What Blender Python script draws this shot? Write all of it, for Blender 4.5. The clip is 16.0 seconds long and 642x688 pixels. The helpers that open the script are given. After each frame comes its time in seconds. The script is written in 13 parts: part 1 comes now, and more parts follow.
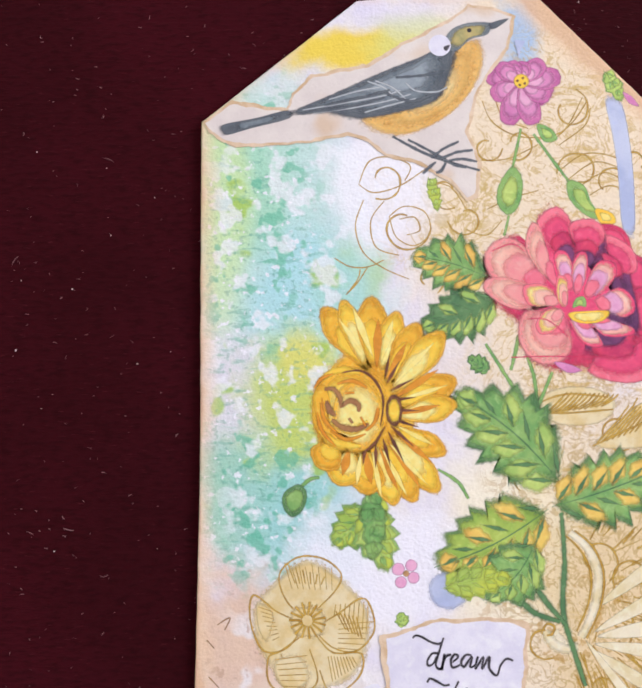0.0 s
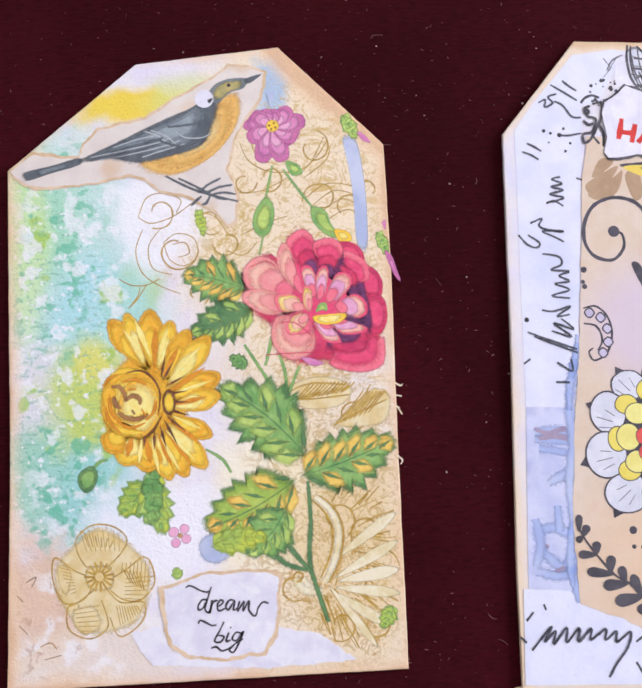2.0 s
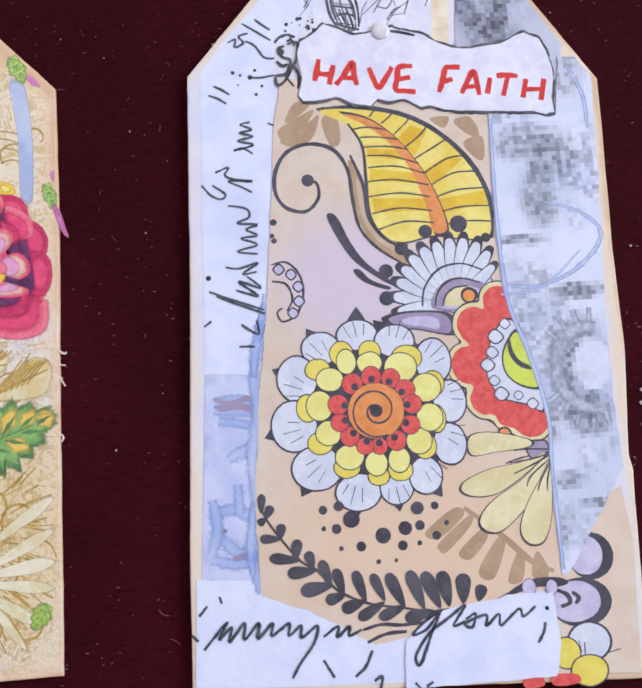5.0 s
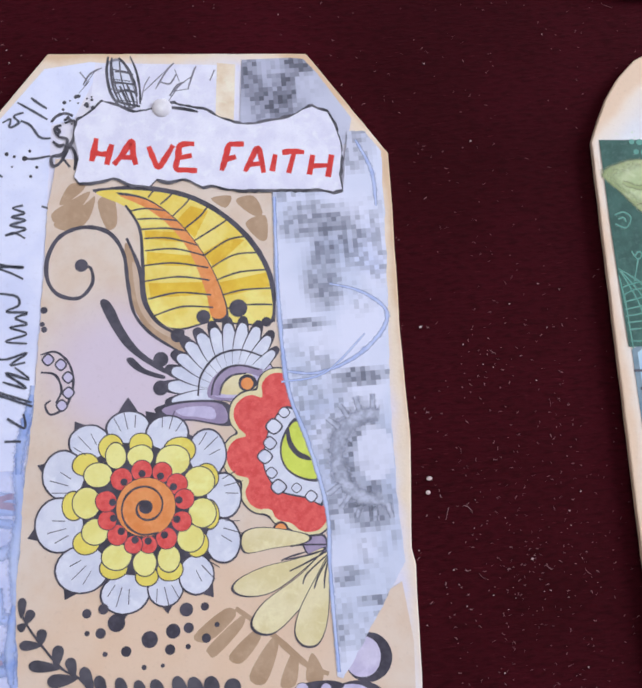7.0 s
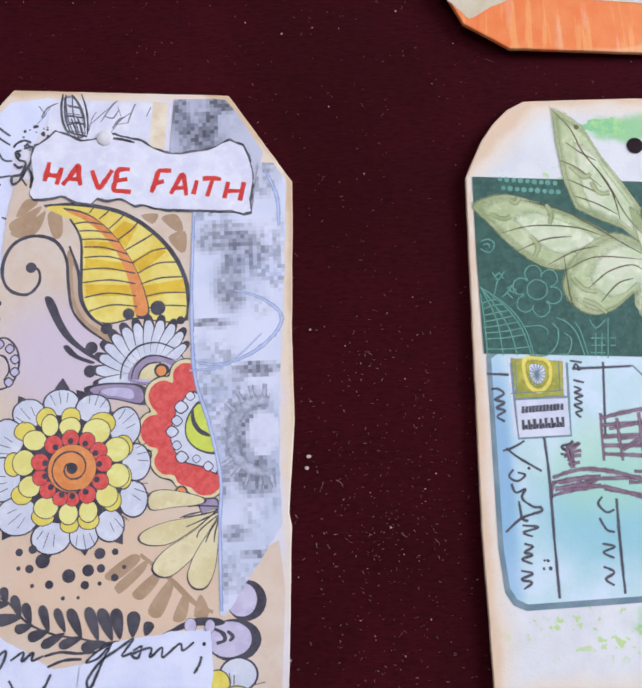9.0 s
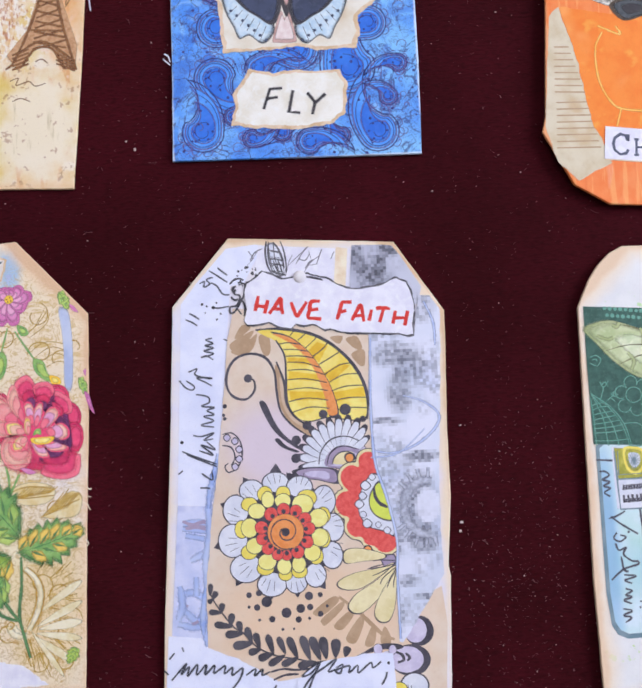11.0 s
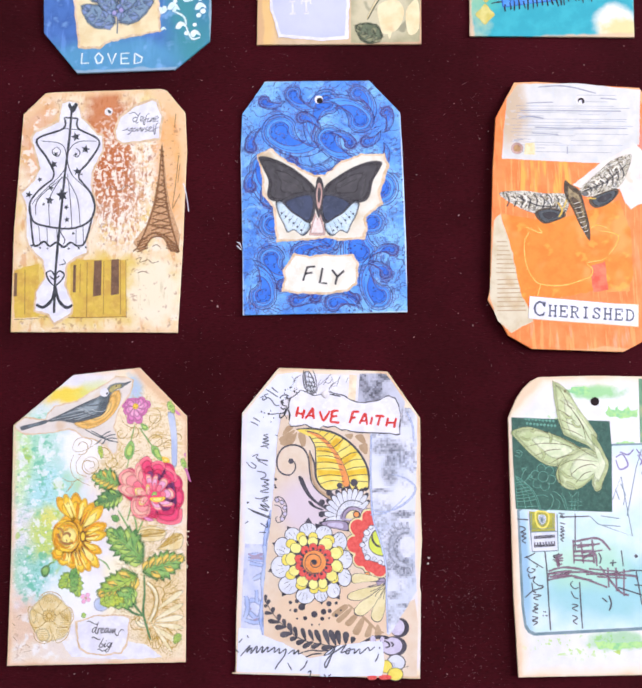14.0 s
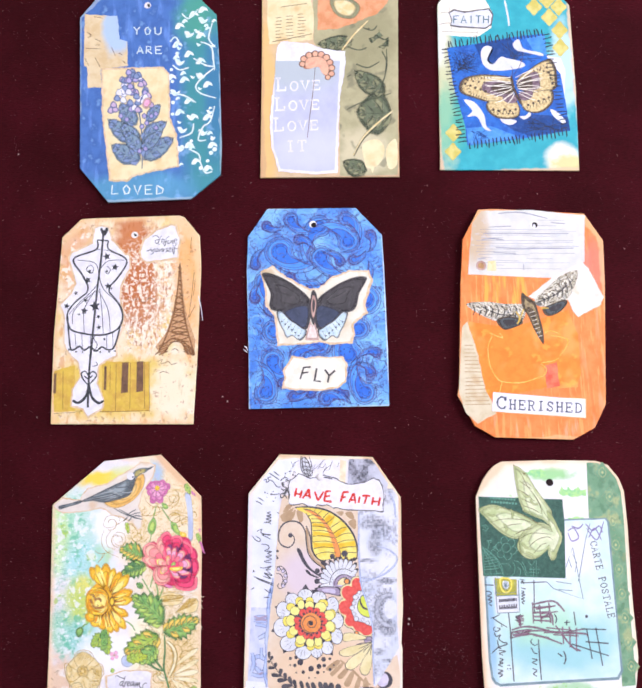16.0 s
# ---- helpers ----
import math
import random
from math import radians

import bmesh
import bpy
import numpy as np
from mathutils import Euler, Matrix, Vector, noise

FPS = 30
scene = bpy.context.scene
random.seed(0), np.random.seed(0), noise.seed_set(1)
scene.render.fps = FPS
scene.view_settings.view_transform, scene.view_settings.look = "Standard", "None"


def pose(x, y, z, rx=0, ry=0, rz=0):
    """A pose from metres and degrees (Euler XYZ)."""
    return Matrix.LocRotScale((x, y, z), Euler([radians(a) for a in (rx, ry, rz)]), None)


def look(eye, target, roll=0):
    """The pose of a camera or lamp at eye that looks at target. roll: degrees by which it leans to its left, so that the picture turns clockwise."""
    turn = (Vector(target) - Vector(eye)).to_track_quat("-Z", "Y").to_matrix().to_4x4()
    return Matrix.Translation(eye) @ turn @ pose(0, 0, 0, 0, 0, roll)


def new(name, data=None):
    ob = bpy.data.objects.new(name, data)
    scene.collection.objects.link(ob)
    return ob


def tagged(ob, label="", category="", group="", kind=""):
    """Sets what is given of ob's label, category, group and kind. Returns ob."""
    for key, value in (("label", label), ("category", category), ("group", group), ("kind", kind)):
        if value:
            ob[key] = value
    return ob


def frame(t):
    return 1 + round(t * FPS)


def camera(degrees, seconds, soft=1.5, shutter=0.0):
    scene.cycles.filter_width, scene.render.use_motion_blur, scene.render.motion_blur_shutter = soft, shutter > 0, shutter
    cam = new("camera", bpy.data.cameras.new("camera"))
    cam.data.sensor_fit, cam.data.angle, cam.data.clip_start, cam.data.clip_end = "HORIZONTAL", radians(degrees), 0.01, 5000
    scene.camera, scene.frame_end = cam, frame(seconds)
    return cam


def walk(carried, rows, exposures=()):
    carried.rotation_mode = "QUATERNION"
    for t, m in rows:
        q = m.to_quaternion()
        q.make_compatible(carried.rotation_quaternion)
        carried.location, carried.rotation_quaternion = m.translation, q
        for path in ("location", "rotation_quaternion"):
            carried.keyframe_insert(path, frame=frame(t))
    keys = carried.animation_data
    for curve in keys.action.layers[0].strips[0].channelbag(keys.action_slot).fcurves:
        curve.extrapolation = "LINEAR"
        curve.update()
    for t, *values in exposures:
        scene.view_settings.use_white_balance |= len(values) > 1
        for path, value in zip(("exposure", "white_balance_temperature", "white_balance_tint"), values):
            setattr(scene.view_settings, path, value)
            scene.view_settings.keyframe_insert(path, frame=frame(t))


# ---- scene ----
cam = camera(42.11, 16.0, soft=2.2)
# seconds, eye in metres, turn in degrees; the camera looks down on the cloth
PATH = [
    (0, 0.0191, 0.0519, 0.1431, 6.20, -0.94, -0.76),
    (0.5, 0.0285, 0.0365, 0.1505, 6.56, -1.03, -0.99),
    (1, 0.0362, 0.0400, 0.1599, 6.60, -1.02, -1.98),
    (1.5, 0.0546, 0.0437, 0.1681, 6.54, -0.79, -2.81),
    (2, 0.0637, 0.0468, 0.1739, 6.47, -0.38, -2.99),
    (2.5, 0.0810, 0.0468, 0.1757, 6.45, -0.04, -3.42),
    (3, 0.0973, 0.0428, 0.1733, 6.51, 0.07, -3.60),
    (3.5, 0.1120, 0.0433, 0.1738, 6.73, -0.07, -3.92),
    (3.7, 0.1155, 0.0405, 0.1736, 6.80, -0.27, -4.02),
    (5.8, 0.1299, 0.0320, 0.1467, 9.60, -2.76, -4.42),
    (6, 0.1374, 0.0375, 0.1486, 9.64, -2.65, -4.55),
    (6.5, 0.1537, 0.0436, 0.1522, 9.51, -2.25, -4.89),
    (7, 0.1643, 0.0445, 0.1529, 9.31, -2.00, -5.06),
    (7.5, 0.1759, 0.0418, 0.1535, 9.14, -1.34, -4.87),
    (8, 0.1840, 0.0400, 0.1644, 8.91, -0.42, -3.61),
    (8.5, 0.1941, 0.0459, 0.1773, 8.75, -0.21, -2.74),
    (9, 0.1920, 0.0383, 0.1832, 9.02, 0.07, -2.34),
    (9.5, 0.1874, 0.0300, 0.1815, 9.04, 0.44, -2.30),
    (10, 0.1720, 0.0414, 0.1995, 8.68, 0.18, -2.69),
    (10.2, 0.1579, 0.0495, 0.2086, 8.41, 0.13, -2.63),
    (12.3, 0.1504, 0.0778, 0.3118, 5.36, 1.97, -2.30),
    (12.5, 0.1516, 0.0832, 0.3213, 5.27, 2.03, -2.11),
    (13, 0.1526, 0.0923, 0.3415, 6.31, 2.08, -2.02),
    (13.5, 0.1529, 0.0959, 0.3599, 6.63, 2.07, -1.80),
    (14, 0.1563, 0.0945, 0.3817, 6.76, 2.05, -1.57),
    (14.5, 0.1648, 0.0980, 0.3985, 7.05, 2.15, -1.50),
    (15, 0.1669, 0.1005, 0.4135, 8.01, 2.18, -1.56),
    (15.5, 0.1641, 0.1080, 0.4303, 9.01, 2.21, -1.66),
    (16, 0.1631, 0.1125, 0.4518, 9.54, 2.19, -1.89),
]
walk(cam, [(t, pose(x, y, z, rx, ry, rz)) for t, x, y, z, rx, ry, rz in PATH],
     exposures=[(0, 0.0, 6500, 10), (1.5, 0.0, 6450, 10), (3.7, 0.0, 6150, 8), (5.8, -0.2, 6000, 7), (10.2, -0.2, 6050, 8), (12.3, 0.02, 6250, 9), (13.4, 0.05, 6290, 9), (14.0, 0.22, 6310, 9), (16, 0.28, 6400, 10)])

# ---- light: assumed soft daylight from the east, thrown back by an added pale room ----
world = bpy.data.worlds.new("world")
scene.world = world
world.use_nodes = True
sky = world.node_tree.nodes.new("ShaderNodeTexSky")
sky.sky_type, sky.sun_disc = "NISHITA", False
sky.sun_elevation, sky.sun_rotation = radians(40), radians(60)
world.node_tree.links.new(sky.outputs[0], world.node_tree.nodes["Background"].inputs[0])
world.node_tree.nodes["Background"].inputs[1].default_value = 0.1

sun = new("sun", bpy.data.lights.new("sun", "SUN"))
sun.data.energy, sun.data.angle, sun.data.color = 0.55, radians(12), (1.0, 0.98, 0.97)
sun.matrix_world = look((2.0, 1.2, 2.0), (0.15, 0.2, 0))


def area(name, eye, target, sx, sy, watts, tint):
    lamp = new(name, bpy.data.lights.new(name, "AREA"))
    lamp.data.shape, lamp.data.size, lamp.data.size_y, lamp.data.energy, lamp.data.color = "RECTANGLE", sx, sy, watts, tint
    lamp.matrix_world = look(eye, target)
    return lamp


# unseen area lamp; its side follows the tags' shadows, its window is assumed
area("window_daylight", (1.72, 0.55, 1.05), (0.15, 0.2, 0.0), 1.3, 1.2, 41, (0.945, 0.965, 1.09))
# unseen fill added overhead to even out the light
area("ceiling_lamp", (0.0, 0.75, 1.66), (0.1, 0.3, 0.0), 0.6, 0.6, 9.5, (0.97, 0.97, 1.04))


# ---- materials ----
def rgb(code):
    """A linear colour from a hexadecimal one."""
    c = [int(code[i:i + 2], 16) / 255 for i in (0, 2, 4)]
    return (*[v / 12.92 if v <= 0.04045 else ((v + 0.055) / 1.055) ** 2.4 for v in c], 1)


class Nodes:
    """A node material with short hands for mixing."""

    def __init__(self, name, rough=0.6):
        self.mat = bpy.data.materials.new(name)
        self.mat.use_nodes = True
        self.tree = self.mat.node_tree
        self.bsdf = self.tree.nodes["Principled BSDF"]
        self.bsdf.inputs["Roughness"].default_value = rough
        self.bsdf.inputs["Specular IOR Level"].default_value = 0.3
        self.place = self.add("ShaderNodeTexCoord").outputs["Object"]

    def add(self, kind):
        return self.tree.nodes.new(kind)

    def put(self, socket, value):
        if isinstance(value, bpy.types.NodeSocket):
            self.tree.links.new(value, socket)
        else:
            socket.default_value = value

    def math(self, op, a, b=0.0, clamp=False):
        n = self.add("ShaderNodeMath")
        n.operation, n.use_clamp = op, clamp
        self.put(n.inputs[0], a)
        self.put(n.inputs[1], b)
        return n.outputs[0]

    def noise(self, scale, detail=3.0, vector=None, stretch=None, rough=0.55, twist=0.0):
        n = self.add("ShaderNodeTexNoise")
        n.inputs["Scale"].default_value, n.inputs["Detail"].default_value = scale, detail
        n.inputs["Roughness"].default_value, n.inputs["Distortion"].default_value = rough, twist
        v = vector or self.place
        if stretch:
            m = self.add("ShaderNodeMapping")
            m.inputs["Scale"].default_value = stretch
            self.put(m.inputs[0], v)
            v = m.outputs[0]
        self.put(n.inputs["Vector"], v)
        return n.outputs["Fac"]

    def steps(self, value, low, high):
        n = self.add("ShaderNodeMapRange")
        n.interpolation_type = "SMOOTHSTEP"
        self.put(n.inputs[0], value)
        n.inputs[1].default_value, n.inputs[2].default_value = low, high
        return n.outputs[0]

    def mix(self, fac, a, b):
        n = self.add("ShaderNodeMix")
        n.data_type = "RGBA"
        self.put(n.inputs[0], fac)
        self.put(n.inputs[6], a)
        self.put(n.inputs[7], b)
        return n.outputs[2]

    def blob(self, cx, cy, rx, ry, soft=0.5, scale=90, wild=0.8, detail=4):
        """A wash of paint with an uneven rim, at a place of the thing, in millimetres."""
        m = self.add("ShaderNodeMapping")
        m.vector_type = "TEXTURE"
        m.inputs["Location"].default_value = (cx / 1000, cy / 1000, 0)
        m.inputs["Scale"].default_value = (rx / 1000, ry / 1000, 1)
        self.put(m.inputs[0], self.place)
        n = self.add("ShaderNodeVectorMath")
        n.operation = "LENGTH"
        self.put(n.inputs[0], m.outputs[0])
        rim = self.math("MULTIPLY_ADD", self.noise(scale, detail), wild)
        self.tree.nodes[-1].inputs[2].default_value = -wild / 2
        d = self.math("SUBTRACT", n.outputs["Value"], rim)
        return self.steps(d, 1 + soft / 2, 1 - soft / 2)

    def border(self, hw, hh, wide, cut=0.0, scale=120, wild=2.0):
        """Ink rubbed along the rim of a card hw x hh millimetres from its middle, cut at its upper corners."""
        s = self.add("ShaderNodeSeparateXYZ")
        self.put(s.inputs[0], self.place)
        ax = self.math("ABSOLUTE", self.math("MULTIPLY", s.outputs[0], 1000.0))
        y = self.math("MULTIPLY", s.outputs[1], 1000.0)
        d = self.math("MAXIMUM", self.math("SUBTRACT", ax, hw), self.math("SUBTRACT", self.math("ABSOLUTE", y), hh))
        if cut:
            d = self.math("MAXIMUM", d, self.math("MULTIPLY", self.math("SUBTRACT", self.math("ADD", ax, y), hw + hh - cut), 0.7))
        d = self.math("ADD", d, self.math("MULTIPLY", self.math("SUBTRACT", self.noise(scale, 4), 0.5), wild * 2))
        return self.steps(d, -wide, 0.0)

    def bump(self, height, strength, distance=0.0003):
        n = self.add("ShaderNodeBump")
        n.inputs["Strength"].default_value, n.inputs["Distance"].default_value = strength, distance
        self.put(n.inputs["Height"], height)
        self.put(self.bsdf.inputs["Normal"], n.outputs[0])

    def done(self, color):
        self.put(self.bsdf.inputs["Base Color"], color)
        return self.mat


def paint(code, other=None, scale=250, rough=0.6, relief=0.25, name="ink", mottle=0.45, soft=False):
    """Print, ink or paper in one hue that wanders towards another, with fine grain."""
    n = Nodes(name, rough)
    a = rgb(code)
    b = rgb(other) if other else tuple(v * 0.82 for v in a[:3]) + (1,)
    pale = tuple(min(v * 1.12 + 0.05, 0.9) for v in a[:3]) + (1,)
    c = n.mix(n.steps(n.noise(scale, 4), 0.36, 0.66), a, b)
    c = n.mix(n.math("MULTIPLY", n.steps(n.noise(scale * 2.3, 5, twist=0.6), 0.5, 0.72), mottle), c, pale)
    grain = n.noise(2600, 2)
    c = n.mix(n.math("MULTIPLY", n.steps(grain, 0.5, 0.8), 0.14), c, tuple(v * 0.55 for v in a[:3]) + (1,))
    n.bump(n.math("ADD", grain, n.noise(500, 3)), relief, 0.0001)
    if soft:
        SOFT_INKS.add(n.mat.name)
        # ink that thins out unevenly towards the rim of its patch
        rim = n.add("ShaderNodeAttribute")
        rim.attribute_name = "rim"
        fade = n.math("MULTIPLY", rim.outputs["Fac"], n.math("ADD", n.math("MULTIPLY", n.noise(1500, 3), 1.1), 0.5))
        n.put(n.bsdf.inputs["Alpha"], n.steps(fade, 0.95, 0.15))
    return n.done(c)


def washes(name, ground, layers, rim=None, rough=0.6, relief=0.3):
    """Painted paper: a ground colour with washes laid over it, one by one, and ink along the rim."""
    n = Nodes(name, rough)
    c = n.mix(n.steps(n.noise(160, 4), 0.35, 0.7), rgb(ground[0]), rgb(ground[1]))
    for code, strength, mask in layers:
        if mask[0] == "blob":
            m = n.blob(*mask[1:])
        elif mask[0] == "specks":
            _, scale, low, high, *where = mask
            m = n.steps(n.noise(scale, 2), low, high)
            if where:
                m = n.math("MULTIPLY", m, n.blob(*where))
        elif mask[0] == "streaks":
            _, sx, sy, low, high, *where = mask
            m = n.steps(n.noise(1.0, 4, stretch=(sx, sy, 1)), low, high)
            if where:
                m = n.math("MULTIPLY", m, n.blob(*where))
        elif mask[0] == "contour":
            _, scale, wide, twist, *where = mask
            line = n.math("ABSOLUTE", n.math("SUBTRACT", n.noise(scale, 4, twist=twist), 0.5))
            m = n.steps(line, wide, wide * 0.3)
            if where:
                m = n.math("MULTIPLY", m, n.blob(*where))
        c = n.mix(n.math("MULTIPLY", m, strength), c, rgb(code))
    if rim:
        for code, strength, *edge in rim:
            c = n.mix(n.math("MULTIPLY", n.border(*edge), strength), c, rgb(code))
    grain = n.noise(1800, 3)
    c = n.mix(n.math("MULTIPLY", n.steps(grain, 0.55, 0.8), 0.1), c, rgb("6b5a50"))
    n.bump(n.math("ADD", grain, n.math("MULTIPLY", n.noise(420, 4), 1.6)), relief, 0.00012)
    return n.done(c)


def velvet():
    n = Nodes("maroon_velvet", 0.85)
    nap = n.noise(900, 3, stretch=(0.5, 1.6, 1))
    c = n.mix(n.steps(n.noise(14, 4), 0.35, 0.7), rgb("32090f"), rgb("400d16"))
    c = n.mix(n.math("MULTIPLY", n.steps(nap, 0.42, 0.75), 0.55), c, rgb("220508"))
    c = n.mix(n.math("MULTIPLY", n.steps(n.noise(1400, 2, stretch=(0.35, 2.2, 1)), 0.66, 0.78), 0.3), c, rgb("6a2c32"))
    n.bsdf.inputs["Specular IOR Level"].default_value = 0.05
    n.bsdf.inputs["Sheen Weight"].default_value = 0.04
    n.bsdf.inputs["Sheen Tint"].default_value = rgb("b04050")
    n.bump(n.math("ADD", nap, n.noise(120, 4)), 0.6, 0.0006)
    return n.done(c)


# ---- building ----
MM = 0.001


def part(name, bm, material, parent, label=""):
    mesh = bpy.data.meshes.new(name)
    bm.to_mesh(mesh)
    bm.free()
    mesh.materials.append(material)
    ob = new(name, mesh)
    ob.parent = parent
    return tagged(ob, label)


def box(bm, lo, hi):
    v = [bm.verts.new((x, y, z)) for z in (lo[2], hi[2]) for x, y in ((lo[0], lo[1]), (hi[0], lo[1]), (hi[0], hi[1]), (lo[0], hi[1]))]
    for f in ((3, 2, 1, 0), (4, 5, 6, 7), (0, 1, 5, 4), (1, 2, 6, 5), (2, 3, 7, 6), (3, 0, 4, 7)):
        bm.faces.new([v[i] for i in f])


def curve(points, closed=False, cuts=6):
    """A smooth line through a few points."""
    p = [Vector((*q[:2], 0)) for q in points]
    n = len(p)
    out = []
    for i in range(n if closed else n - 1):
        a, b, c, d = (p[(i + k) % n] if closed else p[min(max(i + k, 0), n - 1)] for k in (-1, 0, 1, 2))
        for s in range(cuts):
            t = s / cuts
            out.append(0.5 * (2 * b + (c - a) * t + (2 * a - 5 * b + 4 * c - d) * t * t + (3 * b - a - 3 * c + d) * t ** 3))
    return out if closed else out + [p[-1]]


def torn_line(points, rough, step=0.8):
    """A closed outline broken up as torn paper is, rough millimetres deep."""
    out = []
    p = [Vector((*q[:2], 0)) for q in points]
    for a, b in zip(p, p[1:] + p[:1]):
        k = max(1, int((b - a).length / step))
        for i in range(k):
            q = a.lerp(b, i / k)
            out.append(q + rough * (0.7 * noise.noise_vector(q * 0.35) + 0.4 * noise.noise_vector(q * 1.3)))
    return [Vector((q.x, q.y, 0)) for q in out]


def prism(bm, points, top, thick):
    """A flat piece with that outline (millimetres) and its rim."""
    up = [bm.verts.new((q[0] * MM, q[1] * MM, top * MM)) for q in points]
    down = [bm.verts.new((q[0] * MM, q[1] * MM, (top - thick) * MM)) for q in points]
    area2 = sum(a[0] * b[1] - b[0] * a[1] for a, b in zip(points, list(points[1:]) + [points[0]]))
    if area2 < 0:
        up, down = up[::-1], down[::-1]
    bm.faces.new(up)
    for i in range(len(up)):
        j = (i + 1) % len(up)
        bm.faces.new((up[i], down[i], down[j], up[j]))


def ribbon(bm, points, wide, top, taper=0.0):
    """A drawn line of that width, thinner at its ends by taper, its ink thinning out at the sides."""
    layer = bm.verts.layers.float.get("rim") or bm.verts.layers.float.new("rim")
    n = len(points)
    rows = []
    for i, q in enumerate(points):
        a, b = points[max(i - 1, 0)], points[min(i + 1, n - 1)]
        d = Vector((b[0] - a[0], b[1] - a[1], 0))
        d = d.normalized() if d.length > 1e-9 else Vector((1, 0, 0))
        s = i / max(n - 1, 1)
        w = wide / 2 * (1 - taper + taper * math.sin(math.pi * min(max(s, 0.03), 0.97))) * (0.9 + 0.3 * noise.noise(Vector((q[0] * 0.9, q[1] * 0.9, top))))
        row = []
        for k in (1, 0, -1):
            v = bm.verts.new(((q[0] + k * d.y * w) * MM, (q[1] - k * d.x * w) * MM, top * MM))
            v[layer] = abs(k)
            row.append(v)
        rows.append(row)
    for a, b in zip(rows, rows[1:]):
        for k in (0, 1):
            bm.faces.new((a[k], b[k], b[k + 1], a[k + 1]))


PRINT = {"soft": 0.0, "jag": 0.28}   # how softly the prints of the tag in hand run out at their rims


def soft_patch(bm, points, top, mid, width):
    """A flat print whose ink thins out over the outer part of its outline."""
    layer = bm.verts.layers.float.get("rim") or bm.verts.layers.float.new("rim")
    rings = []
    for k, value in ((1.0 + width * 0.15, 1.0), (1.0 - width, 0.0)):
        ring = []
        for p in points:
            v = bm.verts.new(((mid.x + (p.x - mid.x) * k) * MM, (mid.y + (p.y - mid.y) * k) * MM, top * MM))
            v[layer] = value
            ring.append(v)
        rings.append(ring)
    if sum(a.x * b.y - b.x * a.y for a, b in zip(points, points[1:] + points[:1])) < 0:
        rings = [r[::-1] for r in rings]
    bm.faces.new(rings[1])
    for i in range(len(points)):
        j = (i + 1) % len(points)
        bm.faces.new((rings[0][i], rings[0][j], rings[1][j], rings[1][i]))


LEVEL = {}          # what lies on each tag so far: the box it covers and its top, in millimetres
CARD = 1.2          # thickness of a tag's card
SOFT_INKS = set()


def rise(tag, by, points):
    """The height of the next piece with that outline: by over whatever it lies on."""
    xs, ys = [q[0] for q in points], [q[1] for q in points]
    x0, x1, y0, y1 = min(xs), max(xs), min(ys), max(ys)
    pile = LEVEL.setdefault(tag.name, [])
    top = max([t for a, b, c, d, t in pile if a < x1 and b > x0 and c < y1 and d > y0], default=CARD) + by
    pile.append((x0, x1, y0, y1, top))
    return top


def root(ob):
    while ob.parent:
        ob = ob.parent
    return ob


def tag_thing(name, label, x, y, lift=0.0, reach=0.0):
    """An empty for a tag at x, y; a warped one stands off the cloth along its west edge by lift degrees."""
    ob = new(name)
    ob.location = (x * MM, y * MM, reach * MM * math.sin(radians(lift)))
    ob.rotation_euler.y = radians(lift)
    ob.empty_display_size = 0.02
    return tagged(ob, label, "tag", "collage tags on the cloth")


def circle(x, y, r, n=20, ry=None, turn=0.0):
    ry = r if ry is None else ry
    c, s = math.cos(radians(turn)), math.sin(radians(turn))
    return [(x + c * r * math.cos(a) - s * ry * math.sin(a), y + s * r * math.cos(a) + c * ry * math.sin(a)) for a in (2 * math.pi * i / n for i in range(n))]


def card(tag, outline, material, hole=None, thick=CARD):
    """The tag's card, cut with slightly uneven edges, its rim rounded, with a punched hole where it has one."""
    edge = torn_line(outline, 0.12, 2.5)
    bm = bmesh.new()
    inner = [(q.x, q.y) for q in edge]
    mx, my = sum(q[0] for q in inner) / len(inner), sum(q[1] for q in inner) / len(inner)
    rings = []
    for shrink, z in ((0.25, 0.0), (0.0, 0.15), (0.0, thick - 0.25), (0.12, thick - 0.06), (0.35, thick)):
        ring = []
        for qx, qy in inner:
            d = math.hypot(qx - mx, qy - my)
            k = 1 - shrink / d
            ring.append(bm.verts.new(((mx + (qx - mx) * k) * MM, (my + (qy - my) * k) * MM, z * MM)))
        rings.append(ring)
    n = len(inner)
    for a, b in zip(rings, rings[1:]):
        for i in range(n):
            j = (i + 1) % n
            bm.faces.new((a[i], a[j], b[j], b[i]))
    tops = [bm.edges.get((rings[-1][i], rings[-1][(i + 1) % n])) for i in range(n)]
    if hole:
        hx, hy, hr = hole
        ring = [[bm.verts.new((x * MM, y * MM, z * MM)) for x, y in circle(hx, hy, hr, 24)] for z in (thick, 0.02)]
        for i in range(24):
            j = (i + 1) % 24
            bm.faces.new((ring[0][i], ring[0][j], ring[1][j], ring[1][i]))
            tops.append(bm.edges.get((ring[0][i], ring[0][j])))
    bmesh.ops.triangle_fill(bm, edges=tops, use_beauty=True)
    bmesh.ops.recalc_face_normals(bm, faces=bm.faces)
    return part("card", bm, material, tag)


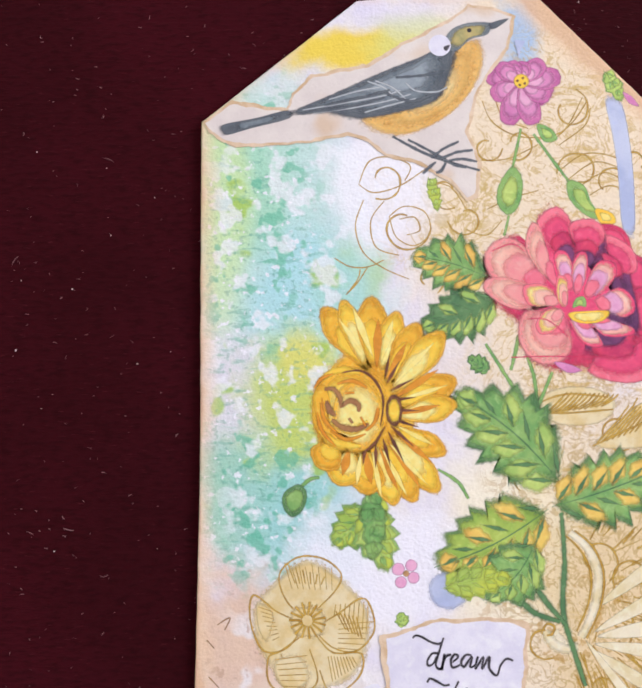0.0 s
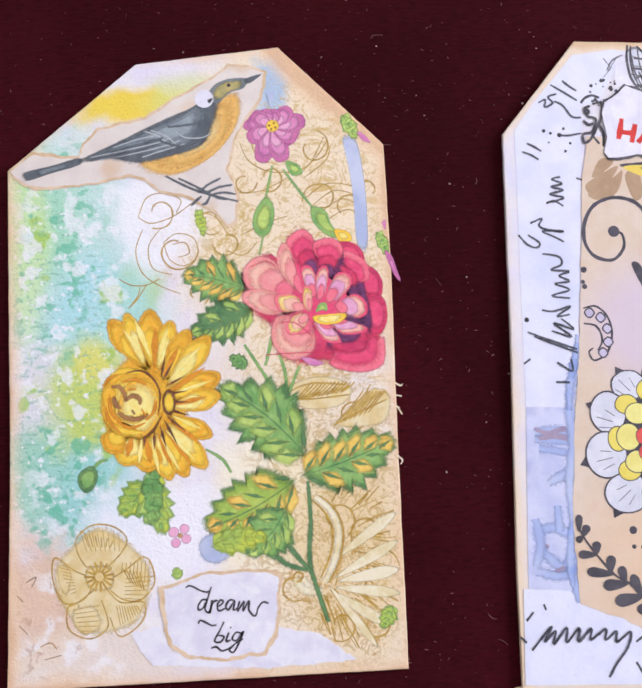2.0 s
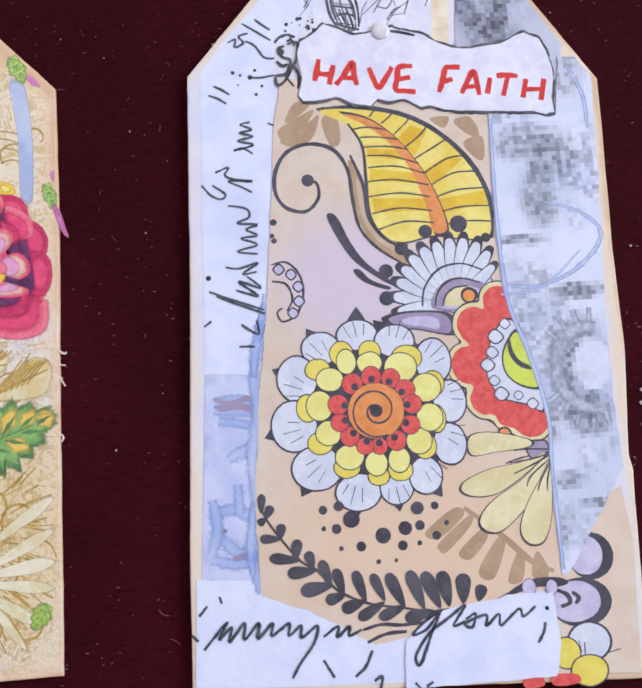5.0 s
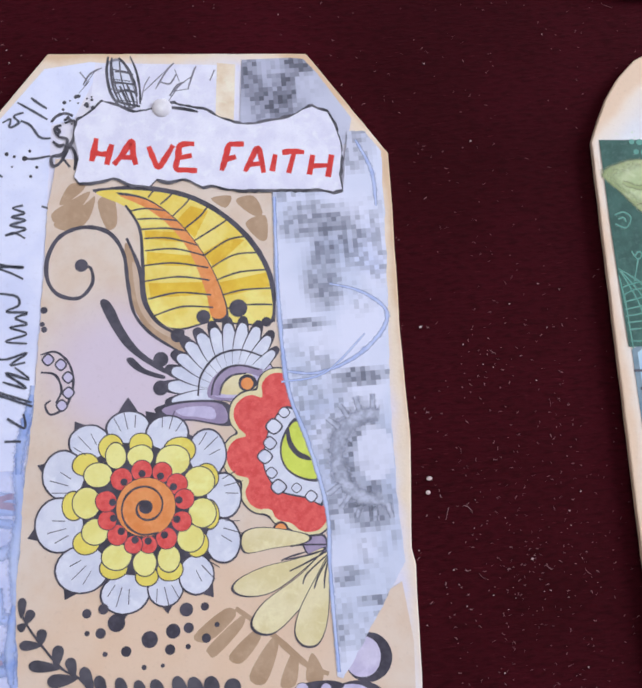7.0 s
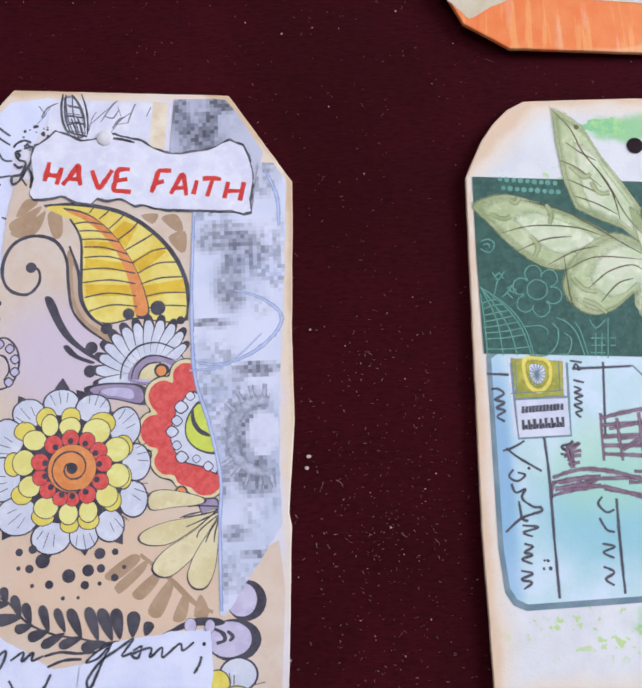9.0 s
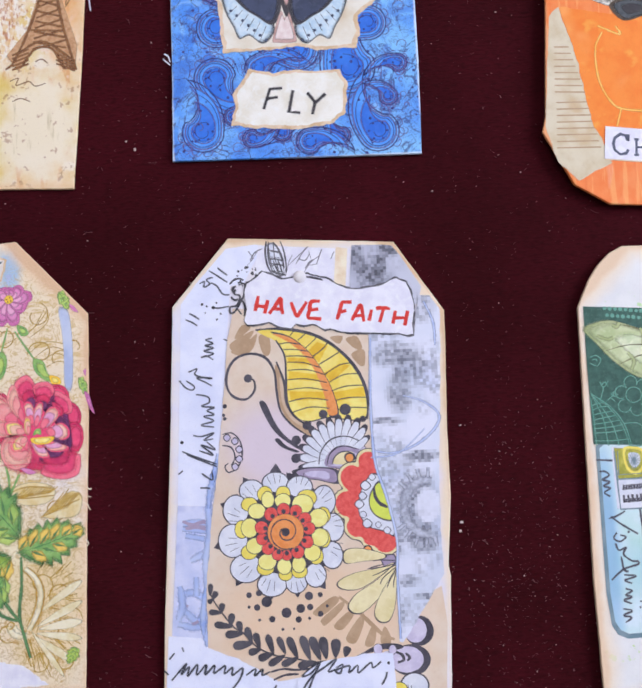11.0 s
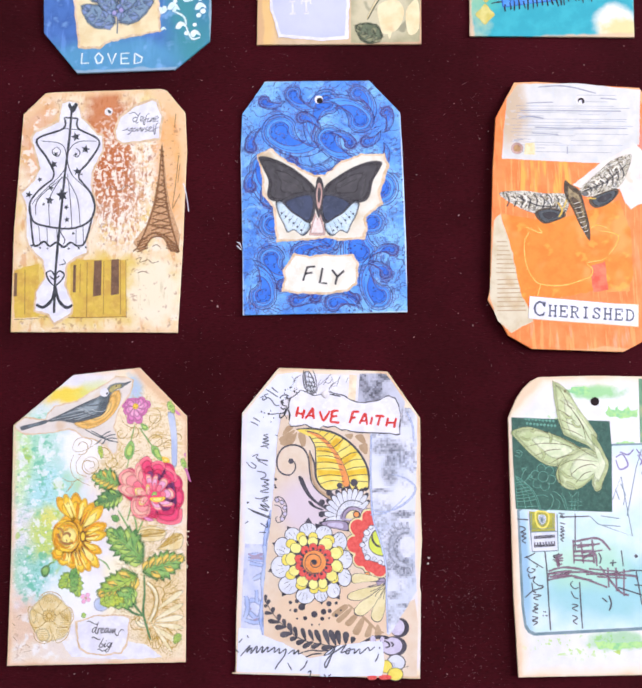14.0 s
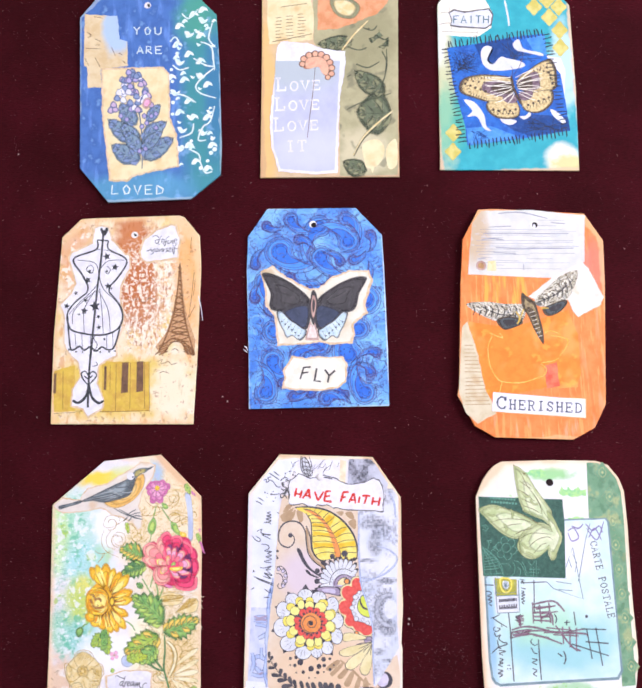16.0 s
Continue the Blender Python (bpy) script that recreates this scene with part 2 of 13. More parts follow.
def sheet(parent, name, material, points, torn=0.0, thick=0.05, smooth=False, label="", lift=0.002):
    """A pasted paper or a painted patch with that outline."""
    thick *= 0.6
    q = curve(points, True) if smooth else [Vector((*p, 0)) for p in points]
    if torn:
        q = torn_line(q, torn)
    top = rise(root(parent), thick if thick > 0.02 else lift, q)
    bm = bmesh.new()
    prism(bm, q, top, thick if thick > 0.02 else 0.003)
    return part(name, bm, material, parent, label)


def shapes(parent, name, material, outlines, smooth=True, label=""):
    """Several patches of one print, each a piece of its own."""
    for points in outlines:
        bm = bmesh.new()
        q = curve(points, True, 4) if smooth else [Vector((*p, 0)) for p in points]
        if PRINT["soft"] and smooth:
            soft_patch(bm, q, rise(root(parent), 0.0015, q), sum(q, Vector()) / len(q), PRINT["soft"] * 0.7)
        else:
            prism(bm, q, rise(root(parent), 0.0015, q), 0.002)
        part(name, bm, material, parent, label)


def strokes(parent, name, material, lines, wide=0.4, smooth=True, taper=0.3, label=""):
    """Drawn lines of one pen: long ones are pieces of their own, short hatching and writing stay together."""
    wide *= 1.55 if material.name in SOFT_INKS else 1.0
    paths = [curve(p) if smooth and len(p) > 2 else [Vector((*q, 0)) for q in p] for p in lines]
    length = sum((b - a).length for q in paths for a, b in zip(q, q[1:])) / len(paths)
    apart = (length > 9 or name in ("stem", "gold_hatching", "postmark_band", "stamp_line", "stamp_bar")) and not label and name not in ("handwriting", "lace_line", "crackle", "stand_wire", "stand_frame", "iron_tower")
    bm = bmesh.new()
    for i, q in enumerate(paths):
        ribbon(bm, q, wide, rise(root(parent), 0.001, q), taper)
        if apart or i == len(paths) - 1:
            ob = part(name, bm, material, parent, label)
            bm = bmesh.new()
    bm.free()
    return ob


def dots(parent, name, material, places, label=""):
    """Round spots: x, y and radius of each."""
    return shapes(parent, name, material, [circle(x, y, r, 10) for x, y, r in places], True, label)


def oval(parent, name, material, x, y, rx, ry, line=0.25, turn=0.0):
    """A printed oval with a dark line of that width round it, its rim a little unsteady."""
    ring = [(px + 0.1 * noise.noise(Vector((px * 0.5, py * 0.5, 3))), py + 0.1 * noise.noise(Vector((px * 0.5, py * 0.5, 7)))) for px, py in circle(x, y, rx + line, 22, ry + line, turn)]
    return tinted(parent, name, (outline, material), ring, (x, y), (1, 1 - line / (min(rx, ry) + line)), False)


def tinted(parent, name, mats, points, pivot=None, scales=(1, 0.86, 0.6), smooth=True, label=""):
    """A printed patch in tones that change from its rim to a pivot: one material a tone."""
    q = curve(points, True, 4) if smooth else [Vector((*p, 0)) for p in points]
    mid = Vector((*pivot, 0)) if pivot else sum(q, Vector()) / len(q)
    bm = bmesh.new()
    for i, k in enumerate(scales[:len(mats)]):
        first = len(bm.faces)
        own = [mid + (p - mid) * k for p in q]
        top = rise(root(parent), 0.0015, own)
        if PRINT["soft"]:
            soft_patch(bm, own, top, sum(own, Vector()) / len(own), PRINT["soft"] * (0.35 if i == 0 else 1.0))
        else:
            prism(bm, own, top, 0.002)
        bm.faces.ensure_lookup_table()
        for f in bm.faces[first:]:
            f.material_index = i
    ob = part(name, bm, mats[0], parent, label)
    for m in mats[1:]:
        ob.data.materials.append(m)
    return ob


def leaf(parent, mats, base, tip, wide, teeth=7, bend=0.1, name="leaf"):
    """A toothed leaf from base to tip, brushed in tones: body, lit lobes between the veins and dark strokes along them."""
    b, t = Vector((*base, 0)), Vector((*tip, 0))
    axis = t - b
    side = Vector((-axis.y, axis.x, 0)).normalized()

    def wave(u, v):
        return noise.noise(Vector((b.x + u * 5, b.y + v * 3, 1.7)))

    def swell(u):
        return math.sin(math.pi * min(max(u, 0.0), 1.0) ** 0.8) ** 0.75

    def at(u, v):
        return b + axis * u + side * (v * wide / 2 + bend * axis.length * math.sin(math.pi * u) * 0.5)

    def half(sign, k):
        out = []
        for i in range(teeth * 2 + 1):
            u = i / (teeth * 2)
            w = swell(u) * ((1.04 if i % 2 else 1.04 - PRINT["jag"]) + 0.55 * PRINT["jag"] * wave(u * 3, sign)) * k
            out.append(at(min(u + (0.18 * PRINT["jag"] if i % 2 else 0.0), 1.0), sign * w))
        return out

    bm = bmesh.new()

    def lay(q, index, width):
        first = len(bm.faces)
        if PRINT["soft"]:
            soft_patch(bm, q, rise(root(parent), 0.0015, q), sum(q, Vector()) / len(q), width)
        else:
            prism(bm, q, rise(root(parent), 0.0015, q), 0.002)
        bm.faces.ensure_lookup_table()
        for f in bm.faces[first:]:
            f.material_index = min(index, len(mats) - 1)

    lay(half(1, 1.1) + half(-1, 1.1)[-2:0:-1], 0, 0.22)
    lay(half(1, 1.02) + half(-1, 1.02)[-2:0:-1], 1, 0.4)
    lobes = max(3, min(teeth, 6))
    for i in range(lobes):
        for sign in (1, -1):
            u = (i + 0.25) / (lobes + 0.6)
            a, c = at(u, sign * 0.06), at(min(u + 0.2, 0.97), sign * swell(u + 0.2) * (0.82 + 0.2 * wave(u * 4, sign)))
            d = c - a
            turn = math.degrees(math.atan2(d.y, d.x))
            fat = axis.length / lobes * 1.05
            if sign > 0 or i % 2:
                lay(curve(petal(a.x, a.y, turn, d.length, fat, full=0.5, sharp=0.6), True, 3), 2, 0.7)
            lay(curve(petal(a.x, a.y, turn - sign * 9, d.length * 0.85, fat * 0.3, full=0.3, sharp=0.9), True, 3), 0, 0.8)
    first, top = len(bm.faces), rise(root(parent), 0.0015, half(1, 1.0) + half(-1, 1.0))
    ribbon(bm, [at(u / 8, 0) for u in range(9)], wide * 0.03, top, 0.6)
    bm.faces.ensure_lookup_table()
    for f in bm.faces[first:]:
        f.material_index = 0
    ob = part(name, bm, mats[0], parent)
    for m in mats[1:]:
        ob.data.materials.append(m)
    return ob


def bead(parent, name, material, x, y, r, label=""):
    """A glossy half-round bead glued on."""
    bm = bmesh.new()
    bmesh.ops.create_uvsphere(bm, u_segments=20, v_segments=12, radius=r * MM)
    top = rise(root(parent), 0.0, circle(x, y, r))
    for v in bm.verts:
        v.co = Vector((v.co.x + x * MM, v.co.y + y * MM, v.co.z * 0.3 + top * MM))
    for f in bm.faces:
        f.smooth = True
    return part(name, bm, material, parent, label)


def disc(parent, name, material, x, y, r, label=""):
    """A round spot on the card: near-black for the shade in a punched hole, or the paper ring round it."""
    bm = bmesh.new()
    prism(bm, circle(x, y, r, 24), rise(root(parent), 0.004, circle(x, y, r)), 0.006)
    return part(name, bm, material, parent, label)


def petal(x, y, turn, length, wide, start=0.0, full=0.6, sharp=0.0):
    """The outline of a petal that grows from x, y in the direction turn."""
    c, s = math.cos(radians(turn)), math.sin(radians(turn))
    form = [(start, 0.10), (start + (length - start) * 0.3, 0.36), (start + (length - start) * full, 0.5), (length * 0.93, 0.33 - 0.24 * sharp), (length, 0.0)]
    line = [(u, v * wide) for u, v in form] + [(u, -v * wide) for u, v in form[-2::-1]]
    return [(x + c * u - s * v, y + s * u + c * v) for u, v in line]


SLAB = {
    "C": [[(.72, .7), (.62, .93), (.38, 1), (.12, .8), (.05, .5), (.12, .2), (.38, 0), (.65, .06), (.76, .25)], [(.74, 1), (.74, .66)]],
    "H": [[(.15, 0), (.15, 1)], [(.65, 0), (.65, 1)], [(.15, .5), (.65, .5)], [(0, 0), (.3, 0)], [(0, 1), (.3, 1)], [(.5, 0), (.8, 0)], [(.5, 1), (.8, 1)]],
    "E": [[(.15, 0), (.15, 1)], [(0, 1), (.7, 1), (.7, .76)], [(0, 0), (.72, 0), (.72, .26)], [(.15, .52), (.5, .52)], [(.5, .4), (.5, .64)]],
    "R": [[(.15, 0), (.15, 1)], [(0, 1), (.45, 1), (.66, .88), (.66, .64), (.45, .5), (.15, .5)], [(.42, .5), (.62, .1), (.7, 0), (.84, 0)], [(0, 0), (.32, 0)]],
    "I": [[(.4, 0), (.4, 1)], [(.18, 0), (.62, 0)], [(.18, 1), (.62, 1)]],
    "S": [[(.62, .74), (.58, .92), (.4, 1), (.18, .92), (.14, .72), (.3, .56), (.52, .46), (.66, .28), (.58, .08), (.38, 0), (.18, .06), (.12, .26)], [(.66, 1), (.66, .7)], [(.08, .3), (.08, 0)]],
    "D": [[(.15, 0), (.15, 1)], [(0, 1), (.4, 1), (.66, .85), (.74, .5), (.66, .15), (.4, 0), (0, 0)]],
    "L": [[(.2, 0), (.2, 1)], [(.04, 1), (.4, 1)], [(.04, 0), (.74, 0), (.74, .3)]],
    "O": [[(.4 + .34 * math.cos(k * math.pi / 8), .5 + .5 * math.sin(k * math.pi / 8)) for k in range(17)]],
    "V": [[(.08, 1), (.4, 0), (.72, 1)], [(-.06, 1), (.24, 1)], [(.56, 1), (.86, 1)]],
    "T": [[(.4, 0), (.4, 1)], [(.06, .74), (.06, 1), (.74, 1), (.74, .74)], [(.22, 0), (.58, 0)]],
    "A": [[(.06, 0), (.4, 1), (.74, 0)], [(.2, .36), (.6, .36)], [(-.06, 0), (.2, 0)], [(.6, 0), (.86, 0)]],
    "P": [[(.15, 0), (.15, 1)], [(0, 1), (.5, 1), (.7, .86), (.7, .62), (.5, .48), (.15, .48)], [(0, 0), (.36, 0)]],
}


def slab(parent, name, material, body, x, y, size, step, pen=0.8, turn=0.0):
    """A word in slab-serif capitals as a typewriter sets them: step from letter to letter, pen the width of its strokes."""
    c, k = math.cos(radians(turn)), math.sin(radians(turn))
    lines = []
    for i, letter in enumerate(body):
        for line in SLAB.get(letter, ()):
            lines.append([(x + c * (i * step + u * step * 0.98) - k * v * size, y + k * (i * step + u * step * 0.98) + c * v * size) for u, v in line])
    return strokes(parent, name, material, lines, pen, False, 0.0, "printed slab-serif word")


# ---- the table cloth, and unseen walls, floor and ceiling added round it ----
def cloth():
    """One sheet of velvet over the table, not quite flat, with a soft crease."""
    bm = bmesh.new()
    xs = [-1.2, -0.7, -0.4] + [-0.25 + 0.006 * i for i in range(117)] + [0.6, 0.9, 1.4]
    ys = [-1.2, -0.7, -0.4] + [-0.2 + 0.006 * i for i in range(117)] + [0.7, 1.0, 1.5]
    grid = []
    for y in ys:
        row = []
        for x in xs:
            d = (y - 0.136 - 0.42 * (x + 0.04)) / 0.0035
            z = -0.0002 + 0.00015 * noise.noise(Vector((x * 9, y * 9, 0))) + (0.0009 * math.exp(-d * d) * min(1.0, -x / 0.01) if x < 0.0 else 0.0)
            row.append(bm.verts.new((x, y, z)))
        grid.append(row)
    for a, b in zip(grid, grid[1:]):
        for i in range(len(xs) - 1):
            bm.faces.new((a[i], a[i + 1], b[i + 1], b[i])).smooth = True
    mesh = bpy.data.meshes.new("tablecloth")
    bm.to_mesh(mesh)
    bm.free()
    mesh.materials.append(velvet())
    return tagged(new("tablecloth", mesh), "dark maroon velvet cloth flecked with pale lint", "cloth", kind="structure")


cloth()
plaster = paint("d8d2cc", "cfc8c2", 3, 0.8, 0.1, "wall_plaster")


def room_piece(name, label, category, *boxes):
    bm = bmesh.new()
    for lo, hi in boxes:
        box(bm, lo, hi)
    mesh = bpy.data.meshes.new(name)
    bm.to_mesh(mesh)
    bm.free()
    mesh.materials.append(plaster)
    return tagged(new(name, mesh), label, category, kind="structure")


# never in view: added to close the place and bounce the light
room_piece("wall_east", "unseen pale plaster wall, added, with an opening for the east light", "wall",
           ((1.8, -1.8, -0.1), (1.92, 2.0, 0.35)), ((1.8, -1.8, 1.7), (1.92, 2.0, 1.8)),
           ((1.8, -1.8, 0.35), (1.92, -0.2, 1.7)), ((1.8, 1.3, 0.35), (1.92, 2.0, 1.7)))
room_piece("wall_west", "unseen plain pale plaster wall, added to close the place", "wall", ((-1.62, -1.8, -0.1), (-1.5, 2.0, 1.8)))
room_piece("wall_north", "unseen plain pale plaster wall, added to close the place", "wall", ((-1.62, 2.0, -0.1), (1.92, 2.12, 1.8)))
room_piece("wall_south", "unseen plain pale plaster wall, added to close the place", "wall", ((-1.62, -1.92, -0.1), (1.92, -1.8, 1.8)))
room_piece("floor", "unseen plain pale support added under the velvet cloth", "floor", ((-1.62, -1.92, -0.1), (1.92, 2.12, -0.0006)))
room_piece("ceiling", "unseen plain pale plaster ceiling, added to close the place", "ceiling", ((-1.62, -1.92, 1.8), (1.92, 2.12, 1.9)))

# ---- inks and papers shared by the tags ----
black = paint("2e2a30", "433d44", 500, 0.5, name="black_ink", soft=True)
grey = paint("6d6870", "8c8790", 400, 0.6, name="grey_ink", soft=True)
white = paint("e9e6f0", "dcd8e8", 200, 0.55, name="white_paper")
teal_ink = paint("2c5c68", "3c6c78", 300, name="teal_pen")
# near-black disc colour that stands in for the shade inside punched holes
hole_dark = paint("1a1014", "241418", 300, 0.9, name="hole_dark")
cream_white = paint("f0ebe2", "e6dece", 180, 0.6, name="cream_white_paper")
pearl = paint("efe9e4", "d8d2d6", 300, 0.15, 0.05, name="pearl")
cream = paint("efe0c8", "e2c9a8", 180, 0.6, name="cream_paper")
burnt = paint("c79a68", "8d6a4a", 300, 0.7, name="burnt_edge", soft=True)
gold = paint("c29a3c", "a67c22", 500, 0.4, 0.4, name="gold_ink")
pale_gold = paint("dcc38a", "e8d8b0", 300, 0.5, name="pale_gold_ink", soft=True)


bird_paper = washes("bird_tag_paint", ("ece6e6", "e2dcec"), [
    ("f0dcbc", 0.9, ("blob", 22, 30, 26, 42, 0.6, 70, 0.9)),
    ("eedcc0", 0.9, ("blob", 26, -45, 22, 32, 0.6, 70, 0.9)),
    ("b4e0d4", 0.75, ("blob", -28, 22, 15, 26, 0.9, 110, 1.3)),
    ("9fd8b4", 0.7, ("blob", -33, 30, 8, 14, 0.9, 160, 1.4)), ("cfe6a4", 0.75, ("blob", -36, 26, 5, 22, 0.9, 120, 1.4)), ("b0d488", 0.8, ("blob", -14, 12, 6, 8, 0.7, 150, 1.6)),
    ("a8dce4", 0.7, ("blob", -20, 8, 12, 14, 0.9, 120, 1.2)),
    ("8accae", 0.8, ("blob", -29, -22, 12, 13, 0.8, 150, 1.4)),
    ("9cd4dc", 0.6, ("blob", -22, -30, 11, 12, 0.9, 120, 1.2)),
    ("e0dce4", 0.85, ("blob", -33, -6, 7, 9, 0.8, 150, 1.4)), ("c6d878", 0.7, ("blob", -24, -8, 9, 12, 0.8, 170, 1.5)),
    ("c6d468", 0.85, ("blob", -23.2, -7.7, 6, 10, 0.9, 150, 1.3)), ("e4dc74", 0.7, ("blob", -22.2, -0.7000000000000002, 4, 4, 0.9, 150, 1.2)), ("a6c94e", 0.8, ("specks", 130, 0.62, 0.68, -28, 0, 13, 44, 0.5, 60, 0.8)),
    ("5faf96", 0.45, ("streaks", 260, 900, 0.54, 0.66, -30, 0, 13, 44, 0.6, 60, 1.0)), ("4f9f86", 0.35, ("specks", 900, 0.58, 0.66, -30, 0, 12, 42, 0.6, 60, 1.0)),
    ("f2f0f6", 0.8, ("specks", 700, 0.60, 0.68, -30, 0, 14, 45, 0.6, 60, 1.0)),
    ("f0d23c", 0.95, ("blob", -14, 54, 14, 4, 0.9, 180, 1.3)),
    ("d8e08c", 0.6, ("blob", 0, 55, 10, 5, 0.9, 160, 1.3)),
    ("9cc0e4", 0.8, ("blob", 17, 56, 4, 8, 0.9, 220, 1.5)),
    ("e0b894", 0.75, ("blob", -33, -48, 9, 12, 0.8, 140, 1.4)),
    ("e8d6c4", 0.7, ("blob", -22, -60, 20, 6, 0.8, 140, 1.3)),
    ("f0ecee", 0.75, ("specks", 150, 0.52, 0.62, -26, -54, 18, 12, 0.6, 90, 1.0)), ("b89078", 0.5, ("specks", 420, 0.62, 0.68, -32, -50, 8, 14, 0.6, 90, 1.0)),
    ("f6ecd0", 0.8, ("blob", 12, -30, 10, 18, 0.8, 90, 1.0)),
    ("c8a654", 0.6, ("contour", 210, 0.04, 2.2, 24, 22, 22, 34, 0.4, 60, 0.9)),
    ("dcbc74", 0.5, ("blob", 28, -40, 12, 22, 0.9, 160, 1.4)), ("b08a30", 0.5, ("contour", 380, 0.05, 1.2, 26, -34, 18, 34, 0.4, 60, 0.9)),
    ("c8a850", 0.6, ("contour", 150, 0.045, 1.6, 0, 28, 12, 14, 0.5, 60, 0.9)),
    ("f4f2f8", 0.85, ("blob", -8, 30, 9, 12, 0.7, 120, 1.4)), ("f2f0f8", 0.8, ("blob", -10, -36, 16, 9, 0.7, 120, 1.4)),
    ("68bf9c", 0.7, ("specks", 330, 0.55, 0.63, -31, 26, 11, 24, 0.5, 90, 1.0)), ("5cb898", 0.7, ("specks", 330, 0.54, 0.62, -31, -24, 12, 14, 0.5, 90, 1.0)),
    ("f0f0f4", 0.7, ("specks", 240, 0.54, 0.62, -28, 6, 14, 40, 0.5, 90, 1.0)),
    ("c8a23c", 0.6, ("streaks", 90, 420, 0.56, 0.66, 30, 0, 10, 60, 0.6, 60, 1.0)),
    ("b98a32", 0.55, ("specks", 520, 0.6, 0.66, 22, -52, 20, 16, 0.6, 60, 1.0)),
], relief=0.95, rim=[("eac8a4", 0.8, 40.4, 66, 4.4, 25), ("d8a880", 0.5, 40.4, 66, 1.4, 25)])
gold_leafing = paint("c9a347", "a8802a", 600, 0.35, 0.5, name="gold_print", soft=True)
pinks = [paint(a, b, 500, name="pink_print", soft=True) for a, b in (("cc74a6", "b86098"), ("dc90bc", "d07cb0"), ("e8aecb", "de98bf"))]
reds = [paint(a, b, 380, name="red_print", soft=True, mottle=0.65) for a, b in (("d83c62", "c03060"), ("ea5078", "dc4470"), ("f07a8c", "ea6880"), ("f2a09c", "ee8e92"), ("f6c2ae", "f0b0a0"))]
plum = paint("7c3a6a", "5a2c58", 300, name="plum_print", soft=True)
amber = paint("e0962c", "cc8228", 420, name="amber_print", soft=True, mottle=0.5)
umber = paint("a8784c", "8c5c40", 420, name="umber_print", soft=True)
ivory = paint("efe4c8", "e0cfa0", 300, name="ivory_print", soft=True)
yellows = [paint(a, b, 420, name="yellow_print", soft=True, mottle=0.7) for a, b in (("eab63c", "e0a634"), ("f0bc3c", "eaaa30"), ("f6ce4a", "f2c23c"), ("f8e690", "f4da70"))]
brown = paint("7a4a34", "5c3428", 500, name="brown_print", soft=True)
greens = [paint(a, b, 300, name="green_print", soft=True, mottle=0.85) for a, b in (("648c5a", "4e7850"), ("90b668", "6ca05c"), ("bcd070", "a0c064"))]
warm_greens = [paint(a, b, 300, name="leaf_print", soft=True, mottle=0.8) for a, b in (("6a9044", "527c3a"), ("b0c45c", "92b450"), ("eecb66", "e6b85a"))]
moss = paint("c2cc50", "a8c060", 200, name="moss_wash", soft=True)
feather = [paint(a, b, 500, name="feather_print", soft=True) for a, b in (("62686e", "545a62"), ("7c868c", "6c767e"), ("9aa4aa", "8a949c"))]
breast_pale = paint("f0d08c", "ecc47c", 400, name="pale_breast_print", soft=True)
feather_pale = paint("c2c6c8", "b0b4b8", 500, name="pale_feather_print", soft=True)
breast = [paint(a, b, 400, name="breast_print", soft=True) for a, b in (("dca854", "d09a4a"), ("ecc070", "e4b260"))]
olive = paint("c0ae70", "a09a68", 500, name="olive_print", soft=True)
torn_cream = washes("torn_cream_paper", ("e6dcd4", "dcd0ca"), [("d8b48a", 0.6, ("specks", 90, 0.55, 0.7))])
toasted = paint("e4cbae", "d0b08a", 300, 0.7, name="toasted_edge")
blue_wash = paint("aeb8d8", "c8cee4", 150, name="blue_wash", soft=True)


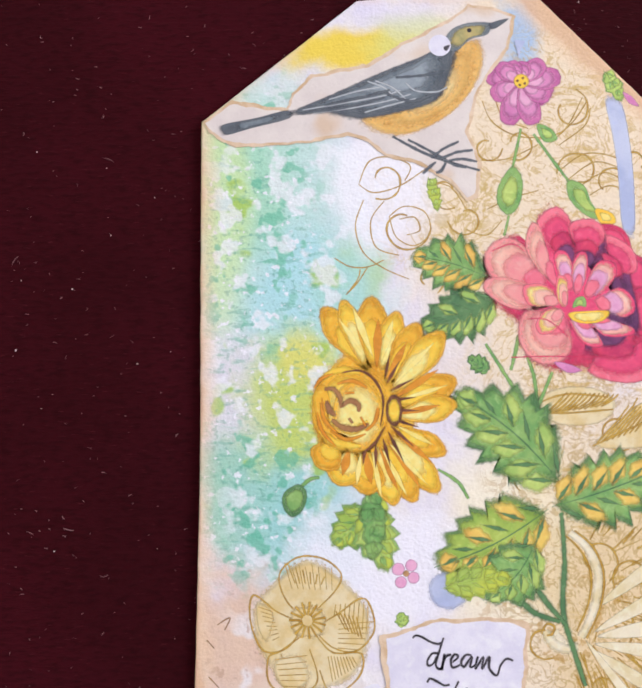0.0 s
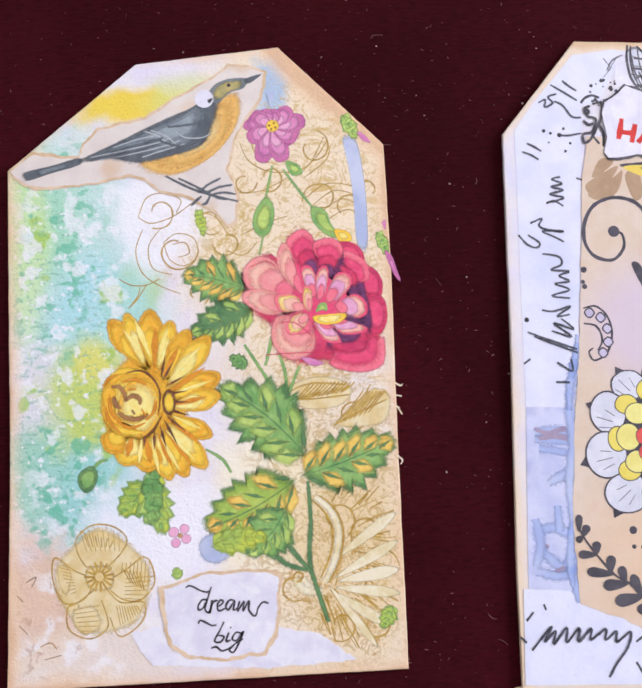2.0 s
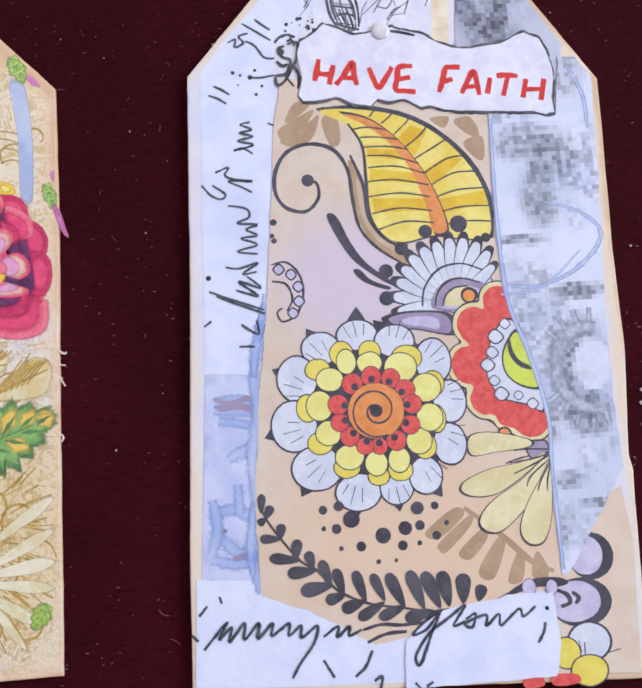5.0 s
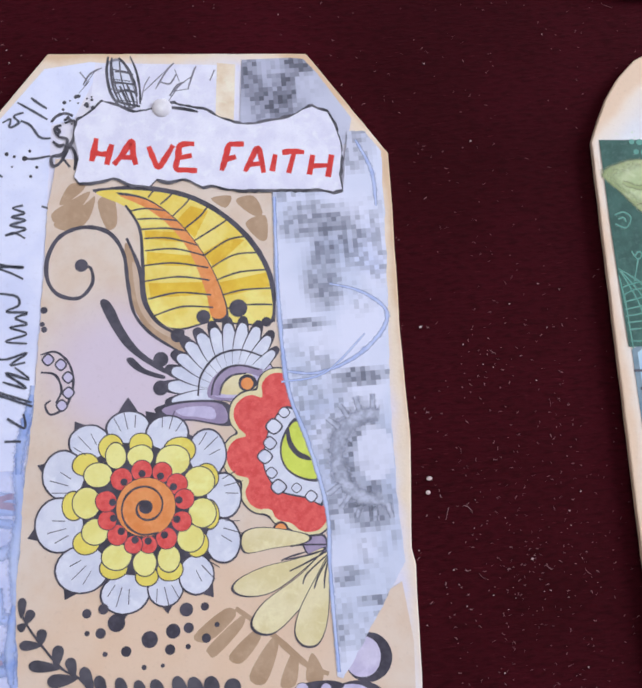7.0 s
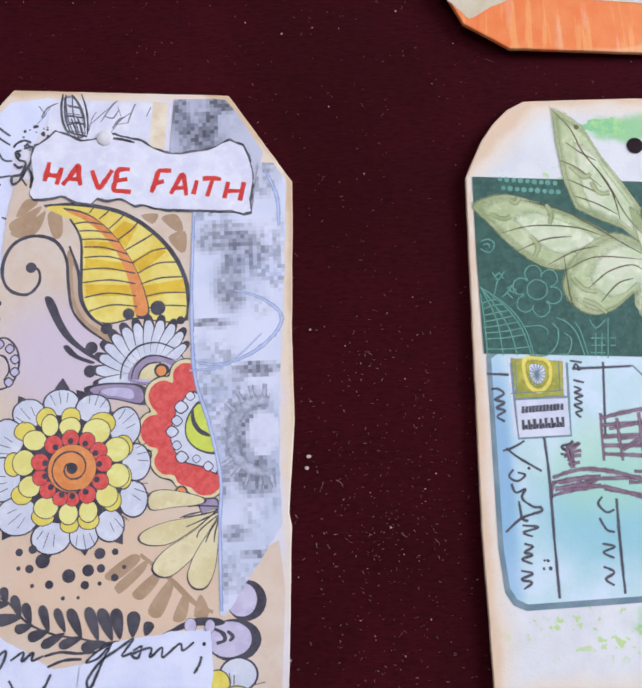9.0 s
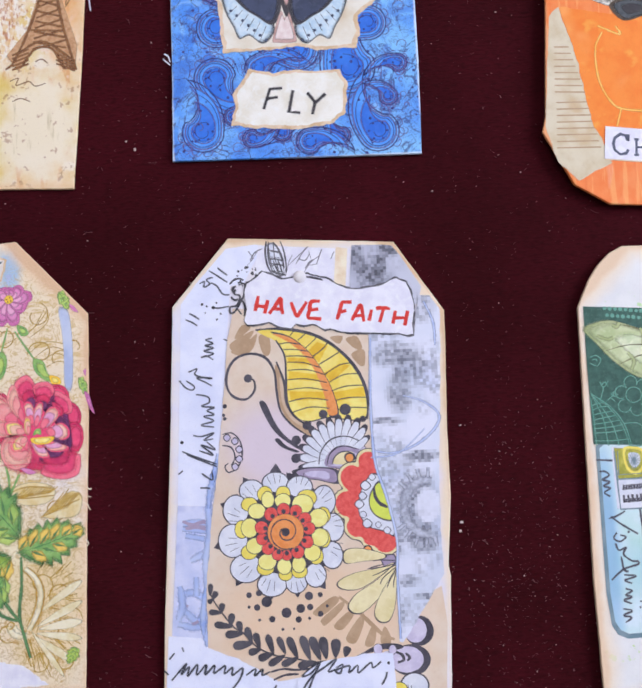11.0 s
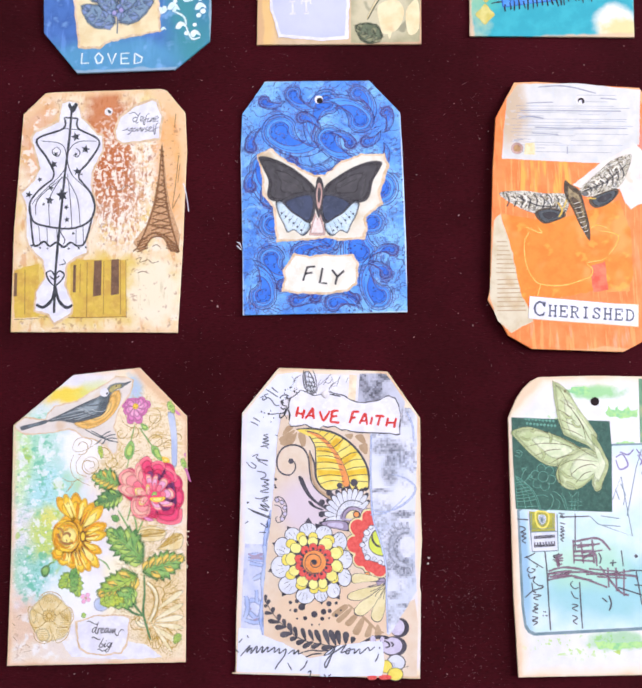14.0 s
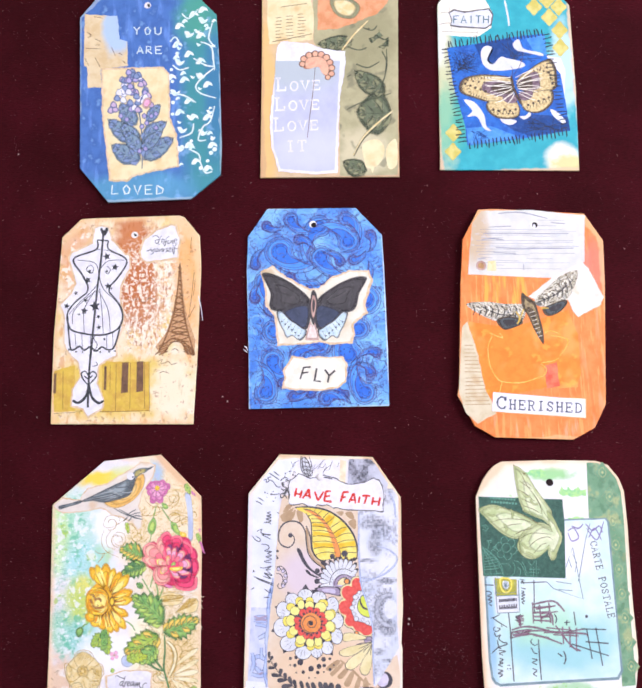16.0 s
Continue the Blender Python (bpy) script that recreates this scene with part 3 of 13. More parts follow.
# ---- bird tag ----
PRINT["soft"] = 0.55
bird_tag = tag_thing("collage_tag", "cream tag with a printed bird, yellow and red flowers", 40.8, 65.8)
card(bird_tag, [(-39.7, 41), (-11.9, 63.4), (19, 65.8), (40.7, 42.9), (40.7, 16), (39.8, -22.3), (39.2, -65.7), (-40.8, -65.8), (-39.8, -19.3), (-39.8, 16.1)], bird_paper)
strokes(bird_tag, "gold_curl", gold_leafing, [[(0.3, 21.6), (-0.7, 19.3), (-2.7, 18), (-4.8, 17.9), (-6.5, 19), (-7.4, 20.7), (-7.3, 22.4), (-6.3, 23.6), (-5, 24.1), (-3.8, 23.8)], [(-9.3, 26.9), (-7.4, 26.8), (-5.8, 27.6), (-5, 29.1), (-5, 30.7), (-5.8, 31.9), (-7, 32.5), (-8.2, 32.3), (-9, 31.6), (-9.3, 30.6)], [(4.6, 25.2), (3, 24.9), (1.6, 25.6), (0.8, 26.8), (0.7, 28.1), (1.3, 29.2), (2.3, 29.8), (3.3, 29.7), (4.1, 29.1), (4.3, 28.3)], [(22.7, 31.1), (23.3, 33.2), (24.8, 34.5), (26.7, 34.8), (28.3, 34.2), (29.2, 32.8), (29.2, 31.3), (28.6, 30.1), (27.5, 29.6), (26.4, 29.7)], [(33.8, 26.2), (35, 27.7), (35.2, 29.6), (34.5, 31.1), (33.2, 32), (31.7, 31.9), (30.6, 31.2), (30.1, 30.1), (30.2, 29), (30.8, 28.2)], [(26.8, 46.6), (28.3, 45.2), (28.8, 43.3), (28.3, 41.5), (27.1, 40.4), (25.6, 40.1), (24.3, 40.6), (23.6, 41.7), (23.5, 42.9), (24, 43.8)], [(14.6, 33.8), (16.3, 33.7), (17.6, 34.4), (18.4, 35.6), (18.4, 37), (17.7, 38.1), (16.7, 38.6), (15.7, 38.4), (15, 37.8), (14.7, 37)], [(13.3, 35.8), (12.7, 34.5), (11.6, 33.7), (10.3, 33.7), (9.3, 34.3), (8.8, 35.3), (8.9, 36.3), (9.5, 37), (10.2, 37.3), (10.9, 37.2)], [(35.5, 30.4), (34.6, 31.5), (34.4, 32.9), (34.9, 34.1), (35.9, 34.8), (37, 34.9), (37.8, 34.3), (38.2, 33.5), (38.2, 32.7), (37.7, 32.1)], [(3.2, 22.8), (4, 21.3), (5.4, 20.4), (6.9, 20.5), (8.1, 21.3), (8.6, 22.5), (8.4, 23.7), (7.7, 24.5), (6.8, 24.8), (6, 24.5)], [(33, -17.1), (31.1, -17.3), (29.6, -16.6), (28.7, -15.3), (28.6, -13.8), (29.3, -12.6), (30.5, -12), (31.7, -12.1), (32.5, -12.7), (32.8, -13.6)], [(34.9, -8.4), (34.1, -9.8), (34.2, -11.3), (34.9, -12.4), (36.1, -13), (37.3, -12.8), (38.1, -12.1), (38.4, -11.1), (38.2, -10.3), (37.6, -9.7)], [(19.2, -14), (18, -12.6), (17.8, -10.9), (18.4, -9.4), (19.7, -8.5), (21.1, -8.5), (22.2, -9.1), (22.7, -10.1), (22.6, -11.2), (22.1, -11.9)], [(28.5, -38.9), (29.8, -37.2), (30, -35.3), (29.2, -33.7), (27.8, -32.8), (26.2, -32.8), (25, -33.5), (24.4, -34.7), (24.5, -35.9), (25.2, -36.7)], [(30.6, -41.6), (29.4, -40.1), (29.1, -38.3), (29.8, -36.7), (31.2, -35.8), (32.7, -35.7), (33.9, -36.4), (34.5, -37.5), (34.4, -38.6), (33.7, -39.4)], [(38.6, -45.4), (37.9, -43.5), (36.4, -42.3), (34.5, -42), (33, -42.8), (32.1, -44.1), (32.1, -45.5), (32.8, -46.6), (33.9, -47.1), (34.9, -46.9)], [(25.5, -48.6), (26.1, -46.8), (27.5, -45.6), (29.2, -45.3), (30.7, -45.9), (31.6, -47.1), (31.6, -48.5), (31, -49.5), (30, -50), (29, -49.9)], [(24.6, -59.4), (26.4, -59.6), (27.9, -58.9), (28.8, -57.5), (28.7, -56.1), (28, -55), (26.9, -54.5), (25.8, -54.6), (25, -55.3), (24.7, -56.1)], [(34.2, -53.7), (35.5, -54.9), (36, -56.5), (35.6, -57.9), (34.5, -58.9), (33.1, -59.1), (32, -58.7), (31.3, -57.8), (31.3, -56.8), (31.7, -56)], [(18.7, -51.1), (17.1, -51.3), (15.7, -50.7), (14.9, -49.6), (14.9, -48.3), (15.5, -47.2), (16.5, -46.7), (17.5, -46.8), (18.3, -47.4), (18.5, -48.1)], [(1.1, 10.1), (2, 11.2), (2.1, 12.6), (1.5, 13.7), (0.6, 14.3), (-0.5, 14.3), (-1.3, 13.8), (-1.7, 13), (-1.6, 12.2), (-1.1, 11.6)], [(11.8, -13.1), (11.2, -14.3), (10.2, -14.9), (9.1, -15), (8.2, -14.4), (7.7, -13.6), (7.8, -12.7), (8.3, -12), (9, -11.8), (9.6, -11.9)], [(14.1, -23.8), (13.4, -23), (13.2, -22), (13.6, -21.1), (14.3, -20.6), (15.2, -20.5), (15.8, -20.9), (16.2, -21.5), (16.1, -22.2), (15.8, -22.6)]], 0.43)
strokes(bird_tag, "gold_scrollwork", gold_leafing, [[(-12.2, 29.5), (-10.3, 33.6), (-6.7, 34.4), (-3.1, 32.8), (-4.1, 30.1)], [(-12.2, 29.5), (-9.6, 28), (-5, 29.2), (-0.4, 32.2)], [(-11.4, 26.7), (-12.9, 22.2), (-11.7, 17.5), (-8.2, 14.6), (-3.8, 12.6)], [(-7.8, 26.5), (-10.2, 23), (-9.4, 18.3), (-5.4, 16.8)], [(-7, 23.7), (-4.3, 25.5), (-0.7, 24.4), (0.1, 20.7), (-2.7, 18.5), (-5.8, 20), (-7, 23.7)], [(-5.2, 23.2), (-2.5, 23.5), (-1.7, 21.2), (-4, 20.4)], [(-16.6, 16.4), (-14, 14.9), (-10.9, 14.8), (-8.1, 16)], [(-10.9, 14.8), (-12.7, 12.1), (-14.7, 10)], [(-14.7, 10), (-12.7, 12.6), (-12.2, 14.4)], [(10, 44.5), (11.7, 40.6), (16.1, 38), (21.6, 37.8)], [(12, 46.3), (13.6, 41.5), (18, 39.4)], [(22.5, 37.3), (26.3, 40.9), (28.8, 44.6)], [(23.3, 36.3), (28.1, 39.9), (29.2, 43.1)], [(19.7, 37.4), (24.4, 39.1), (27.9, 45.1)], [(8.7, 33.7), (14.1, 33.9), (19.7, 36.5)], [(23.1, 31.6), (27.8, 34.7), (33.2, 34), (35.8, 31.1)], [(24.8, 30.2), (29.5, 33.2), (34, 32.1)], [(26.5, 28.7), (31.2, 31.3), (35.2, 29.2)], [(28.3, 27.2), (32, 28.9), (36.4, 27.3)], [(10.1, 24.8), (14.7, 26.9), (19.3, 28.1)], [(6.4, 21.3), (9.9, 20.2), (12.7, 22.8)], [(0.4, 29.9), (4, 28.8), (6.5, 25)]], 0.28)
rng = random.Random(5)
for k in range(90):
    # engraved gold hatching that fans out from the shell's heart
    a, near = radians(rng.uniform(-82, 62)), rng.uniform(8.5, 15)
    far = near + rng.uniform(2.5, 7)
    a2 = a + rng.uniform(-0.07, 0.07)
    tipx, tipy = 20.2 + far * math.cos(a2), -40.6 + far * math.sin(a2) * 1.15
    if tipx < 38.3 and tipy > -61:
        strokes(bird_tag, "gold_hatching", gold_leafing, [[(20.2 + near * math.cos(a), -40.6 + near * math.sin(a) * 1.15), (tipx, tipy)]], rng.uniform(0.3, 0.75), taper=0.6)
for x, y, turn, long, wide in [(25.7, -47.0, 27, 15.3, 2.4), (26.2, -47.8, 8, 13.5, 2.7), (25.6, -49.0, -8, 13.2, 2.3), (25.0, -50.0, -33, 12.7, 2.3), (24.1, -48.5, -54, 15.9, 1.6), (26.4, -42.9, 34, 16.1, 2.4)]:
    tinted(bird_tag, "shell_ray", (ivory,), petal(x, y, turn, min(long, (38.8 - x) / max(math.cos(radians(turn)), 0.3)), wide, full=0.7, sharp=0.3), scales=(1,))
strokes(bird_tag, "gold_shell_line", ivory, [[(22.2, -30.8), (25.0, -33.4), (26.6, -37.7), (25.8, -42.9), (23.3, -47.9)], [(18.9, -46.8), (20.4, -49.0), (22.7, -49.5)], [(17.3, -46.8), (18.8, -48.9), (21.4, -49.9)]], 2.0)
strokes(bird_tag, "gold_shell_line", gold_leafing, [[(23.0, -30.5), (26.0, -33.3), (27.6, -37.7), (26.7, -43.2), (24.2, -48.1)], [(21.4, -31.3), (23.9, -33.9), (25.4, -37.6), (24.8, -42.3), (22.6, -46.9)], [(16.7, -47.3), (17.6, -45.7), (18.9, -46.1), (18.5, -47.3), (17.6, -47.5)]], 0.5)
tinted(bird_tag, "gold_leafing_patch", (pale_gold,), [(17.5, -8.1), (22.9, -6.1), (29, -6.9), (31.5, -9.6), (28.7, -12.6), (22.5, -13.2), (18.6, -11.7)], scales=(1,))
tinted(bird_tag, "gold_leafing_patch", (pale_gold,), [(26.7, -16.5), (31.4, -12.3), (35.6, -9), (39, -10.9), (37.8, -16.1), (32.8, -17.2)], scales=(1,))
strokes(bird_tag, "gold_hatching", gold_leafing, [[(17.8, -11.2), (20, -10), (22.8, -7.3)], [(18.7, -11.1), (21, -9.8), (23.6, -7.3)], [(19.7, -10.9), (22, -9.7), (24.4, -7.4)], [(20.7, -10.8), (23, -9.6), (25.2, -7.4)], [(21.7, -10.7), (23.9, -9.5), (26, -7.4)], [(22.6, -10.5), (24.9, -9.3), (26.8, -7.5)], [(23.6, -10.4), (25.9, -9.2), (27.6, -7.5)], [(24.6, -10.3), (26.9, -9.1), (28.4, -7.5)], [(25.6, -10.2), (27.9, -8.9), (29.2, -7.6)], [(26.6, -10), (28.8, -8.8), (30, -7.6)], [(27.5, -9.9), (29.8, -8.7), (30.8, -7.7)], [(28.5, -9.8), (30.8, -8.5), (31.6, -7.7)], [(27.2, -16.3), (30.4, -13.1), (33.3, -9.7)], [(28.2, -16), (31.3, -12.8), (34, -9.8)], [(29.1, -15.7), (32.2, -12.5), (34.7, -9.8)], [(30.1, -15.4), (33.1, -12.2), (35.4, -9.8)], [(31.1, -15.1), (34, -11.9), (36.1, -9.9)], [(32.1, -14.8), (34.9, -11.6), (36.8, -9.9)], [(33.1, -14.5), (35.9, -11.3), (37.5, -9.9)], [(34.1, -14.2), (36.8, -11), (38.2, -10)], [(17.9, -9), (22.8, -7.6), (29.8, -8.2)], [(18.2, -10.8), (23.5, -10.8), (30.6, -10.3)], [(26.7, -16.5), (32.1, -14.1), (38, -11.7)]], 0.4)
tinted(bird_tag, "blue_wash", (blue_wash,), [(31.9, 45.4), (34.8, 44.8), (36, 37.6), (36.4, 29.2), (36, 19.9), (33.8, 20.5), (33.5, 31.2), (32.8, 38.7)], scales=(1,))
strokes(bird_tag, "stem", greens[1], [[(16.7, 39.4), (15.8, 35.7), (15, 32.5)], [(18.9, 38.4), (21.8, 34), (24.8, 29.7)], [(14, 23.7), (13, 20.1)]], 0.7)
strokes(bird_tag, "stem", greens[0], [[(20.9, -27.5), (21.1, -35.2), (20.5, -43.6), (21.9, -49.6), (23.7, -55.7)], [(14.7, -37.4), (17.5, -41.8), (20.8, -45.8)], [(12.4, -40.7), (15.7, -43.8), (19.9, -45.3)]], 1.3)
strokes(bird_tag, "stem", greens[1], [[(9.1, 1.2), (12.4, -4.3), (14, -7)], [(16.1, -0.9), (17.2, -4.5), (17.6, -9)], [(20.4, -3.8), (18.8, -7.3), (17.6, -9.9)], [(0.3, -20), (3.7, -22.3), (5.3, -25)], [(-23.7, -23.5), (-21.5, -21.5), (-19.7, -21.1)], [(13.3, -3.4), (14.3, 0.1), (14.9, 2.7)]], 0.8)
tinted(bird_tag, "bud", (greens[1], greens[2],), [(15, 32.9), (16.8, 30.1), (16, 25.5), (13.8, 23.5), (11.9, 25.6), (12.3, 29.3)], scales=(1, 0.7))
tinted(bird_tag, "bud", (greens[1], greens[2],), [(24.4, 30.2), (27.5, 29.1), (28.7, 25.8), (30.7, 22.9), (28, 23.1), (24.6, 26.5)], scales=(1, 0.7))
tinted(bird_tag, "bud", (yellows[2], yellows[3],), [(29.1, 24.9), (32.2, 24), (32.7, 22.1), (30, 22.1)], scales=(1, 0.6))
tinted(bird_tag, "bud", (greens[1], greens[2],), [(19.4, 40.3), (22.1, 39.4), (23.2, 37.3), (20.6, 36.9)], scales=(1, 0.6))
leaf(bird_tag, (greens[1], greens[2],), (31.9, 50), (34.9, 44.1), 3.49, teeth=3)
leaf(bird_tag, (greens[1], greens[2],), (37.9, 24), (40, 18.4), 2.71, teeth=3)
leaf(bird_tag, (greens[2], moss,), (0, 30.8), (1.5, 24.3), 2.34, teeth=3)
shapes(bird_tag, "pink_bud_tip", pinks[1], [[(35, 46.2), (36.8, 45.2), (38.1, 43.2), (36.1, 43.9)], [(39.2, 25.8), (40.2, 26.2), (40, 23.9)]])
leaf(bird_tag, (greens[0], greens[1], warm_greens[2],), (10, 12.7), (-3.5, 16.7), 10.72, teeth=6, bend=-0.1)
leaf(bird_tag, (greens[0], greens[0], greens[2],), (11.2, 9.2), (-2.3, 4), 9.8, teeth=6)
leaf(bird_tag, (greens[0], greens[1], greens[2],), (21.1, -22.7), (3, -6.9), 15.3, teeth=7, bend=-0.12)
leaf(bird_tag, (greens[0], greens[1], warm_greens[2],), (19.4, -26.5), (39.7, -19.7), 13.07, teeth=7, bend=-0.05)
leaf(bird_tag, (greens[0], warm_greens[1], warm_greens[2],), (18.7, -26.9), (-0.8, -36.2), 14.81, teeth=7, bend=0.1)
leaf(bird_tag, (greens[0], greens[1], greens[2],), (16.3, -32.4), (7.2, -41.7), 10.41, teeth=5, bend=0.2)
leaf(bird_tag, (greens[1], warm_greens[1], moss,), (-11.2, -25.9), (-17.9, -32.4), 7.8, teeth=5)
leaf(bird_tag, (greens[1], greens[2], moss,), (-11.1, -24.2), (-8.5, -37.1), 7.81, teeth=5, bend=-0.1)
leaf(bird_tag, (greens[1], greens[1],), (-11.5, -22.8), (-11.1, -35.3), 4.51, teeth=4)
tinted(bird_tag, "bud_leaf", (greens[0], greens[1],), [(-25.8, -23.4), (-23.2, -22), (-21.7, -23.6), (-22.5, -26.6), (-24.6, -27.8), (-26.1, -25.8)], scales=(1, 0.8))
leaf(bird_tag, (greens[0], greens[1],), (9.8, -3.3), (5.9, -0.9), 3.53, teeth=4)
leaf(bird_tag, (greens[1], greens[2],), (-5.8, -45.7), (-6.8, -43.3), 2.57, teeth=3)
shapes(bird_tag, "blue_wash", blue_wash, [[(-2.1, -38.7), (0.5, -36.7), (4.3, -38.2), (4.6, -42), (1.5, -43.4), (-1.4, -42.1)]])
leaf(bird_tag, (warm_greens[1], moss,), (0.4, -39.7), (12.5, -38.2), 6.02, teeth=5)
dots(bird_tag, "blossom_petal", pinks[2], [(-6.8, -36.4, 1.2), (-4.6, -35.8, 1.12), (-4.3, -37.8, 1.12), (-6.4, -38.5, 1.12)])
dots(bird_tag, "blossom_centre", burnt, [(-5.5, -37.1, 0.6)])
leaf(bird_tag, (greens[1], moss,), (36.7, -52.9), (34.2, -57.7), 3.86, teeth=4)
pink_flower = tinted(bird_tag, "pink_flower", (pinks[0],), [(12.9, 47.2), (15.8, 49.4), (20.3, 49.7), (23.4, 47.2), (21, 43.5), (16.4, 42.8), (13.2, 44.3)], scales=(1,))
for turn, long, wide in [(165, 6.59, 4.39), (205, 6.04, 4.21), (250, 8.42, 4.57), (285, 8.23, 4.57), (330, 6.04, 4.21), (10, 7.5, 4.57), (45, 6.04, 4.02), (80, 4.21, 3.29), (115, 4.57, 3.48), (140, 5.49, 3.66)]:
    tinted(pink_flower, "petal", (pinks[0], pinks[1], pinks[2],), petal(17.0, 47.8, turn, long, wide), (17.0, 47.8))
dots(pink_flower, "flower_centre", yellows[2], [(17.1, 48.1, 1.55)])
dots(pink_flower, "stamen", brown, [(16.4, 48.2, 0.27), (17.4, 48.7, 0.27), (17.7, 47.7, 0.27), (16.8, 47.4, 0.27)])
red_peony = tinted(bird_tag, "red_peony", (reds[0], reds[1],), [(9.8, 17.5), (14.4, 20.9), (17.5, 18.9), (19.1, 24.4), (22.3, 25.6), (24.9, 23.2), (28.9, 23), (32.4, 20.1), (35.8, 17.6), (37.8, 12.5), (37.8, 5.3), (38.7, -2), (36.2, -5.9), (30.9, -5.9), (25.7, -4), (20.3, -4.2), (15.2, -0.9), (14.1, 4.6), (10.3, 8.4)], scales=(1, 0.96))
tinted(red_peony, "petal", (reds[0], reds[1],), [(33.5, 16.4), (37.1, 16.2), (38.9, 12.5), (37.6, 8.9), (34.1, 10.4)], scales=(1, 0.8))
tinted(red_peony, "petal", (reds[0], reds[1],), [(35.4, 10.8), (38.8, 9.7), (39.4, 5.2), (37.5, 1.7), (34.1, 3.6)], scales=(1, 0.8))
tinted(red_peony, "petal", (reds[0], reds[1],), [(29.8, 22.1), (33.8, 21.4), (35.4, 17.7), (33, 15.5), (30, 17.5)], scales=(1, 0.8))
tinted(red_peony, "shadow", (plum, plum,), [(24.3, 19.6), (30.6, 20.2), (34, 16.4), (35.4, 10.8), (36.3, 3.5), (33.4, 0.1), (28.5, -1.5), (25.9, 0), (30.6, 4.7), (31.9, 11), (28.6, 16.6)], scales=(1, 0.8))
tinted(red_peony, "petal", (reds[2], reds[1], reds[0], plum,), [(18.6, 22.6), (22.3, 25.5), (24.9, 22.7), (24.2, 18.6), (20.6, 17.9)], (26.4, 9.4), scales=(1, 0.92, 0.75, 0.6))
tinted(red_peony, "petal", (reds[2], reds[1], reds[0], plum,), [(24.4, 22.3), (28.9, 23), (31, 20.2), (28.6, 17.1), (25.1, 18.6)], (26.4, 9.4), scales=(1, 0.92, 0.75, 0.6))
tinted(red_peony, "petal", (reds[2], reds[1], reds[0], plum,), [(30.6, 20.2), (35.4, 17.7), (36, 13.5), (32.5, 13.7)], (26.4, 9.4), scales=(1, 0.92, 0.75, 0.6))
tinted(red_peony, "petal", (reds[2], reds[1], reds[0], plum,), [(26.1, -3.6), (30.3, 0.2), (34.7, -0.9), (38.4, 1.6), (38.5, -3.8), (35.3, -5.9), (30, -5.7)], (26.4, 9.4), scales=(1, 0.92, 0.75, 0.6))
tinted(red_peony, "petal", (reds[3], reds[4], reds[3], reds[2],), [(9.6, 13.8), (9.4, 17.5), (13, 20.1), (16.6, 18.5), (17.7, 14.4), (16.2, 11.7), (12.2, 11.4)], (23.6, 8.2), scales=(1, 0.95, 0.8, 0.55))
tinted(red_peony, "petal", (reds[3], reds[4], reds[3], reds[2],), [(9, 10.2), (9.6, 12.7), (14, 12.7), (18.4, 10.7), (18.7, 7.5), (13.8, 7.1)], (23.6, 8.2), scales=(1, 0.95, 0.8, 0.55))
tinted(red_peony, "petal", (reds[3], reds[4], reds[3], reds[2],), [(14.6, 4.5), (16.5, 7.2), (21.3, 6), (24.2, 2.3), (23.1, -1.7), (18.6, -2.8), (15.2, 0)], (23.6, 8.2), scales=(1, 0.95, 0.8, 0.55))
tinted(red_peony, "petal", (reds[3], reds[4], reds[3], reds[2],), [(16.5, 18.1), (17.7, 22.6), (19.4, 21.6), (20.5, 16.1), (21.2, 12.4), (19, 13.4)], (23.6, 8.2), scales=(1, 0.95, 0.8, 0.55))
tinted(red_peony, "petal", (reds[1], reds[4], pinks[2], reds[2],), [(21.4, 16), (22.4, 17.6), (24.1, 16.8), (25, 13.1), (22.9, 11.4)], (25, 7.7), scales=(1, 0.95, 0.82, 0.6))
tinted(red_peony, "petal", (reds[1], reds[4], pinks[2], reds[2],), [(24.4, 14.1), (25.9, 17.2), (27.5, 16.7), (27, 12.1), (24.8, 10.4)], (25, 7.7), scales=(1, 0.95, 0.82, 0.6))
tinted(red_peony, "petal", (reds[1], reds[4], pinks[2], reds[2],), [(27.5, 13), (29.4, 15.6), (32.1, 15.3), (32.4, 12.8), (29.1, 9.3), (27.2, 10.3)], (25, 7.7), scales=(1, 0.95, 0.82, 0.6))
tinted(red_peony, "petal", (reds[1], reds[4], pinks[2], reds[2],), [(30, 9.2), (32.7, 10.9), (35.1, 9), (35.2, 6.3), (32.4, 5.5)], (25, 7.7), scales=(1, 0.95, 0.82, 0.6))
tinted(red_peony, "petal", (reds[1], reds[4], pinks[2], reds[2],), [(27.5, 4.8), (30.6, 5.1), (35, 3.6), (34.5, 2.3), (29.6, 2.2)], (25, 7.7), scales=(1, 0.95, 0.82, 0.6))
tinted(red_peony, "petal", (reds[1], reds[4], pinks[2], reds[2],), [(23.5, 5), (26.1, 4.9), (28.7, 2.5), (29.4, 0.3), (25.9, 0.9)], (25, 7.7), scales=(1, 0.95, 0.82, 0.6))
tinted(red_peony, "petal", (reds[2], yellows[3], reds[4], reds[3],), [(15.7, 9.9), (16.2, 11.5), (19.8, 11.5), (21.5, 9.6), (20.5, 7.9), (16.9, 7.6)], (23.6, 7.3), scales=(1, 0.93, 0.8, 0.55))
tinted(red_peony, "petal", (reds[2], yellows[3], reds[4], reds[3],), [(21.6, 11.5), (22.3, 13.2), (23.7, 12.3), (23.7, 8.6), (22.7, 7.3), (21.7, 8.7)], (23.6, 7.3), scales=(1, 0.93, 0.8, 0.55))
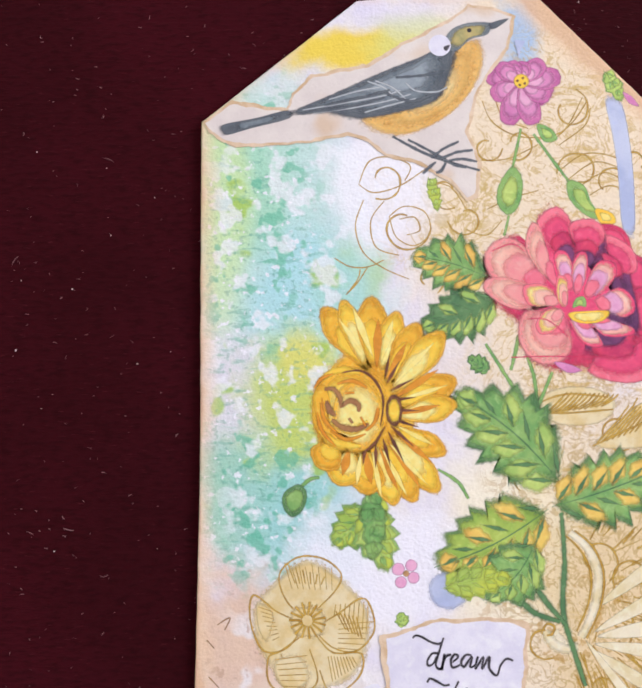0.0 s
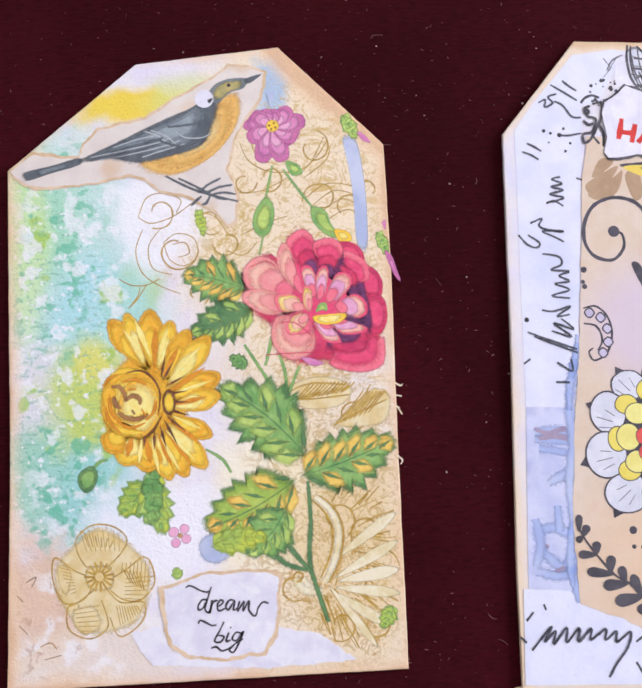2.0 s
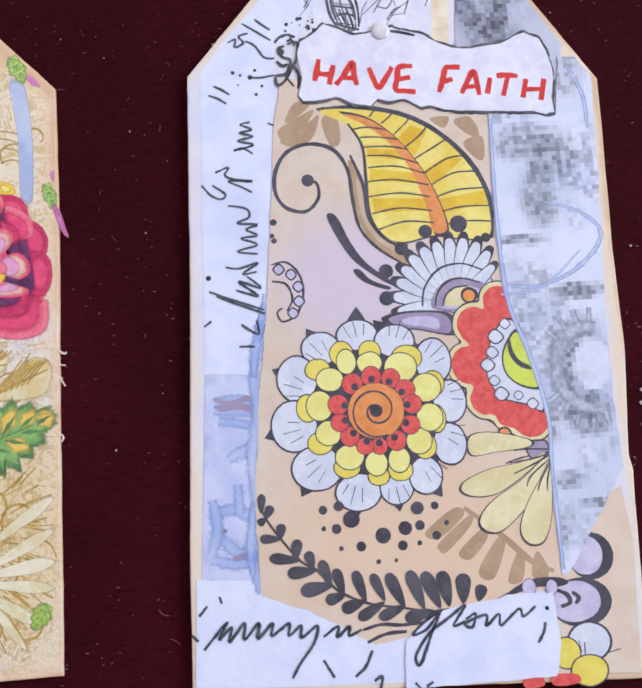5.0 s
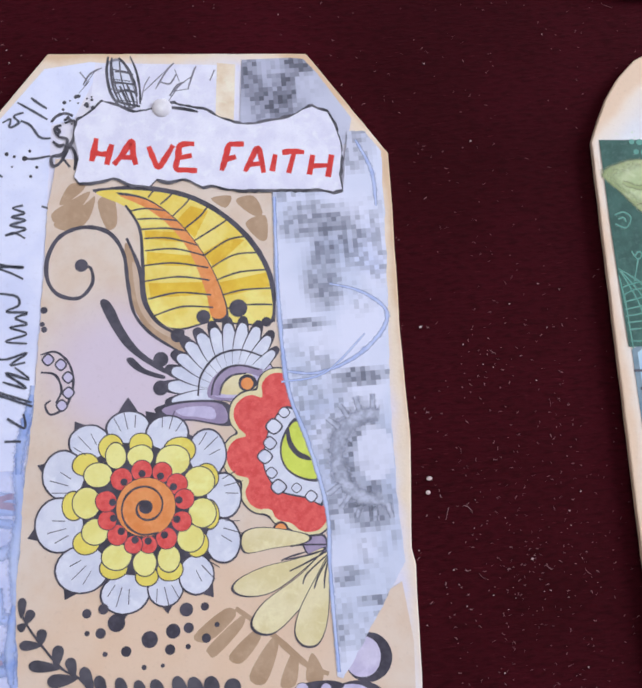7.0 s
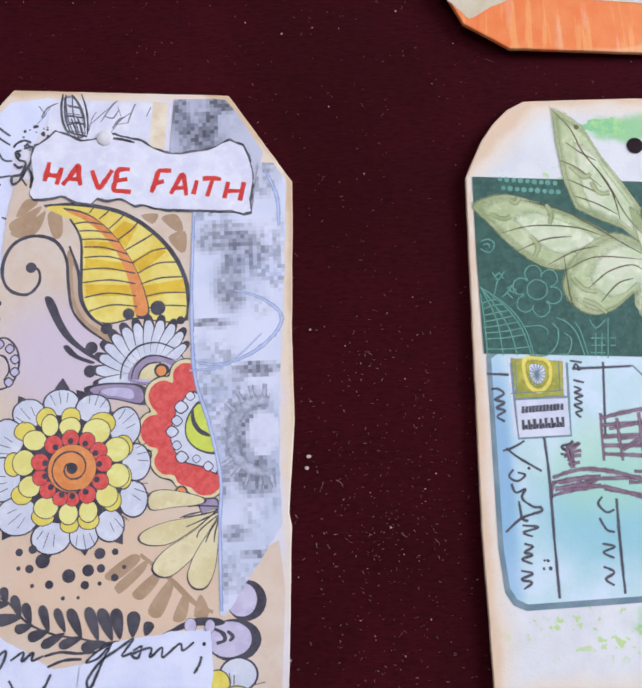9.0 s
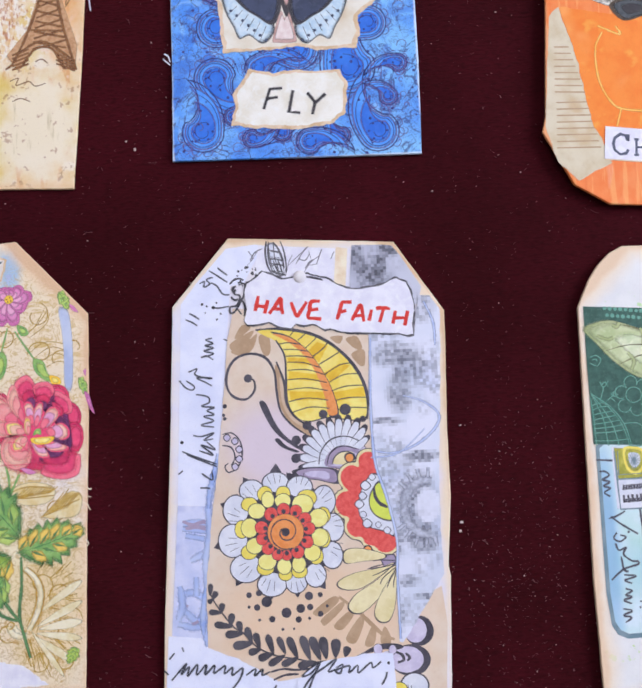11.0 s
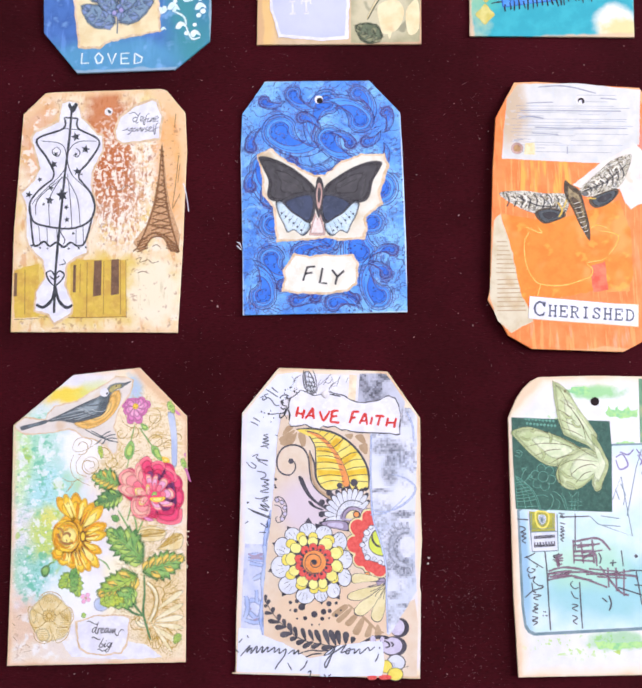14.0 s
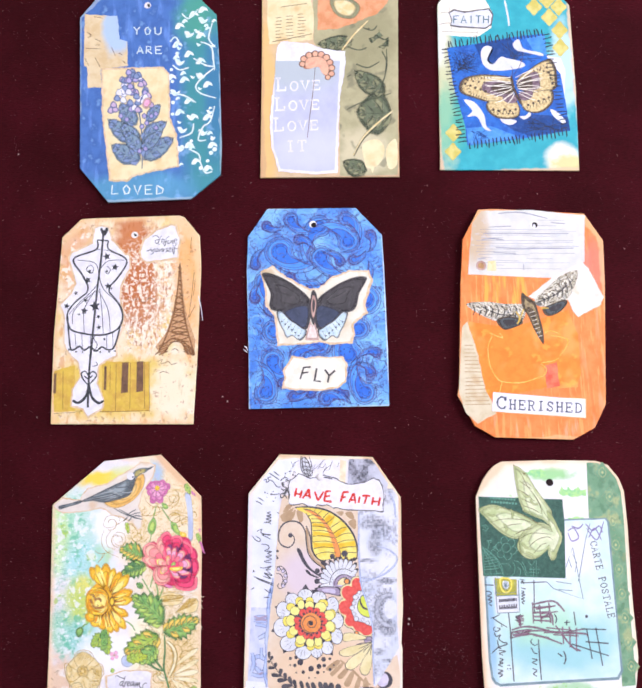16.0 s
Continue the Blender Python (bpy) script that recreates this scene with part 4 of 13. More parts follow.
tinted(red_peony, "petal", (reds[2], yellows[3], reds[4], reds[3],), [(17.7, 4.4), (19.1, 6.6), (21.4, 7.4), (22.6, 5.1), (20.7, 2.9), (18.5, 2.6)], (23.6, 7.3), scales=(1, 0.93, 0.8, 0.55))
tinted(red_peony, "petal", (yellows[2], yellows[3],), [(23.5, 6.4), (26.2, 6.7), (30.9, 6.7), (29.7, 4.9), (26.6, 4.4), (24.2, 5)], scales=(1, 0.75))
tinted(red_peony, "stamen", (greens[1], greens[2],), [(24.3, 7.2), (25, 9), (26.6, 9.2), (26.8, 7.4), (25.6, 7.6)], scales=(1, 0.6))
strokes(red_peony, "petal_line", reds[0], [[(13.4, -1.2), (19.6, -1.1), (27.6, -1.3), (31.1, -1.2)], [(10.7, 17.4), (14.3, 18.6), (16.5, 17.2)], [(16.4, 5.4), (19.9, 5.2), (23.3, 2.3)]], 0.25)
shapes(red_peony, "petal", pinks[1], [[(20.4, -2), (23.1, -2.3), (25.7, -3.6), (23, -4.1)]])
yellow_flower = tinted(bird_tag, "yellow_flower", (yellows[1], yellows[1]), [(-16.4, -0.5), (-10.6, 2.6), (-6.1, -0.7), (-2.9, -4.8), (-2.7, -10.4), (-3.6, -15.1), (-5.6, -19.1), (-10.4, -20.6), (-16.6, -19.7), (-20.5, -14.9), (-21.1, -6.9)], scales=(1, 0.7))
for i, (x, y, turn, long, wide) in enumerate([(-11.3, -2.6, 126, 12.9, 5.0), (-11.7, -2.2, 108, 11.9, 3.8), (-10.4, -2.2, 90, 11.9, 5.3), (-8.9, -2.9, 73, 10.4, 4.2), (-7.9, -5.1, 61, 11.5, 4.6), (-7.0, -6.7, 48, 13.5, 5.0), (-6.6, -9.1, 22, 11.4, 4.9), (-6.4, -11.1, 12, 10.4, 4.6), (-6.7, -13.1, -27, 9.5, 4.0), (-7.3, -14.4, -51, 12.2, 4.6), (-8.3, -15.9, -64, 10.6, 4.3), (-9.7, -16.6, -74, 9.7, 4.3), (-11.5, -17.0, -92, 7.1, 5.8), (-14.1, -16.6, -114, 6.4, 5.8), (-16.6, -14.9, -125, 5.7, 5.5)]):
    tinted(yellow_flower, "petal", (yellows[0], yellows[1 + i % 2], yellows[2 + i % 2]), petal(x, y, turn, long * 1.03, wide * 1.12, full=0.66, sharp=0.4), (x, y), scales=(1, 0.985, 0.7))
for x, y, turn, long, wide in [(-9.7, -2.7, 87, 8.6, 1.6), (-8.1, -4.7, 60, 7.4, 1.3), (-6.8, -7.9, 32, 9.3, 1.3), (-6.6, -10.7, 11, 8.0, 1.1), (-6.9, -13.5, -41, 8.5, 1.1), (-8.1, -15.1, -56, 10.0, 1.1), (-9.5, -16.2, -68, 8.2, 1.1), (-11.9, -16.8, -81, 5.8, 1.6), (-14.6, -16.2, -105, 4.9, 1.6)]:
    tinted(yellow_flower, "petal_shade", (amber,), petal(x, y, turn, long, wide, sharp=0.9), (x, y), scales=(1,))
for x, y, turn, long, wide in [(-10.4, -0.6, 111, 9.2, 1.3), (-8.9, -1.5, 73, 7.6, 1.3), (-11.6, -0.6, 125, 8.1, 0.9), (-6.8, -5.5, 45, 10.2, 1.0), (-6.2, -8.3, 16, 9.1, 0.8), (-6.4, -12.7, -28, 7.2, 0.8), (-7.9, -15.5, -48, 9.7, 0.9), (-9.0, -16.6, -63, 8.9, 0.9), (-10.7, -17.0, -80, 8.0, 0.9), (-12.7, -17.0, -98, 5.6, 0.9)]:
    tinted(yellow_flower, "petal_light", (yellows[3],), petal(x, y, turn, long, wide, sharp=0.9), (x, y), scales=(1,))
for x, y, turn, long, wide in [(-8.1, -5.5, 59, 4.2, 0.7), (-7.6, -6.7, 26, 4.3, 0.6), (-7.2, -8.3, 7, 3.9, 0.6), (-7.0, -9.9, -3, 4.1, 0.6), (-7.1, -11.5, -18, 4.3, 0.6), (-7.5, -12.7, -42, 4.7, 0.7), (-8.0, -13.5, -64, 5.5, 0.7), (-8.9, -14.7, -76, 4.6, 0.7), (-10.1, -15.7, -92, 3.7, 0.7), (-11.9, -16.0, -99, 3.1, 0.7), (-8.4, -4.7, 77, 4.1, 0.6)]:
    tinted(yellow_flower, "petal_streak", (brown,), petal(x, y, turn, long * 1.1, wide, full=0.3, sharp=0.9), (x, y), scales=(1,))
tinted(yellow_flower, "seed_head", (yellows[1], yellows[2], yellows[3]), [(-20.8, -6.9), (-19.6, -4.5), (-16.4, -2.3), (-12.5, -2.4), (-8.9, -4.7), (-7.6, -8.7), (-8.0, -13.5), (-10.7, -16.6), (-15.0, -17.3), (-18.9, -15.7), (-21.3, -11.7)], scales=(1, 0.9, 0.6))
tinted(yellow_flower, "seed_head", (yellows[1], yellows[3]), circle(-13.1, -10.9, 4.6, 20, 6.5), scales=(1, 0.92))
shapes(yellow_flower, "seed_head_wash", yellows[1], [[(-21.1, -6.9), (-19.3, -4.5), (-17.9, -7.0), (-18.3, -10.9), (-16.6, -14.3), (-12.7, -16.3), (-15.8, -17.2), (-19.4, -15.1)]])
strokes(yellow_flower, "seed_head_fold", yellows[2], [[(-19.7, -13.3), (-16.6, -15.4), (-12.7, -15.9)], [(-19.2, -4.5), (-16.4, -3.1), (-12.5, -3.5)], [(-16.6, -12.6), (-14.0, -13.4), (-11.3, -11.8)]], 1.6, taper=0.6)
strokes(yellow_flower, "seed_head_mark", umber, [[(-18.7, -6.3), (-17.1, -6.3), (-16.0, -7.9), (-15.9, -9.5)], [(-15.7, -9.2), (-14.4, -8.3), (-13.0, -8.9), (-12.9, -10.2)], [(-17.5, -11.4), (-15.9, -12.7), (-13.4, -13.1), (-11.3, -12.2)], [(-18.4, -8.2), (-17.9, -9.8), (-16.8, -10.8)], [(-14.6, -11.2), (-14.0, -12.1)]], 1.3, taper=0.6)
strokes(yellow_flower, "seed_head_mark", amber, [[(-19.4, -8.5), (-18.7, -11.4), (-16.6, -13.8)], [(-16.5, -5.4), (-13.9, -4.9), (-11.4, -6.1)], [(-11.8, -13.4), (-10.2, -11.9), (-9.6, -9.5)], [(-15.2, -7.0), (-13.6, -6.9)], [(-12.6, -11.0), (-11.8, -12.6)]], 1.0, taper=0.6)
strokes(yellow_flower, "seed_head_line", brown, [[(-15.7, -3.5), (-12.5, -3.2), (-10.0, -5.0), (-8.7, -8.3), (-9.3, -12.7)], [(-12.4, -17.1), (-10.3, -15.5), (-8.5, -12.7)]], 0.6, taper=0.7)
strokes(yellow_flower, "seed_head_line", amber, [[(-20.0, -10.1), (-19.2, -13.3), (-16.9, -15.9)], [(-20.4, -6.1), (-19.2, -4.5), (-17.1, -3.6)], [(-17.8, -13.3), (-15.0, -14.8), (-11.8, -13.9)], [(-19.4, -10.9), (-18.1, -13.0)], [(-19.2, -7.7), (-18.7, -10.1)]], 0.8, taper=0.7)
tinted(yellow_flower, "bud", (brown, yellows[2]), circle(-6.9, -10.0, 1.5, 14, 2.9), scales=(1, 0.78))
tinted(bird_tag, "gold_wash", (pale_gold,), [(-26.1, -36.2), (-21.8, -33.9), (-16.7, -36.7), (-11.7, -42), (-11.2, -47.1), (-13.7, -53.6), (-18.9, -55.8), (-24.8, -55.9), (-28.1, -52.8), (-31, -47.7), (-31.3, -41.9)], scales=(1,))
strokes(bird_tag, "gold_line_flower", gold_leafing, [[(-22, -44.4), (-25.4, -41.3), (-26.6, -37), (-23.5, -34.2), (-19.2, -34.5), (-16.3, -37.1), (-17.6, -40), (-21.1, -43.2)], [(-22.9, -44.8), (-27.1, -42.9), (-30.9, -40.2), (-31.4, -44.4), (-29.3, -49.1), (-25.5, -48.8), (-22.9, -45.6)], [(-21.2, -45.7), (-16.9, -43.4), (-13.4, -41.1), (-11.7, -42), (-11, -46.2), (-14, -49.4), (-17.9, -48.8), (-21.2, -45.7)], [(-22.5, -46.5), (-26.4, -49.2), (-28.5, -50.3), (-28.2, -54.5), (-24, -56.4), (-20.5, -54.1), (-21.7, -49)], [(-20.8, -46.6), (-17.9, -49.6), (-13.2, -49.9), (-13.7, -53.6), (-18.1, -56.3), (-20.1, -52.4)], [(-22, -44.4), (-19.3, -44.6)], [(-22, -44.4), (-19.7, -45.8)], [(-22, -44.4), (-20.6, -46.7)], [(-22, -44.4), (-21.9, -47.1)], [(-22, -44.4), (-23.2, -46.8)], [(-22, -44.4), (-24.2, -45.9)], [(-22, -44.4), (-24.7, -44.7)], [(-22, -44.4), (-24.5, -43.4)], [(-22, -44.4), (-23.7, -42.3)], [(-22, -44.4), (-22.5, -41.8)], [(-22, -44.4), (-21.2, -41.9)], [(-22, -44.4), (-20, -42.6)], [(-22, -44.4), (-19.4, -43.8)], [(-17.3, -43), (-15.7, -46)], [(-16.6, -43.2), (-15.2, -46.3)], [(-15.9, -43.4), (-14.6, -46.6)], [(-15.2, -43.6), (-14.1, -46.8)], [(-14.6, -43.8), (-13.6, -47.1)], [(-13.9, -44), (-13.1, -47.4)], [(-26.4, -49.6), (-25.5, -54.6)], [(-25.6, -50.2), (-24.7, -54.7)], [(-24.9, -50.7), (-23.9, -54.7)], [(-24.1, -51.2), (-23.2, -54.8)], [(-23.4, -51.8), (-22.4, -54.8)], [(-25.1, -35.4), (-24, -38.4)], [(-23.9, -35.8), (-23.2, -38.5)], [(-22.7, -36.2), (-22.3, -38.5)], [(-21.5, -36.6), (-21.4, -38.6)], [(-20.3, -37), (-20.6, -38.6)], [(-19.1, -37.4), (-19.7, -38.7)]], 0.35)
shapes(bird_tag, "gold_wash", pale_gold, [[(-27.7, -50.4), (-23, -49.8), (-21.4, -54), (-24.8, -55.9), (-27.3, -54.1)], [(-24.5, -42.2), (-19.4, -42.5), (-19.1, -46.7), (-22.9, -47.3), (-25, -45.5)], [(-30.5, -41.1), (-27.5, -42.9), (-28.5, -47.9), (-30.1, -46.1)]])
strokes(bird_tag, "gold_line_flower", gold_leafing, [[(-21.2, -44.6), (-19, -45.2)], [(-21.3, -44.9), (-19.6, -46.3)], [(-21.6, -45.2), (-20.5, -47.1)], [(-21.9, -45.3), (-21.7, -47.4)], [(-22.3, -45.2), (-23, -47.2)], [(-22.6, -45), (-24.1, -46.6)], [(-22.8, -44.7), (-24.8, -45.5)], [(-22.9, -44.4), (-25.1, -44.3)], [(-22.8, -44), (-24.8, -43.1)], [(-22.6, -43.8), (-24, -42.1)], [(-22.3, -43.6), (-22.9, -41.5)], [(-21.9, -43.6), (-21.6, -41.4)], [(-21.6, -43.7), (-20.4, -41.9)], [(-21.3, -44), (-19.5, -42.8)], [(-21.2, -44.3), (-19, -44)]], 0.6)
strokes(bird_tag, "gold_hatching", gold_leafing, [[(-30.1, -42.1), (-27.8, -42.9)], [(-29.7, -42.9), (-27.6, -43.5)], [(-29.4, -43.6), (-27.5, -44.1)], [(-29.1, -44.4), (-27.3, -44.7)], [(-28.8, -45.2), (-27.1, -45.3)], [(-28.4, -45.9), (-27, -45.8)], [(-28.1, -46.7), (-26.8, -46.4)], [(-27.8, -47.5), (-26.7, -47)], [(-17.3, -41.9), (-17.6, -43.8)], [(-16.5, -41.9), (-16.8, -44.2)], [(-15.7, -41.8), (-16, -44.6)], [(-14.9, -41.8), (-15.3, -44.9)], [(-14.2, -41.7), (-14.5, -45.3)], [(-13.4, -41.7), (-13.8, -45.7)], [(-12.6, -41.6), (-13, -46.1)], [(-11.9, -41.6), (-12.3, -46.4)], [(-16.9, -45.1), (-11.1, -44.8)], [(-16.9, -45.9), (-11.5, -45.7)], [(-17, -46.6), (-12, -46.6)], [(-17, -47.4), (-12.5, -47.5)], [(-17, -48.1), (-12.9, -48.4)], [(-17, -48.9), (-13.4, -49.3)], [(-27.4, -50.6), (-22.1, -50)], [(-27.2, -51.4), (-22.2, -51)], [(-26.9, -52.2), (-22.2, -52)], [(-26.7, -53.1), (-22.2, -53)], [(-26.5, -53.9), (-22.2, -54)], [(-26.2, -54.8), (-22.3, -55)], [(-18.7, -50.2), (-18, -54.2)], [(-18.2, -50.2), (-17.5, -53.9)], [(-17.7, -50.2), (-17, -53.6)], [(-17.2, -50.3), (-16.5, -53.3)], [(-16.7, -50.3), (-15.9, -53)], [(-16.2, -50.3), (-15.4, -52.7)], [(-15.7, -50.3), (-14.9, -52.4)], [(-15.2, -50.4), (-14.4, -52.1)], [(-14.7, -50.4), (-13.9, -51.8)], [(-25.7, -35), (-24.5, -39.3)], [(-24.6, -35.5), (-23.5, -39.3)], [(-23.4, -35.1), (-22.6, -39.4)], [(-22.3, -35.7), (-21.6, -39.4)], [(-21.2, -35.2), (-20.7, -39.5)], [(-20.1, -35.8), (-19.8, -39.5)], [(-19, -35.3), (-18.8, -39.5)], [(-17.9, -35.9), (-17.9, -39.6)]], 0.22)
strokes(bird_tag, "pencil_mark", burnt, [[(-36.9, -44.9), (-34.8, -43.8), (-35.7, -45.8)], [(-38.6, -47.3), (-37.4, -48.6)], [(-34.1, -57.5), (-32, -56.8), (-30.8, -58.1)], [(-33.3, -60), (-29.9, -59.3)], [(-38.3, -53.1), (-36.6, -54.9)]], 0.3)
sheet(bird_tag, "torn_strip", white, [(-16.4, -55.9), (-10.4, -54.6), (-8, -59.7), (13.4, -55.8), (21.8, -57.9), (28.8, -63.2), (11.3, -63.9), (-11.5, -62.3)], torn=0.7, thick=0.08)
sheet(bird_tag, "quote_edge", toasted, [(-10.1, -47.3), (-1.5, -44.6), (11.4, -44.4), (14.8, -45.7), (13.5, -57.9), (10.8, -61.3), (2.9, -62.2), (-5.1, -61.1), (-8.6, -58.6), (-9.8, -51.3)], torn=0.7, thick=0.1, label='browned torn edge of a paper scrap')
sheet(bird_tag, "quote_paper", white, [(-9.1, -47.7), (-1.4, -45.2), (11.2, -45), (14, -46.4), (12.8, -57.3), (10.3, -60.6), (2.9, -61.5), (-4.8, -60.5), (-7.9, -58.2), (-9.1, -51.3)], torn=0.7, thick=0.04)
strokes(bird_tag, "quote_word", black, [[(-4.7, -47.5), (-4.1, -47.1), (-3.1, -47.4), (-1.7, -48.2), (-0.5, -48.5), (-0.1, -48.3)], [(0.4, -47.5), (-0.4, -49.8), (-1.0, -51.7), (-0.5, -52.5), (0.2, -52.3)], [(-0.6, -50.0), (-1.5, -50.0), (-2.3, -51.0), (-2.3, -51.9), (-1.5, -51.7), (-0.8, -50.5)], [(0.5, -50.1), (-0.1, -52.7), (0.6, -50.7), (1.6, -50.2)], [(1.5, -51.6), (2.7, -50.7), (2.2, -50.2), (1.5, -51.2), (1.8, -52.3), (3.0, -51.9)], [(5.0, -50.4), (3.9, -50.4), (3.2, -51.5), (3.7, -52.2), (5.0, -50.6), (4.7, -52.3), (5.6, -51.9)], [(6.0, -50.6), (5.5, -52.6), (6.9, -50.7), (6.6, -52.6), (7.9, -50.7), (7.8, -52.5), (9.0, -53.7), (9.7, -52.1), (10.7, -51.1), (11.8, -51.4)]], 0.52, taper=0.25, label="printed script word")
strokes(bird_tag, "quote_word", black, [[(-2.5, -54.6), (-2.0, -54.0), (-1.0, -54.4), (0.3, -55.1), (1.2, -55.0)], [(2.7, -54.5), (1.6, -56.5), (0.7, -58.1), (1.8, -58.4), (2.6, -57.4), (1.4, -57.0)], [(3.6, -56.6), (3.0, -58.2), (3.9, -58.1)], [(6.1, -56.9), (5.0, -56.7), (4.2, -57.9), (5.2, -58.2), (6.5, -56.6), (5.5, -58.8), (4.4, -60.5), (3.6, -59.9), (4.9, -58.8), (6.4, -58.0)], [(-0.1, -59.5), (1.0, -59.3), (2.2, -60.1), (4.1, -59.5)]], 0.52, taper=0.25, label="printed script word")
dots(bird_tag, "quote_dot", black, [(4.0, -55.7, 0.2)])
sheet(bird_tag, "torn_edge", toasted, [(-39.3, 41), (-34.4, 45), (-24.9, 43.2), (-23.5, 46.1), (-20.3, 49.4), (-10.2, 51.5), (-7, 53.6), (4.3, 59.8), (8.1, 62.4), (13.1, 61.8), (16.5, 60.3), (15.1, 54.3), (12.6, 50.5), (9.7, 46.8), (7.4, 38.9), (9.4, 33.2), (8.6, 26.9), (6.7, 26.3), (4, 29.7), (-2.2, 33.2), (-7.6, 34.4), (-11.1, 37.7), (-13.9, 38.3), (-19.4, 37.5), (-24.6, 36.6), (-33.9, 36.2), (-38.3, 39)], torn=0.6, thick=0.1, label='browned torn edge of a paper scrap')
sheet(bird_tag, "bird_paper", torn_cream, [(-38.8, 40.6), (-34.2, 44.3), (-24.7, 42.5), (-23.2, 45.7), (-20, 48.8), (-10, 50.9), (-6.8, 53), (4.4, 59.2), (8.2, 61.8), (12.8, 61.3), (15.9, 60), (14.5, 54.6), (12, 50.7), (9.1, 46.9), (6.9, 38.9), (8.8, 33.2), (8.1, 27.5), (6.8, 27), (4.2, 30.3), (-2, 33.8), (-7.4, 35), (-10.9, 38.2), (-13.9, 38.9), (-19.4, 38), (-24.6, 37.1), (-33.9, 36.9), (-37.7, 39.2)], torn=0.6, thick=0.04)
bird_print = tinted(bird_tag, "bird_print", (feather[0], feather[1],), [(-36.6, 39), (-36.3, 40.4), (-29.9, 41.7), (-24.5, 43.1), (-23.2, 42.5), (-24.5, 41.3), (-30.9, 39.7), (-35.4, 38.4)], scales=(1, 0.6))
tinted(bird_print, "breast", (breast[1], breast[1], breast_pale), [(-12.3, 40.9), (-8.2, 42.4), (1.8, 43.4), (4.7, 48.5), (5.9, 54.6), (8.3, 56.2), (10.4, 55.9), (10.9, 52), (9.1, 47.3), (5.4, 42.8), (0.8, 39.7), (-4.7, 37.8), (-9.2, 38.5)], scales=(1, 0.9, 0.55))
tinted(bird_print, "wing", (feather[0], feather[1], feather[2],), [(-24.5, 42.6), (-17.2, 45.8), (-7.1, 50.4), (0.4, 53.4), (4.6, 56.1), (6.3, 54.1), (4.9, 48.5), (2.3, 44.3), (-3.7, 42.4), (-11.9, 40.9), (-18.2, 42.1), (-23.4, 41.8)], (-1.6, 49.7), scales=(1, 0.9, 0.5))
tinted(bird_print, "head", (feather[1], olive,), [(3, 54.5), (4.4, 57.5), (7, 58.9), (10.2, 59.3), (12.5, 58.9), (11.5, 56.8), (8.2, 55.8), (5.4, 53.4)], scales=(1, 0.8))
shapes(bird_print, "beak", feather[0], [[(11.6, 58.9), (15.6, 59.9), (12.3, 57.6)]])
strokes(bird_print, "feather_line", feather_pale, [[(-21.8, 43), (-15.4, 44.1), (-8.1, 45.4), (-4.5, 46.5)], [(-20, 42.4), (-12.7, 43.4), (-6.3, 44.7), (-2.7, 45.8)], [(-10.9, 42.5), (-6.4, 43.8), (-1.8, 45)], [(-10.3, 48.2), (-7.2, 46.9), (-5, 44.6)], [(-8.9, 48.3), (-5.8, 47), (-3.6, 44.9)], [(-3.5, 47.9), (-1.7, 46.4), (1.9, 46.2), (3.8, 47.1)], [(-17.2, 44.9), (-11.7, 46.5), (-8.1, 47.1)]], 0.4)
strokes(bird_print, "feather_line", feather[0], [[(-22.7, 42.3), (-14.5, 43.4), (-7.2, 45.2)], [(-18.1, 43.8), (-10.8, 45.4), (-6.3, 46.6)], [(-7.2, 46), (-2.7, 44.5), (1, 45.6)], [(-5.3, 48.9), (-0.7, 49.2), (3.4, 50)]], 0.6)
dots(bird_print, "eye", black, [(8.1, 57.6, 0.46)])
strokes(bird_print, "leg", feather[0], [[(-6.1, 38.1), (-2.1, 35.8), (1.9, 34), (9.1, 31.8)], [(-3.4, 37.5), (0.6, 35.3), (4.6, 32.9), (6.8, 32.4)], [(0.6, 34.1), (2.9, 35.8), (5.6, 37.1)], [(2.2, 33.9), (5.1, 35.1), (8, 35.5)], [(1.4, 33.4), (0, 32.2), (-0.9, 31.3)], [(3.7, 33.6), (6, 33.9), (8.7, 33.4)], [(3.2, 33.3), (2.3, 31.8), (1.4, 31.5)]], 0.65)
disc(bird_tag, "round_sticker", white, 2.7, 54.8, 2.0, "round white glued disc")
shapes(bird_tag, "chip", black, [[(3.3, 54.5), (4.6, 55), (4.2, 54), (3.7, 53.7)]])
sheet(bird_tag, "blue_drip", blue_wash, [(16.1, 55.8), (18.1, 55.6), (17.2, 53.9), (16.8, 52.2), (16.5, 53.9)], thick=0.03)
tinted(bird_tag, "paper_fray", (pinks[0], pinks[1],), [(39.4, 19.8), (40.9, 18.8), (42, 15.1), (42.6, 12.8), (41.5, 13.7), (40.3, 16.5)], scales=(1, 0.5))
strokes(bird_tag, "paper_fray", cream, [[(40, -8.3), (41, -9), (41.5, -8.7)], [(40, -13.1), (40.8, -14.5), (41.1, -15)], [(39.5, -23.2), (40.5, -24.3), (40.1, -25.1)], [(39.9, -10.9), (41.2, -11.2)], [(38.9, -12.6), (40.7, -13.6)]], 0.35)


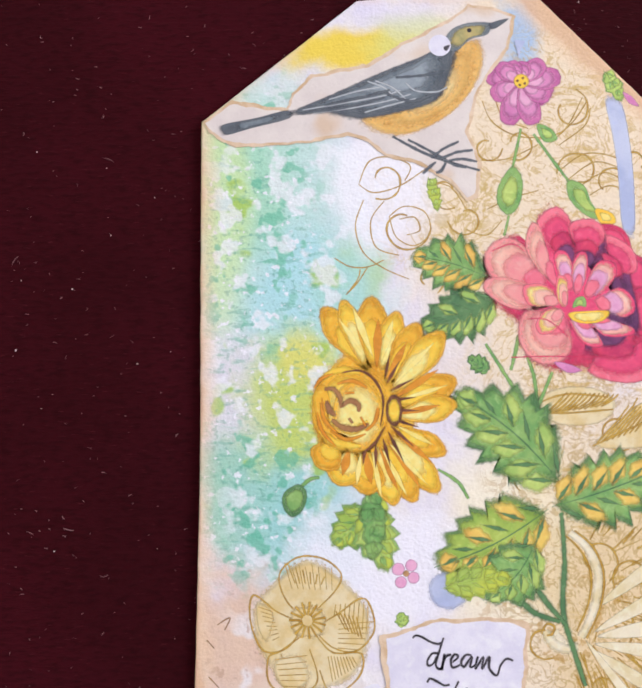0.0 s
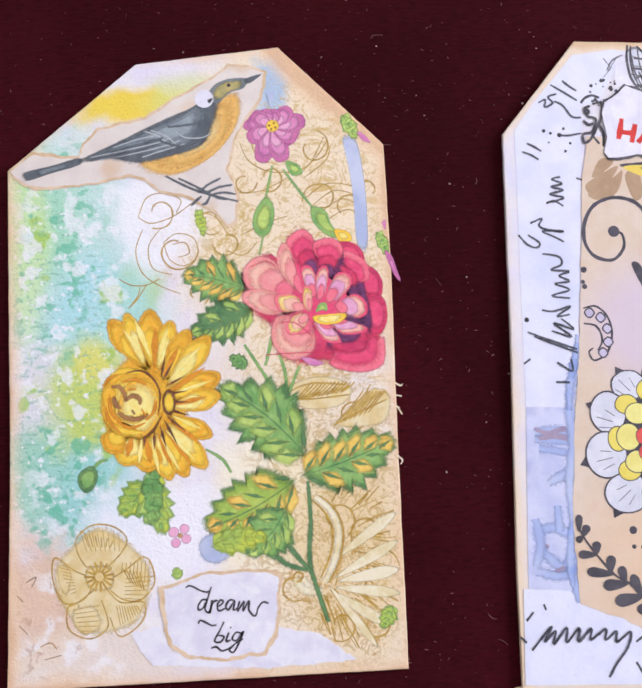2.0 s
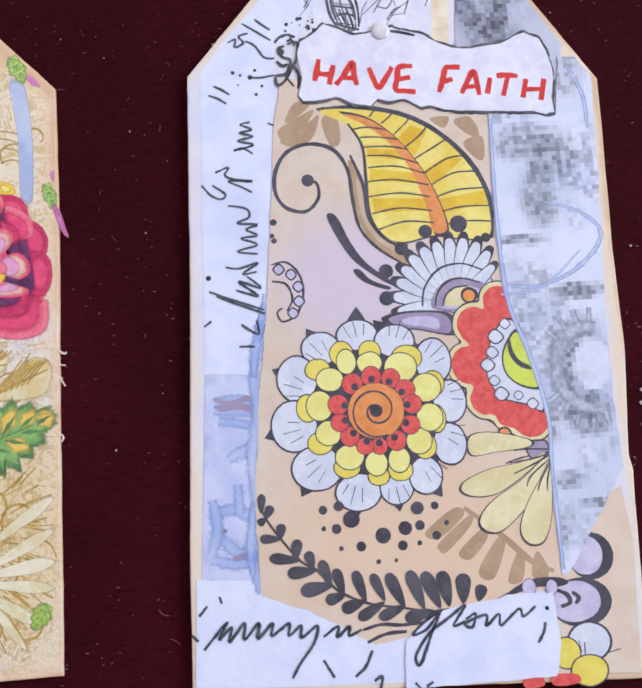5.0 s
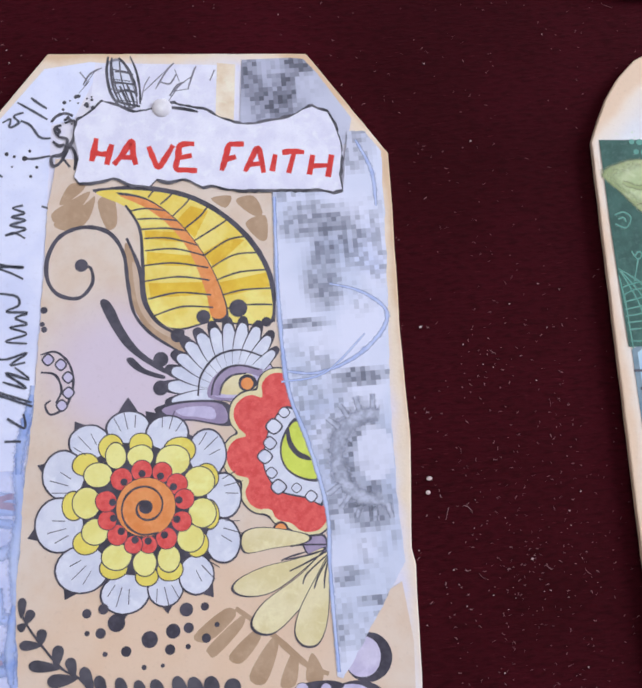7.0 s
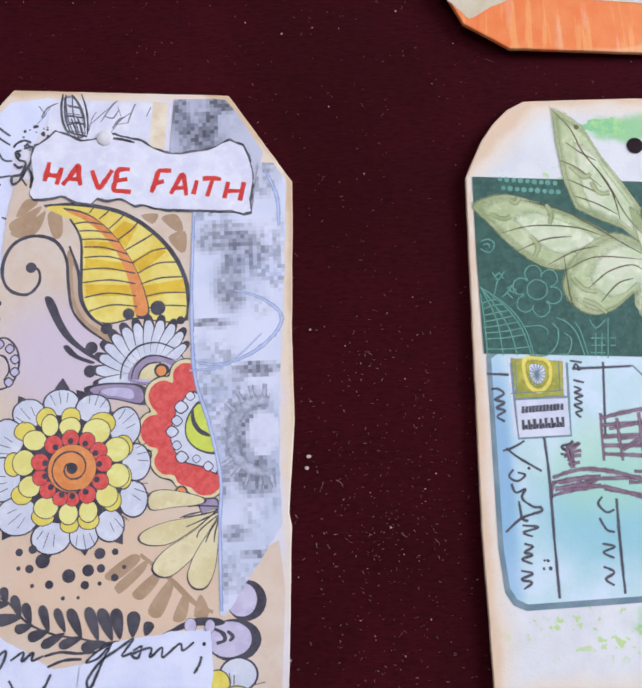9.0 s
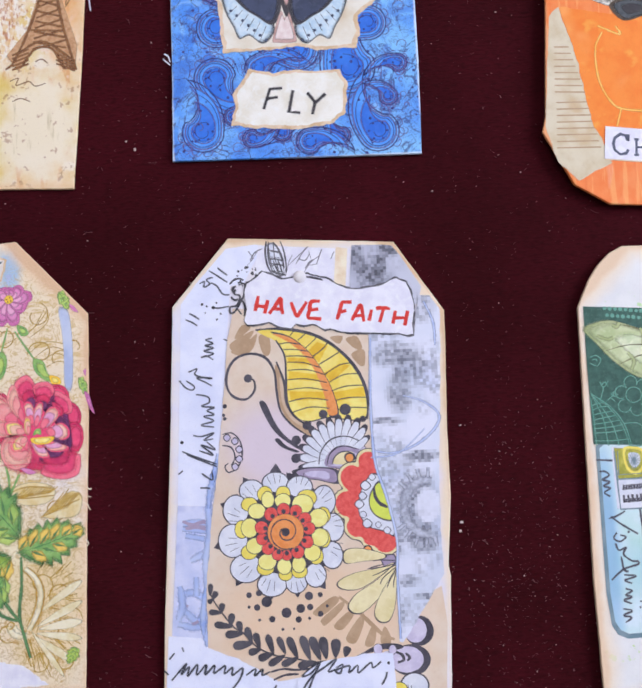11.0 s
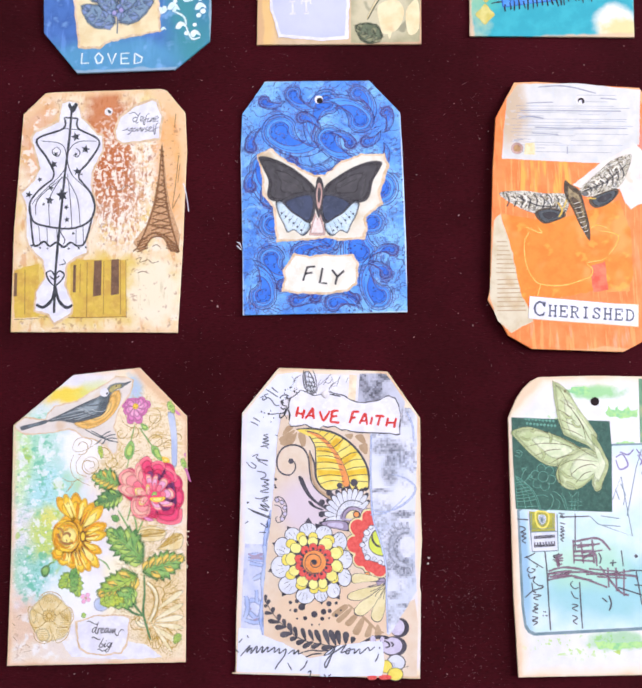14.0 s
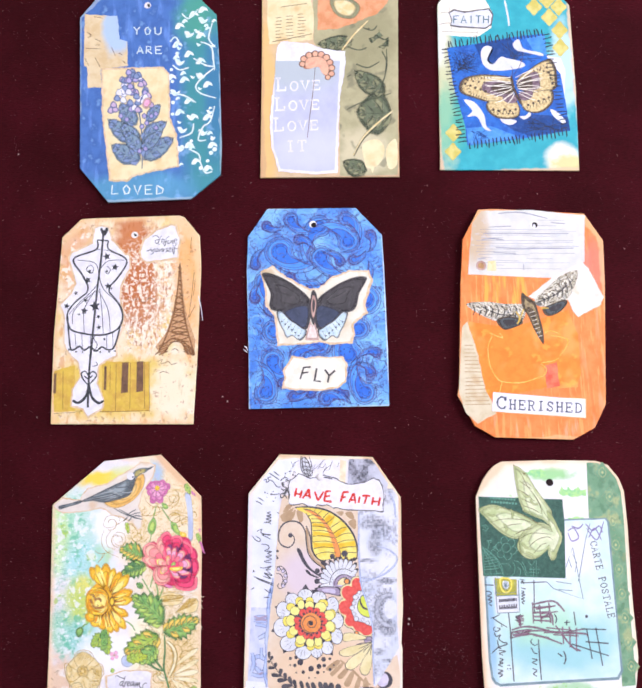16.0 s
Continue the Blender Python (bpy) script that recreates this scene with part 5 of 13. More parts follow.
class Mosaic:
    """A print in coarse square dots, as of an enlarged picture."""

    @staticmethod
    def make(name, light, mid, dark, marks, clear=(), size=0.9):
        n = Nodes(name, 0.6)
        snap = n.add("ShaderNodeVectorMath")
        snap.operation = "SNAP"
        n.put(snap.inputs[0], n.place)
        snap.inputs[1].default_value = (size * MM, size * MM, 1)
        v = snap.outputs[0]
        c = n.mix(n.steps(n.noise(70, 2), 0.35, 0.65), rgb(light), rgb(mid))
        c = n.mix(n.math("MULTIPLY", n.steps(n.noise(30, 3), 0.52, 0.7), 0.6), c, rgb("a9b6dc"))
        flat, n.place = n.place, v
        speckle = n.steps(n.noise(520, 2, v, rough=0.8), 0.40, 0.62)
        for cx, cy, rx, ry, depth in marks:
            # a dark gear, arrow or hatched spot, broken up into squares
            ring = n.math("MULTIPLY", n.blob(cx, cy, rx, ry, 0.7, 160, 1.0), n.math("ADD", n.math("MULTIPLY", speckle, 0.6), 0.4))
            c = n.mix(n.math("MULTIPLY", ring, depth), c, rgb(dark))
        for cx, cy, rx, ry in clear:
            c = n.mix(n.math("MULTIPLY", n.blob(cx, cy, rx, ry, 0.3, 160, 0.5), 0.9), c, rgb(light))
        c = n.mix(n.math("MULTIPLY", n.math("MULTIPLY", speckle, n.steps(n.noise(60, 3, v), 0.46, 0.62)), 0.55), c, rgb(dark))
        n.place = flat
        n.bump(n.noise(900, 3), 0.2, 0.0001)
        return n.done(c)


faith_card = washes("faith_tag_paint", ("e6e0e4", "dcd8ea"), [("d8d4f0", 0.6, ("specks", 40, 0.5, 0.7))],
                    rim=[("ead4b6", 0.9, 41.2, 67.4, 4.8, 20), ("cfa67a", 0.65, 43, 68.6, 2.0, 20, 200, 1.4)])
script_paper = washes("script_paper", ("e4e5f6", "dadcf2"), [("c6cbe8", 0.5, ("specks", 30, 0.55, 0.75))])
blue_paper = washes("blue_stained_paper", ("d2d4ee", "bcc2e4"), [("8f98c8", 0.6, ("specks", 110, 0.55, 0.68)), ("eceaf6", 0.7, ("specks", 60, 0.55, 0.7)), ("7c8fd0", 0.7, ("blob", -22, -10, 3, 30, 0.9, 90, 1.0))])
tan_paper = washes("tan_print_paper", ("dfcdbc", "dac2ac"), [("d6c6d4", 0.9, ("blob", -8, 6, 13, 13, 1.0, 40, 0.6)), ("e4c2a2", 0.7, ("blob", 2, -42, 30, 16, 1.0, 40, 0.6))], relief=0.15)
mosaic = Mosaic.make("mosaic_print", "dedeee", "ccd0e2", "686a78", [(27.2, 31.3, 6.2, 3.4, 0.75), (32.2, 28.0, 5.0, 3.9, 0.7), (28.6, 21.4, 3.7, 5.9, 0.65), (24.3, 11.9, 4.9, 1.0, 0.85), (33.7, 1.4, 5.7, 1.6, 0.95), (32.0, -13.1, 6.0, 9.0, 0.95), (32.5, -22.5, 4.8, 3.4, 0.85), (25.3, -23.4, 2.0, 3.8, 0.6), (28.1, -33.9, 2.7, 1.8, 0.75), (32.3, -38.2, 3.4, 1.1, 0.8), (25.2, -42.5, 1.9, 2.9, 0.55), (37.2, 46.1, 3.4, 5.3, 0.6), (28.1, 17.2, 3.3, 3.3, 0.6)], [(35.1, -12.9, 3.8, 4.8), (34.8, 10.9, 4.5, 3.7)])
mosaic_grey = Mosaic.make("grey_mosaic_print", "c6c6d6", "b0b0c2", "54545f", [(27.5, 63.3, 3.4, 2.0, 0.9), (21.6, 55.9, 3.4, 2.7, 0.9), (24.8, 57.5, 1.7, 4.5, 0.9), (17.9, 61.1, 2.1, 4.1, 0.9)])
outline = paint("403c46", "544f5a", 300, 0.5, name="dark_outline")
taupe = paint("b89a7c", "ae8f70", 200, name="taupe_print")
petal_tan = paint("cbb29a", "c2a68c", 200, name="pale_taupe")
leaf_yellow = [paint(a, b, 160, name="leaf_yellow") for a, b in (("e8c440", "dcae30"), ("f0dc7c", "e8cc58"))]
orange = paint("e6985a", "de8848", 300, name="orange_print")
scarlet = paint("e0605a", "d44c48", 700, name="red_pencil")
lemon = paint("ead868", "e2cc58", 200, name="lemon_print")
pale_lemon = paint("eee694", "e8dc80", 160, name="pale_lemon_print")
garland_ink = paint("45424a", "5c5860", 220, 0.5, name="faded_black_print")
pen = paint("34343e", "565862", 600, 0.5, name="pen_ink", soft=True)
lime = paint("d4dc5c", "c4cc48", 200, name="lime_print")
lilac = paint("cfc6da", "bfb4d0", 200, name="lilac_print")
dusk = paint("a898b0", "9888a4", 200, name="dusk_print")
petal_white = paint("dcdce6", "cfd0de", 200, name="petal_white")
petal_cream = paint("e6d8ac", "dccc98", 200, name="petal_cream")
marker = paint("d8382e", "c82c26", 300, 0.5, name="red_marker")
char = paint("3c3a40", "6a666c", 300, 0.8, name="charred_edge")
wash_blue = paint("a9b4da", "c0c8e4", 700, name="blue_arc_wash", soft=True, mottle=0.8)
cog_grey = paint("9a9cac", "c2c4d4", 900, name="cog_print", soft=True, mottle=0.9)
deep_wash = paint("8ea2d8", "b4c0e4", 300, name="deep_blue_wash", soft=True, mottle=0.7)
blue_ink = paint("a8b6e0", "c4cce8", 100, name="blue_ink", soft=True)


# ---- faith tag ----
PRINT["soft"] = 0
faith_tag = tag_thing("collage_tag", "white tag with a flower print and red handwriting", 144.3, 60.4, 0.4, 43.6)
card(faith_tag, [(-42, -65.1), (-41.3, -41.4), (-38.9, 6), (-37.3, 49), (-20.1, 69.2), (29.6, 66), (43.6, 44.5), (43.5, 38.1), (42.3, 9.2), (42.2, -10.3), (40.3, -29.7), (40.8, -32.4), (38.9, -69.2), (-43.5, -65.4)], faith_card)
sheet(faith_tag, "script_paper", script_paper, [(-34.7, 49.6), (-30.1, 55.6), (-20.8, 66), (-12.1, 66.9), (-9.7, 66.5), (-15.8, 55.2), (-19.9, 54.5), (-21.3, 38.9), (-23.4, 16.1), (-25.4, 1.4), (-28.5, -9.9), (-36.9, -9.3), (-36.5, 2.1)], thick=0.08)
sheet(faith_tag, "blue_paper", blue_paper, [(-36.9, -9.4), (-26.2, -10.1), (-28.9, -47), (-39.3, -45.8)], thick=0.06)
sheet(faith_tag, "script_paper", script_paper, [(-40.3, -45.8), (-28, -47), (-0.2, -53.7), (24.1, -54.1), (21.8, -67.5), (-11.9, -65.8), (-41.4, -64.4)], thick=0.08, label='white paper strip with black handwriting')
strokes(faith_tag, "blue_stain", blue_ink, [[(-35.6, -14.8), (-31.5, -14.4), (-27.1, -15.4)], [(-35.7, -16.1), (-27.7, -17.1)], [(-34.9, -18), (-28.7, -19.3)], [(-33.6, -25.2), (-29.9, -23.7), (-28.3, -25.6)], [(-37, -34.7), (-33.3, -34.1), (-29.9, -35.6)], [(-36.3, -38.2), (-32.1, -42), (-29.3, -39.6)], [(-37.5, -42.5), (-33.1, -43.7), (-29, -42.6)], [(-36.8, -32.1), (-36.2, -37.4), (-37.4, -41.6)], [(-32.1, -29.7), (-32.1, -35)]], 2.6)
strokes(faith_tag, "blue_stain", dusk, [[(-35.6, -13.9), (-32.9, -15), (-29.3, -14.3), (-27.1, -15.4)], [(-34.8, -16), (-30.7, -15.8), (-27.6, -16.7)], [(-36.2, -36.9), (-34.5, -37.9)], [(-33.5, -42.8), (-31.7, -42)]], 1.2)
strokes(faith_tag, "blue_stain", blue_ink, [[(-24.7, 5), (-26.1, -2.3), (-28, -9.9), (-27.8, -16.7), (-29.2, -25.5), (-28.9, -34.4), (-30, -43), (-29.1, -49.1)]], 2.4)
strokes(faith_tag, "blue_stain", deep_wash, [[(-25.1, 3.4), (-26.3, -1.1), (-27.6, -6.2), (-28.0, -10.6)], [(-24.0, 1.4), (-25.8, -3.7)], [(-29.4, -32.9), (-30.3, -40.0), (-30.3, -45.9)]], 2.2, taper=0.5)
strokes(faith_tag, "handwriting", pen, [[(-33.4, 44.9), (-31.6, 44.1), (-30.0, 43.0)], [(-32.3, 46.7), (-30.6, 45.8), (-29.3, 44.8)], [(-26.1, 59.5), (-23.3, 57.6), (-20.6, 55.7)], [(-23.5, 60.3), (-22.1, 59.0), (-20.6, 57.9)], [(-29.0, 55.6), (-27.5, 56.2), (-27.7, 54.6), (-26.0, 55.4), (-26.8, 56.8), (-25.0, 57.4)], [(-25.6, 55.8), (-23.8, 54.7), (-22.1, 52.2), (-20.1, 51.9)], [(-25.3, 48.3), (-23.5, 48.0), (-20.3, 48.4)], [(-25.7, 39.0), (-27.6, 38.6), (-25.5, 37.5), (-27.8, 36.9), (-25.3, 36.1), (-28.2, 35.3), (-25.3, 34.4), (-29.1, 33.4), (-27.4, 33.8), (-25.5, 32.6)], [(-32.9, 29.2), (-30.4, 30.1), (-31.1, 28.6), (-29.4, 27.7), (-25.9, 27.1), (-30.5, 27.4), (-28.1, 26.1), (-26.1, 24.9)], [(-35.6, 26.8), (-33.9, 24.7), (-32.0, 23.9), (-31.3, 24.9), (-33.6, 26.7)]], 0.62, taper=0.25)
strokes(faith_tag, "handwriting", pen, [[(-30.9, 22.5), (-28.9, 22.2), (-27.2, 21.5), (-27.1, 20.0), (-29.3, 19.0), (-25.6, 18.5), (-27.7, 17.7), (-25.7, 16.4), (-28.7, 16.0), (-25.8, 14.6), (-29.6, 13.5), (-25.8, 12.8)], [(-32.0, 10.6), (-29.5, 10.2), (-25.9, 11.1), (-28.9, 9.1), (-26.2, 9.4)], [(-30.3, 6.1), (-26.2, 4.7), (-29.7, 7.7), (-25.6, 6.2), (-28.1, 8.6)], [(-34.0, 5.1), (-30.4, 3.5), (-25.2, 1.3)], [(-22.3, 38.6), (-21.1, 38.1)], [(-35.3, 6.1), (-31.6, 4.5), (-25.3, 2.0)], [(-29.7, -0.5), (-28.2, -1.6), (-26.6, -2.4), (-26.8, 0.1)], [(-30.3, -4.6), (-27.4, -4.8)], [(-36.6, -0.5), (-35.2, 0.5)]], 0.62, taper=0.25)
dots(faith_tag, "ink_dot", black, [(-28.4, 49.3, 0.4), (-25.1, 48.2, 0.5), (-27.5, 46.7, 0.2), (-27.0, 48.7, 0.3), (-22.9, 46.3, 0.3), (-24.1, 44.6, 0.32), (-24.1, 49.6, 0.3), (-35.3, 8.7, 0.5)])
sheet(faith_tag, "stamped_paper", white, [(-11.1, 66.6), (15.5, 64.4), (14.2, 51.2), (-13.1, 54)], thick=0.05)
sheet(faith_tag, "cream_strip", cream, [(12.2, 65.1), (15.7, 64.5), (14.5, 52.1), (11, 52.6)], thick=0.03)
sheet(faith_tag, "mosaic_paper", mosaic_grey, [(17, 65.4), (26.4, 65.2), (28.9, 64.8), (31.2, 61.9), (37.2, 51.9), (35.8, 46.7), (15.3, 48.2)], thick=0.06)
print_paper = sheet(faith_tag, "print_paper", tan_paper, [(-19.3, 47.5), (-2.2, 47.4), (21, 42.8), (20.6, 34.1), (19.5, 17), (20.6, 1.9), (23.3, -11.1), (26.1, -27.5), (25.4, -42.5), (26.7, -50.8), (13.9, -54.6), (2.1, -57.7), (-9.6, -59.4), (-19.6, -53.2), (-29.1, -49.3), (-29.3, -34.3), (-27.6, -16.7), (-25, 1.3), (-22.9, 19.9), (-21, 38.9)], torn=0.4, thick=0.08, label='tan paper scrap printed with outlined flowers and leaves')
corner_print = sheet(faith_tag, "corner_print", tan_paper, [(24.5, -42.6), (31.5, -38.3), (38, -35.1), (39, -45.3), (37.5, -68), (22.2, -67)], thick=0.05)
for x, y, rx, ry in [(30.3, -47.2, 3.7, 4.1), (27.5, -55.1, 5.2, 4.2)]:
    oval(corner_print, "scallop", outline, x + 0.5, y, rx + 0.4, ry, 0.1)
    oval(corner_print, "scallop", lilac, x - 0.5, y + 0.2, rx - 0.5, ry - 0.6, 0.1)
strokes(corner_print, "curl", outline, [[(22.9, -52.3), (25.5, -53.5), (26.0, -55.0), (24.3, -55.6)], [(26.6, -53.2), (27.7, -54.3), (27.0, -55.3)]], 0.9)
oval(corner_print, "petal", petal_white, *(28.7, -62.0, 3.8, 3.2), 0.4)
for x, y, rx, ry in [(24.3, -63.6, 2.5, 2.6), (28.2, -66.9, 3.3, 2.6)]:
    oval(corner_print, "petal", lemon, x, y, rx, ry, 0.25)
strokes(corner_print, "petal_tick", outline, [[(26.8, -61.6), (27.1, -63.7)], [(27.8, -62.0), (27.7, -64.0)], [(31.7, -64.2), (34.2, -63.7)]], 0.3)
shapes(corner_print, "petal", scarlet, [[(16.1, -67.4), (18.2, -66.7), (19.7, -67.4), (19.7, -68.8), (16.6, -69.0)], [(21.1, -67.3), (23.4, -67.0), (26.0, -67.4), (26.1, -68.8), (21.8, -69.0)]])
shapes(print_paper, "ghost_leaf", taupe, [[(-20.5, 36.9), (-17.1, 39.1), (-13.2, 40.8), (-15.3, 37.5), (-19.3, 34.9)], [(-20.2, 34.9), (-14.3, 38.4), (-12.3, 39.7), (-13.6, 35.5), (-16.6, 33.3)], [(-19, 38.7), (-16.8, 42.5), (-14, 41.8), (-17.1, 39.1)], [(-11.9, 38.7), (-9, 39.5), (-8.5, 34.2), (-10.5, 33.3)], [(9.2, 37.8), (13, 38), (11.8, 35.7)], [(13.8, 37), (17.2, 37.7), (18.7, 34.2), (16.8, 33.9)], [(15.3, 32.5), (19.1, 33.7), (19.2, 29.4), (17.7, 29)], [(3.5, -42.7), (9.3, -38.3), (9.5, -40.1), (4.6, -44.5), (3.3, -44)], [(6.8, -44.7), (11.7, -40.7), (12.4, -42.4), (8.9, -46.1)], [(10, -48.4), (14.2, -42.6), (15.4, -44), (12.7, -49.8)], [(15.2, -50.4), (17.5, -45.4), (18.7, -46.4), (17.8, -50.6)], [(1, -40.8), (6.7, -36.8), (8.4, -38.2), (3.5, -42)], [(19.7, -49.9), (21, -45.6), (22.7, -48.4), (22.3, -50.5)]])
strokes(print_paper, "ghost_stem", taupe, [[(8.5, -36.9), (14.3, -41.7), (19.9, -47.3), (23.7, -49.3)]], 1.2)
tinted(print_paper, "leaf", (outline, leaf_yellow[1],), [(-12.7, 41), (-4.2, 40.8), (4.5, 38.6), (11.6, 33.9), (16.7, 27.6), (19.3, 20.8), (19, 13.2), (13.4, 13.1), (7.9, 14), (2.2, 13), (-1.4, 14.2), (-3.9, 18.6), (-4.2, 26.2), (-4.4, 32.9), (-6.8, 37.4)], scales=(1, 0.97), smooth=True)
shapes(print_paper, "leaf_tone", leaf_yellow[0], [[(2.4, 33.8), (5.3, 36.6), (8.5, 35.4), (5.7, 30.3)], [(7.1, 27.3), (11.7, 29.9), (14.9, 29.2), (8.9, 24.3)], [(9.5, 21.4), (18.5, 22.7), (18.9, 20), (10.4, 18.7)], [(-3.3, 28.3), (7, 26.6), (7.6, 24.6), (-3.5, 25.8)], [(-3.3, 22.3), (7.9, 21.7), (8, 19.3), (-3.1, 19.5)], [(-3.5, 32.4), (4.4, 31.5), (5.6, 29.2), (-3.5, 30.9)]], smooth=False)
tinted(print_paper, "midrib", (outline, orange,), [(-8.5, 40.2), (-3, 38.8), (2.5, 34.2), (7.1, 27.3), (9.9, 20.5), (10.9, 14.7), (8.1, 14.4), (7.3, 19.2), (4.7, 27.5), (0.8, 33.5), (-4, 37.7)], scales=(1, 0.95))
strokes(print_paper, "vein", outline, [[(7.2, 26.8), (1.8, 28.5), (-3.6, 28.5)], [(6.3, 28.8), (1, 30.6), (-3.6, 30.9)], [(7.8, 24.4), (1.5, 25.8), (-3.9, 25.7)], [(7.9, 22), (2.2, 23.1), (-4, 22.7)], [(8, 19.2), (1.9, 20.1), (-3.5, 19.3)], [(8.2, 16.8), (2.6, 17.4), (-2.6, 16.1)], [(4.4, 31.8), (0.3, 32.6), (-4.2, 32.7)], [(2.7, 33.9), (-1.4, 34.6), (-4.7, 34.7)], [(0.5, 36), (-3.1, 36.7), (-5.8, 36.4)], [(-2.5, 38.8), (-1.5, 40), (-1, 40.2)], [(-0.3, 37.3), (1.6, 38.8), (2, 39.4)], [(1.9, 34.9), (4.4, 37.1), (5.3, 38.2)], [(4, 32.3), (7, 34.5), (8.6, 36.4)], [(5.6, 29.8), (9.6, 32), (12.1, 33.5)], [(7.2, 26.8), (11.7, 29.4), (15, 29.9)], [(8.4, 24.4), (12.8, 26.5), (17.3, 26.6)], [(9.1, 21.9), (13.4, 23.1), (18.8, 23.2)], [(10, 19), (14, 19.7), (19.2, 19.6)], [(10.7, 16.4), (14.7, 16.8), (19.1, 16.5)]], 0.36, taper=0.1)
strokes(print_paper, "leaf_outline", outline, [[(-12.7, 40.9), (-4.2, 41), (4.6, 38.8), (11.7, 34.1), (16.9, 27.8), (19.5, 20.8), (19.1, 13.2)]], 0.9, taper=0.5)
strokes(print_paper, "leaf_outline", outline, [[(-6.8, 37.6), (-4.4, 32.9), (-4.2, 26.2), (-4.1, 18.6), (-1.4, 13.9), (2.7, 12.7)]], 0.7, taper=0.4)
tinted(print_paper, "curl_fill", (taupe, petal_tan,), [(-7.3, 30.2), (-5.4, 27.2), (-4.6, 19.6), (-1.8, 14.2), (3, 10.6), (2.3, 8.8), (-2.5, 11.9), (-5.8, 16.8), (-7, 22.6)], scales=(1, 0.7))
strokes(print_paper, "curl", outline, [[(-15.2, 26.5), (-13.7, 25.9), (-13.6, 23), (-16.1, 20.5), (-19.8, 21.4), (-21.7, 24.5), (-21.4, 28.8), (-19, 32.5), (-14.6, 33.9), (-10.1, 32.5), (-7.6, 28.3), (-7.1, 22.6), (-6.2, 16.8), (-3.3, 12.7), (1.2, 9.3)], [(-6.9, 31.2), (-4.9, 25.3), (-4.2, 18.6), (-1.4, 14.2), (3.5, 11.3)]], 0.85, taper=0.4)
dots(print_paper, "curl_end", outline, [(-15.4, 26.6, 1.21)])
shapes(print_paper, "drop", outline, [[(-12.3, 19.1), (-11.1, 19.8), (-9.8, 18), (-8.3, 14.2), (-5.4, 9.7), (-0.7, 5.7), (-1.7, 5.5), (-6.9, 9.4), (-9.8, 13.3)], [(-8.1, 8.3), (-6.9, 8.6), (-4.8, 6.4), (-1.3, 4.8), (-2.2, 4.4), (-6.2, 6.1)]])
strokes(print_paper, "shell_motif", outline, [[(-23.4, 10.5), (-20.6, 10.8), (-18.3, 8.3), (-17.8, 4.5), (-19.2, 0.9), (-21.9, -0.5), (-22.9, 1.2), (-21.9, 2.1)], [(-23.5, 7.3), (-20.9, 6.6), (-19.9, 3.8), (-21, 1.5)]], 0.5)
tinted(print_paper, "scallop", (outline, lilac,), [(-23.3, 9.6), (-22, 10.7), (-20.9, 9.4), (-22.2, 8.3)], scales=(1, 0.72))
tinted(print_paper, "scallop", (outline, lilac,), [(-21, 8.5), (-19.8, 9.6), (-18.7, 8.3), (-19.9, 7.2)], scales=(1, 0.72))
tinted(print_paper, "scallop", (outline, lilac,), [(-19.8, 6.1), (-18.6, 7.2), (-17.5, 5.9), (-18.7, 4.8)], scales=(1, 0.72))
tinted(print_paper, "scallop", (outline, lilac,), [(-19.9, 3.3), (-18.6, 4.4), (-17.5, 3.1), (-18.8, 2)], scales=(1, 0.72))
tinted(print_paper, "scallop", (outline, lilac,), [(-21.1, 1.1), (-19.9, 2.2), (-18.8, 0.9), (-20, -0.2)], scales=(1, 0.72))
dots(print_paper, "dot", outline, [(-22.5, 18.7, 0.65), (-22.6, 15.1, 0.55), (-22.9, 16.1, 0.46)])
fan_flower = tinted(print_paper, "fan_flower", (outline, lilac,), [(4.4, 1.2), (5.2, 4.8), (8.2, 7.9), (12, 8.6), (16, 7.3), (18.3, 4.9), (18.4, 0.2), (12, -1.2)], scales=(1, 0.96))
for turn, long, wide in [(172, 13.74, 3.11), (158, 13.56, 3.11), (145, 13.74, 3.11), (132, 13.92, 3.11), (119, 13.74, 3.11), (106, 13.56, 2.93), (93, 13.74, 2.93), (80, 13.74, 2.93), (67, 13.56, 2.93), (54, 12.82, 2.75), (186, 13.01, 2.75), (41, 10.99, 2.38)]:
    tinted(fan_flower, "petal", (outline, petal_white,), petal(11.3, 1.2, turn, long, wide), (11.3, 1.2), scales=(1, 0.9))
tinted(fan_flower, "arc_fill", (dusk, lilac, petal_cream,), [(6.2, 0.3), (7.4, 3.9), (10.8, 5.8), (14.9, 5.1), (16.9, 2.2), (16.2, -0.5), (11.1, -0.7)], scales=(1, 0.85, 0.66))
strokes(fan_flower, "arc", dusk, [[(7.5, 0.5), (8.3, 2.9), (10.3, 4.6), (13, 4.9), (16.2, 3.9)]], 1.6, taper=0.1)
strokes(fan_flower, "arc", outline, [[(4.4, 0.7), (5.2, 4.4), (8.2, 7.7), (12.5, 8.5), (16.5, 7)], [(6.8, 0.6), (7.6, 3.3), (9.8, 5.3), (12.6, 5.6), (15.8, 4.6)], [(8.3, 0.5), (9, 2.5), (10.8, 3.9), (13.4, 4.1)]], 0.45)
tinted(fan_flower, "bud", (outline, orange,), [(12.9, 3.4), (14.7, 3.4), (15.2, 1.8), (13.6, 1.3)], scales=(1, 0.7))
dots(print_paper, "bead_mark", outline, [(-1.9, 7.9, 1.38), (-2.2, 2.7, 1.38), (1.4, 12.1, 1.29), (6.3, 15.2, 1.29), (12.8, 16.3, 1.67), (17.8, 13.3, 0.92)])
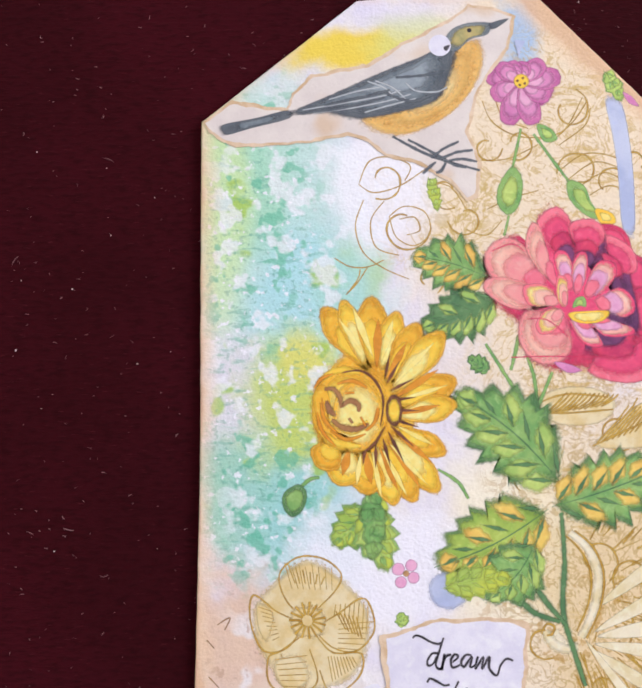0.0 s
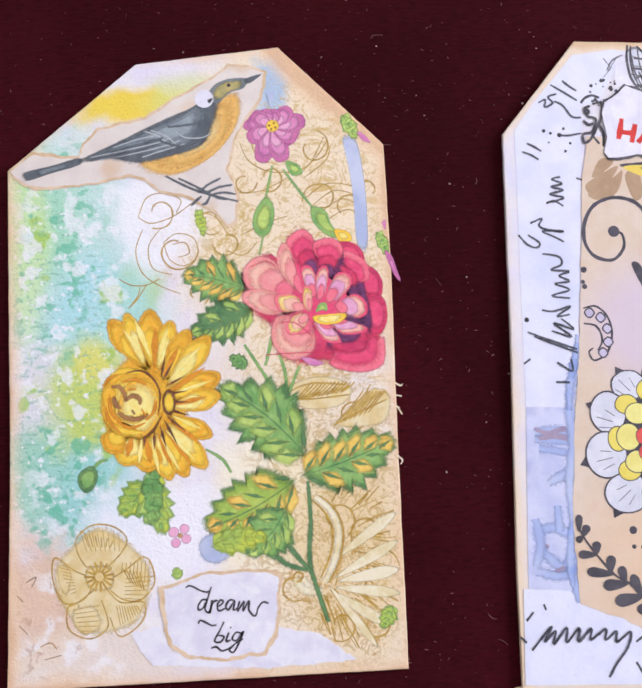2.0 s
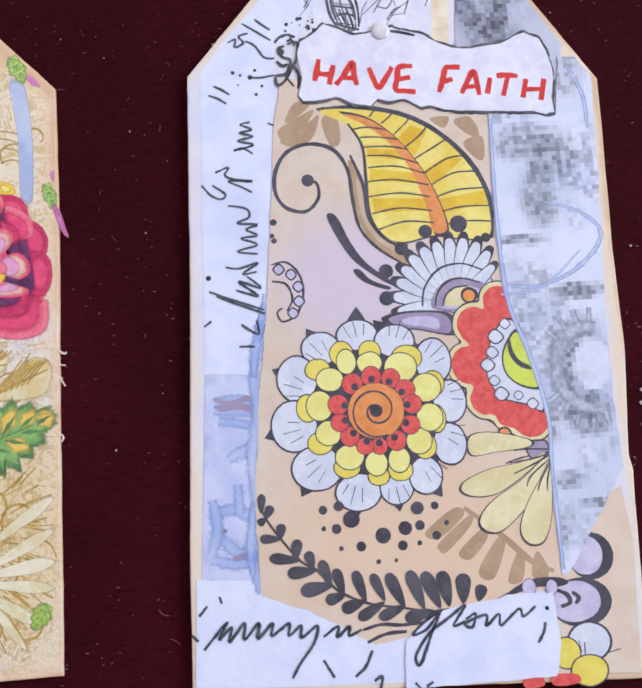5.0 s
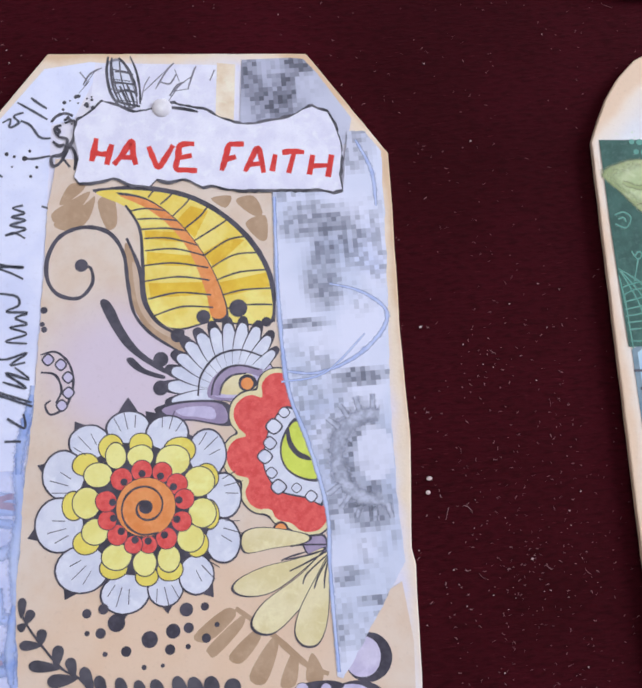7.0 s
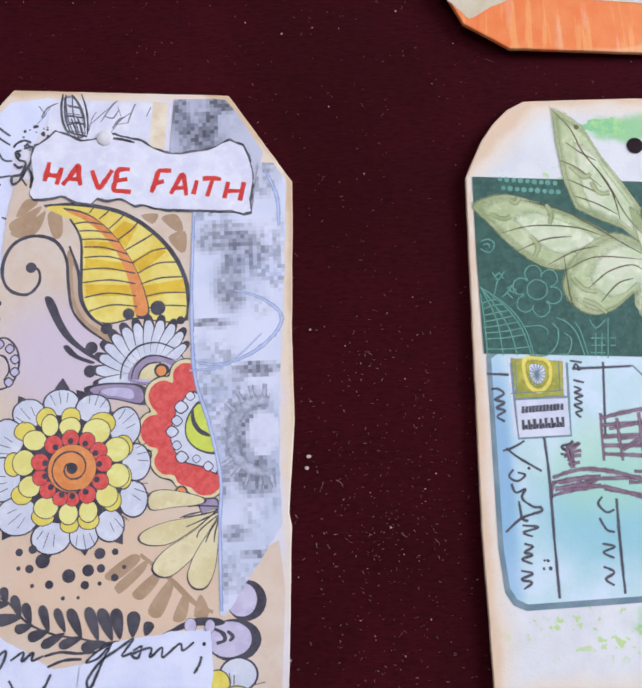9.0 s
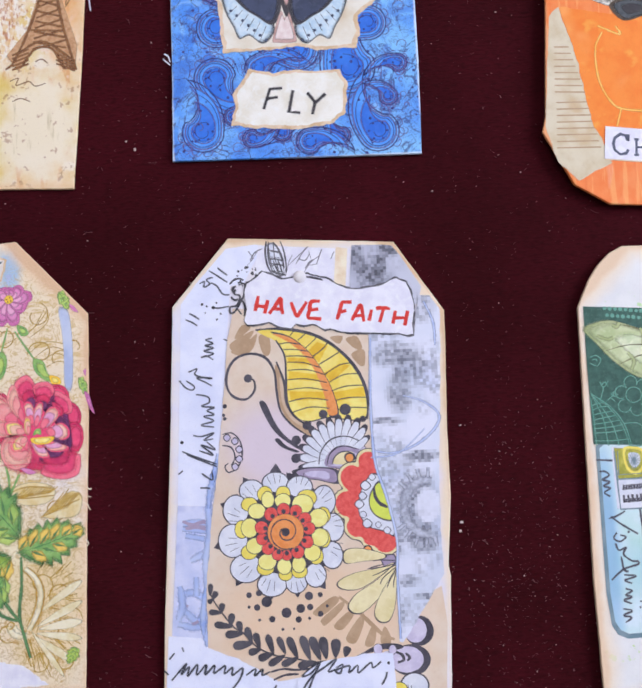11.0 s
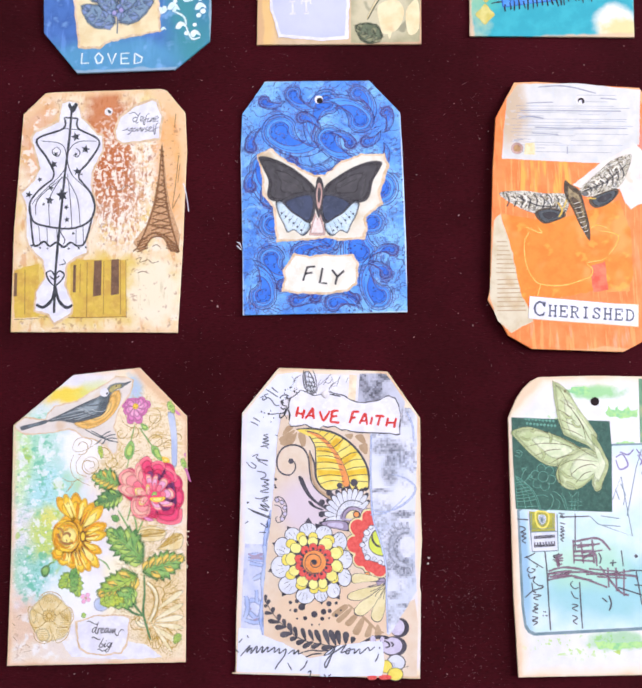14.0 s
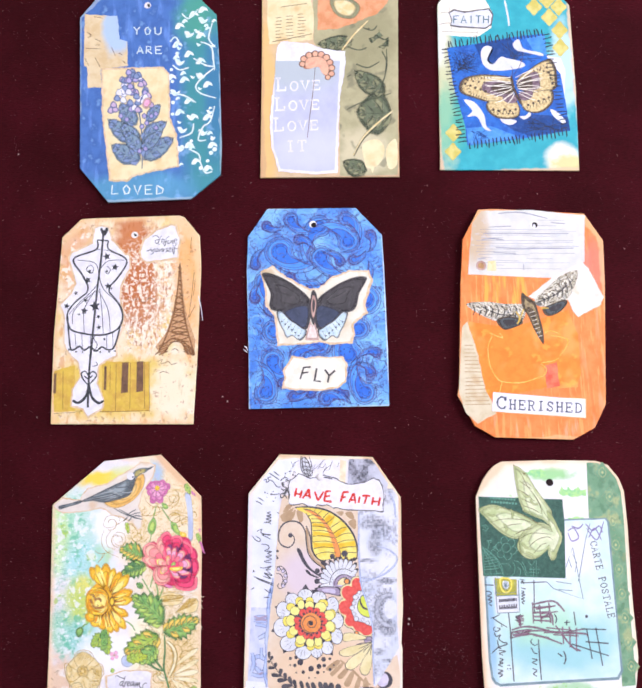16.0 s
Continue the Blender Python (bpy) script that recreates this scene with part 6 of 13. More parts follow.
tinted(print_paper, "band", (outline, dusk, lilac,), [(-3.6, -1), (1.1, 0), (8.4, -0.5), (10.5, -2.5), (9.8, -5.2), (3.5, -3.8), (-1, -3.1)], scales=(1, 0.82, 0.5))
red_flower = tinted(print_paper, "red_flower", (outline,), [(29.2, -11.6), (29.1, -12.2), (29, -12.8), (28.8, -13.5), (28.6, -14), (28.3, -14.6), (28, -15.2), (27.7, -15.7), (27.3, -16.2), (26.8, -16.6), (26.3, -17), (25.8, -17.4), (27.2, -21.1), (27, -23), (26.3, -24.4), (25.3, -25.3), (24.1, -25.9), (22.9, -26.1), (21.6, -26), (20.4, -25.6), (19.3, -24.7), (18.2, -24), (17.1, -23.7), (16.2, -23), (15.4, -22), (14.5, -21.5), (13.3, -21.2), (12.3, -20.6), (11.5, -19.8), (10.9, -18.8), (10.7, -17.6), (10.9, -16.3), (10.6, -15.3), (9.5, -14.5), (8.6, -13.6), (8.1, -12.5), (7.8, -11.4), (7.8, -10.2), (8.1, -9.1), (8.7, -8), (9.6, -7.1), (10.7, -6.4), (9.8, -4.8), (9.5, -3.3), (9.7, -2), (10.3, -0.8), (11.2, 0.1), (12.3, 0.8), (13.6, 1.1), (14.9, 1.3), (15.4, 2.9), (16.4, 4), (17.7, 4.6), (19, 4.8), (20.4, 4.5), (21.8, 3.6), (22.8, 1.6), (23, -3.7), (23.6, -3.9), (24.2, -4.1), (24.8, -4.3), (25.4, -4.6), (25.9, -5), (26.4, -5.4), (26.9, -5.8), (27.4, -6.3), (27.8, -6.8), (28.1, -7.3), (28.4, -7.9), (28.7, -8.5), (28.9, -9.1), (29, -9.7), (29.1, -10.4), (29.2, -11)], scales=(1,))
tinted(red_flower, "petal_rim", (petal_cream,), [(28.9, -11.6), (28.8, -12.2), (28.7, -12.8), (28.6, -13.4), (28.4, -13.9), (28.1, -14.5), (27.8, -15), (27.5, -15.5), (27.1, -16), (26.6, -16.4), (26.2, -16.8), (25.7, -17.2), (26.8, -20.4), (26.8, -22.7), (26.2, -24.1), (25.2, -25), (24.1, -25.6), (22.9, -25.9), (21.6, -25.8), (20.4, -25.3), (19.3, -24.4), (18.3, -23.8), (17.2, -23.4), (16.3, -22.8), (15.6, -21.7), (14.7, -21.2), (13.5, -21), (12.5, -20.4), (11.7, -19.6), (11.1, -18.6), (10.9, -17.4), (11.2, -16.1), (11, -15.1), (9.8, -14.5), (8.9, -13.6), (8.3, -12.5), (8, -11.4), (8.1, -10.2), (8.4, -9.1), (9, -8.1), (9.9, -7.2), (11.1, -6.6), (10.1, -5), (9.8, -3.5), (10, -2.2), (10.5, -1), (11.4, -0.1), (12.5, 0.5), (13.8, 0.8), (15.1, 0.9), (15.6, 2.6), (16.5, 3.8), (17.7, 4.4), (19.1, 4.5), (20.5, 4.2), (21.7, 3.2), (22.3, -3.9), (22.9, -4), (23.5, -4.1), (24.1, -4.3), (24.7, -4.6), (25.3, -4.8), (25.8, -5.2), (26.3, -5.6), (26.7, -6), (27.2, -6.5), (27.5, -6.9), (27.9, -7.5), (28.2, -8), (28.4, -8.6), (28.6, -9.2), (28.8, -9.8), (28.9, -10.4), (28.9, -11)], scales=(1,))
tinted(red_flower, "petal_band", (scarlet,), [(28.1, -11.5), (28.1, -12.1), (28, -12.6), (27.8, -13.1), (27.7, -13.6), (27.4, -14.1), (27.2, -14.6), (26.8, -15.1), (26.5, -15.5), (26.1, -15.9), (25.7, -16.2), (25.3, -16.5), (24.8, -16.8), (26.2, -21.2), (25.8, -23.1), (25, -24.2), (24, -24.9), (22.8, -25.1), (21.6, -25), (20.5, -24.4), (19.5, -23.4), (18.5, -23), (17.5, -22.7), (16.6, -22), (16.1, -20.8), (15.2, -20.4), (14, -20.4), (13, -19.9), (12.2, -19.1), (11.8, -18.2), (11.7, -17), (12.4, -15.5), (12.2, -14.7), (10.7, -14.2), (9.7, -13.4), (9.1, -12.4), (8.8, -11.4), (8.8, -10.3), (9.2, -9.2), (9.8, -8.3), (10.9, -7.6), (12.5, -7.2), (11.3, -5.7), (10.6, -4), (10.6, -2.7), (11.1, -1.5), (11.9, -0.7), (13, -0.1), (14.3, 0), (15.9, -0.5), (16, 1.7), (16.8, 2.9), (17.9, 3.6), (19.2, 3.7), (20.5, 3.2), (21.7, 1.7), (22.3, -4.6), (22.8, -4.7), (23.3, -4.9), (23.9, -5), (24.4, -5.3), (24.9, -5.5), (25.3, -5.8), (25.8, -6.2), (26.2, -6.5), (26.6, -6.9), (26.9, -7.4), (27.2, -7.9), (27.5, -8.3), (27.7, -8.9), (27.9, -9.4), (28, -9.9), (28.1, -10.5), (28.1, -11)], scales=(1,))
tinted(red_flower, "petal_heart", (outline, petal_white,), [(19.4, -2.7), (16.8, -6.1), (15.7, -9.2), (15.1, -12), (15.8, -15), (17.9, -17.8), (22.5, -19.3), (25.5, -20.3), (24.4, -10.1), (22, -3.6)], scales=(1, 0.95))
tinted(red_flower, "eye_disc", (outline, lime,), [(21.9, -4.8), (19.7, -6.7), (18.4, -9.7), (18.7, -12.9), (20.7, -15.2), (23.8, -16.4), (25, -15.6), (24.1, -9.3)], scales=(1, 0.9))
shapes(red_flower, "eye_line", outline, [[(20.3, -6.5), (20.6, -8.7), (21.7, -10.7), (23.4, -11.8), (23.7, -12.6), (21.6, -11.9), (20.1, -10), (19.7, -7.8)]])
tinted(red_flower, "drop", (outline, petal_white,), [(18.5, -3.6), (19.7, -2.5), (20.8, -3.7), (19.6, -4.7)], scales=(1, 0.8))
tinted(red_flower, "drop", (outline, petal_white,), [(16, -5.9), (17.6, -4.4), (19.3, -6.1), (17.5, -7.5)], scales=(1, 0.8))
tinted(red_flower, "drop", (outline, petal_white,), [(15.4, -8.8), (16.7, -7.6), (18, -9), (16.6, -10.2)], scales=(1, 0.8))
tinted(red_flower, "drop", (outline, petal_white,), [(14.1, -11.1), (15.6, -9.8), (17.1, -11.3), (15.5, -12.6)], scales=(1, 0.8))
tinted(red_flower, "drop", (outline, petal_white,), [(15.4, -14.1), (16.6, -13.1), (17.7, -14.3), (16.5, -15.3)], scales=(1, 0.8))
tinted(red_flower, "drop", (outline, petal_white,), [(16.1, -16.7), (17.6, -15.3), (19.2, -16.9), (17.5, -18.2)], scales=(1, 0.8))
tinted(red_flower, "drop", (outline, petal_white,), [(19.8, -17.2), (20.8, -16.3), (21.8, -17.3), (20.7, -18.2)], scales=(1, 0.8))
tinted(red_flower, "drop", (outline, petal_white,), [(22.1, -18.9), (23.3, -17.8), (24.5, -19), (23.2, -20.1)], scales=(1, 0.8))
dots(print_paper, "bud", outline, [(13.4, 2.3, 1.59)])
dots(print_paper, "bud", orange, [(13.4, 2.2, 1.11)])
dots(print_paper, "bud", outline, [(17.4, -24.2, 1.39)])
dots(print_paper, "bud", orange, [(17.4, -24.2, 1.01)])
strokes(print_paper, "fan_line", outline, [[(24.9, -30.1), (21.9, -30.7), (18.8, -32.4)], [(24.9, -30.9), (22.6, -32.2), (20.6, -34.2)], [(25, -31.6), (23.3, -33.8), (22.3, -36.1)], [(22, -28.4), (18.9, -29), (17, -29.6)], [(22.4, -29.6), (19.6, -30.5), (17.3, -31.9)]], 0.35)
tinted(print_paper, "calyx", (outline, dusk,), [(21, -26.1), (23.3, -25.6), (25.4, -26.4), (25.1, -32.4), (23.1, -30.4), (21.4, -28.4)], scales=(1, 0.86))
tinted(print_paper, "petal", (outline, petal_cream,), [(10.4, -24.3), (14.4, -23.5), (22, -25.4), (21.9, -26.9), (15.6, -27.4), (10.6, -27.7)], scales=(1, 0.93))
tinted(print_paper, "petal", (outline, petal_cream,), [(25.3, -27.9), (20.1, -29.4), (13.9, -30.3), (9.1, -32.1), (8, -33.9), (10.4, -35.2), (15, -34.9), (20.7, -31.7)], scales=(1, 0.94))
tinted(print_paper, "petal", (outline, petal_cream,), [(25.5, -28.3), (19.9, -32.4), (13.4, -36.3), (10.8, -39.7), (12.2, -41.7), (15.3, -41.6), (20.2, -37.6), (24.5, -32.8)], scales=(1, 0.94))
tinted(print_paper, "petal", (outline, petal_cream,), [(25.6, -29.3), (23, -32.7), (19.8, -37.6), (18.3, -41.9), (19.6, -44.4), (22.3, -44.4), (24.2, -41), (25.2, -35.1)], scales=(1, 0.94))
strokes(print_paper, "petal_line", outline, [[(25.3, -28.3), (21.7, -29.1), (17.8, -29.5)], [(25.3, -28.7), (20.8, -30.6), (18.4, -31.5)], [(25.5, -29.1), (21.5, -32.1), (20.5, -33.9)], [(25.6, -29.5), (23.4, -32.7), (22.4, -34.9)], [(25.8, -27.6), (21.1, -27.2), (18.8, -27.3)], [(25.6, -29.3), (24.5, -32.8), (24.2, -35)]], 0.35)
big_flower = sheet(print_paper, "big_flower", outline, circle(-6.0, -18.2, 14.5, 28, 15.0), thick=0.003)
for x, y, turn, long, wide in [(-8.4, -3.9, 87, 5.5, 4.7), (-1.5, -5.5, 131, 5.7, 4.9), (-15.4, -6.0, 121, 4.7, 4.0), (-20.1, -11.4, 155, 5.1, 4.3), (-21.2, -20.0, -162, 6.0, 5.1), (-17.6, -27.9, -123, 5.9, 5.0), (-10.4, -32.7, -94, 4.3, 3.7), (-3.4, -32.4, -87, 4.4, 3.7), (2.1, -30.6, -56, 5.0, 4.3), (-17.6, -27.9, -155, 4.7, 4.0)]:
    shapes(big_flower, "petal_tip", outline, [petal(x, y, turn, long * 0.97, wide * 0.75, full=0.5, sharp=1)])
for x, y, rx, ry in [(-8.4, -3.9, 3.6, 2.6), (-1.5, -5.5, 3.5, 2.8), (-15.4, -6.0, 3.3, 2.8), (-20.1, -11.4, 3.4, 4.0), (-21.2, -20.0, 3.9, 4.4), (-17.6, -27.9, 4.3, 3.7), (-10.4, -32.7, 3.9, 3.1), (-3.4, -32.4, 2.8, 2.8), (2.1, -30.6, 2.8, 3.1), (7.1, -25.2, 2.8, 3.6), (7.8, -17.4, 2.8, 3.7), (5.4, -9.7, 3.1, 4.0)]:
    oval(big_flower, "petal", petal_white, x, y, rx * 1.05, ry * 1.05, 0.3)
for x, y, rx, ry in [(-11.6, -7.2, 2.1, 2.2), (-6.3, -7.2, 2.0, 2.0), (0.5, -8.8, 2.8, 2.3), (-16.2, -9.9, 2.3, 1.9), (-18.6, -16.9, 1.9, 2.5), (-16.6, -23.4, 2.3, 2.0), (-12.1, -28.1, 2.4, 1.9), (-6.5, -30.1, 1.9, 1.6), (-2.4, -29.3, 2.2, 1.9), (2.5, -25.3, 2.0, 2.3), (5.1, -20.5, 1.6, 2.5), (5.0, -13.9, 2.0, 2.3)]:
    oval(big_flower, "petal", lemon, x, y, rx, ry, 0.2)
for x, y, rx, ry in [(-10.8, -8.8, 1.8, 2.3), (-6.5, -9.3, 2.3, 2.0), (-0.8, -10.5, 3.0, 2.7), (-14.1, -11.9, 2.5, 2.1), (-16.3, -16.6, 2.4, 2.7), (-15.0, -21.7, 2.3, 2.2), (-11.5, -26.3, 2.6, 2.2), (-6.7, -27.8, 2.0, 2.2), (-2.5, -27.4, 1.9, 2.3), (1.5, -24.3, 2.3, 2.3), (3.8, -20.1, 2.4, 2.5), (3.6, -14.6, 2.7, 2.6)]:
    oval(big_flower, "petal", pale_lemon, x, y, rx, ry, 0.2)
for x, y, rad in [(-6.4, -11.8, 2.0), (-2.8, -12.4, 1.91), (-0.3, -14.7, 2.0), (0.8, -17.4, 1.91), (0.1, -21.2, 1.9), (-2.7, -23.9, 2.0), (-5.9, -24.7, 1.61), (-8.5, -24.5, 1.7), (-11.2, -22.6, 1.9), (-12.8, -19.9, 1.81), (-12.9, -16.6, 2.0), (-10.0, -13.0, 2.11)]:
    oval(big_flower, "petal", scarlet, x, y, rad * 0.9, rad * 0.9, 0.15)
    d = math.hypot(x - -6.0, y - -18.2)
    k = 5.9 / d
    dots(big_flower, "petal_heart", outline, [(-6.0 + (x - -6.0) * k, -18.2 + (y - -18.2) * k, 0.65)])
oval(big_flower, "flower_disc", orange, -6.0, -18.2, 5.2, 5.1, 0.12)
strokes(big_flower, "spiral", outline, [[(-6.0 + (0.3 + 0.25 * i) * math.cos(0.6 * i), -18.2 + (0.3 + 0.25 * i) * math.sin(0.6 * i)) for i in range(20)]], 0.42, taper=0.1)
dots(big_flower, "flower_eye", outline, [(-6.0, -18.2, 1.2)])
# pen ticks that run out from between the yellow petals
for i in range(12):
    turn = radians(-80 + 30 * i)
    for k, (reach, aside) in enumerate(((2.2, -0.09), (3.4, 0.0), (2.6, 0.09))):
        c, s = math.cos(turn + aside), math.sin(turn + aside)
        strokes(big_flower, "petal_tick", outline, [[(-6.0 + 14.2 * c, -18.2 + 14.2 * s), (-6.0 + (14.2 + reach) * math.cos(turn + aside * 1.3), -18.2 + (14.2 + reach) * math.sin(turn + aside * 1.3))]], 0.3, taper=0.5)
dots(print_paper, "dot", outline, [(-6.6, -40.7, 1.42), (-10.7, -42.3, 0.89), (-3.2, -42.7, 0.89), (-7.8, -45.2, 0.44), (-14.3, -42.4, 0.44), (-17.1, -35.4, 0.8), (-14.9, -38.9, 0.89), (-17.2, -38.7, 0.45), (-4.6, -45.2, 0.35), (-0.1, -42.5, 0.45), (0.2, -39.4, 0.89), (-12.1, -37.4, 1.51), (-14.2, -34.9, 0.89), (-2.5, -39.7, 1.25), (3.1, -41.4, 0.8), (0, -36.3, 1.16), (3.2, -36.1, 0.71), (5.1, -39.3, 0.45)])
garland = strokes(print_paper, "garland_stem", garland_ink, [[(-28.4, -33.5), (-27.3, -36.3), (-24.8, -40.1), (-21.7, -44.0), (-18.8, -45.9), (-15.9, -49.2), (-12.5, -51.3), (-8.8, -52.6), (-4.0, -53.5), (0.8, -54.5), (4.9, -54.5)]], 0.5, label="dark printed leaf garland")
for x, y, turn, long, wide in [(-28.2, -35.0, 85, 3.3, 1.5), (-27.5, -36.1, 61, 2.5, 1.7), (-25.1, -39.9, 82, 2.7, 1.8), (-22.7, -43.8, 79, 3.7, 2.0), (-19.6, -45.5, 104, 3.2, 1.9), (-16.7, -48.6, 108, 4.7, 2.0), (-14.5, -50.1, 106, 4.5, 2.0), (-10.7, -51.8, 106, 5.6, 2.0), (-7.3, -51.9, 112, 5.1, 1.9), (-3.9, -53.2, 113, 6.4, 2.3), (-0.4, -53.8, 108, 7.0, 2.4), (2.5, -53.9, 111, 6.8, 2.6), (4.2, -53.7, 99, 6.1, 2.7), (6.8, -53.5, 86, 5.1, 2.9), (9.5, -53.4, 70, 2.9, 2.3)]:
    shapes(garland, "leaflet", garland_ink, [petal(x, y, turn, long, wide, full=0.72)])
for x, y, turn, long, wide in [(-27.5, -36.1, -145, 1.6, 1.5), (-25.1, -39.9, 175, 3.6, 1.7), (-22.1, -43.9, 170, 5.2, 2.0), (-19.3, -45.9, -179, 4.9, 2.3), (-16.5, -48.6, -173, 5.6, 2.6), (-14.3, -50.5, -168, 3.5, 2.1), (-10.9, -51.7, -162, 4.3, 2.3), (-7.5, -52.3, -152, 5.3, 2.1), (-3.8, -53.2, -160, 5.0, 2.1), (1.1, -54.4, -168, 5.1, 2.3), (4.7, -54.5, -165, 5.0, 2.0)]:
    shapes(garland, "leaflet", garland_ink, [petal(x, y, turn, long, wide, full=0.72)])
shapes(print_paper, "scallop_band", outline, [[(12.8, -53.4), (15.1, -52.3), (17.4, -51.1), (20.4, -50.3), (24.5, -50.5), (26.2, -51.5), (24.4, -52.1), (20.4, -51.9), (17.3, -52.5)]])
for x, y, rx, ry in [(18.9, -51.8, 1.2, 1.5), (23.0, -52.1, 1.0, 1.3)]:
    oval(print_paper, "scallop", lilac, x, y, rx, ry, 0.1)
strokes(print_paper, "scallop_line", outline, [[(-11.6, -56.7), (-8.2, -56.0), (-4.5, -56.4), (-0.7, -56.2)], [(-10.9, -58.9), (-7.5, -57.7), (-3.8, -57.6)]], 0.7)
sheet(faith_tag, "script_paper", script_paper, [(-4.2, -59.1), (0.0, -56.2), (3.1, -54.4), (6.8, -53.9), (12.1, -53.4), (15.1, -52.7), (23.1, -53.0), (23.4, -57.8), (23.5, -62.1), (22.3, -67.3), (7.0, -67.4), (-4.9, -67.2)], torn=0.3, thick=0.08, label="white paper strip with black handwriting")
strokes(faith_tag, "handwriting", pen, [[(-39.6, -57.8), (-37.6, -55.7), (-35.3, -53.4), (-36.9, -56.3), (-34.6, -54.3), (-35.1, -56.8), (-32.3, -53.8), (-32.5, -56.6), (-29.8, -54.0), (-30.1, -56.6), (-27.4, -54.2), (-27.6, -56.3), (-24.5, -54.5), (-24.7, -56.6), (-22.4, -55.0), (-22.5, -57.1), (-19.6, -55.3), (-20.3, -58.1), (-22.9, -61.3), (-24.5, -63.8)], [(-18.6, -57.3), (-15.9, -55.7), (-16.2, -57.5), (-13.9, -55.9), (-14.1, -57.5), (-11.8, -56.6)], [(-40.2, -52.1), (-38.7, -50.4)], [(-36.5, -49.0), (-36.1, -50.2)], [(-41.7, -55.1), (-40.5, -56.3)], [(-18.9, -61.2), (-17.2, -64.3)], [(-10.2, -60.3), (-11.5, -62.8), (-13.5, -64.5)], [(-10.2, -65.5), (-8.8, -64.8), (-9.4, -67.5)], [(-3.1, -66.3), (-2.2, -67.3)], [(-1.2, -67.1), (0.1, -66.4)]], 0.72, taper=0.2)
strokes(faith_tag, "handwriting", pen, [[(1.7, -54.5), (-1.5, -56.9), (-2.8, -58.3), (-0.2, -57.4), (2.3, -54.8), (0.4, -58.5), (-1.9, -63.3), (-2.6, -61.8), (0.1, -58.2), (3.1, -56.3), (7.0, -53.9), (4.6, -57.2), (6.7, -56.7)], [(6.9, -56.4), (8.7, -55.5), (7.9, -57.8), (6.7, -57.0), (10.6, -55.9), (10.4, -57.8), (12.9, -55.9), (13.1, -57.9), (16.6, -55.3), (17.3, -56.7), (19.6, -55.1)], [(21.1, -58.0), (20.6, -59.7), (19.5, -61.4)]], 0.72, taper=0.2)
dots(faith_tag, "ink_dot", black, [(21.7, -55.6, 0.4)])
sheet(faith_tag, "mosaic_paper", mosaic, [(21, 38.1), (34.1, 37.1), (36.1, 49.3), (39.5, 49.1), (42.3, 44.8), (41.1, 22.7), (39.2, -2.1), (38.6, -21.8), (38.9, -31.8), (32.2, -41.7), (26.2, -50.3), (25.1, -49.9), (25.4, -32.1), (25.9, -21.5), (23.5, -8.7), (20.7, 1.1), (20, 16)], torn=0.35, thick=0.1, label='pale blue paper with a coarse grey mosaic print')
strokes(faith_tag, "torn_blue_edge", blue_ink, [[(21.1, 37.2), (20.3, 17.6), (20.7, 1.1), (23.6, -9.5), (25.9, -21.5), (25.5, -32.1), (25.5, -49.2)]], 1.0)
strokes(faith_tag, "blue_arc", wash_blue, [[(37.5, 47.4), (40.0, 41.0), (40.2, 34.0)], [(30.0, 19.6), (35.6, 17.7), (40.0, 13.9), (38.8, 9.8), (33.4, 5.4), (26.6, 3.1), (20.9, 3.8)]], 1.0, taper=0.5)
# a faded cog printed on the torn blue paper, cut off by its edge
strokes(faith_tag, "cog_rim", cog_grey, [[(35.1 + 6.6 * math.cos(radians(a)), -12.9 + 7.6 * math.sin(radians(a))) for a in range(75, 290, 12)]], 3.4, taper=0.1)
for a in range(85, 285, 18):
    c, k = math.cos(radians(a)), math.sin(radians(a))
    if 35.1 + 10.5 * c > 25.5:
        strokes(faith_tag, "cog_tooth", cog_grey, [[(35.1 + 7.6 * c, -12.9 + 8.7 * k), (35.1 + 10.2 * c, -12.9 + 11.4 * k)]], 1.3, taper=0.1)
strokes(faith_tag, "pencil_line", blue_ink, [[(19.6, 2), (27.7, 3), (35.7, 9.7)]], 0.5)
stamped_wing = tinted(faith_tag, "stamped_wing", (grey, petal_white, petal_white,), [(-9.1, 66.2), (-6.5, 67.2), (-4.8, 64.4), (-3.8, 60.3), (-3.5, 57.3), (-5.7, 56.7), (-8, 58.6), (-9.1, 61.7)], scales=(1, 0.9, 0.72))
strokes(stamped_wing, "wing_cell", char, [[(-7.9, 65.1), (-5.6, 64.4)], [(-8.5, 63.1), (-4.6, 62.4)], [(-8.5, 61.1), (-4, 60.1)], [(-7.8, 58.8), (-3.7, 58.1)], [(-6.5, 66.7), (-6.2, 62.5), (-4.7, 57.4)], [(-7.9, 65.6), (-7.5, 61.6), (-5.7, 57)]], 0.35)
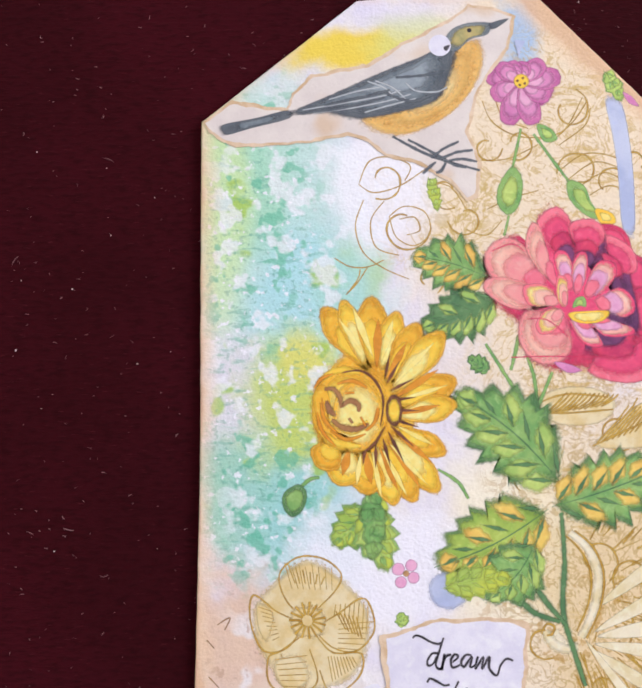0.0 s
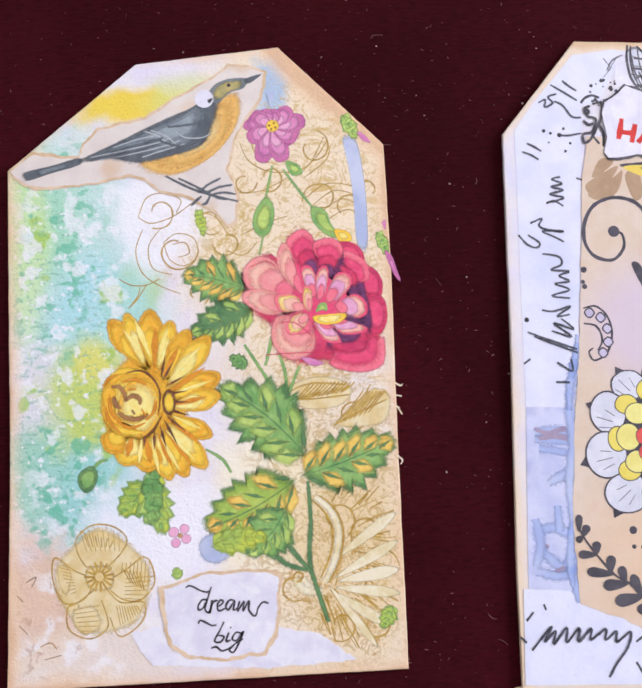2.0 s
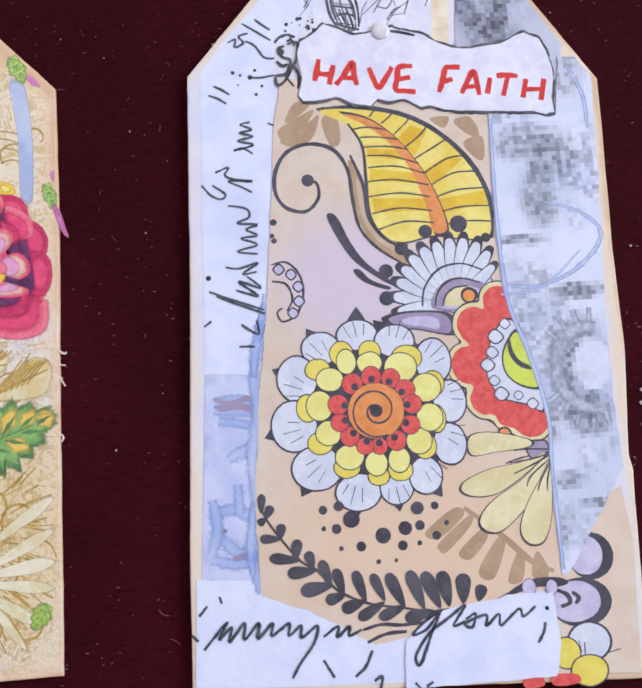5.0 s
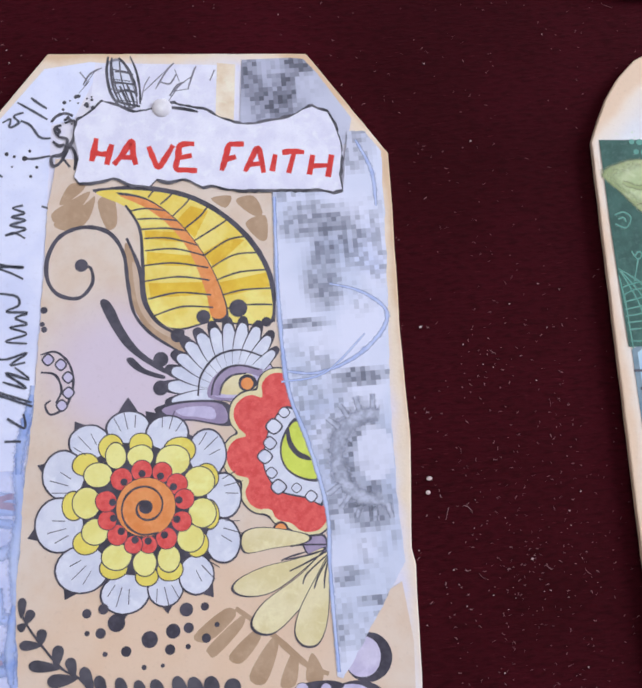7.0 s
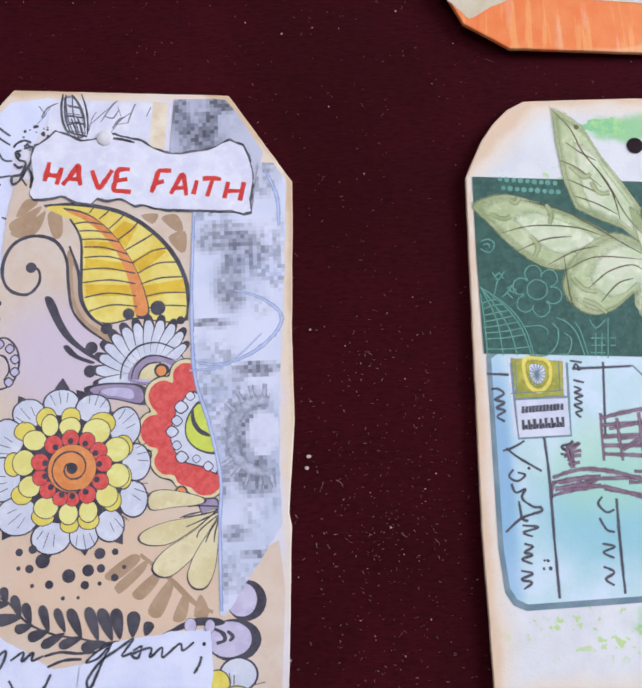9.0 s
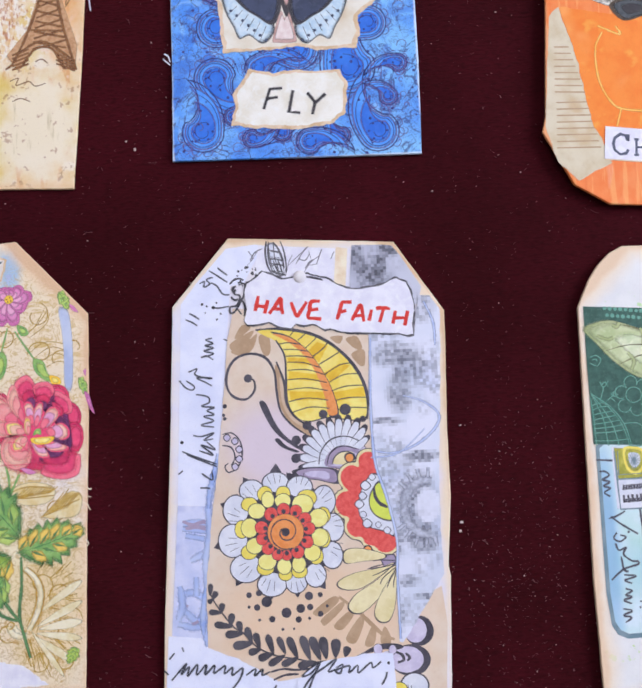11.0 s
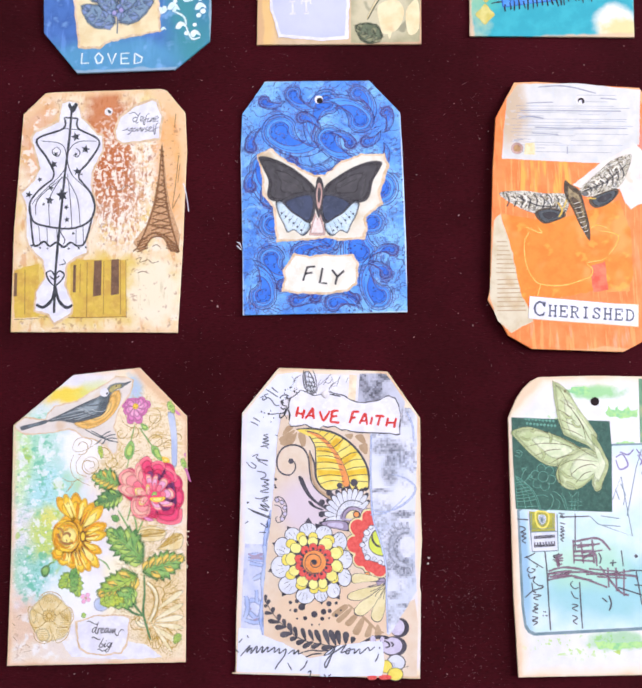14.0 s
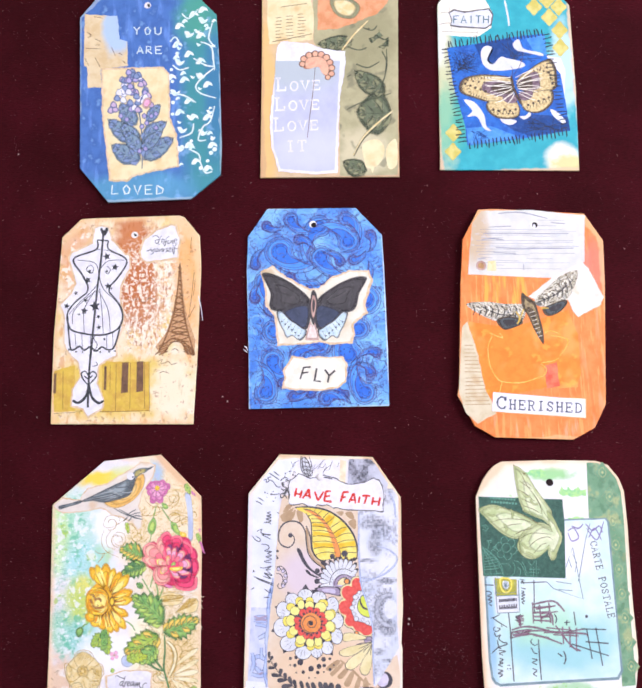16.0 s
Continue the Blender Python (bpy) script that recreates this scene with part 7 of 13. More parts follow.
strokes(stamped_wing, "wing_cell", char, [[(-8.6, 67.7), (-9.0, 64.7), (-8.6, 60.9), (-7.6, 58.6)], [(-7.9, 67.5), (-8.2, 64.6), (-7.9, 61.3), (-6.8, 58.1)], [(-6.6, 67.4), (-5.1, 65.4), (-3.9, 62.2), (-3.5, 59.2)], [(-4.4, 67.5), (-3.4, 64.4), (-2.9, 60.6), (-3.0, 57.6)], [(-7.5, 64.6), (-5.7, 64.4), (-4.0, 63.7)], [(-8.1, 62.4), (-6.0, 62.1), (-3.6, 61.6)], [(-7.5, 60.1), (-5.4, 60.6), (-3.4, 59.8)], [(-7.6, 58.6), (-5.6, 57.8), (-3.0, 57.1)], [(-6.7, 61.6), (-5.8, 59.3), (-5.0, 57.0)], [(-5.3, 61.8), (-4.5, 59.4), (-4.0, 57.1)], [(-14.0, 55.3), (-11.2, 56.7), (-9.0, 58.2), (-7.1, 56.7), (-4.4, 55.6)], [(-1.6, 56.5), (0.4, 55.6), (3.9, 56.6), (8.7, 55.4)]], 0.55, taper=0.3)
strokes(faith_tag, "stamp_blot", char, [[(-17.4, 54.7), (-15.5, 54.9), (-15.8, 51.7), (-16.9, 49.6), (-18.5, 46.9), (-19.9, 46.3), (-20.0, 48.1), (-18.0, 48.6), (-17.0, 51.3), (-18.6, 52.1), (-19.3, 53.8), (-18.0, 54.3)], [(-19.7, 51.2), (-18.6, 50.2), (-17.6, 50.5)], [(-19.1, 53.8), (-18.4, 53.1), (-18.9, 52.4)], [(-19.9, 55.1), (-18.9, 56.2), (-17.3, 56.7), (-15.8, 56.1)], [(-16.4, 50.1), (-15.6, 48.1), (-15.9, 45.2)], [(-17.8, 47.4), (-16.7, 45.8)]], 0.7, taper=0.3)
strokes(faith_tag, "stamp_sprig", grey, [[(0.1, 60.5), (2.4, 64.1), (3.9, 65.6)], [(1.0, 61.9), (2.9, 61.4), (4.2, 63.3)], [(6.3, 60.2), (7.7, 63.9), (8.2, 64.6)], [(2.7, 58.9), (4.3, 61.0), (5.7, 61.5)], [(-13.6, 62.2), (-12.2, 64.4), (-9.9, 65.5)], [(-12.8, 63.0), (-14.1, 64.9)], [(10.6, 61.5), (11.6, 63.7)]], 0.4)
strokes(faith_tag, "stamp_sprig", grey, [[(-2.7, 58.3), (-2, 61.2), (-0.9, 63.1)], [(-2.1, 60.2), (0, 62.1), (2, 63.9)], [(2.5, 57.9), (4.6, 60.8), (7.2, 62.6)], [(3.6, 59.8), (6.5, 60.1)], [(4.7, 61.7), (4, 64.3)], [(-13.4, 62), (-11.3, 64.8)], [(-14.5, 60.6), (-12.4, 62.9)]], 0.25)
dots(faith_tag, "stamp_dot", char, [(-15.6, 55.1, 0.19), (-16.1, 54.4, 0.19), (-13.5, 58.1, 0.19), (-14.3, 60.1, 0.19), (-17, 55.4, 0.19), (-13, 59.4, 0.19), (-16.5, 56.3, 0.19), (-13, 57.9, 0.38), (-17.3, 58.9, 0.38), (-17.6, 57.5, 0.28), (-17.3, 55.4, 0.28), (-15, 60.1, 0.29), (-12, 57.5, 0.38), (-12.8, 55.8, 0.28), (-13.1, 58.3, 0.38), (-14.6, 55.4, 0.19), (-12.1, 59.1, 0.29), (-15.1, 59.9, 0.38), (-14.6, 54.9, 0.19), (-14.6, 60, 0.38), (-12.6, 55.5, 0.28), (-16.2, 59.2, 0.19), (-16.3, 55.3, 0.28), (-14.7, 58.6, 0.19), (-12.1, 59.7, 0.19), (-16.7, 55.7, 0.38)])
STRIP = [(-14.7, 54.9), (-11.5, 57.0), (-10.0, 58.5), (-7.7, 57.2), (-4.4, 55.7), (-0.9, 56.2), (3.3, 57.0), (8.7, 55.5), (11.4, 54.0), (14.7, 52.3), (17.5, 51.8), (21.3, 52.3), (24.8, 52.5), (27.9, 54.2), (29.8, 54.7), (32.5, 53.3), (33.7, 50.7), (34.5, 47.6), (34.7, 44.6), (33.6, 40.9), (34.0, 37.8), (32.2, 37.4), (29.1, 38.2), (23.4, 38.5), (19.2, 38.8), (12.8, 39.2), (9.4, 40.4), (7.7, 40.1), (4.9, 41.9), (1.5, 41.8), (-0.5, 42.2), (-2.0, 40.9), (-5.3, 41.5), (-8.6, 43.1), (-11.3, 42.6), (-15.1, 42.5), (-15.9, 43.7), (-14.9, 47.3), (-15.4, 49.9), (-15.7, 52.4)]
sheet(faith_tag, "charred_edge", char, [(x * 1.012 + (0.06 if x < 9 else -0.1), y + (0.55 if y > 47 else -0.55)) for x, y in STRIP], torn=0.75, thick=0.08)
sheet(faith_tag, "message_strip", white, STRIP, torn=0.35, thick=0.1, label="torn white paper strip with singed edges")
strokes(faith_tag, "marker_letter", marker, [[(-11.5, 51.1), (-12.0, 48.9), (-12.6, 46.6)], [(-8.7, 49.7), (-9.3, 47.7), (-9.8, 45.7)], [(-12.1, 48.3), (-10.7, 47.9), (-9.1, 47.8)], [(-8.5, 45.6), (-6.7, 47.7), (-5.0, 50.0), (-4.8, 47.5), (-4.4, 45.3)], [(-7.3, 47.0), (-4.8, 46.8)], [(-1.8, 48.8), (-1.1, 46.5), (-0.2, 44.6), (1.3, 46.4), (2.8, 48.7)], [(6.8, 48.7), (4.2, 48.6), (3.6, 46.3), (3.1, 44.0), (5.0, 43.6), (7.0, 43.3)], [(3.6, 46.1), (6.2, 46.4)]], 1.25, taper=0.12, label="red handwritten word")
strokes(faith_tag, "marker_letter", marker, [[(16.2, 48.0), (14.3, 48.1), (13.3, 47.9), (12.5, 45.4), (11.6, 43.0)], [(12.4, 45.1), (14.5, 45.6)], [(16.0, 42.5), (17.3, 44.8), (18.8, 47.0), (19.3, 44.3), (19.5, 42.0)], [(16.8, 43.8), (19.4, 43.9)], [(22.0, 45.5), (21.1, 42.2)], [(23.3, 45.8), (25.5, 45.9), (27.5, 45.5)], [(25.6, 45.7), (24.2, 41.6)], [(29.1, 44.9), (28.1, 41.0)], [(32.7, 44.7), (31.6, 40.3)], [(28.6, 42.7), (32.1, 42.6)]], 1.25, taper=0.12, label="red handwritten word")
bead(faith_tag, "pearl", pearl, 1.1, 56.4, 1.9, label='small translucent pearl bead')
strokes(faith_tag, "wing_body", char, [[(2.3, 56.4), (5.2, 55.9), (7.9, 55.1)]], 0.8)


green_card = washes("green_tag_paint", ("e4e2e2", "dcdadc"), [("86c878", 0.8, ("blob", 2, 58, 10, 3, 0.8, 220, 1.5)), ("b4d860", 0.7, ("specks", 420, 0.6, 0.66, -14, -50, 26, 7, 0.6, 90, 1.0)), ("78c078", 0.6, ("blob", 4, -50, 12, 4, 0.8, 200, 1.4)), ("a8d86c", 0.6, ("specks", 500, 0.6, 0.66, -22, 44, 16, 6, 0.6, 90, 1.0))],
                   rim=[("ecd6bc", 0.8, 39, 65, 6.5, 17), ("dcb48c", 0.55, 39.4, 65.4, 2.4, 17)])
lace_green = [paint(a, b, 500, name="lace_green", soft=True) for a, b in (("3e6156", "33544a"), ("5f9484", "6ea290"))]
postcard_paint = washes("postcard_paper", ("c6dce0", "d4e2ec"), [("7cacd4", 0.6, ("blob", -35, -22, 3, 26, 0.9, 70, 0.9)), ("8cc4cc", 0.8, ("blob", 0, -28, 30, 14, 0.8, 60, 0.9)), ("b4dcb8", 0.6, ("blob", -8, -18, 18, 10, 0.9, 60, 0.9)), ("e6e2f2", 0.8, ("blob", 6, 18, 16, 14, 0.8, 60, 0.9)), ("7ca4c8", 0.35, ("blob", -35, -20, 2, 16, 0.9, 60, 0.9))])
post_edge = paint("6c8490", "8496a0", 200, name="postcard_edge", soft=True)
post_ink = paint("4c4854", "5c5862", 300, name="postcard_ink", soft=True)
stamp_ink = paint("7a5c6c", "92788a", 500, name="faded_stamp_ink", soft=True)
violet_ink = paint("8474a8", "9c90c0", 300, name="violet_ink", soft=True)
lattice = washes("lattice_paper", ("6c9474", "7ca084"), [("b4b078", 0.5, ("specks", 160, 0.55, 0.65)), ("4c7458", 0.5, ("specks", 240, 0.55, 0.65))])
lattice_line = paint("b8bc8c", "a0ac80", 200, name="lattice_gold", soft=True)
moth = [paint(a, b, 170, name="moth_wing", soft=True, mottle=0.7) for a, b in (("b4ba8c", "9ca674"), ("c8cea4", "b0bc8a"), ("dadcbe", "c2cea4"), ("b0c8a0", "9cb88c"))]
vein = paint("6a5c3a", "54502e", 300, name="moth_vein", soft=True)
daub_green = paint("8cc890", "b8dc8c", 400, name="green_daub_paint")
olive_stamp = paint("b8b048", "98983c", 400, name="olive_stamp", soft=True)


# ---- green tag ----
PRINT["soft"] = 0.3
green_tag = tag_thing("collage_tag", "white tag with a green moth and an old postcard", 265.6, 56.2, 0.9, 39.6)
card(green_tag, [(-39.9, -64.8), (-40.2, -30), (-39.4, 5), (-38.4, 47.5), (-37.6, 49.4), (-34.2, 56.2), (-31.3, 60.2), (-27.6, 63.6), (-23.8, 65.5), (1.4, 65.4), (25.6, 64.3), (32.2, 61.8), (37.3, 54.7), (39.4, 47.8), (39.6, 29.8), (38.7, -3.4), (39, -35.8), (33.8, -65.1)], green_card)
lattice_strip = sheet(green_tag, "lattice_strip", lattice, [(21.1, 63.5), (25.9, 63.3), (31.4, 60.9), (35.7, 55), (37.7, 47.4), (37.9, 32.5), (36.8, -2.4), (36.7, -35.4), (36.4, -48.7), (29.4, -49.1), (30.3, -13.7), (25.1, 34.1), (19.8, 34.9)], thick=0.06)
tinted(lattice_strip, "motif", (lattice_line, lattice,), [(29.2, 63.9), (33.5, 58), (29.2, 52.3), (24.6, 58.3)], scales=(1, 0.9), smooth=False)
tinted(lattice_strip, "motif", (lattice_line, lattice, lattice_line,), [(29, 61), (31.1, 58), (28.9, 55.2), (26.8, 58.2)], scales=(1, 0.8, 0.35))
tinted(lattice_strip, "motif", (lattice_line, lattice,), [(31.9, 51.2), (36.2, 45.3), (31.8, 39.7), (27.3, 45.6)], scales=(1, 0.9), smooth=False)
tinted(lattice_strip, "motif", (lattice_line, lattice, lattice_line,), [(31.6, 48.3), (33.8, 45.4), (31.6, 42.6), (29.5, 45.5)], scales=(1, 0.8, 0.35))
tinted(lattice_strip, "motif", (lattice_line, lattice,), [(32.4, 38.6), (36.6, 32.8), (32.3, 27.3), (27.8, 33.1)], scales=(1, 0.9), smooth=False)
tinted(lattice_strip, "motif", (lattice_line, lattice, lattice_line,), [(32.1, 35.8), (34.2, 32.9), (32.1, 30.1), (30, 33)], scales=(1, 0.8, 0.35))
tinted(lattice_strip, "motif", (lattice_line, lattice,), [(32.9, 26.2), (37.1, 20.4), (32.8, 14.9), (28.3, 20.7)], scales=(1, 0.9), smooth=False)
tinted(lattice_strip, "motif", (lattice_line, lattice, lattice_line,), [(32.6, 23.4), (34.7, 20.5), (32.6, 17.8), (30.4, 20.6)], scales=(1, 0.8, 0.35))
tinted(lattice_strip, "motif", (lattice_line, lattice,), [(33.3, 13.9), (37.6, 8.2), (33.3, 2.7), (28.8, 8.4)], scales=(1, 0.9), smooth=False)
tinted(lattice_strip, "motif", (lattice_line, lattice, lattice_line,), [(33.1, 11.1), (35.2, 8.2), (33, 5.5), (30.9, 8.4)], scales=(1, 0.8, 0.35))
tinted(lattice_strip, "motif", (lattice_line, lattice,), [(33.8, 1.7), (38, -4), (33.7, -9.3), (29.3, -3.7)], scales=(1, 0.9), smooth=False)
tinted(lattice_strip, "motif", (lattice_line, lattice, lattice_line,), [(33.6, -1.1), (35.7, -3.9), (33.5, -6.6), (31.4, -3.8)], scales=(1, 0.8, 0.35))
tinted(lattice_strip, "motif", (lattice_line, lattice,), [(34.3, -10.4), (38.5, -16), (34.2, -21.3), (29.8, -15.7)], scales=(1, 0.9), smooth=False)
tinted(lattice_strip, "motif", (lattice_line, lattice, lattice_line,), [(34, -13.1), (36.1, -15.9), (34, -18.6), (31.9, -15.8)], scales=(1, 0.8, 0.35))
tinted(lattice_strip, "motif", (lattice_line, lattice,), [(34.8, -22.4), (38.9, -27.9), (34.7, -33.2), (30.3, -27.7)], scales=(1, 0.9), smooth=False)
tinted(lattice_strip, "motif", (lattice_line, lattice, lattice_line,), [(34.5, -25.1), (36.6, -27.8), (34.5, -30.5), (32.4, -27.7)], scales=(1, 0.8, 0.35))
tinted(lattice_strip, "motif", (lattice_line, lattice,), [(35.2, -34.2), (39.4, -39.7), (35.1, -44.9), (30.8, -39.5)], scales=(1, 0.9), smooth=False)
tinted(lattice_strip, "motif", (lattice_line, lattice, lattice_line,), [(35, -36.9), (37, -39.6), (34.9, -42.3), (32.9, -39.5)], scales=(1, 0.8, 0.35))
sheet(green_tag, "green_daub", daub_green, [(-11.4, 59.2), (-8.6, 60.8), (-4.1, 60.2), (-0.5, 59.4), (-1.6, 57.2), (-7.4, 56.4)], torn=1.6, thick=0.02)
sheet(green_tag, "green_daub", daub_green, [(5.3, 48.1), (6.9, 51.4), (8.6, 49.4), (11, 51.3), (12.7, 49), (15.3, 50.9), (17, 48.9), (19.9, 50), (19.4, 46.7), (11.7, 46)], torn=1.6, thick=0.02)
sheet(green_tag, "green_daub", daub_green, [(8.5, 35.2), (14.5, 35.6), (18.3, 34.3), (16.7, 33), (9.5, 33.4)], torn=1.6, thick=0.02)
sheet(green_tag, "green_daub", daub_green, [(-6.1, -50.4), (1.4, -51.3), (12.3, -50.8), (19.2, -50.1), (18, -53.2), (5.1, -54.1), (-4.7, -53.2)], torn=1.2, thick=0.02)
sheet(green_tag, "green_daub", greens[2], [(1.2, -54.4), (5.1, -54.1), (4, -56.4)], torn=0.8, thick=0.02)
postcard = sheet(green_tag, "postcard", post_edge, [(-36.6, 6.6), (7.2, 34.7), (28.8, 34.6), (30.1, 32.8), (30.3, -13.7), (30.6, -41.9), (28, -45.8), (-32, -47.4), (-34.6, -46.2), (-36.2, -43.6), (-37, -34.6)], thick=0.08, label='blue-green postcard with violet postmarks and old handwriting')
sheet(postcard, "postcard_face", postcard_paint, [(-35.6, 6), (7.4, 33.8), (28, 33.9), (29.1, 32.3), (29.4, -13.7), (29.4, -41.3), (27.3, -44.5), (-31.6, -46.1), (-33.8, -45), (-35.2, -42.6), (-35.9, -34.7)], thick=0.03)
tinted(postcard, "postage_stamp", (post_edge, petal_white,), [(-32.2, 6.5), (-19.3, 5.3), (-19.8, -11.6), (-32, -11.5)], smooth=False, scales=(1, 0.94))
tinted(postcard, "stamp_picture", (olive_stamp,), [(-31.6, 6.1), (-19.8, 5), (-20.2, -2.9), (-31, -3.1)], smooth=False, scales=(1,))
tinted(postcard, "stamp_picture", (lemon, olive_stamp, petal_white,), [(-28.8, 5.4), (-25.9, 6.2), (-22.8, 4.8), (-22.9, 0.4), (-25.6, -2), (-28.3, 0)], scales=(1, 0.85, 0.5))
strokes(postcard, "stamp_line", post_edge, [[(-24, 2), (-27.8, 2.2)], [(-24.2, 1.1), (-27.5, 3.1)], [(-24.7, 0.3), (-27.1, 3.9)], [(-25.4, -0.2), (-26.4, 4.4)], [(-26.1, -0.4), (-25.6, 4.6)], [(-26.8, -0.1), (-24.9, 4.3)], [(-27.4, 0.5), (-24.4, 3.7)], [(-27.7, 1.3), (-24, 2.8)], [(-31.9, -1.8), (-20.5, -1.6)], [(-30.4, 5.1), (-30.6, -1.8)], [(-20.9, 4.4), (-21.1, -1.6)]], 0.4)
strokes(postcard, "stamp_line", post_edge, [[(-31.4, 5), (-31.2, -2.6), (-30.9, -11.6), (-19.5, -11.4), (-19.3, -3), (-19.1, 4.5)], [(-31.1, -3.1), (-19.4, -3)]], 0.55, smooth=False, taper=0.02)
strokes(postcard, "stamp_bar", post_ink, [[(-29.6, -6.2), (-29.4, -4.7)], [(-28.8, -6.1), (-28.6, -4.7)], [(-28, -6.1), (-27.8, -4.7)], [(-27.3, -6.1), (-27, -4.6)], [(-26.5, -6), (-26.3, -4.6)], [(-25.7, -6), (-25.5, -4.6)], [(-25, -6), (-24.7, -4.5)], [(-24.2, -5.9), (-24, -4.5)], [(-23.4, -5.9), (-23.2, -4.5)], [(-22.6, -5.9), (-22.4, -4.4)], [(-21.9, -5.8), (-21.7, -4.4)], [(-21.1, -5.8), (-20.9, -4.4)]], 0.85, taper=0.05)
strokes(postcard, "stamp_bar", post_ink, [[(-29.7, -9.8), (-29.7, -7.6)], [(-28.4, -9.8), (-28.4, -7.6)], [(-27.2, -9.7), (-27.2, -7.5)], [(-25.9, -9.7), (-25.9, -7.5)], [(-24.7, -9.6), (-24.7, -7.4)], [(-23.4, -9.6), (-23.4, -7.4)], [(-22.2, -9.5), (-22.2, -7.3)], [(-21, -9.5), (-21, -7.3)], [(-29.1, -8.7), (-29, -9.7)], [(-27.9, -8.6), (-27.7, -9.7)], [(-26.6, -8.6), (-26.5, -9.6)], [(-25.4, -8.5), (-25.3, -9.6)], [(-24.1, -8.5), (-24, -9.6)], [(-22.9, -8.5), (-22.8, -9.5)], [(-21.6, -8.4), (-21.5, -9.5)]], 0.8, taper=0.05)
strokes(postcard, "handwriting", post_ink, [[(-36.1, -0.7), (-34.6, -0.7), (-33.4, -1.8), (-35.4, -3.0), (-33.4, -3.7), (-35.2, -4.8), (-33.4, -5.5), (-35.2, -6.7), (-33.6, -7.8)], [(-18.4, 4.9), (-15.8, 4.4)], [(-17.9, 2.9), (-17.1, 4.1), (-16.4, 2.6)], [(-18.0, 0.6), (-15.7, 0.0)], [(-18.0, -0.8), (-16.5, -1.5), (-17.9, -2.1), (-16.3, -2.9), (-17.9, -3.4), (-16.6, -4.4), (-18.2, -4.9), (-16.6, -6.0), (-18.1, -6.5), (-17.0, -7.6)]], 0.7, taper=0.2)
strokes(postcard, "handwriting", post_ink, [[(-34.6, -14.1), (-32.2, -13.4), (-29.7, -12.1)], [(-33.8, -13.5), (-31.2, -15.7), (-26.5, -18.7)], [(-32.6, -18.1), (-33.6, -19.6), (-31.9, -20.6), (-30.1, -19.4), (-31.7, -18.8)], [(-33.3, -21.1), (-32.4, -23.0), (-30.4, -22.4), (-31.2, -24.2), (-29.0, -26.1), (-27.2, -26.2)], [(-35.2, -31.2), (-31.6, -28.4), (-27.3, -27.1), (-27.5, -26.2)], [(-31.9, -24.8), (-31.5, -28.4), (-30.2, -29.0)], [(-31.6, -29.9), (-28.2, -30.4), (-31.4, -31.4), (-29.5, -32.3)], [(-31.5, -33.7), (-29.7, -34.4), (-31.6, -35.5), (-29.9, -36.1), (-32.2, -36.9), (-30.0, -37.9)], [(-32.6, -39.2), (-30.2, -39.9), (-32.6, -41.0), (-30.5, -41.7), (-32.2, -43.0)], [(-27.5, -37.1), (-27.3, -37.5)], [(-27.8, -38.7), (-27.6, -39.3)]], 0.7, taper=0.2)
strokes(postcard, "handwriting", post_ink, [[(-14.0, -24.6), (-15.0, -26.1), (-13.4, -27.9), (-11.6, -27.4)], [(-15.0, -29.0), (-13.7, -31.5), (-12.0, -32.1)], [(-14.9, -34.4), (-12.3, -35.1), (-14.8, -36.2), (-12.6, -37.4)], [(-15.1, -39.1), (-12.9, -40.3), (-14.8, -41.7), (-13.1, -43.0)], [(-22.2, -15.2), (-19.5, -15.6), (-21.8, -13.8), (-19.9, -13.1), (-19.2, -12.5)], [(-21.8, -14.0), (-18.9, -15.0)], [(-20.8, -16.5), (-19.1, -17.1)]], 0.7, taper=0.2)
strokes(postcard, "postmark_blot", stamp_ink, [[(-20.9, -14), (-17.9, -13.1), (-20.5, -14.9), (-17.6, -14.6)], [(-21.5, -15.8), (-17.7, -15.7)], [(-19.7, -14), (-19.5, -18.3)], [(-20.7, -17.5), (-18.1, -17.2)], [(-24.4, -21.3), (-19.6, -20.6), (-13.9, -20.2)], [(-24, -22.6), (-18.7, -21.8), (-13.7, -20.8)], [(-25.1, -24.1), (-21.7, -23.3), (-15.9, -22.3)], [(-24.1, -20.9), (-25, -24.4)], [(-18.6, -20.2), (-18.4, -23)]], 1.0, taper=0.2)
dots(postcard, "ink_dot", post_ink, [(-26.7, -37.4, 0.37), (-26.3, -39, 0.46), (-29.2, -18, 0.38)])
strokes(postcard, "rule_line", post_ink, [[(-25.4, -11.6), (-25, -19.9), (-25, -33.8), (-24.9, -45.2)], [(-11.1, 4.4), (-12.1, -11.9)], [(-11, -25.1), (-11.1, -34.3), (-11, -44.8)], [(-36.8, 2.7), (-32, 2.3)], [(-17.9, 3.1), (-4.9, 3.2)]], 0.75, taper=0.1)
strokes(postcard, "postmark_band", stamp_ink, [[(-12.7, -9.4), (-3.5, -9.2)], [(-12.7, -11.9), (-3.7, -11.7)], [(-12.8, -13.8), (-4, -14.1)], [(-13, -15.6), (-4.2, -16.3)], [(-23.1, -21.3), (-18.1, -20.6), (-14.4, -20.5)], [(-23.9, -22.5), (-18.9, -22.7), (-14, -22.3)], [(-13.8, -20.8), (-5.1, -20.9)], [(-13.4, -23), (-5.5, -24.5)], [(-20.7, -14.1), (-19.8, -18.4)]], 1.3, taper=0.2)
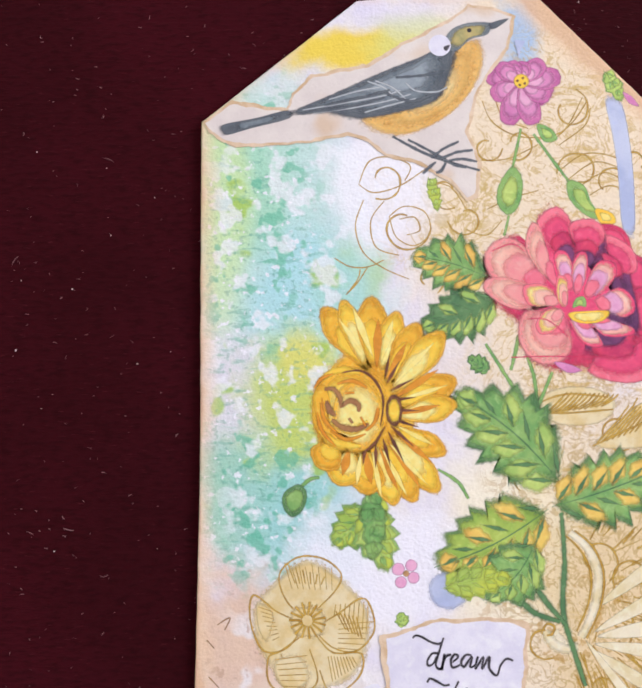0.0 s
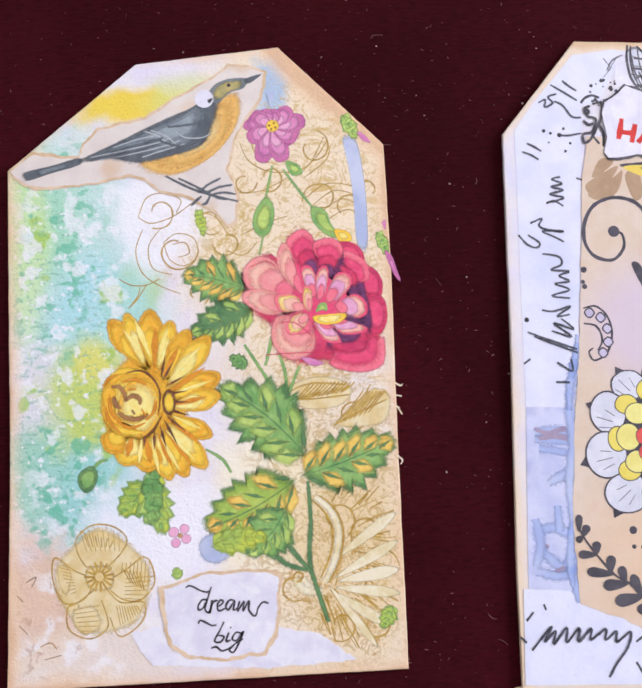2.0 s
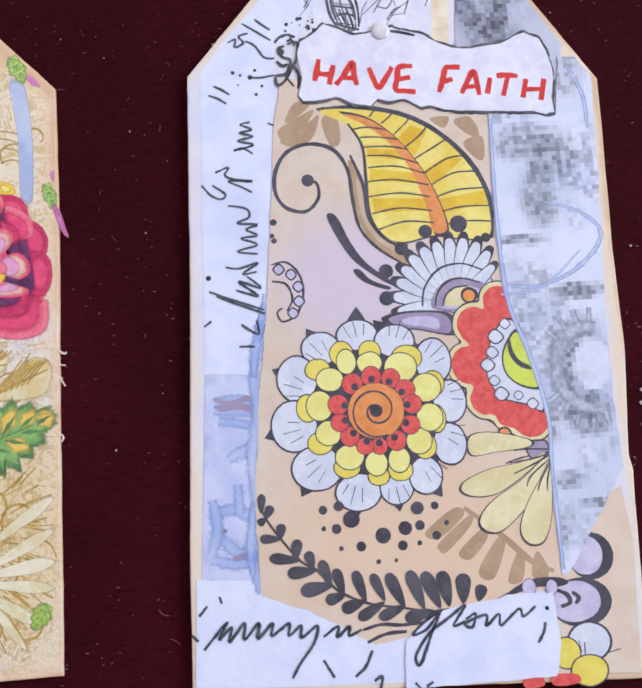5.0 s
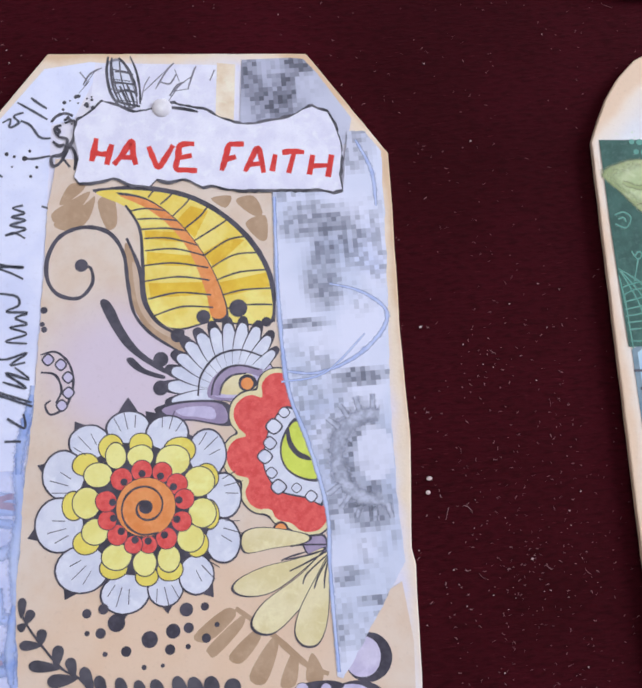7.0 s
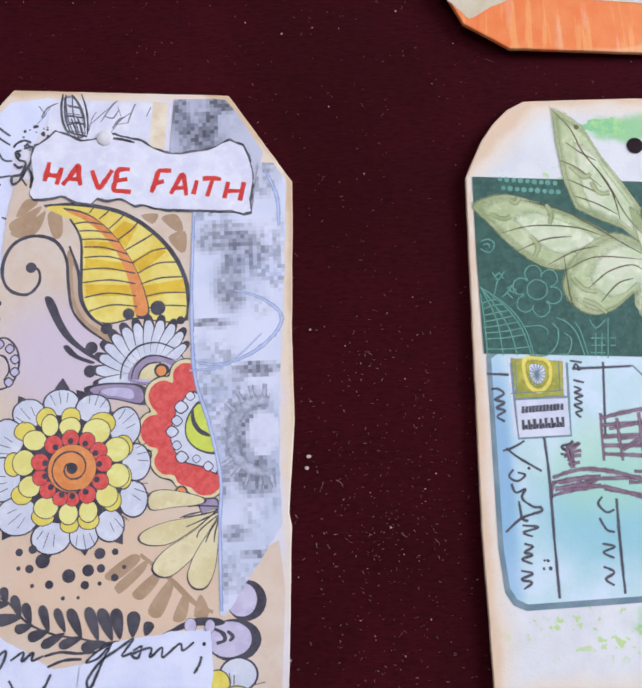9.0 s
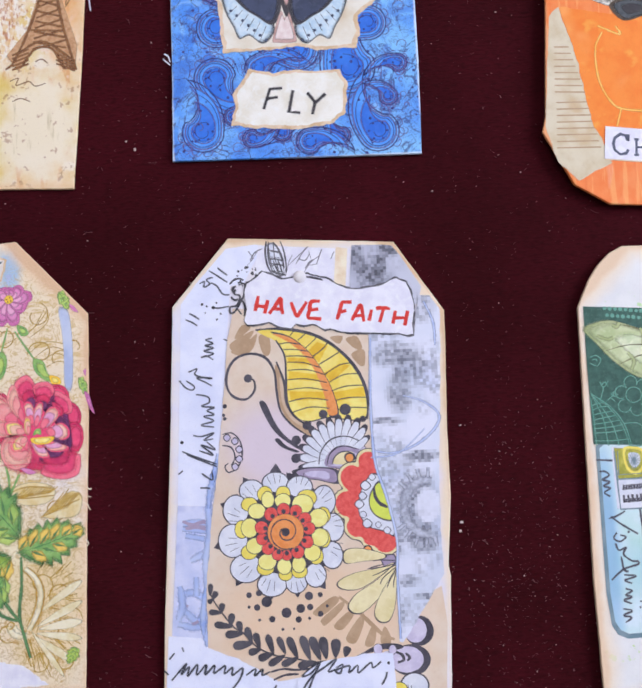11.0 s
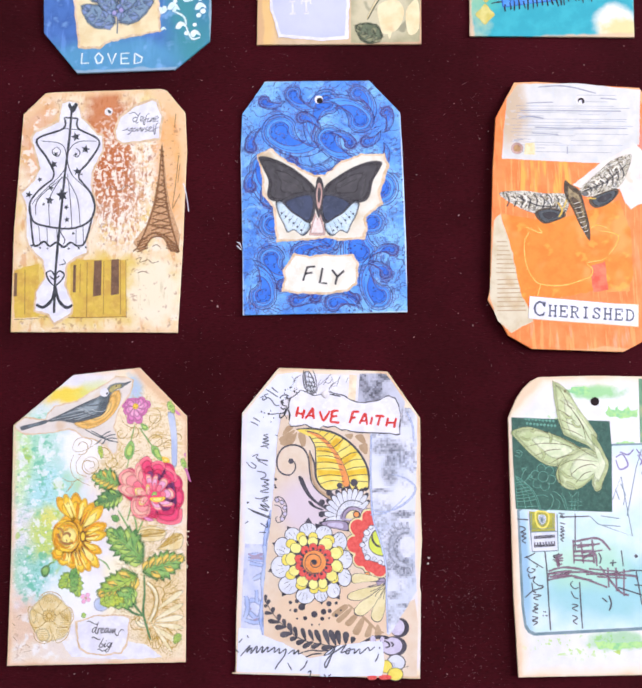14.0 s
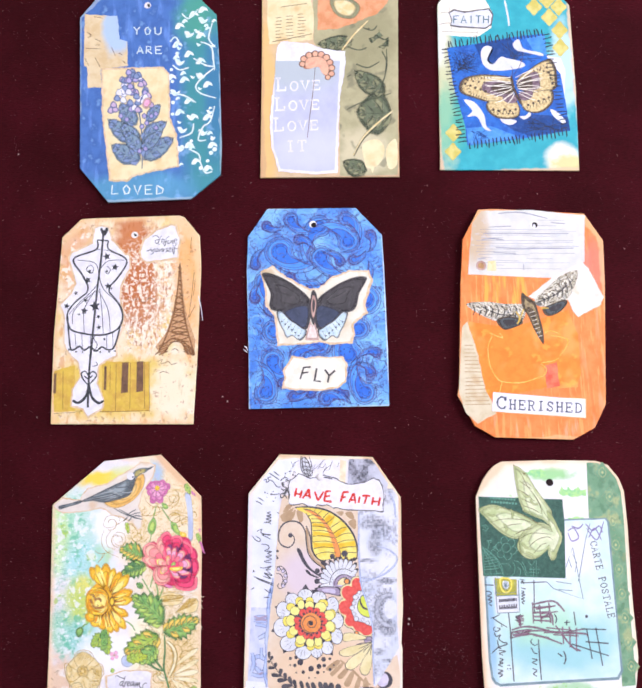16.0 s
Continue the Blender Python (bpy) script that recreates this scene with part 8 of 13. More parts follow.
strokes(postcard, "tower_stamp", stamp_ink, [[(-24.3, -20.2), (-18.3, -18.7), (-11.3, -19.4), (-0.9, -22), (13.3, -20.6)], [(-23.3, -22.5), (-16.2, -22.1), (-8.1, -24.1), (1, -27.7)], [(-12.7, -6.8), (-12.9, -17.1)], [(-12.8, -7.9), (-2, -6.5), (3.4, -11.8)], [(-11.2, -10.3), (-1, -8.8)], [(-9.6, -12.6), (-0.1, -11.7)], [(-8.6, -14.9), (-3.7, -12.8), (-3, -18.5)], [(-8, -21.8), (11.9, -22.9), (14.1, -24.6)], [(-9.3, -8), (-8.8, -17.2)], [(-4.4, -7), (-4.1, -17.3)], [(-1.8, -18.5), (5.6, -28.9), (10.1, -31.3)], [(1.7, -19.2), (1.6, -27.7)], [(5.2, -19.3), (4.9, -29.5)], [(8.7, -20), (7.9, -31.5)], [(-6.6, -19.5), (6.2, -21)], [(-5.6, -21.3), (7.3, -22.8)], [(-3.3, -23), (9.5, -24)]], 1.2, taper=0.3)
strokes(postcard, "cross_line", post_ink, [[(13.9, -20.7), (15.5, -35.4)], [(18.6, -20.2), (20.5, -38.9)], [(11, -20.6), (23.8, -21.3)], [(12.8, -26.9), (24.4, -28.1)], [(5.7, -27.8), (24, -34.1)], [(4.3, -15.9), (3.8, -18.7)], [(2.8, -17.3), (5.6, -17.1)], [(-1.9, -12.8), (-1, -15.1), (-1.7, -17.4)], [(8.1, -12), (8.5, -18.8)], [(1.3, -31.1), (2.2, -34.5), (1.1, -37.6)], [(-1.7, -32.1), (0.5, -33.9)]], 0.8, taper=0.1)
strokes(postcard, "postmark", post_edge, [[(5.8, 10), (10.2, 20.2), (13.4, -5.9), (-1.5, -0.2), (-4.8, 3.4)], [(11.7, 2.9), (17.1, 23.7), (20.2, 31.9)], [(7.4, 14.7), (8.8, 9.9)], [(9.9, 16.9), (11.6, 12.2), (10.4, 7.6)], [(0.2, 3.2), (8.1, 1.8)], [(0.8, -0.8), (8.4, -1.6)]], 0.5, smooth=False, taper=0.1)
strokes(postcard, "postmark", violet_ink, [[(8.5, 28.7), (11.6, 29.8), (13.6, 25), (9.9, 23.4), (8.4, 27.5)], [(17.8, 32), (21.1, 28.3), (24.8, 30.6), (26.3, 27)], [(18.2, 29.6), (23, 23.6), (27.4, 32.8)], [(19, 24.9), (22.3, 29.5), (25.4, 23.5)], [(10.5, 31), (14, 29.7), (16.6, 32)]], 0.8)
slab(postcard, "postcard_title", post_ink, "CARTE POSTALE", 19.4, 22.6, 3.4, 3.05, 0.5, -81)
dots(postcard, "ink_dot", post_ink, [(14.4, -14.6, 0.82)])
lace_paper = sheet(green_tag, "lace_paper", lace_green[0], [(-36.9, 47.7), (6.8, 44.8), (7, 33.5), (5.3, 4.7), (-37.1, 7.2), (-37.2, 28.9)], thick=0.08, label='dark green paper square with a fine lace print')
strokes(lace_paper, "lace_line", lace_green[1], [[(-36.9, 22.1), (-35.4, 18.9), (-33.6, 13.8), (-32.9, 6.6)], [(-36.9, 22.1), (-33.8, 17.7), (-31.0, 12.1), (-29.8, 6.5)], [(-36.9, 22.1), (-32.4, 18.3), (-28.7, 13.1), (-26.6, 6.4)], [(-37.0, 20.7), (-36.5, 15.1), (-36.3, 6.8)], [(-36.9, 22.1), (-31.1, 17.6), (-27.7, 12.5), (-26.1, 6.4)]], 0.42, taper=0.1)
strokes(lace_paper, "lace_line", lace_green[1], [[(-36.8, 18.4), (-35.1, 18.9), (-32.9, 19.3)], [(-36.8, 15.6), (-34.2, 16.1), (-30.9, 16.6)], [(-36.9, 12.9), (-33.1, 13.3), (-28.9, 13.9)], [(-36.7, 10.4), (-32.2, 10.5), (-27.5, 11.1)], [(-36.6, 8.2), (-31.9, 8.0), (-26.5, 8.3)], [(-36.6, 17.0), (-34.6, 17.8), (-31.9, 18.0)], [(-36.7, 14.2), (-33.5, 14.7), (-29.7, 15.4)], [(-36.7, 11.7), (-32.6, 11.9), (-28.2, 12.5)]], 0.42, taper=0.1)
strokes(lace_paper, "lace_line", lace_green[1], [[(-22.0, 20.9), (-22.5, 19.6), (-23.7, 18.9), (-25.1, 18.9), (-26.2, 19.8), (-26.5, 21.1), (-26.0, 22.4), (-24.8, 23.2), (-23.4, 23.1), (-22.3, 22.3), (-22.0, 20.9)], [(-21.3, 21.4), (-20.1, 21.4), (-19.2, 20.7), (-18.9, 19.6), (-19.3, 18.5), (-20.3, 17.8), (-21.4, 17.8), (-22.3, 18.4)], [(-22.4, 18.3), (-21.8, 17.2), (-22.0, 16.1), (-22.8, 15.2), (-23.9, 14.9), (-24.9, 15.4), (-25.5, 16.4), (-25.3, 17.6)], [(-25.3, 17.6), (-25.9, 16.6), (-27.0, 16.1), (-28.1, 16.3), (-28.9, 17.2), (-28.9, 18.4), (-28.3, 19.4), (-27.2, 19.9)]], 0.42, taper=0.1)
strokes(lace_paper, "lace_line", lace_green[1], [[(-27.3, 20.1), (-28.4, 20.1), (-29.3, 20.8), (-29.6, 21.9), (-29.2, 23.0), (-28.3, 23.7), (-27.1, 23.7), (-26.2, 23.1)], [(-26.2, 23.2), (-26.7, 24.3), (-26.6, 25.4), (-25.8, 26.3), (-24.6, 26.6), (-23.6, 26.1), (-23.1, 25.1), (-23.2, 23.9)], [(-23.2, 23.9), (-22.6, 24.9), (-21.5, 25.4), (-20.4, 25.2), (-19.7, 24.3), (-19.6, 23.1), (-20.2, 22.1), (-21.3, 21.6)]], 0.42, taper=0.1)
strokes(lace_paper, "lace_line", lace_green[1], [[(-34.2, 19.4), (-33.3, 22.2), (-32.8, 23.9)], [(-33.9, 25.3), (-32.8, 23.6), (-31.3, 25.4)], [(-33.5, 24.2), (-32.4, 25.1), (-31.6, 23.8)], [(-32.3, 19.6), (-30.5, 21.0), (-29.9, 22.2)], [(-31.3, 20.7), (-29.8, 19.3)], [(-29.5, 22.2), (-30.8, 21.6), (-29.6, 20.7), (-28.9, 21.5)], [(-36.1, 32.5), (-34.3, 33.0), (-33.0, 31.8), (-34.2, 29.9), (-36.2, 30.8)], [(-35.5, 31.7), (-34.4, 31.9), (-34.1, 31.0)]], 0.42, taper=0.1)
strokes(lace_paper, "lace_line", lace_green[1], [[(-27.8, 12.8), (-24.4, 12.9), (-22.8, 12.0), (-22.7, 10.9)], [(-27.1, 6.4), (-23.4, 6.3), (-21.0, 8.4), (-20.4, 11.7), (-21.6, 13.4)], [(-20.5, 14.5), (-18.4, 13.5), (-16.4, 11.0), (-15.0, 6.0)], [(-19.1, 11.1), (-17.6, 9.6), (-18.5, 6.6), (-20.4, 6.4)], [(-16.5, 13.5), (-15.3, 10.9), (-14.2, 5.9)], [(-13.2, 13.9), (-12.0, 11.9), (-9.6, 13.8)], [(-13.3, 9.7), (-10.0, 9.6)], [(-13.4, 8.1), (-10.2, 8.0)], [(-13.6, 6.5), (-10.4, 6.3)], [(-12.1, 10.8), (-12.6, 5.6)], [(-10.7, 10.7), (-11.3, 5.5)], [(-9.1, 14.0), (-9.9, 5.2)], [(-8.9, 9.6), (-7.8, 9.5)], [(-9.1, 7.9), (-8.0, 7.9)]], 0.42, taper=0.1)
dots(lace_paper, "lace_spot", lace_green[1], [(-30.6, 46.9, 0.6), (-29.1, 46.7, 0.7), (-27.5, 46.5, 0.6), (-26.0, 46.4, 0.71), (-24.4, 46.2, 0.6), (-22.9, 46.0, 0.7), (-21.3, 45.8, 0.6), (-19.8, 45.7, 0.71), (-18.2, 45.5, 0.6), (-30.0, 44.8, 0.61), (-28.5, 44.6, 0.7), (-26.9, 44.4, 0.6), (-25.4, 44.2, 0.7), (-23.8, 44.1, 0.61), (-22.3, 43.9, 0.7), (-20.7, 43.7, 0.6), (-19.2, 43.5, 0.7), (-17.6, 43.4, 0.61)])
moth_cutout = tinted(green_tag, "moth_cutout", (moth[0], moth[1], moth[2],), [(-17.9, 64.2), (-14.6, 62.7), (-10.6, 59), (-7, 51.8), (-2.7, 45.2), (1.2, 38.7), (0.5, 30.1), (-3.8, 34), (-8.5, 36), (-14.2, 39.1), (-16.4, 45.8), (-17.6, 56.1)], (-3.5, 37.7), scales=(1, 0.97, 0.7), smooth=False, label='pale green paper moth wings with brown veins')
tinted(moth_cutout, "wing", (moth[0], moth[1], moth[2],), [(-38.1, 41), (-34.5, 43), (-30.5, 43.6), (-26.3, 42.7), (-18.4, 39.6), (-12, 36.8), (-5.2, 32.2), (0.2, 27), (-4.4, 27.8), (-11.7, 26.9), (-18.4, 25), (-24.3, 26.8), (-30.5, 32), (-34.3, 36.5)], (-15.9, 33.2), scales=(1, 0.97, 0.6))
tinted(moth_cutout, "wing", (moth[0], moth[1], moth[2],), [(-18.9, 22.5), (-14.8, 29.4), (-6.1, 33.9), (2, 30.1), (5.4, 27.6), (3.2, 21.8), (1.4, 14.8), (-1.6, 14), (-1.8, 19.6), (-7.5, 15.7), (-12.9, 14.7), (-17.5, 17.7)], (0.6, 26.6), scales=(1, 0.97, 0.7))
tinted(moth_cutout, "moth_body", (moth[0], moth[2],), [(-2, 39.7), (1.3, 36), (3.8, 30), (5.3, 25.3), (3, 19.5), (-0.4, 14), (-1.5, 16.1), (1, 24.2), (-0.3, 31.3)], scales=(1, 0.7))
strokes(moth_cutout, "wing_vein", vein, [[(-18.4, 39.9), (-10.9, 35.5), (-4.1, 30.9), (0.3, 28.2)], [(-31.5, 34.2), (-24.2, 35.7), (-14.6, 35), (-8.7, 32.9)], [(-27.9, 30), (-21.4, 32.5), (-15.4, 32.9)], [(-21.3, 26.6), (-15.1, 29.5), (-9.6, 30.5)], [(-17.2, 25.3), (-10.4, 28), (0.2, 27)], [(-13.5, 20.2), (-8.4, 24.3), (-2.8, 25.9), (0, 24.5)], [(-11.6, 22), (-9.3, 23.4)], [(-17.6, 28.3), (-17.1, 19.8), (-16.2, 16.7)], [(-17.6, 63.2), (-13.7, 58.5), (-11.2, 52.6), (-6.4, 45.4), (-2.9, 37.7), (0.8, 32.5)], [(-15.2, 55.3), (-11.8, 52.6), (-8.3, 50.5)], [(-16.8, 50.9), (-12.7, 48.8), (-7.7, 44.2)], [(-15.4, 46.4), (-11.3, 44.3), (-7.3, 42.2)], [(-14.5, 42.5), (-9.3, 40.4), (-4.7, 37.7)], [(-8.5, 48.6), (-5.4, 42.8), (-4.2, 36.5)], [(-25.5, 41.7), (-20.8, 40.3), (-18.4, 39.6)], [(-10.2, 17.7), (-6.2, 21.7), (-2.5, 22.8)]], 0.4, taper=0.7)
strokes(moth_cutout, "wing_band", moth[0], [[(-28.8, 41.9), (-27.6, 41.2), (-26.6, 42.4)]], 1.4)
strokes(moth_cutout, "wing_band", moth[0], [[(-20.7, 40.6), (-19.7, 38.4), (-20.2, 35.9)]], 1.4)
strokes(moth_cutout, "wing_band", moth[0], [[(-24.9, 33.6), (-23.3, 31), (-24.1, 28.6)]], 1.4)
strokes(moth_cutout, "wing_band", moth[0], [[(-14.5, 49.5), (-11.7, 46.9), (-9.8, 47.4)]], 1.4)
strokes(moth_cutout, "wing_band", moth[0], [[(-10, 45.5), (-8.4, 42.9), (-6, 42.8)]], 1.4)
strokes(moth_cutout, "wing_band", moth[0], [[(-14.3, 18.4), (-11.4, 17.1), (-9.2, 15.2)]], 1.4)
strokes(moth_cutout, "wing_band", moth[0], [[(-16.2, 23.4), (-14, 20.9), (-11.1, 20.1)]], 1.4)
strokes(moth_cutout, "wing_band", moth[0], [[(-33.6, 38.9), (-30.6, 37.6), (-28.8, 38.1)]], 1.4)
dots(moth_cutout, "wing_mark", vein, [(-12.2, 58.7, 0.61)])
disc(green_tag, "punched_hole", hole_dark, 0.9, 53.8, 1.9)


def paisley(name="blue_paisley_paper"):
    """Blue marbled paper with dark curling print."""
    n = Nodes(name, 0.45)
    c = n.mix(n.steps(n.noise(45, 4), 0.35, 0.65), rgb("4a8ce8"), rgb("84c0f6"))
    c = n.mix(n.math("MULTIPLY", n.steps(n.noise(90, 5, twist=1.2), 0.52, 0.66), 0.6), c, rgb("2f66cc"))
    c = n.mix(n.math("MULTIPLY", n.steps(n.noise(140, 5, twist=1.0), 0.56, 0.7), 0.65), c, rgb("94c6f6"))
    ring = n.math("ABSOLUTE", n.math("SUBTRACT", n.noise(75, 4, twist=1.8), 0.5))
    c = n.mix(n.math("MULTIPLY", n.steps(ring, 0.02, 0.006), 0.75), c, rgb("34346c"))
    fine = n.math("ABSOLUTE", n.math("SUBTRACT", n.noise(210, 3, twist=2.4), 0.5))
    c = n.mix(n.math("MULTIPLY", n.steps(fine, 0.022, 0.006), 0.5), c, rgb("45407c"))
    lace = n.math("ABSOLUTE", n.math("SUBTRACT", n.noise(420, 2, twist=2.0), 0.5))
    c = n.mix(n.math("MULTIPLY", n.math("MULTIPLY", n.steps(lace, 0.03, 0.008), n.steps(n.noise(60, 3), 0.45, 0.6)), 0.6), c, rgb("3c3c80"))
    c = n.mix(n.math("MULTIPLY", n.border(38.2, 56.8, 0.7, 12, 200, 0.4), 0.7), c, rgb("e6edf8"))
    n.bump(n.noise(700, 3), 0.25, 0.0001)
    return n.done(c)


blue_paisley = paisley()
navy = paint("2c3070", "3c3c80", 300, name="navy_print", soft=True)
deep_blue = paint("2f68d0", "3c7ce0", 160, name="deep_blue_print", soft=True)
purple_line = paint("5c5490", "6c64a4", 300, name="purple_print", soft=True)
wing_dark = [paint(a, b, 200, 0.5, name="dark_wing", soft=True) for a, b in (("403b40", "363236"), ("464146", "3c383c"), ("4b464a", "423e42"))]
wing_blue = paint("454c66", "383e54", 200, name="wing_blue", soft=True)
wing_pale = paint("d4e0ea", "b4cce0", 400, name="wing_pale_blue", soft=True)
body_rose = paint("c8a49c", "a8847c", 400, name="body_rose", soft=True)
rose_white = paint("ecdcd8", "dcc4c0", 300, name="rose_white_print", soft=True)
azure = paint("5a9cf0", "4a8ae6", 140, name="azure_print", soft=True)
parchment = washes("parchment_scrap", ("e9e2d6", "dfd3bf"), [("c8a878", 0.6, ("specks", 90, 0.58, 0.72))])


# ---- fly tag ----
PRINT["soft"] = 0.25
fly_tag = tag_thing("collage_tag", "bright blue paisley tag with a dark butterfly and handwritten word", 146.4, 210.5)
card(fly_tag, [(-37.1, 41), (-25.8, 56.9), (24, 55.2), (38, 38.9), (38.4, 19.9), (38.4, -27), (37.7, -57), (-38.4, -55.9), (-38, -24), (-38.2, 20.7)], blue_paisley)


FLY_EDGE = [(-37.1, 41), (-25.8, 56.9), (24, 55.2), (38, 38.9), (38.4, 19.9), (38.4, -27), (37.7, -57), (-38.4, -55.9), (-38, -24), (-38.2, 20.7)]


def within(p, edge, rim=0.6):
    """Whether a place lies inside a convex outline by a rim."""
    mid = sum((Vector(e) for e in edge), Vector((0, 0))) / len(edge)
    for a, b in zip(edge, edge[1:] + edge[:1]):
        a, b = Vector(a), Vector(b)
        side = Vector((a.y - b.y, b.x - a.x)).normalized()
        if side.dot(mid - a) < 0:
            side = -side
        if side.dot(Vector(p) - a) < rim:
            return False
    return True


def comma(x, y, r, aim, tail, bend, k=1.0):
    """The outline of a paisley: a round head and a tail that curls to one side."""
    left, right, px, py = [], [], x, y
    for i in range(9):
        turn = aim + bend * i * 0.2
        w = k * r * (1 - (i / 8) ** 0.9)
        left.append((px - w * math.sin(turn), py + w * math.cos(turn)))
        right.append((px + w * math.sin(turn), py - w * math.cos(turn)))
        px, py = px + k * tail / 8 * math.cos(turn), py + k * tail / 8 * math.sin(turn)
    cap = [(x + k * r * math.cos(aim - math.pi / 2 - j * math.pi / 6), y + k * r * math.sin(aim - math.pi / 2 - j * math.pi / 6)) for j in range(1, 6)]
    return left[::-1] + cap[::-1] + right[:-1]


def spiral(x, y, r, start, bend, turns=7):
    return [(x + r * (1 - q / 9) * math.cos(start + bend * q), y + r * (1 - q / 9) * math.sin(start + bend * q)) for q in [0.9 * i for i in range(turns)]]


dice = random.Random(11)
heads = []
for trial in range(900):
    x, y = dice.uniform(-40, 40), dice.uniform(-58, 58)
    r, aim, bend = dice.choice((2.6, 3.6, 5.0, 6.8) if trial > 250 else (5.6, 7.4)), dice.uniform(0, 6.28), dice.choice((-1, 1))
    tail = r * dice.uniform(3.0, 4.2)
    if any((x - h[0]) ** 2 + (y - h[1]) ** 2 < (1.25 * (r + h[2])) ** 2 for h in heads):
        continue
    rim_line = comma(x, y, r, aim, tail, bend, 1.15)
    if len(heads) < 46 and all(within(p, FLY_EDGE) for p in rim_line):
        heads.append((x, y, r))
        tinted(fly_tag, "paisley_drop", (azure, deep_blue), comma(x, y, r, aim, tail, bend), (x, y), scales=(1, 0.7))
        strokes(fly_tag, "paisley_line", navy, [rim_line + rim_line[:1]], 0.5, taper=0.1)
        strokes(fly_tag, "paisley_line", purple_line, [(lambda q: q + q[:1])(comma(x, y, r, aim, tail, bend, 1.0)), (lambda q: q + q[:1])(comma(x, y, r, aim, tail, bend, 0.66))], 0.4, taper=0.1)
        dots(fly_tag, "paisley_dot", navy, [(x + r * 0.5 * math.cos(q), y + r * 0.5 * math.sin(q), 0.16 * r ** 0.5) for q in (0, 1.05, 2.1, 3.14, 4.2, 5.25)])
        strokes(fly_tag, "paisley_curl", navy, [comma(x, y, r, aim, tail, bend, 0.86), spiral(x, y, r * 0.6, aim, bend)], 0.32)
        strokes(fly_tag, "paisley_scallop", purple_line, [[(x + r * k * math.cos(aim + 2 + j * 0.5), y + r * k * math.sin(aim + 2 + j * 0.5)) for k, j in ((1.15, i), (1.4, i + 0.25), (1.4, i + 0.75), (1.15, i + 1))] for i in range(5) if within((x + r * 1.5 * math.cos(aim + 2.2 + i * 0.5), y + r * 1.5 * math.sin(aim + 2.2 + i * 0.5)), FLY_EDGE)] or [[(x, y), (x + 0.5, y)]], 0.32)
sprigs = [(dice.uniform(-40, 40), dice.uniform(-58, 58)) for i in range(150)]
strokes(fly_tag, "paisley_sprig", purple_line, [spiral(x, y, dice.uniform(0.9, 2.2), dice.uniform(0, 6), dice.choice((-1, 1))) for x, y in sprigs if within((x, y), FLY_EDGE, 3)], 0.3)
dots(fly_tag, "paisley_dot", navy, [(x, y, dice.uniform(0.25, 0.5)) for x, y in [(dice.uniform(-40, 40), dice.uniform(-58, 58)) for i in range(170)] if within((x, y), FLY_EDGE)])

disc(fly_tag, "punched_hole", pearl, -0.3, 46.7, 2.0)
disc(fly_tag, "punched_hole", hole_dark, 0.1, 46.2, 1.5)
sheet(fly_tag, "torn_edge", toasted, [(-30.4, 20.7), (-23.7, 23.8), (-19.8, 20.3), (-10.8, 13.8), (-3, 9.7), (1.6, 9.9), (9, 15.6), (18.3, 19.3), (30.1, 18.8), (32.2, 13.3), (27.3, 0.1), (28.4, -5.2), (20.4, -11.5), (20.8, -16.8), (19.3, -22), (7.7, -22.2), (1.2, -20.7), (-7.9, -21.6), (-22.2, -22), (-22.6, -15.1), (-23.1, -5.8), (-28.2, 1.1), (-28.2, 9.1)], torn=0.9, thick=0.1)
sheet(fly_tag, "butterfly_scrap", parchment, [(-29.3, 20), (-23.7, 22.5), (-19.8, 19.3), (-10.8, 12.7), (-3, 8.6), (1.6, 9), (9, 14.6), (18.3, 18.2), (29, 17.7), (30.6, 13.4), (26, 0.2), (26.9, -4.9), (19.1, -11.2), (19.5, -16.5), (18.1, -20.9), (7.7, -21.2), (1.3, -19.7), (-7.8, -20.6), (-21.1, -20.7), (-21.5, -15.1), (-21.8, -5.8), (-26.8, 1), (-27.2, 9.1)], torn=0.8, thick=0.03)
butterfly_print = tinted(fly_tag, "butterfly_print", (wing_dark[0], wing_dark[1], wing_dark[2],), [(-30, 20), (-23.8, 19.3), (-14.7, 14.6), (-7.6, 8.9), (-3.2, 4.1), (-2.3, 0), (-4.7, -3.9), (-11.3, -4.3), (-18.4, -3.3), (-24.3, -2), (-26.2, 1), (-25.4, 7.7), (-28.1, 14.5)], (-13.6, 5.8), scales=(1, 0.95, 0.5), label='printed dark brown and blue butterfly')
tinted(butterfly_print, "wing", (wing_dark[0], wing_dark[1], wing_dark[2],), [(28.9, 15.1), (23.4, 15.7), (15.5, 13.3), (7.5, 9), (1.4, 4.5), (0, -0.1), (1.8, -4.1), (8.3, -4.7), (14.8, -4.7), (20, -4.2), (22.7, -1), (24.3, 5.6), (27.8, 11.5)], (11.2, 4.8), scales=(1, 0.95, 0.5))
tinted(butterfly_print, "hind_wing", (wing_dark[0], wing_pale,), [(-22, -1.9), (-21.1, -8.4), (-18.7, -13.5), (-16.9, -17.7), (-13.6, -16.7), (-10, -19.5), (-7.4, -18.5), (-5.4, -14.4), (-8.1, -6.7), (-15.4, -3)], scales=(1, 0.96))
tinted(butterfly_print, "hind_wing_shade", (wing_dark[1], wing_blue,), [(-19, -1.6), (-17.3, -5.2), (-14.4, -8.3), (-10.8, -10.8), (-6.8, -13.6), (-3.8, -10.7), (-3, 0.7), (-9.6, 1.9)], (-10, -7.6), scales=(1, 0.86))
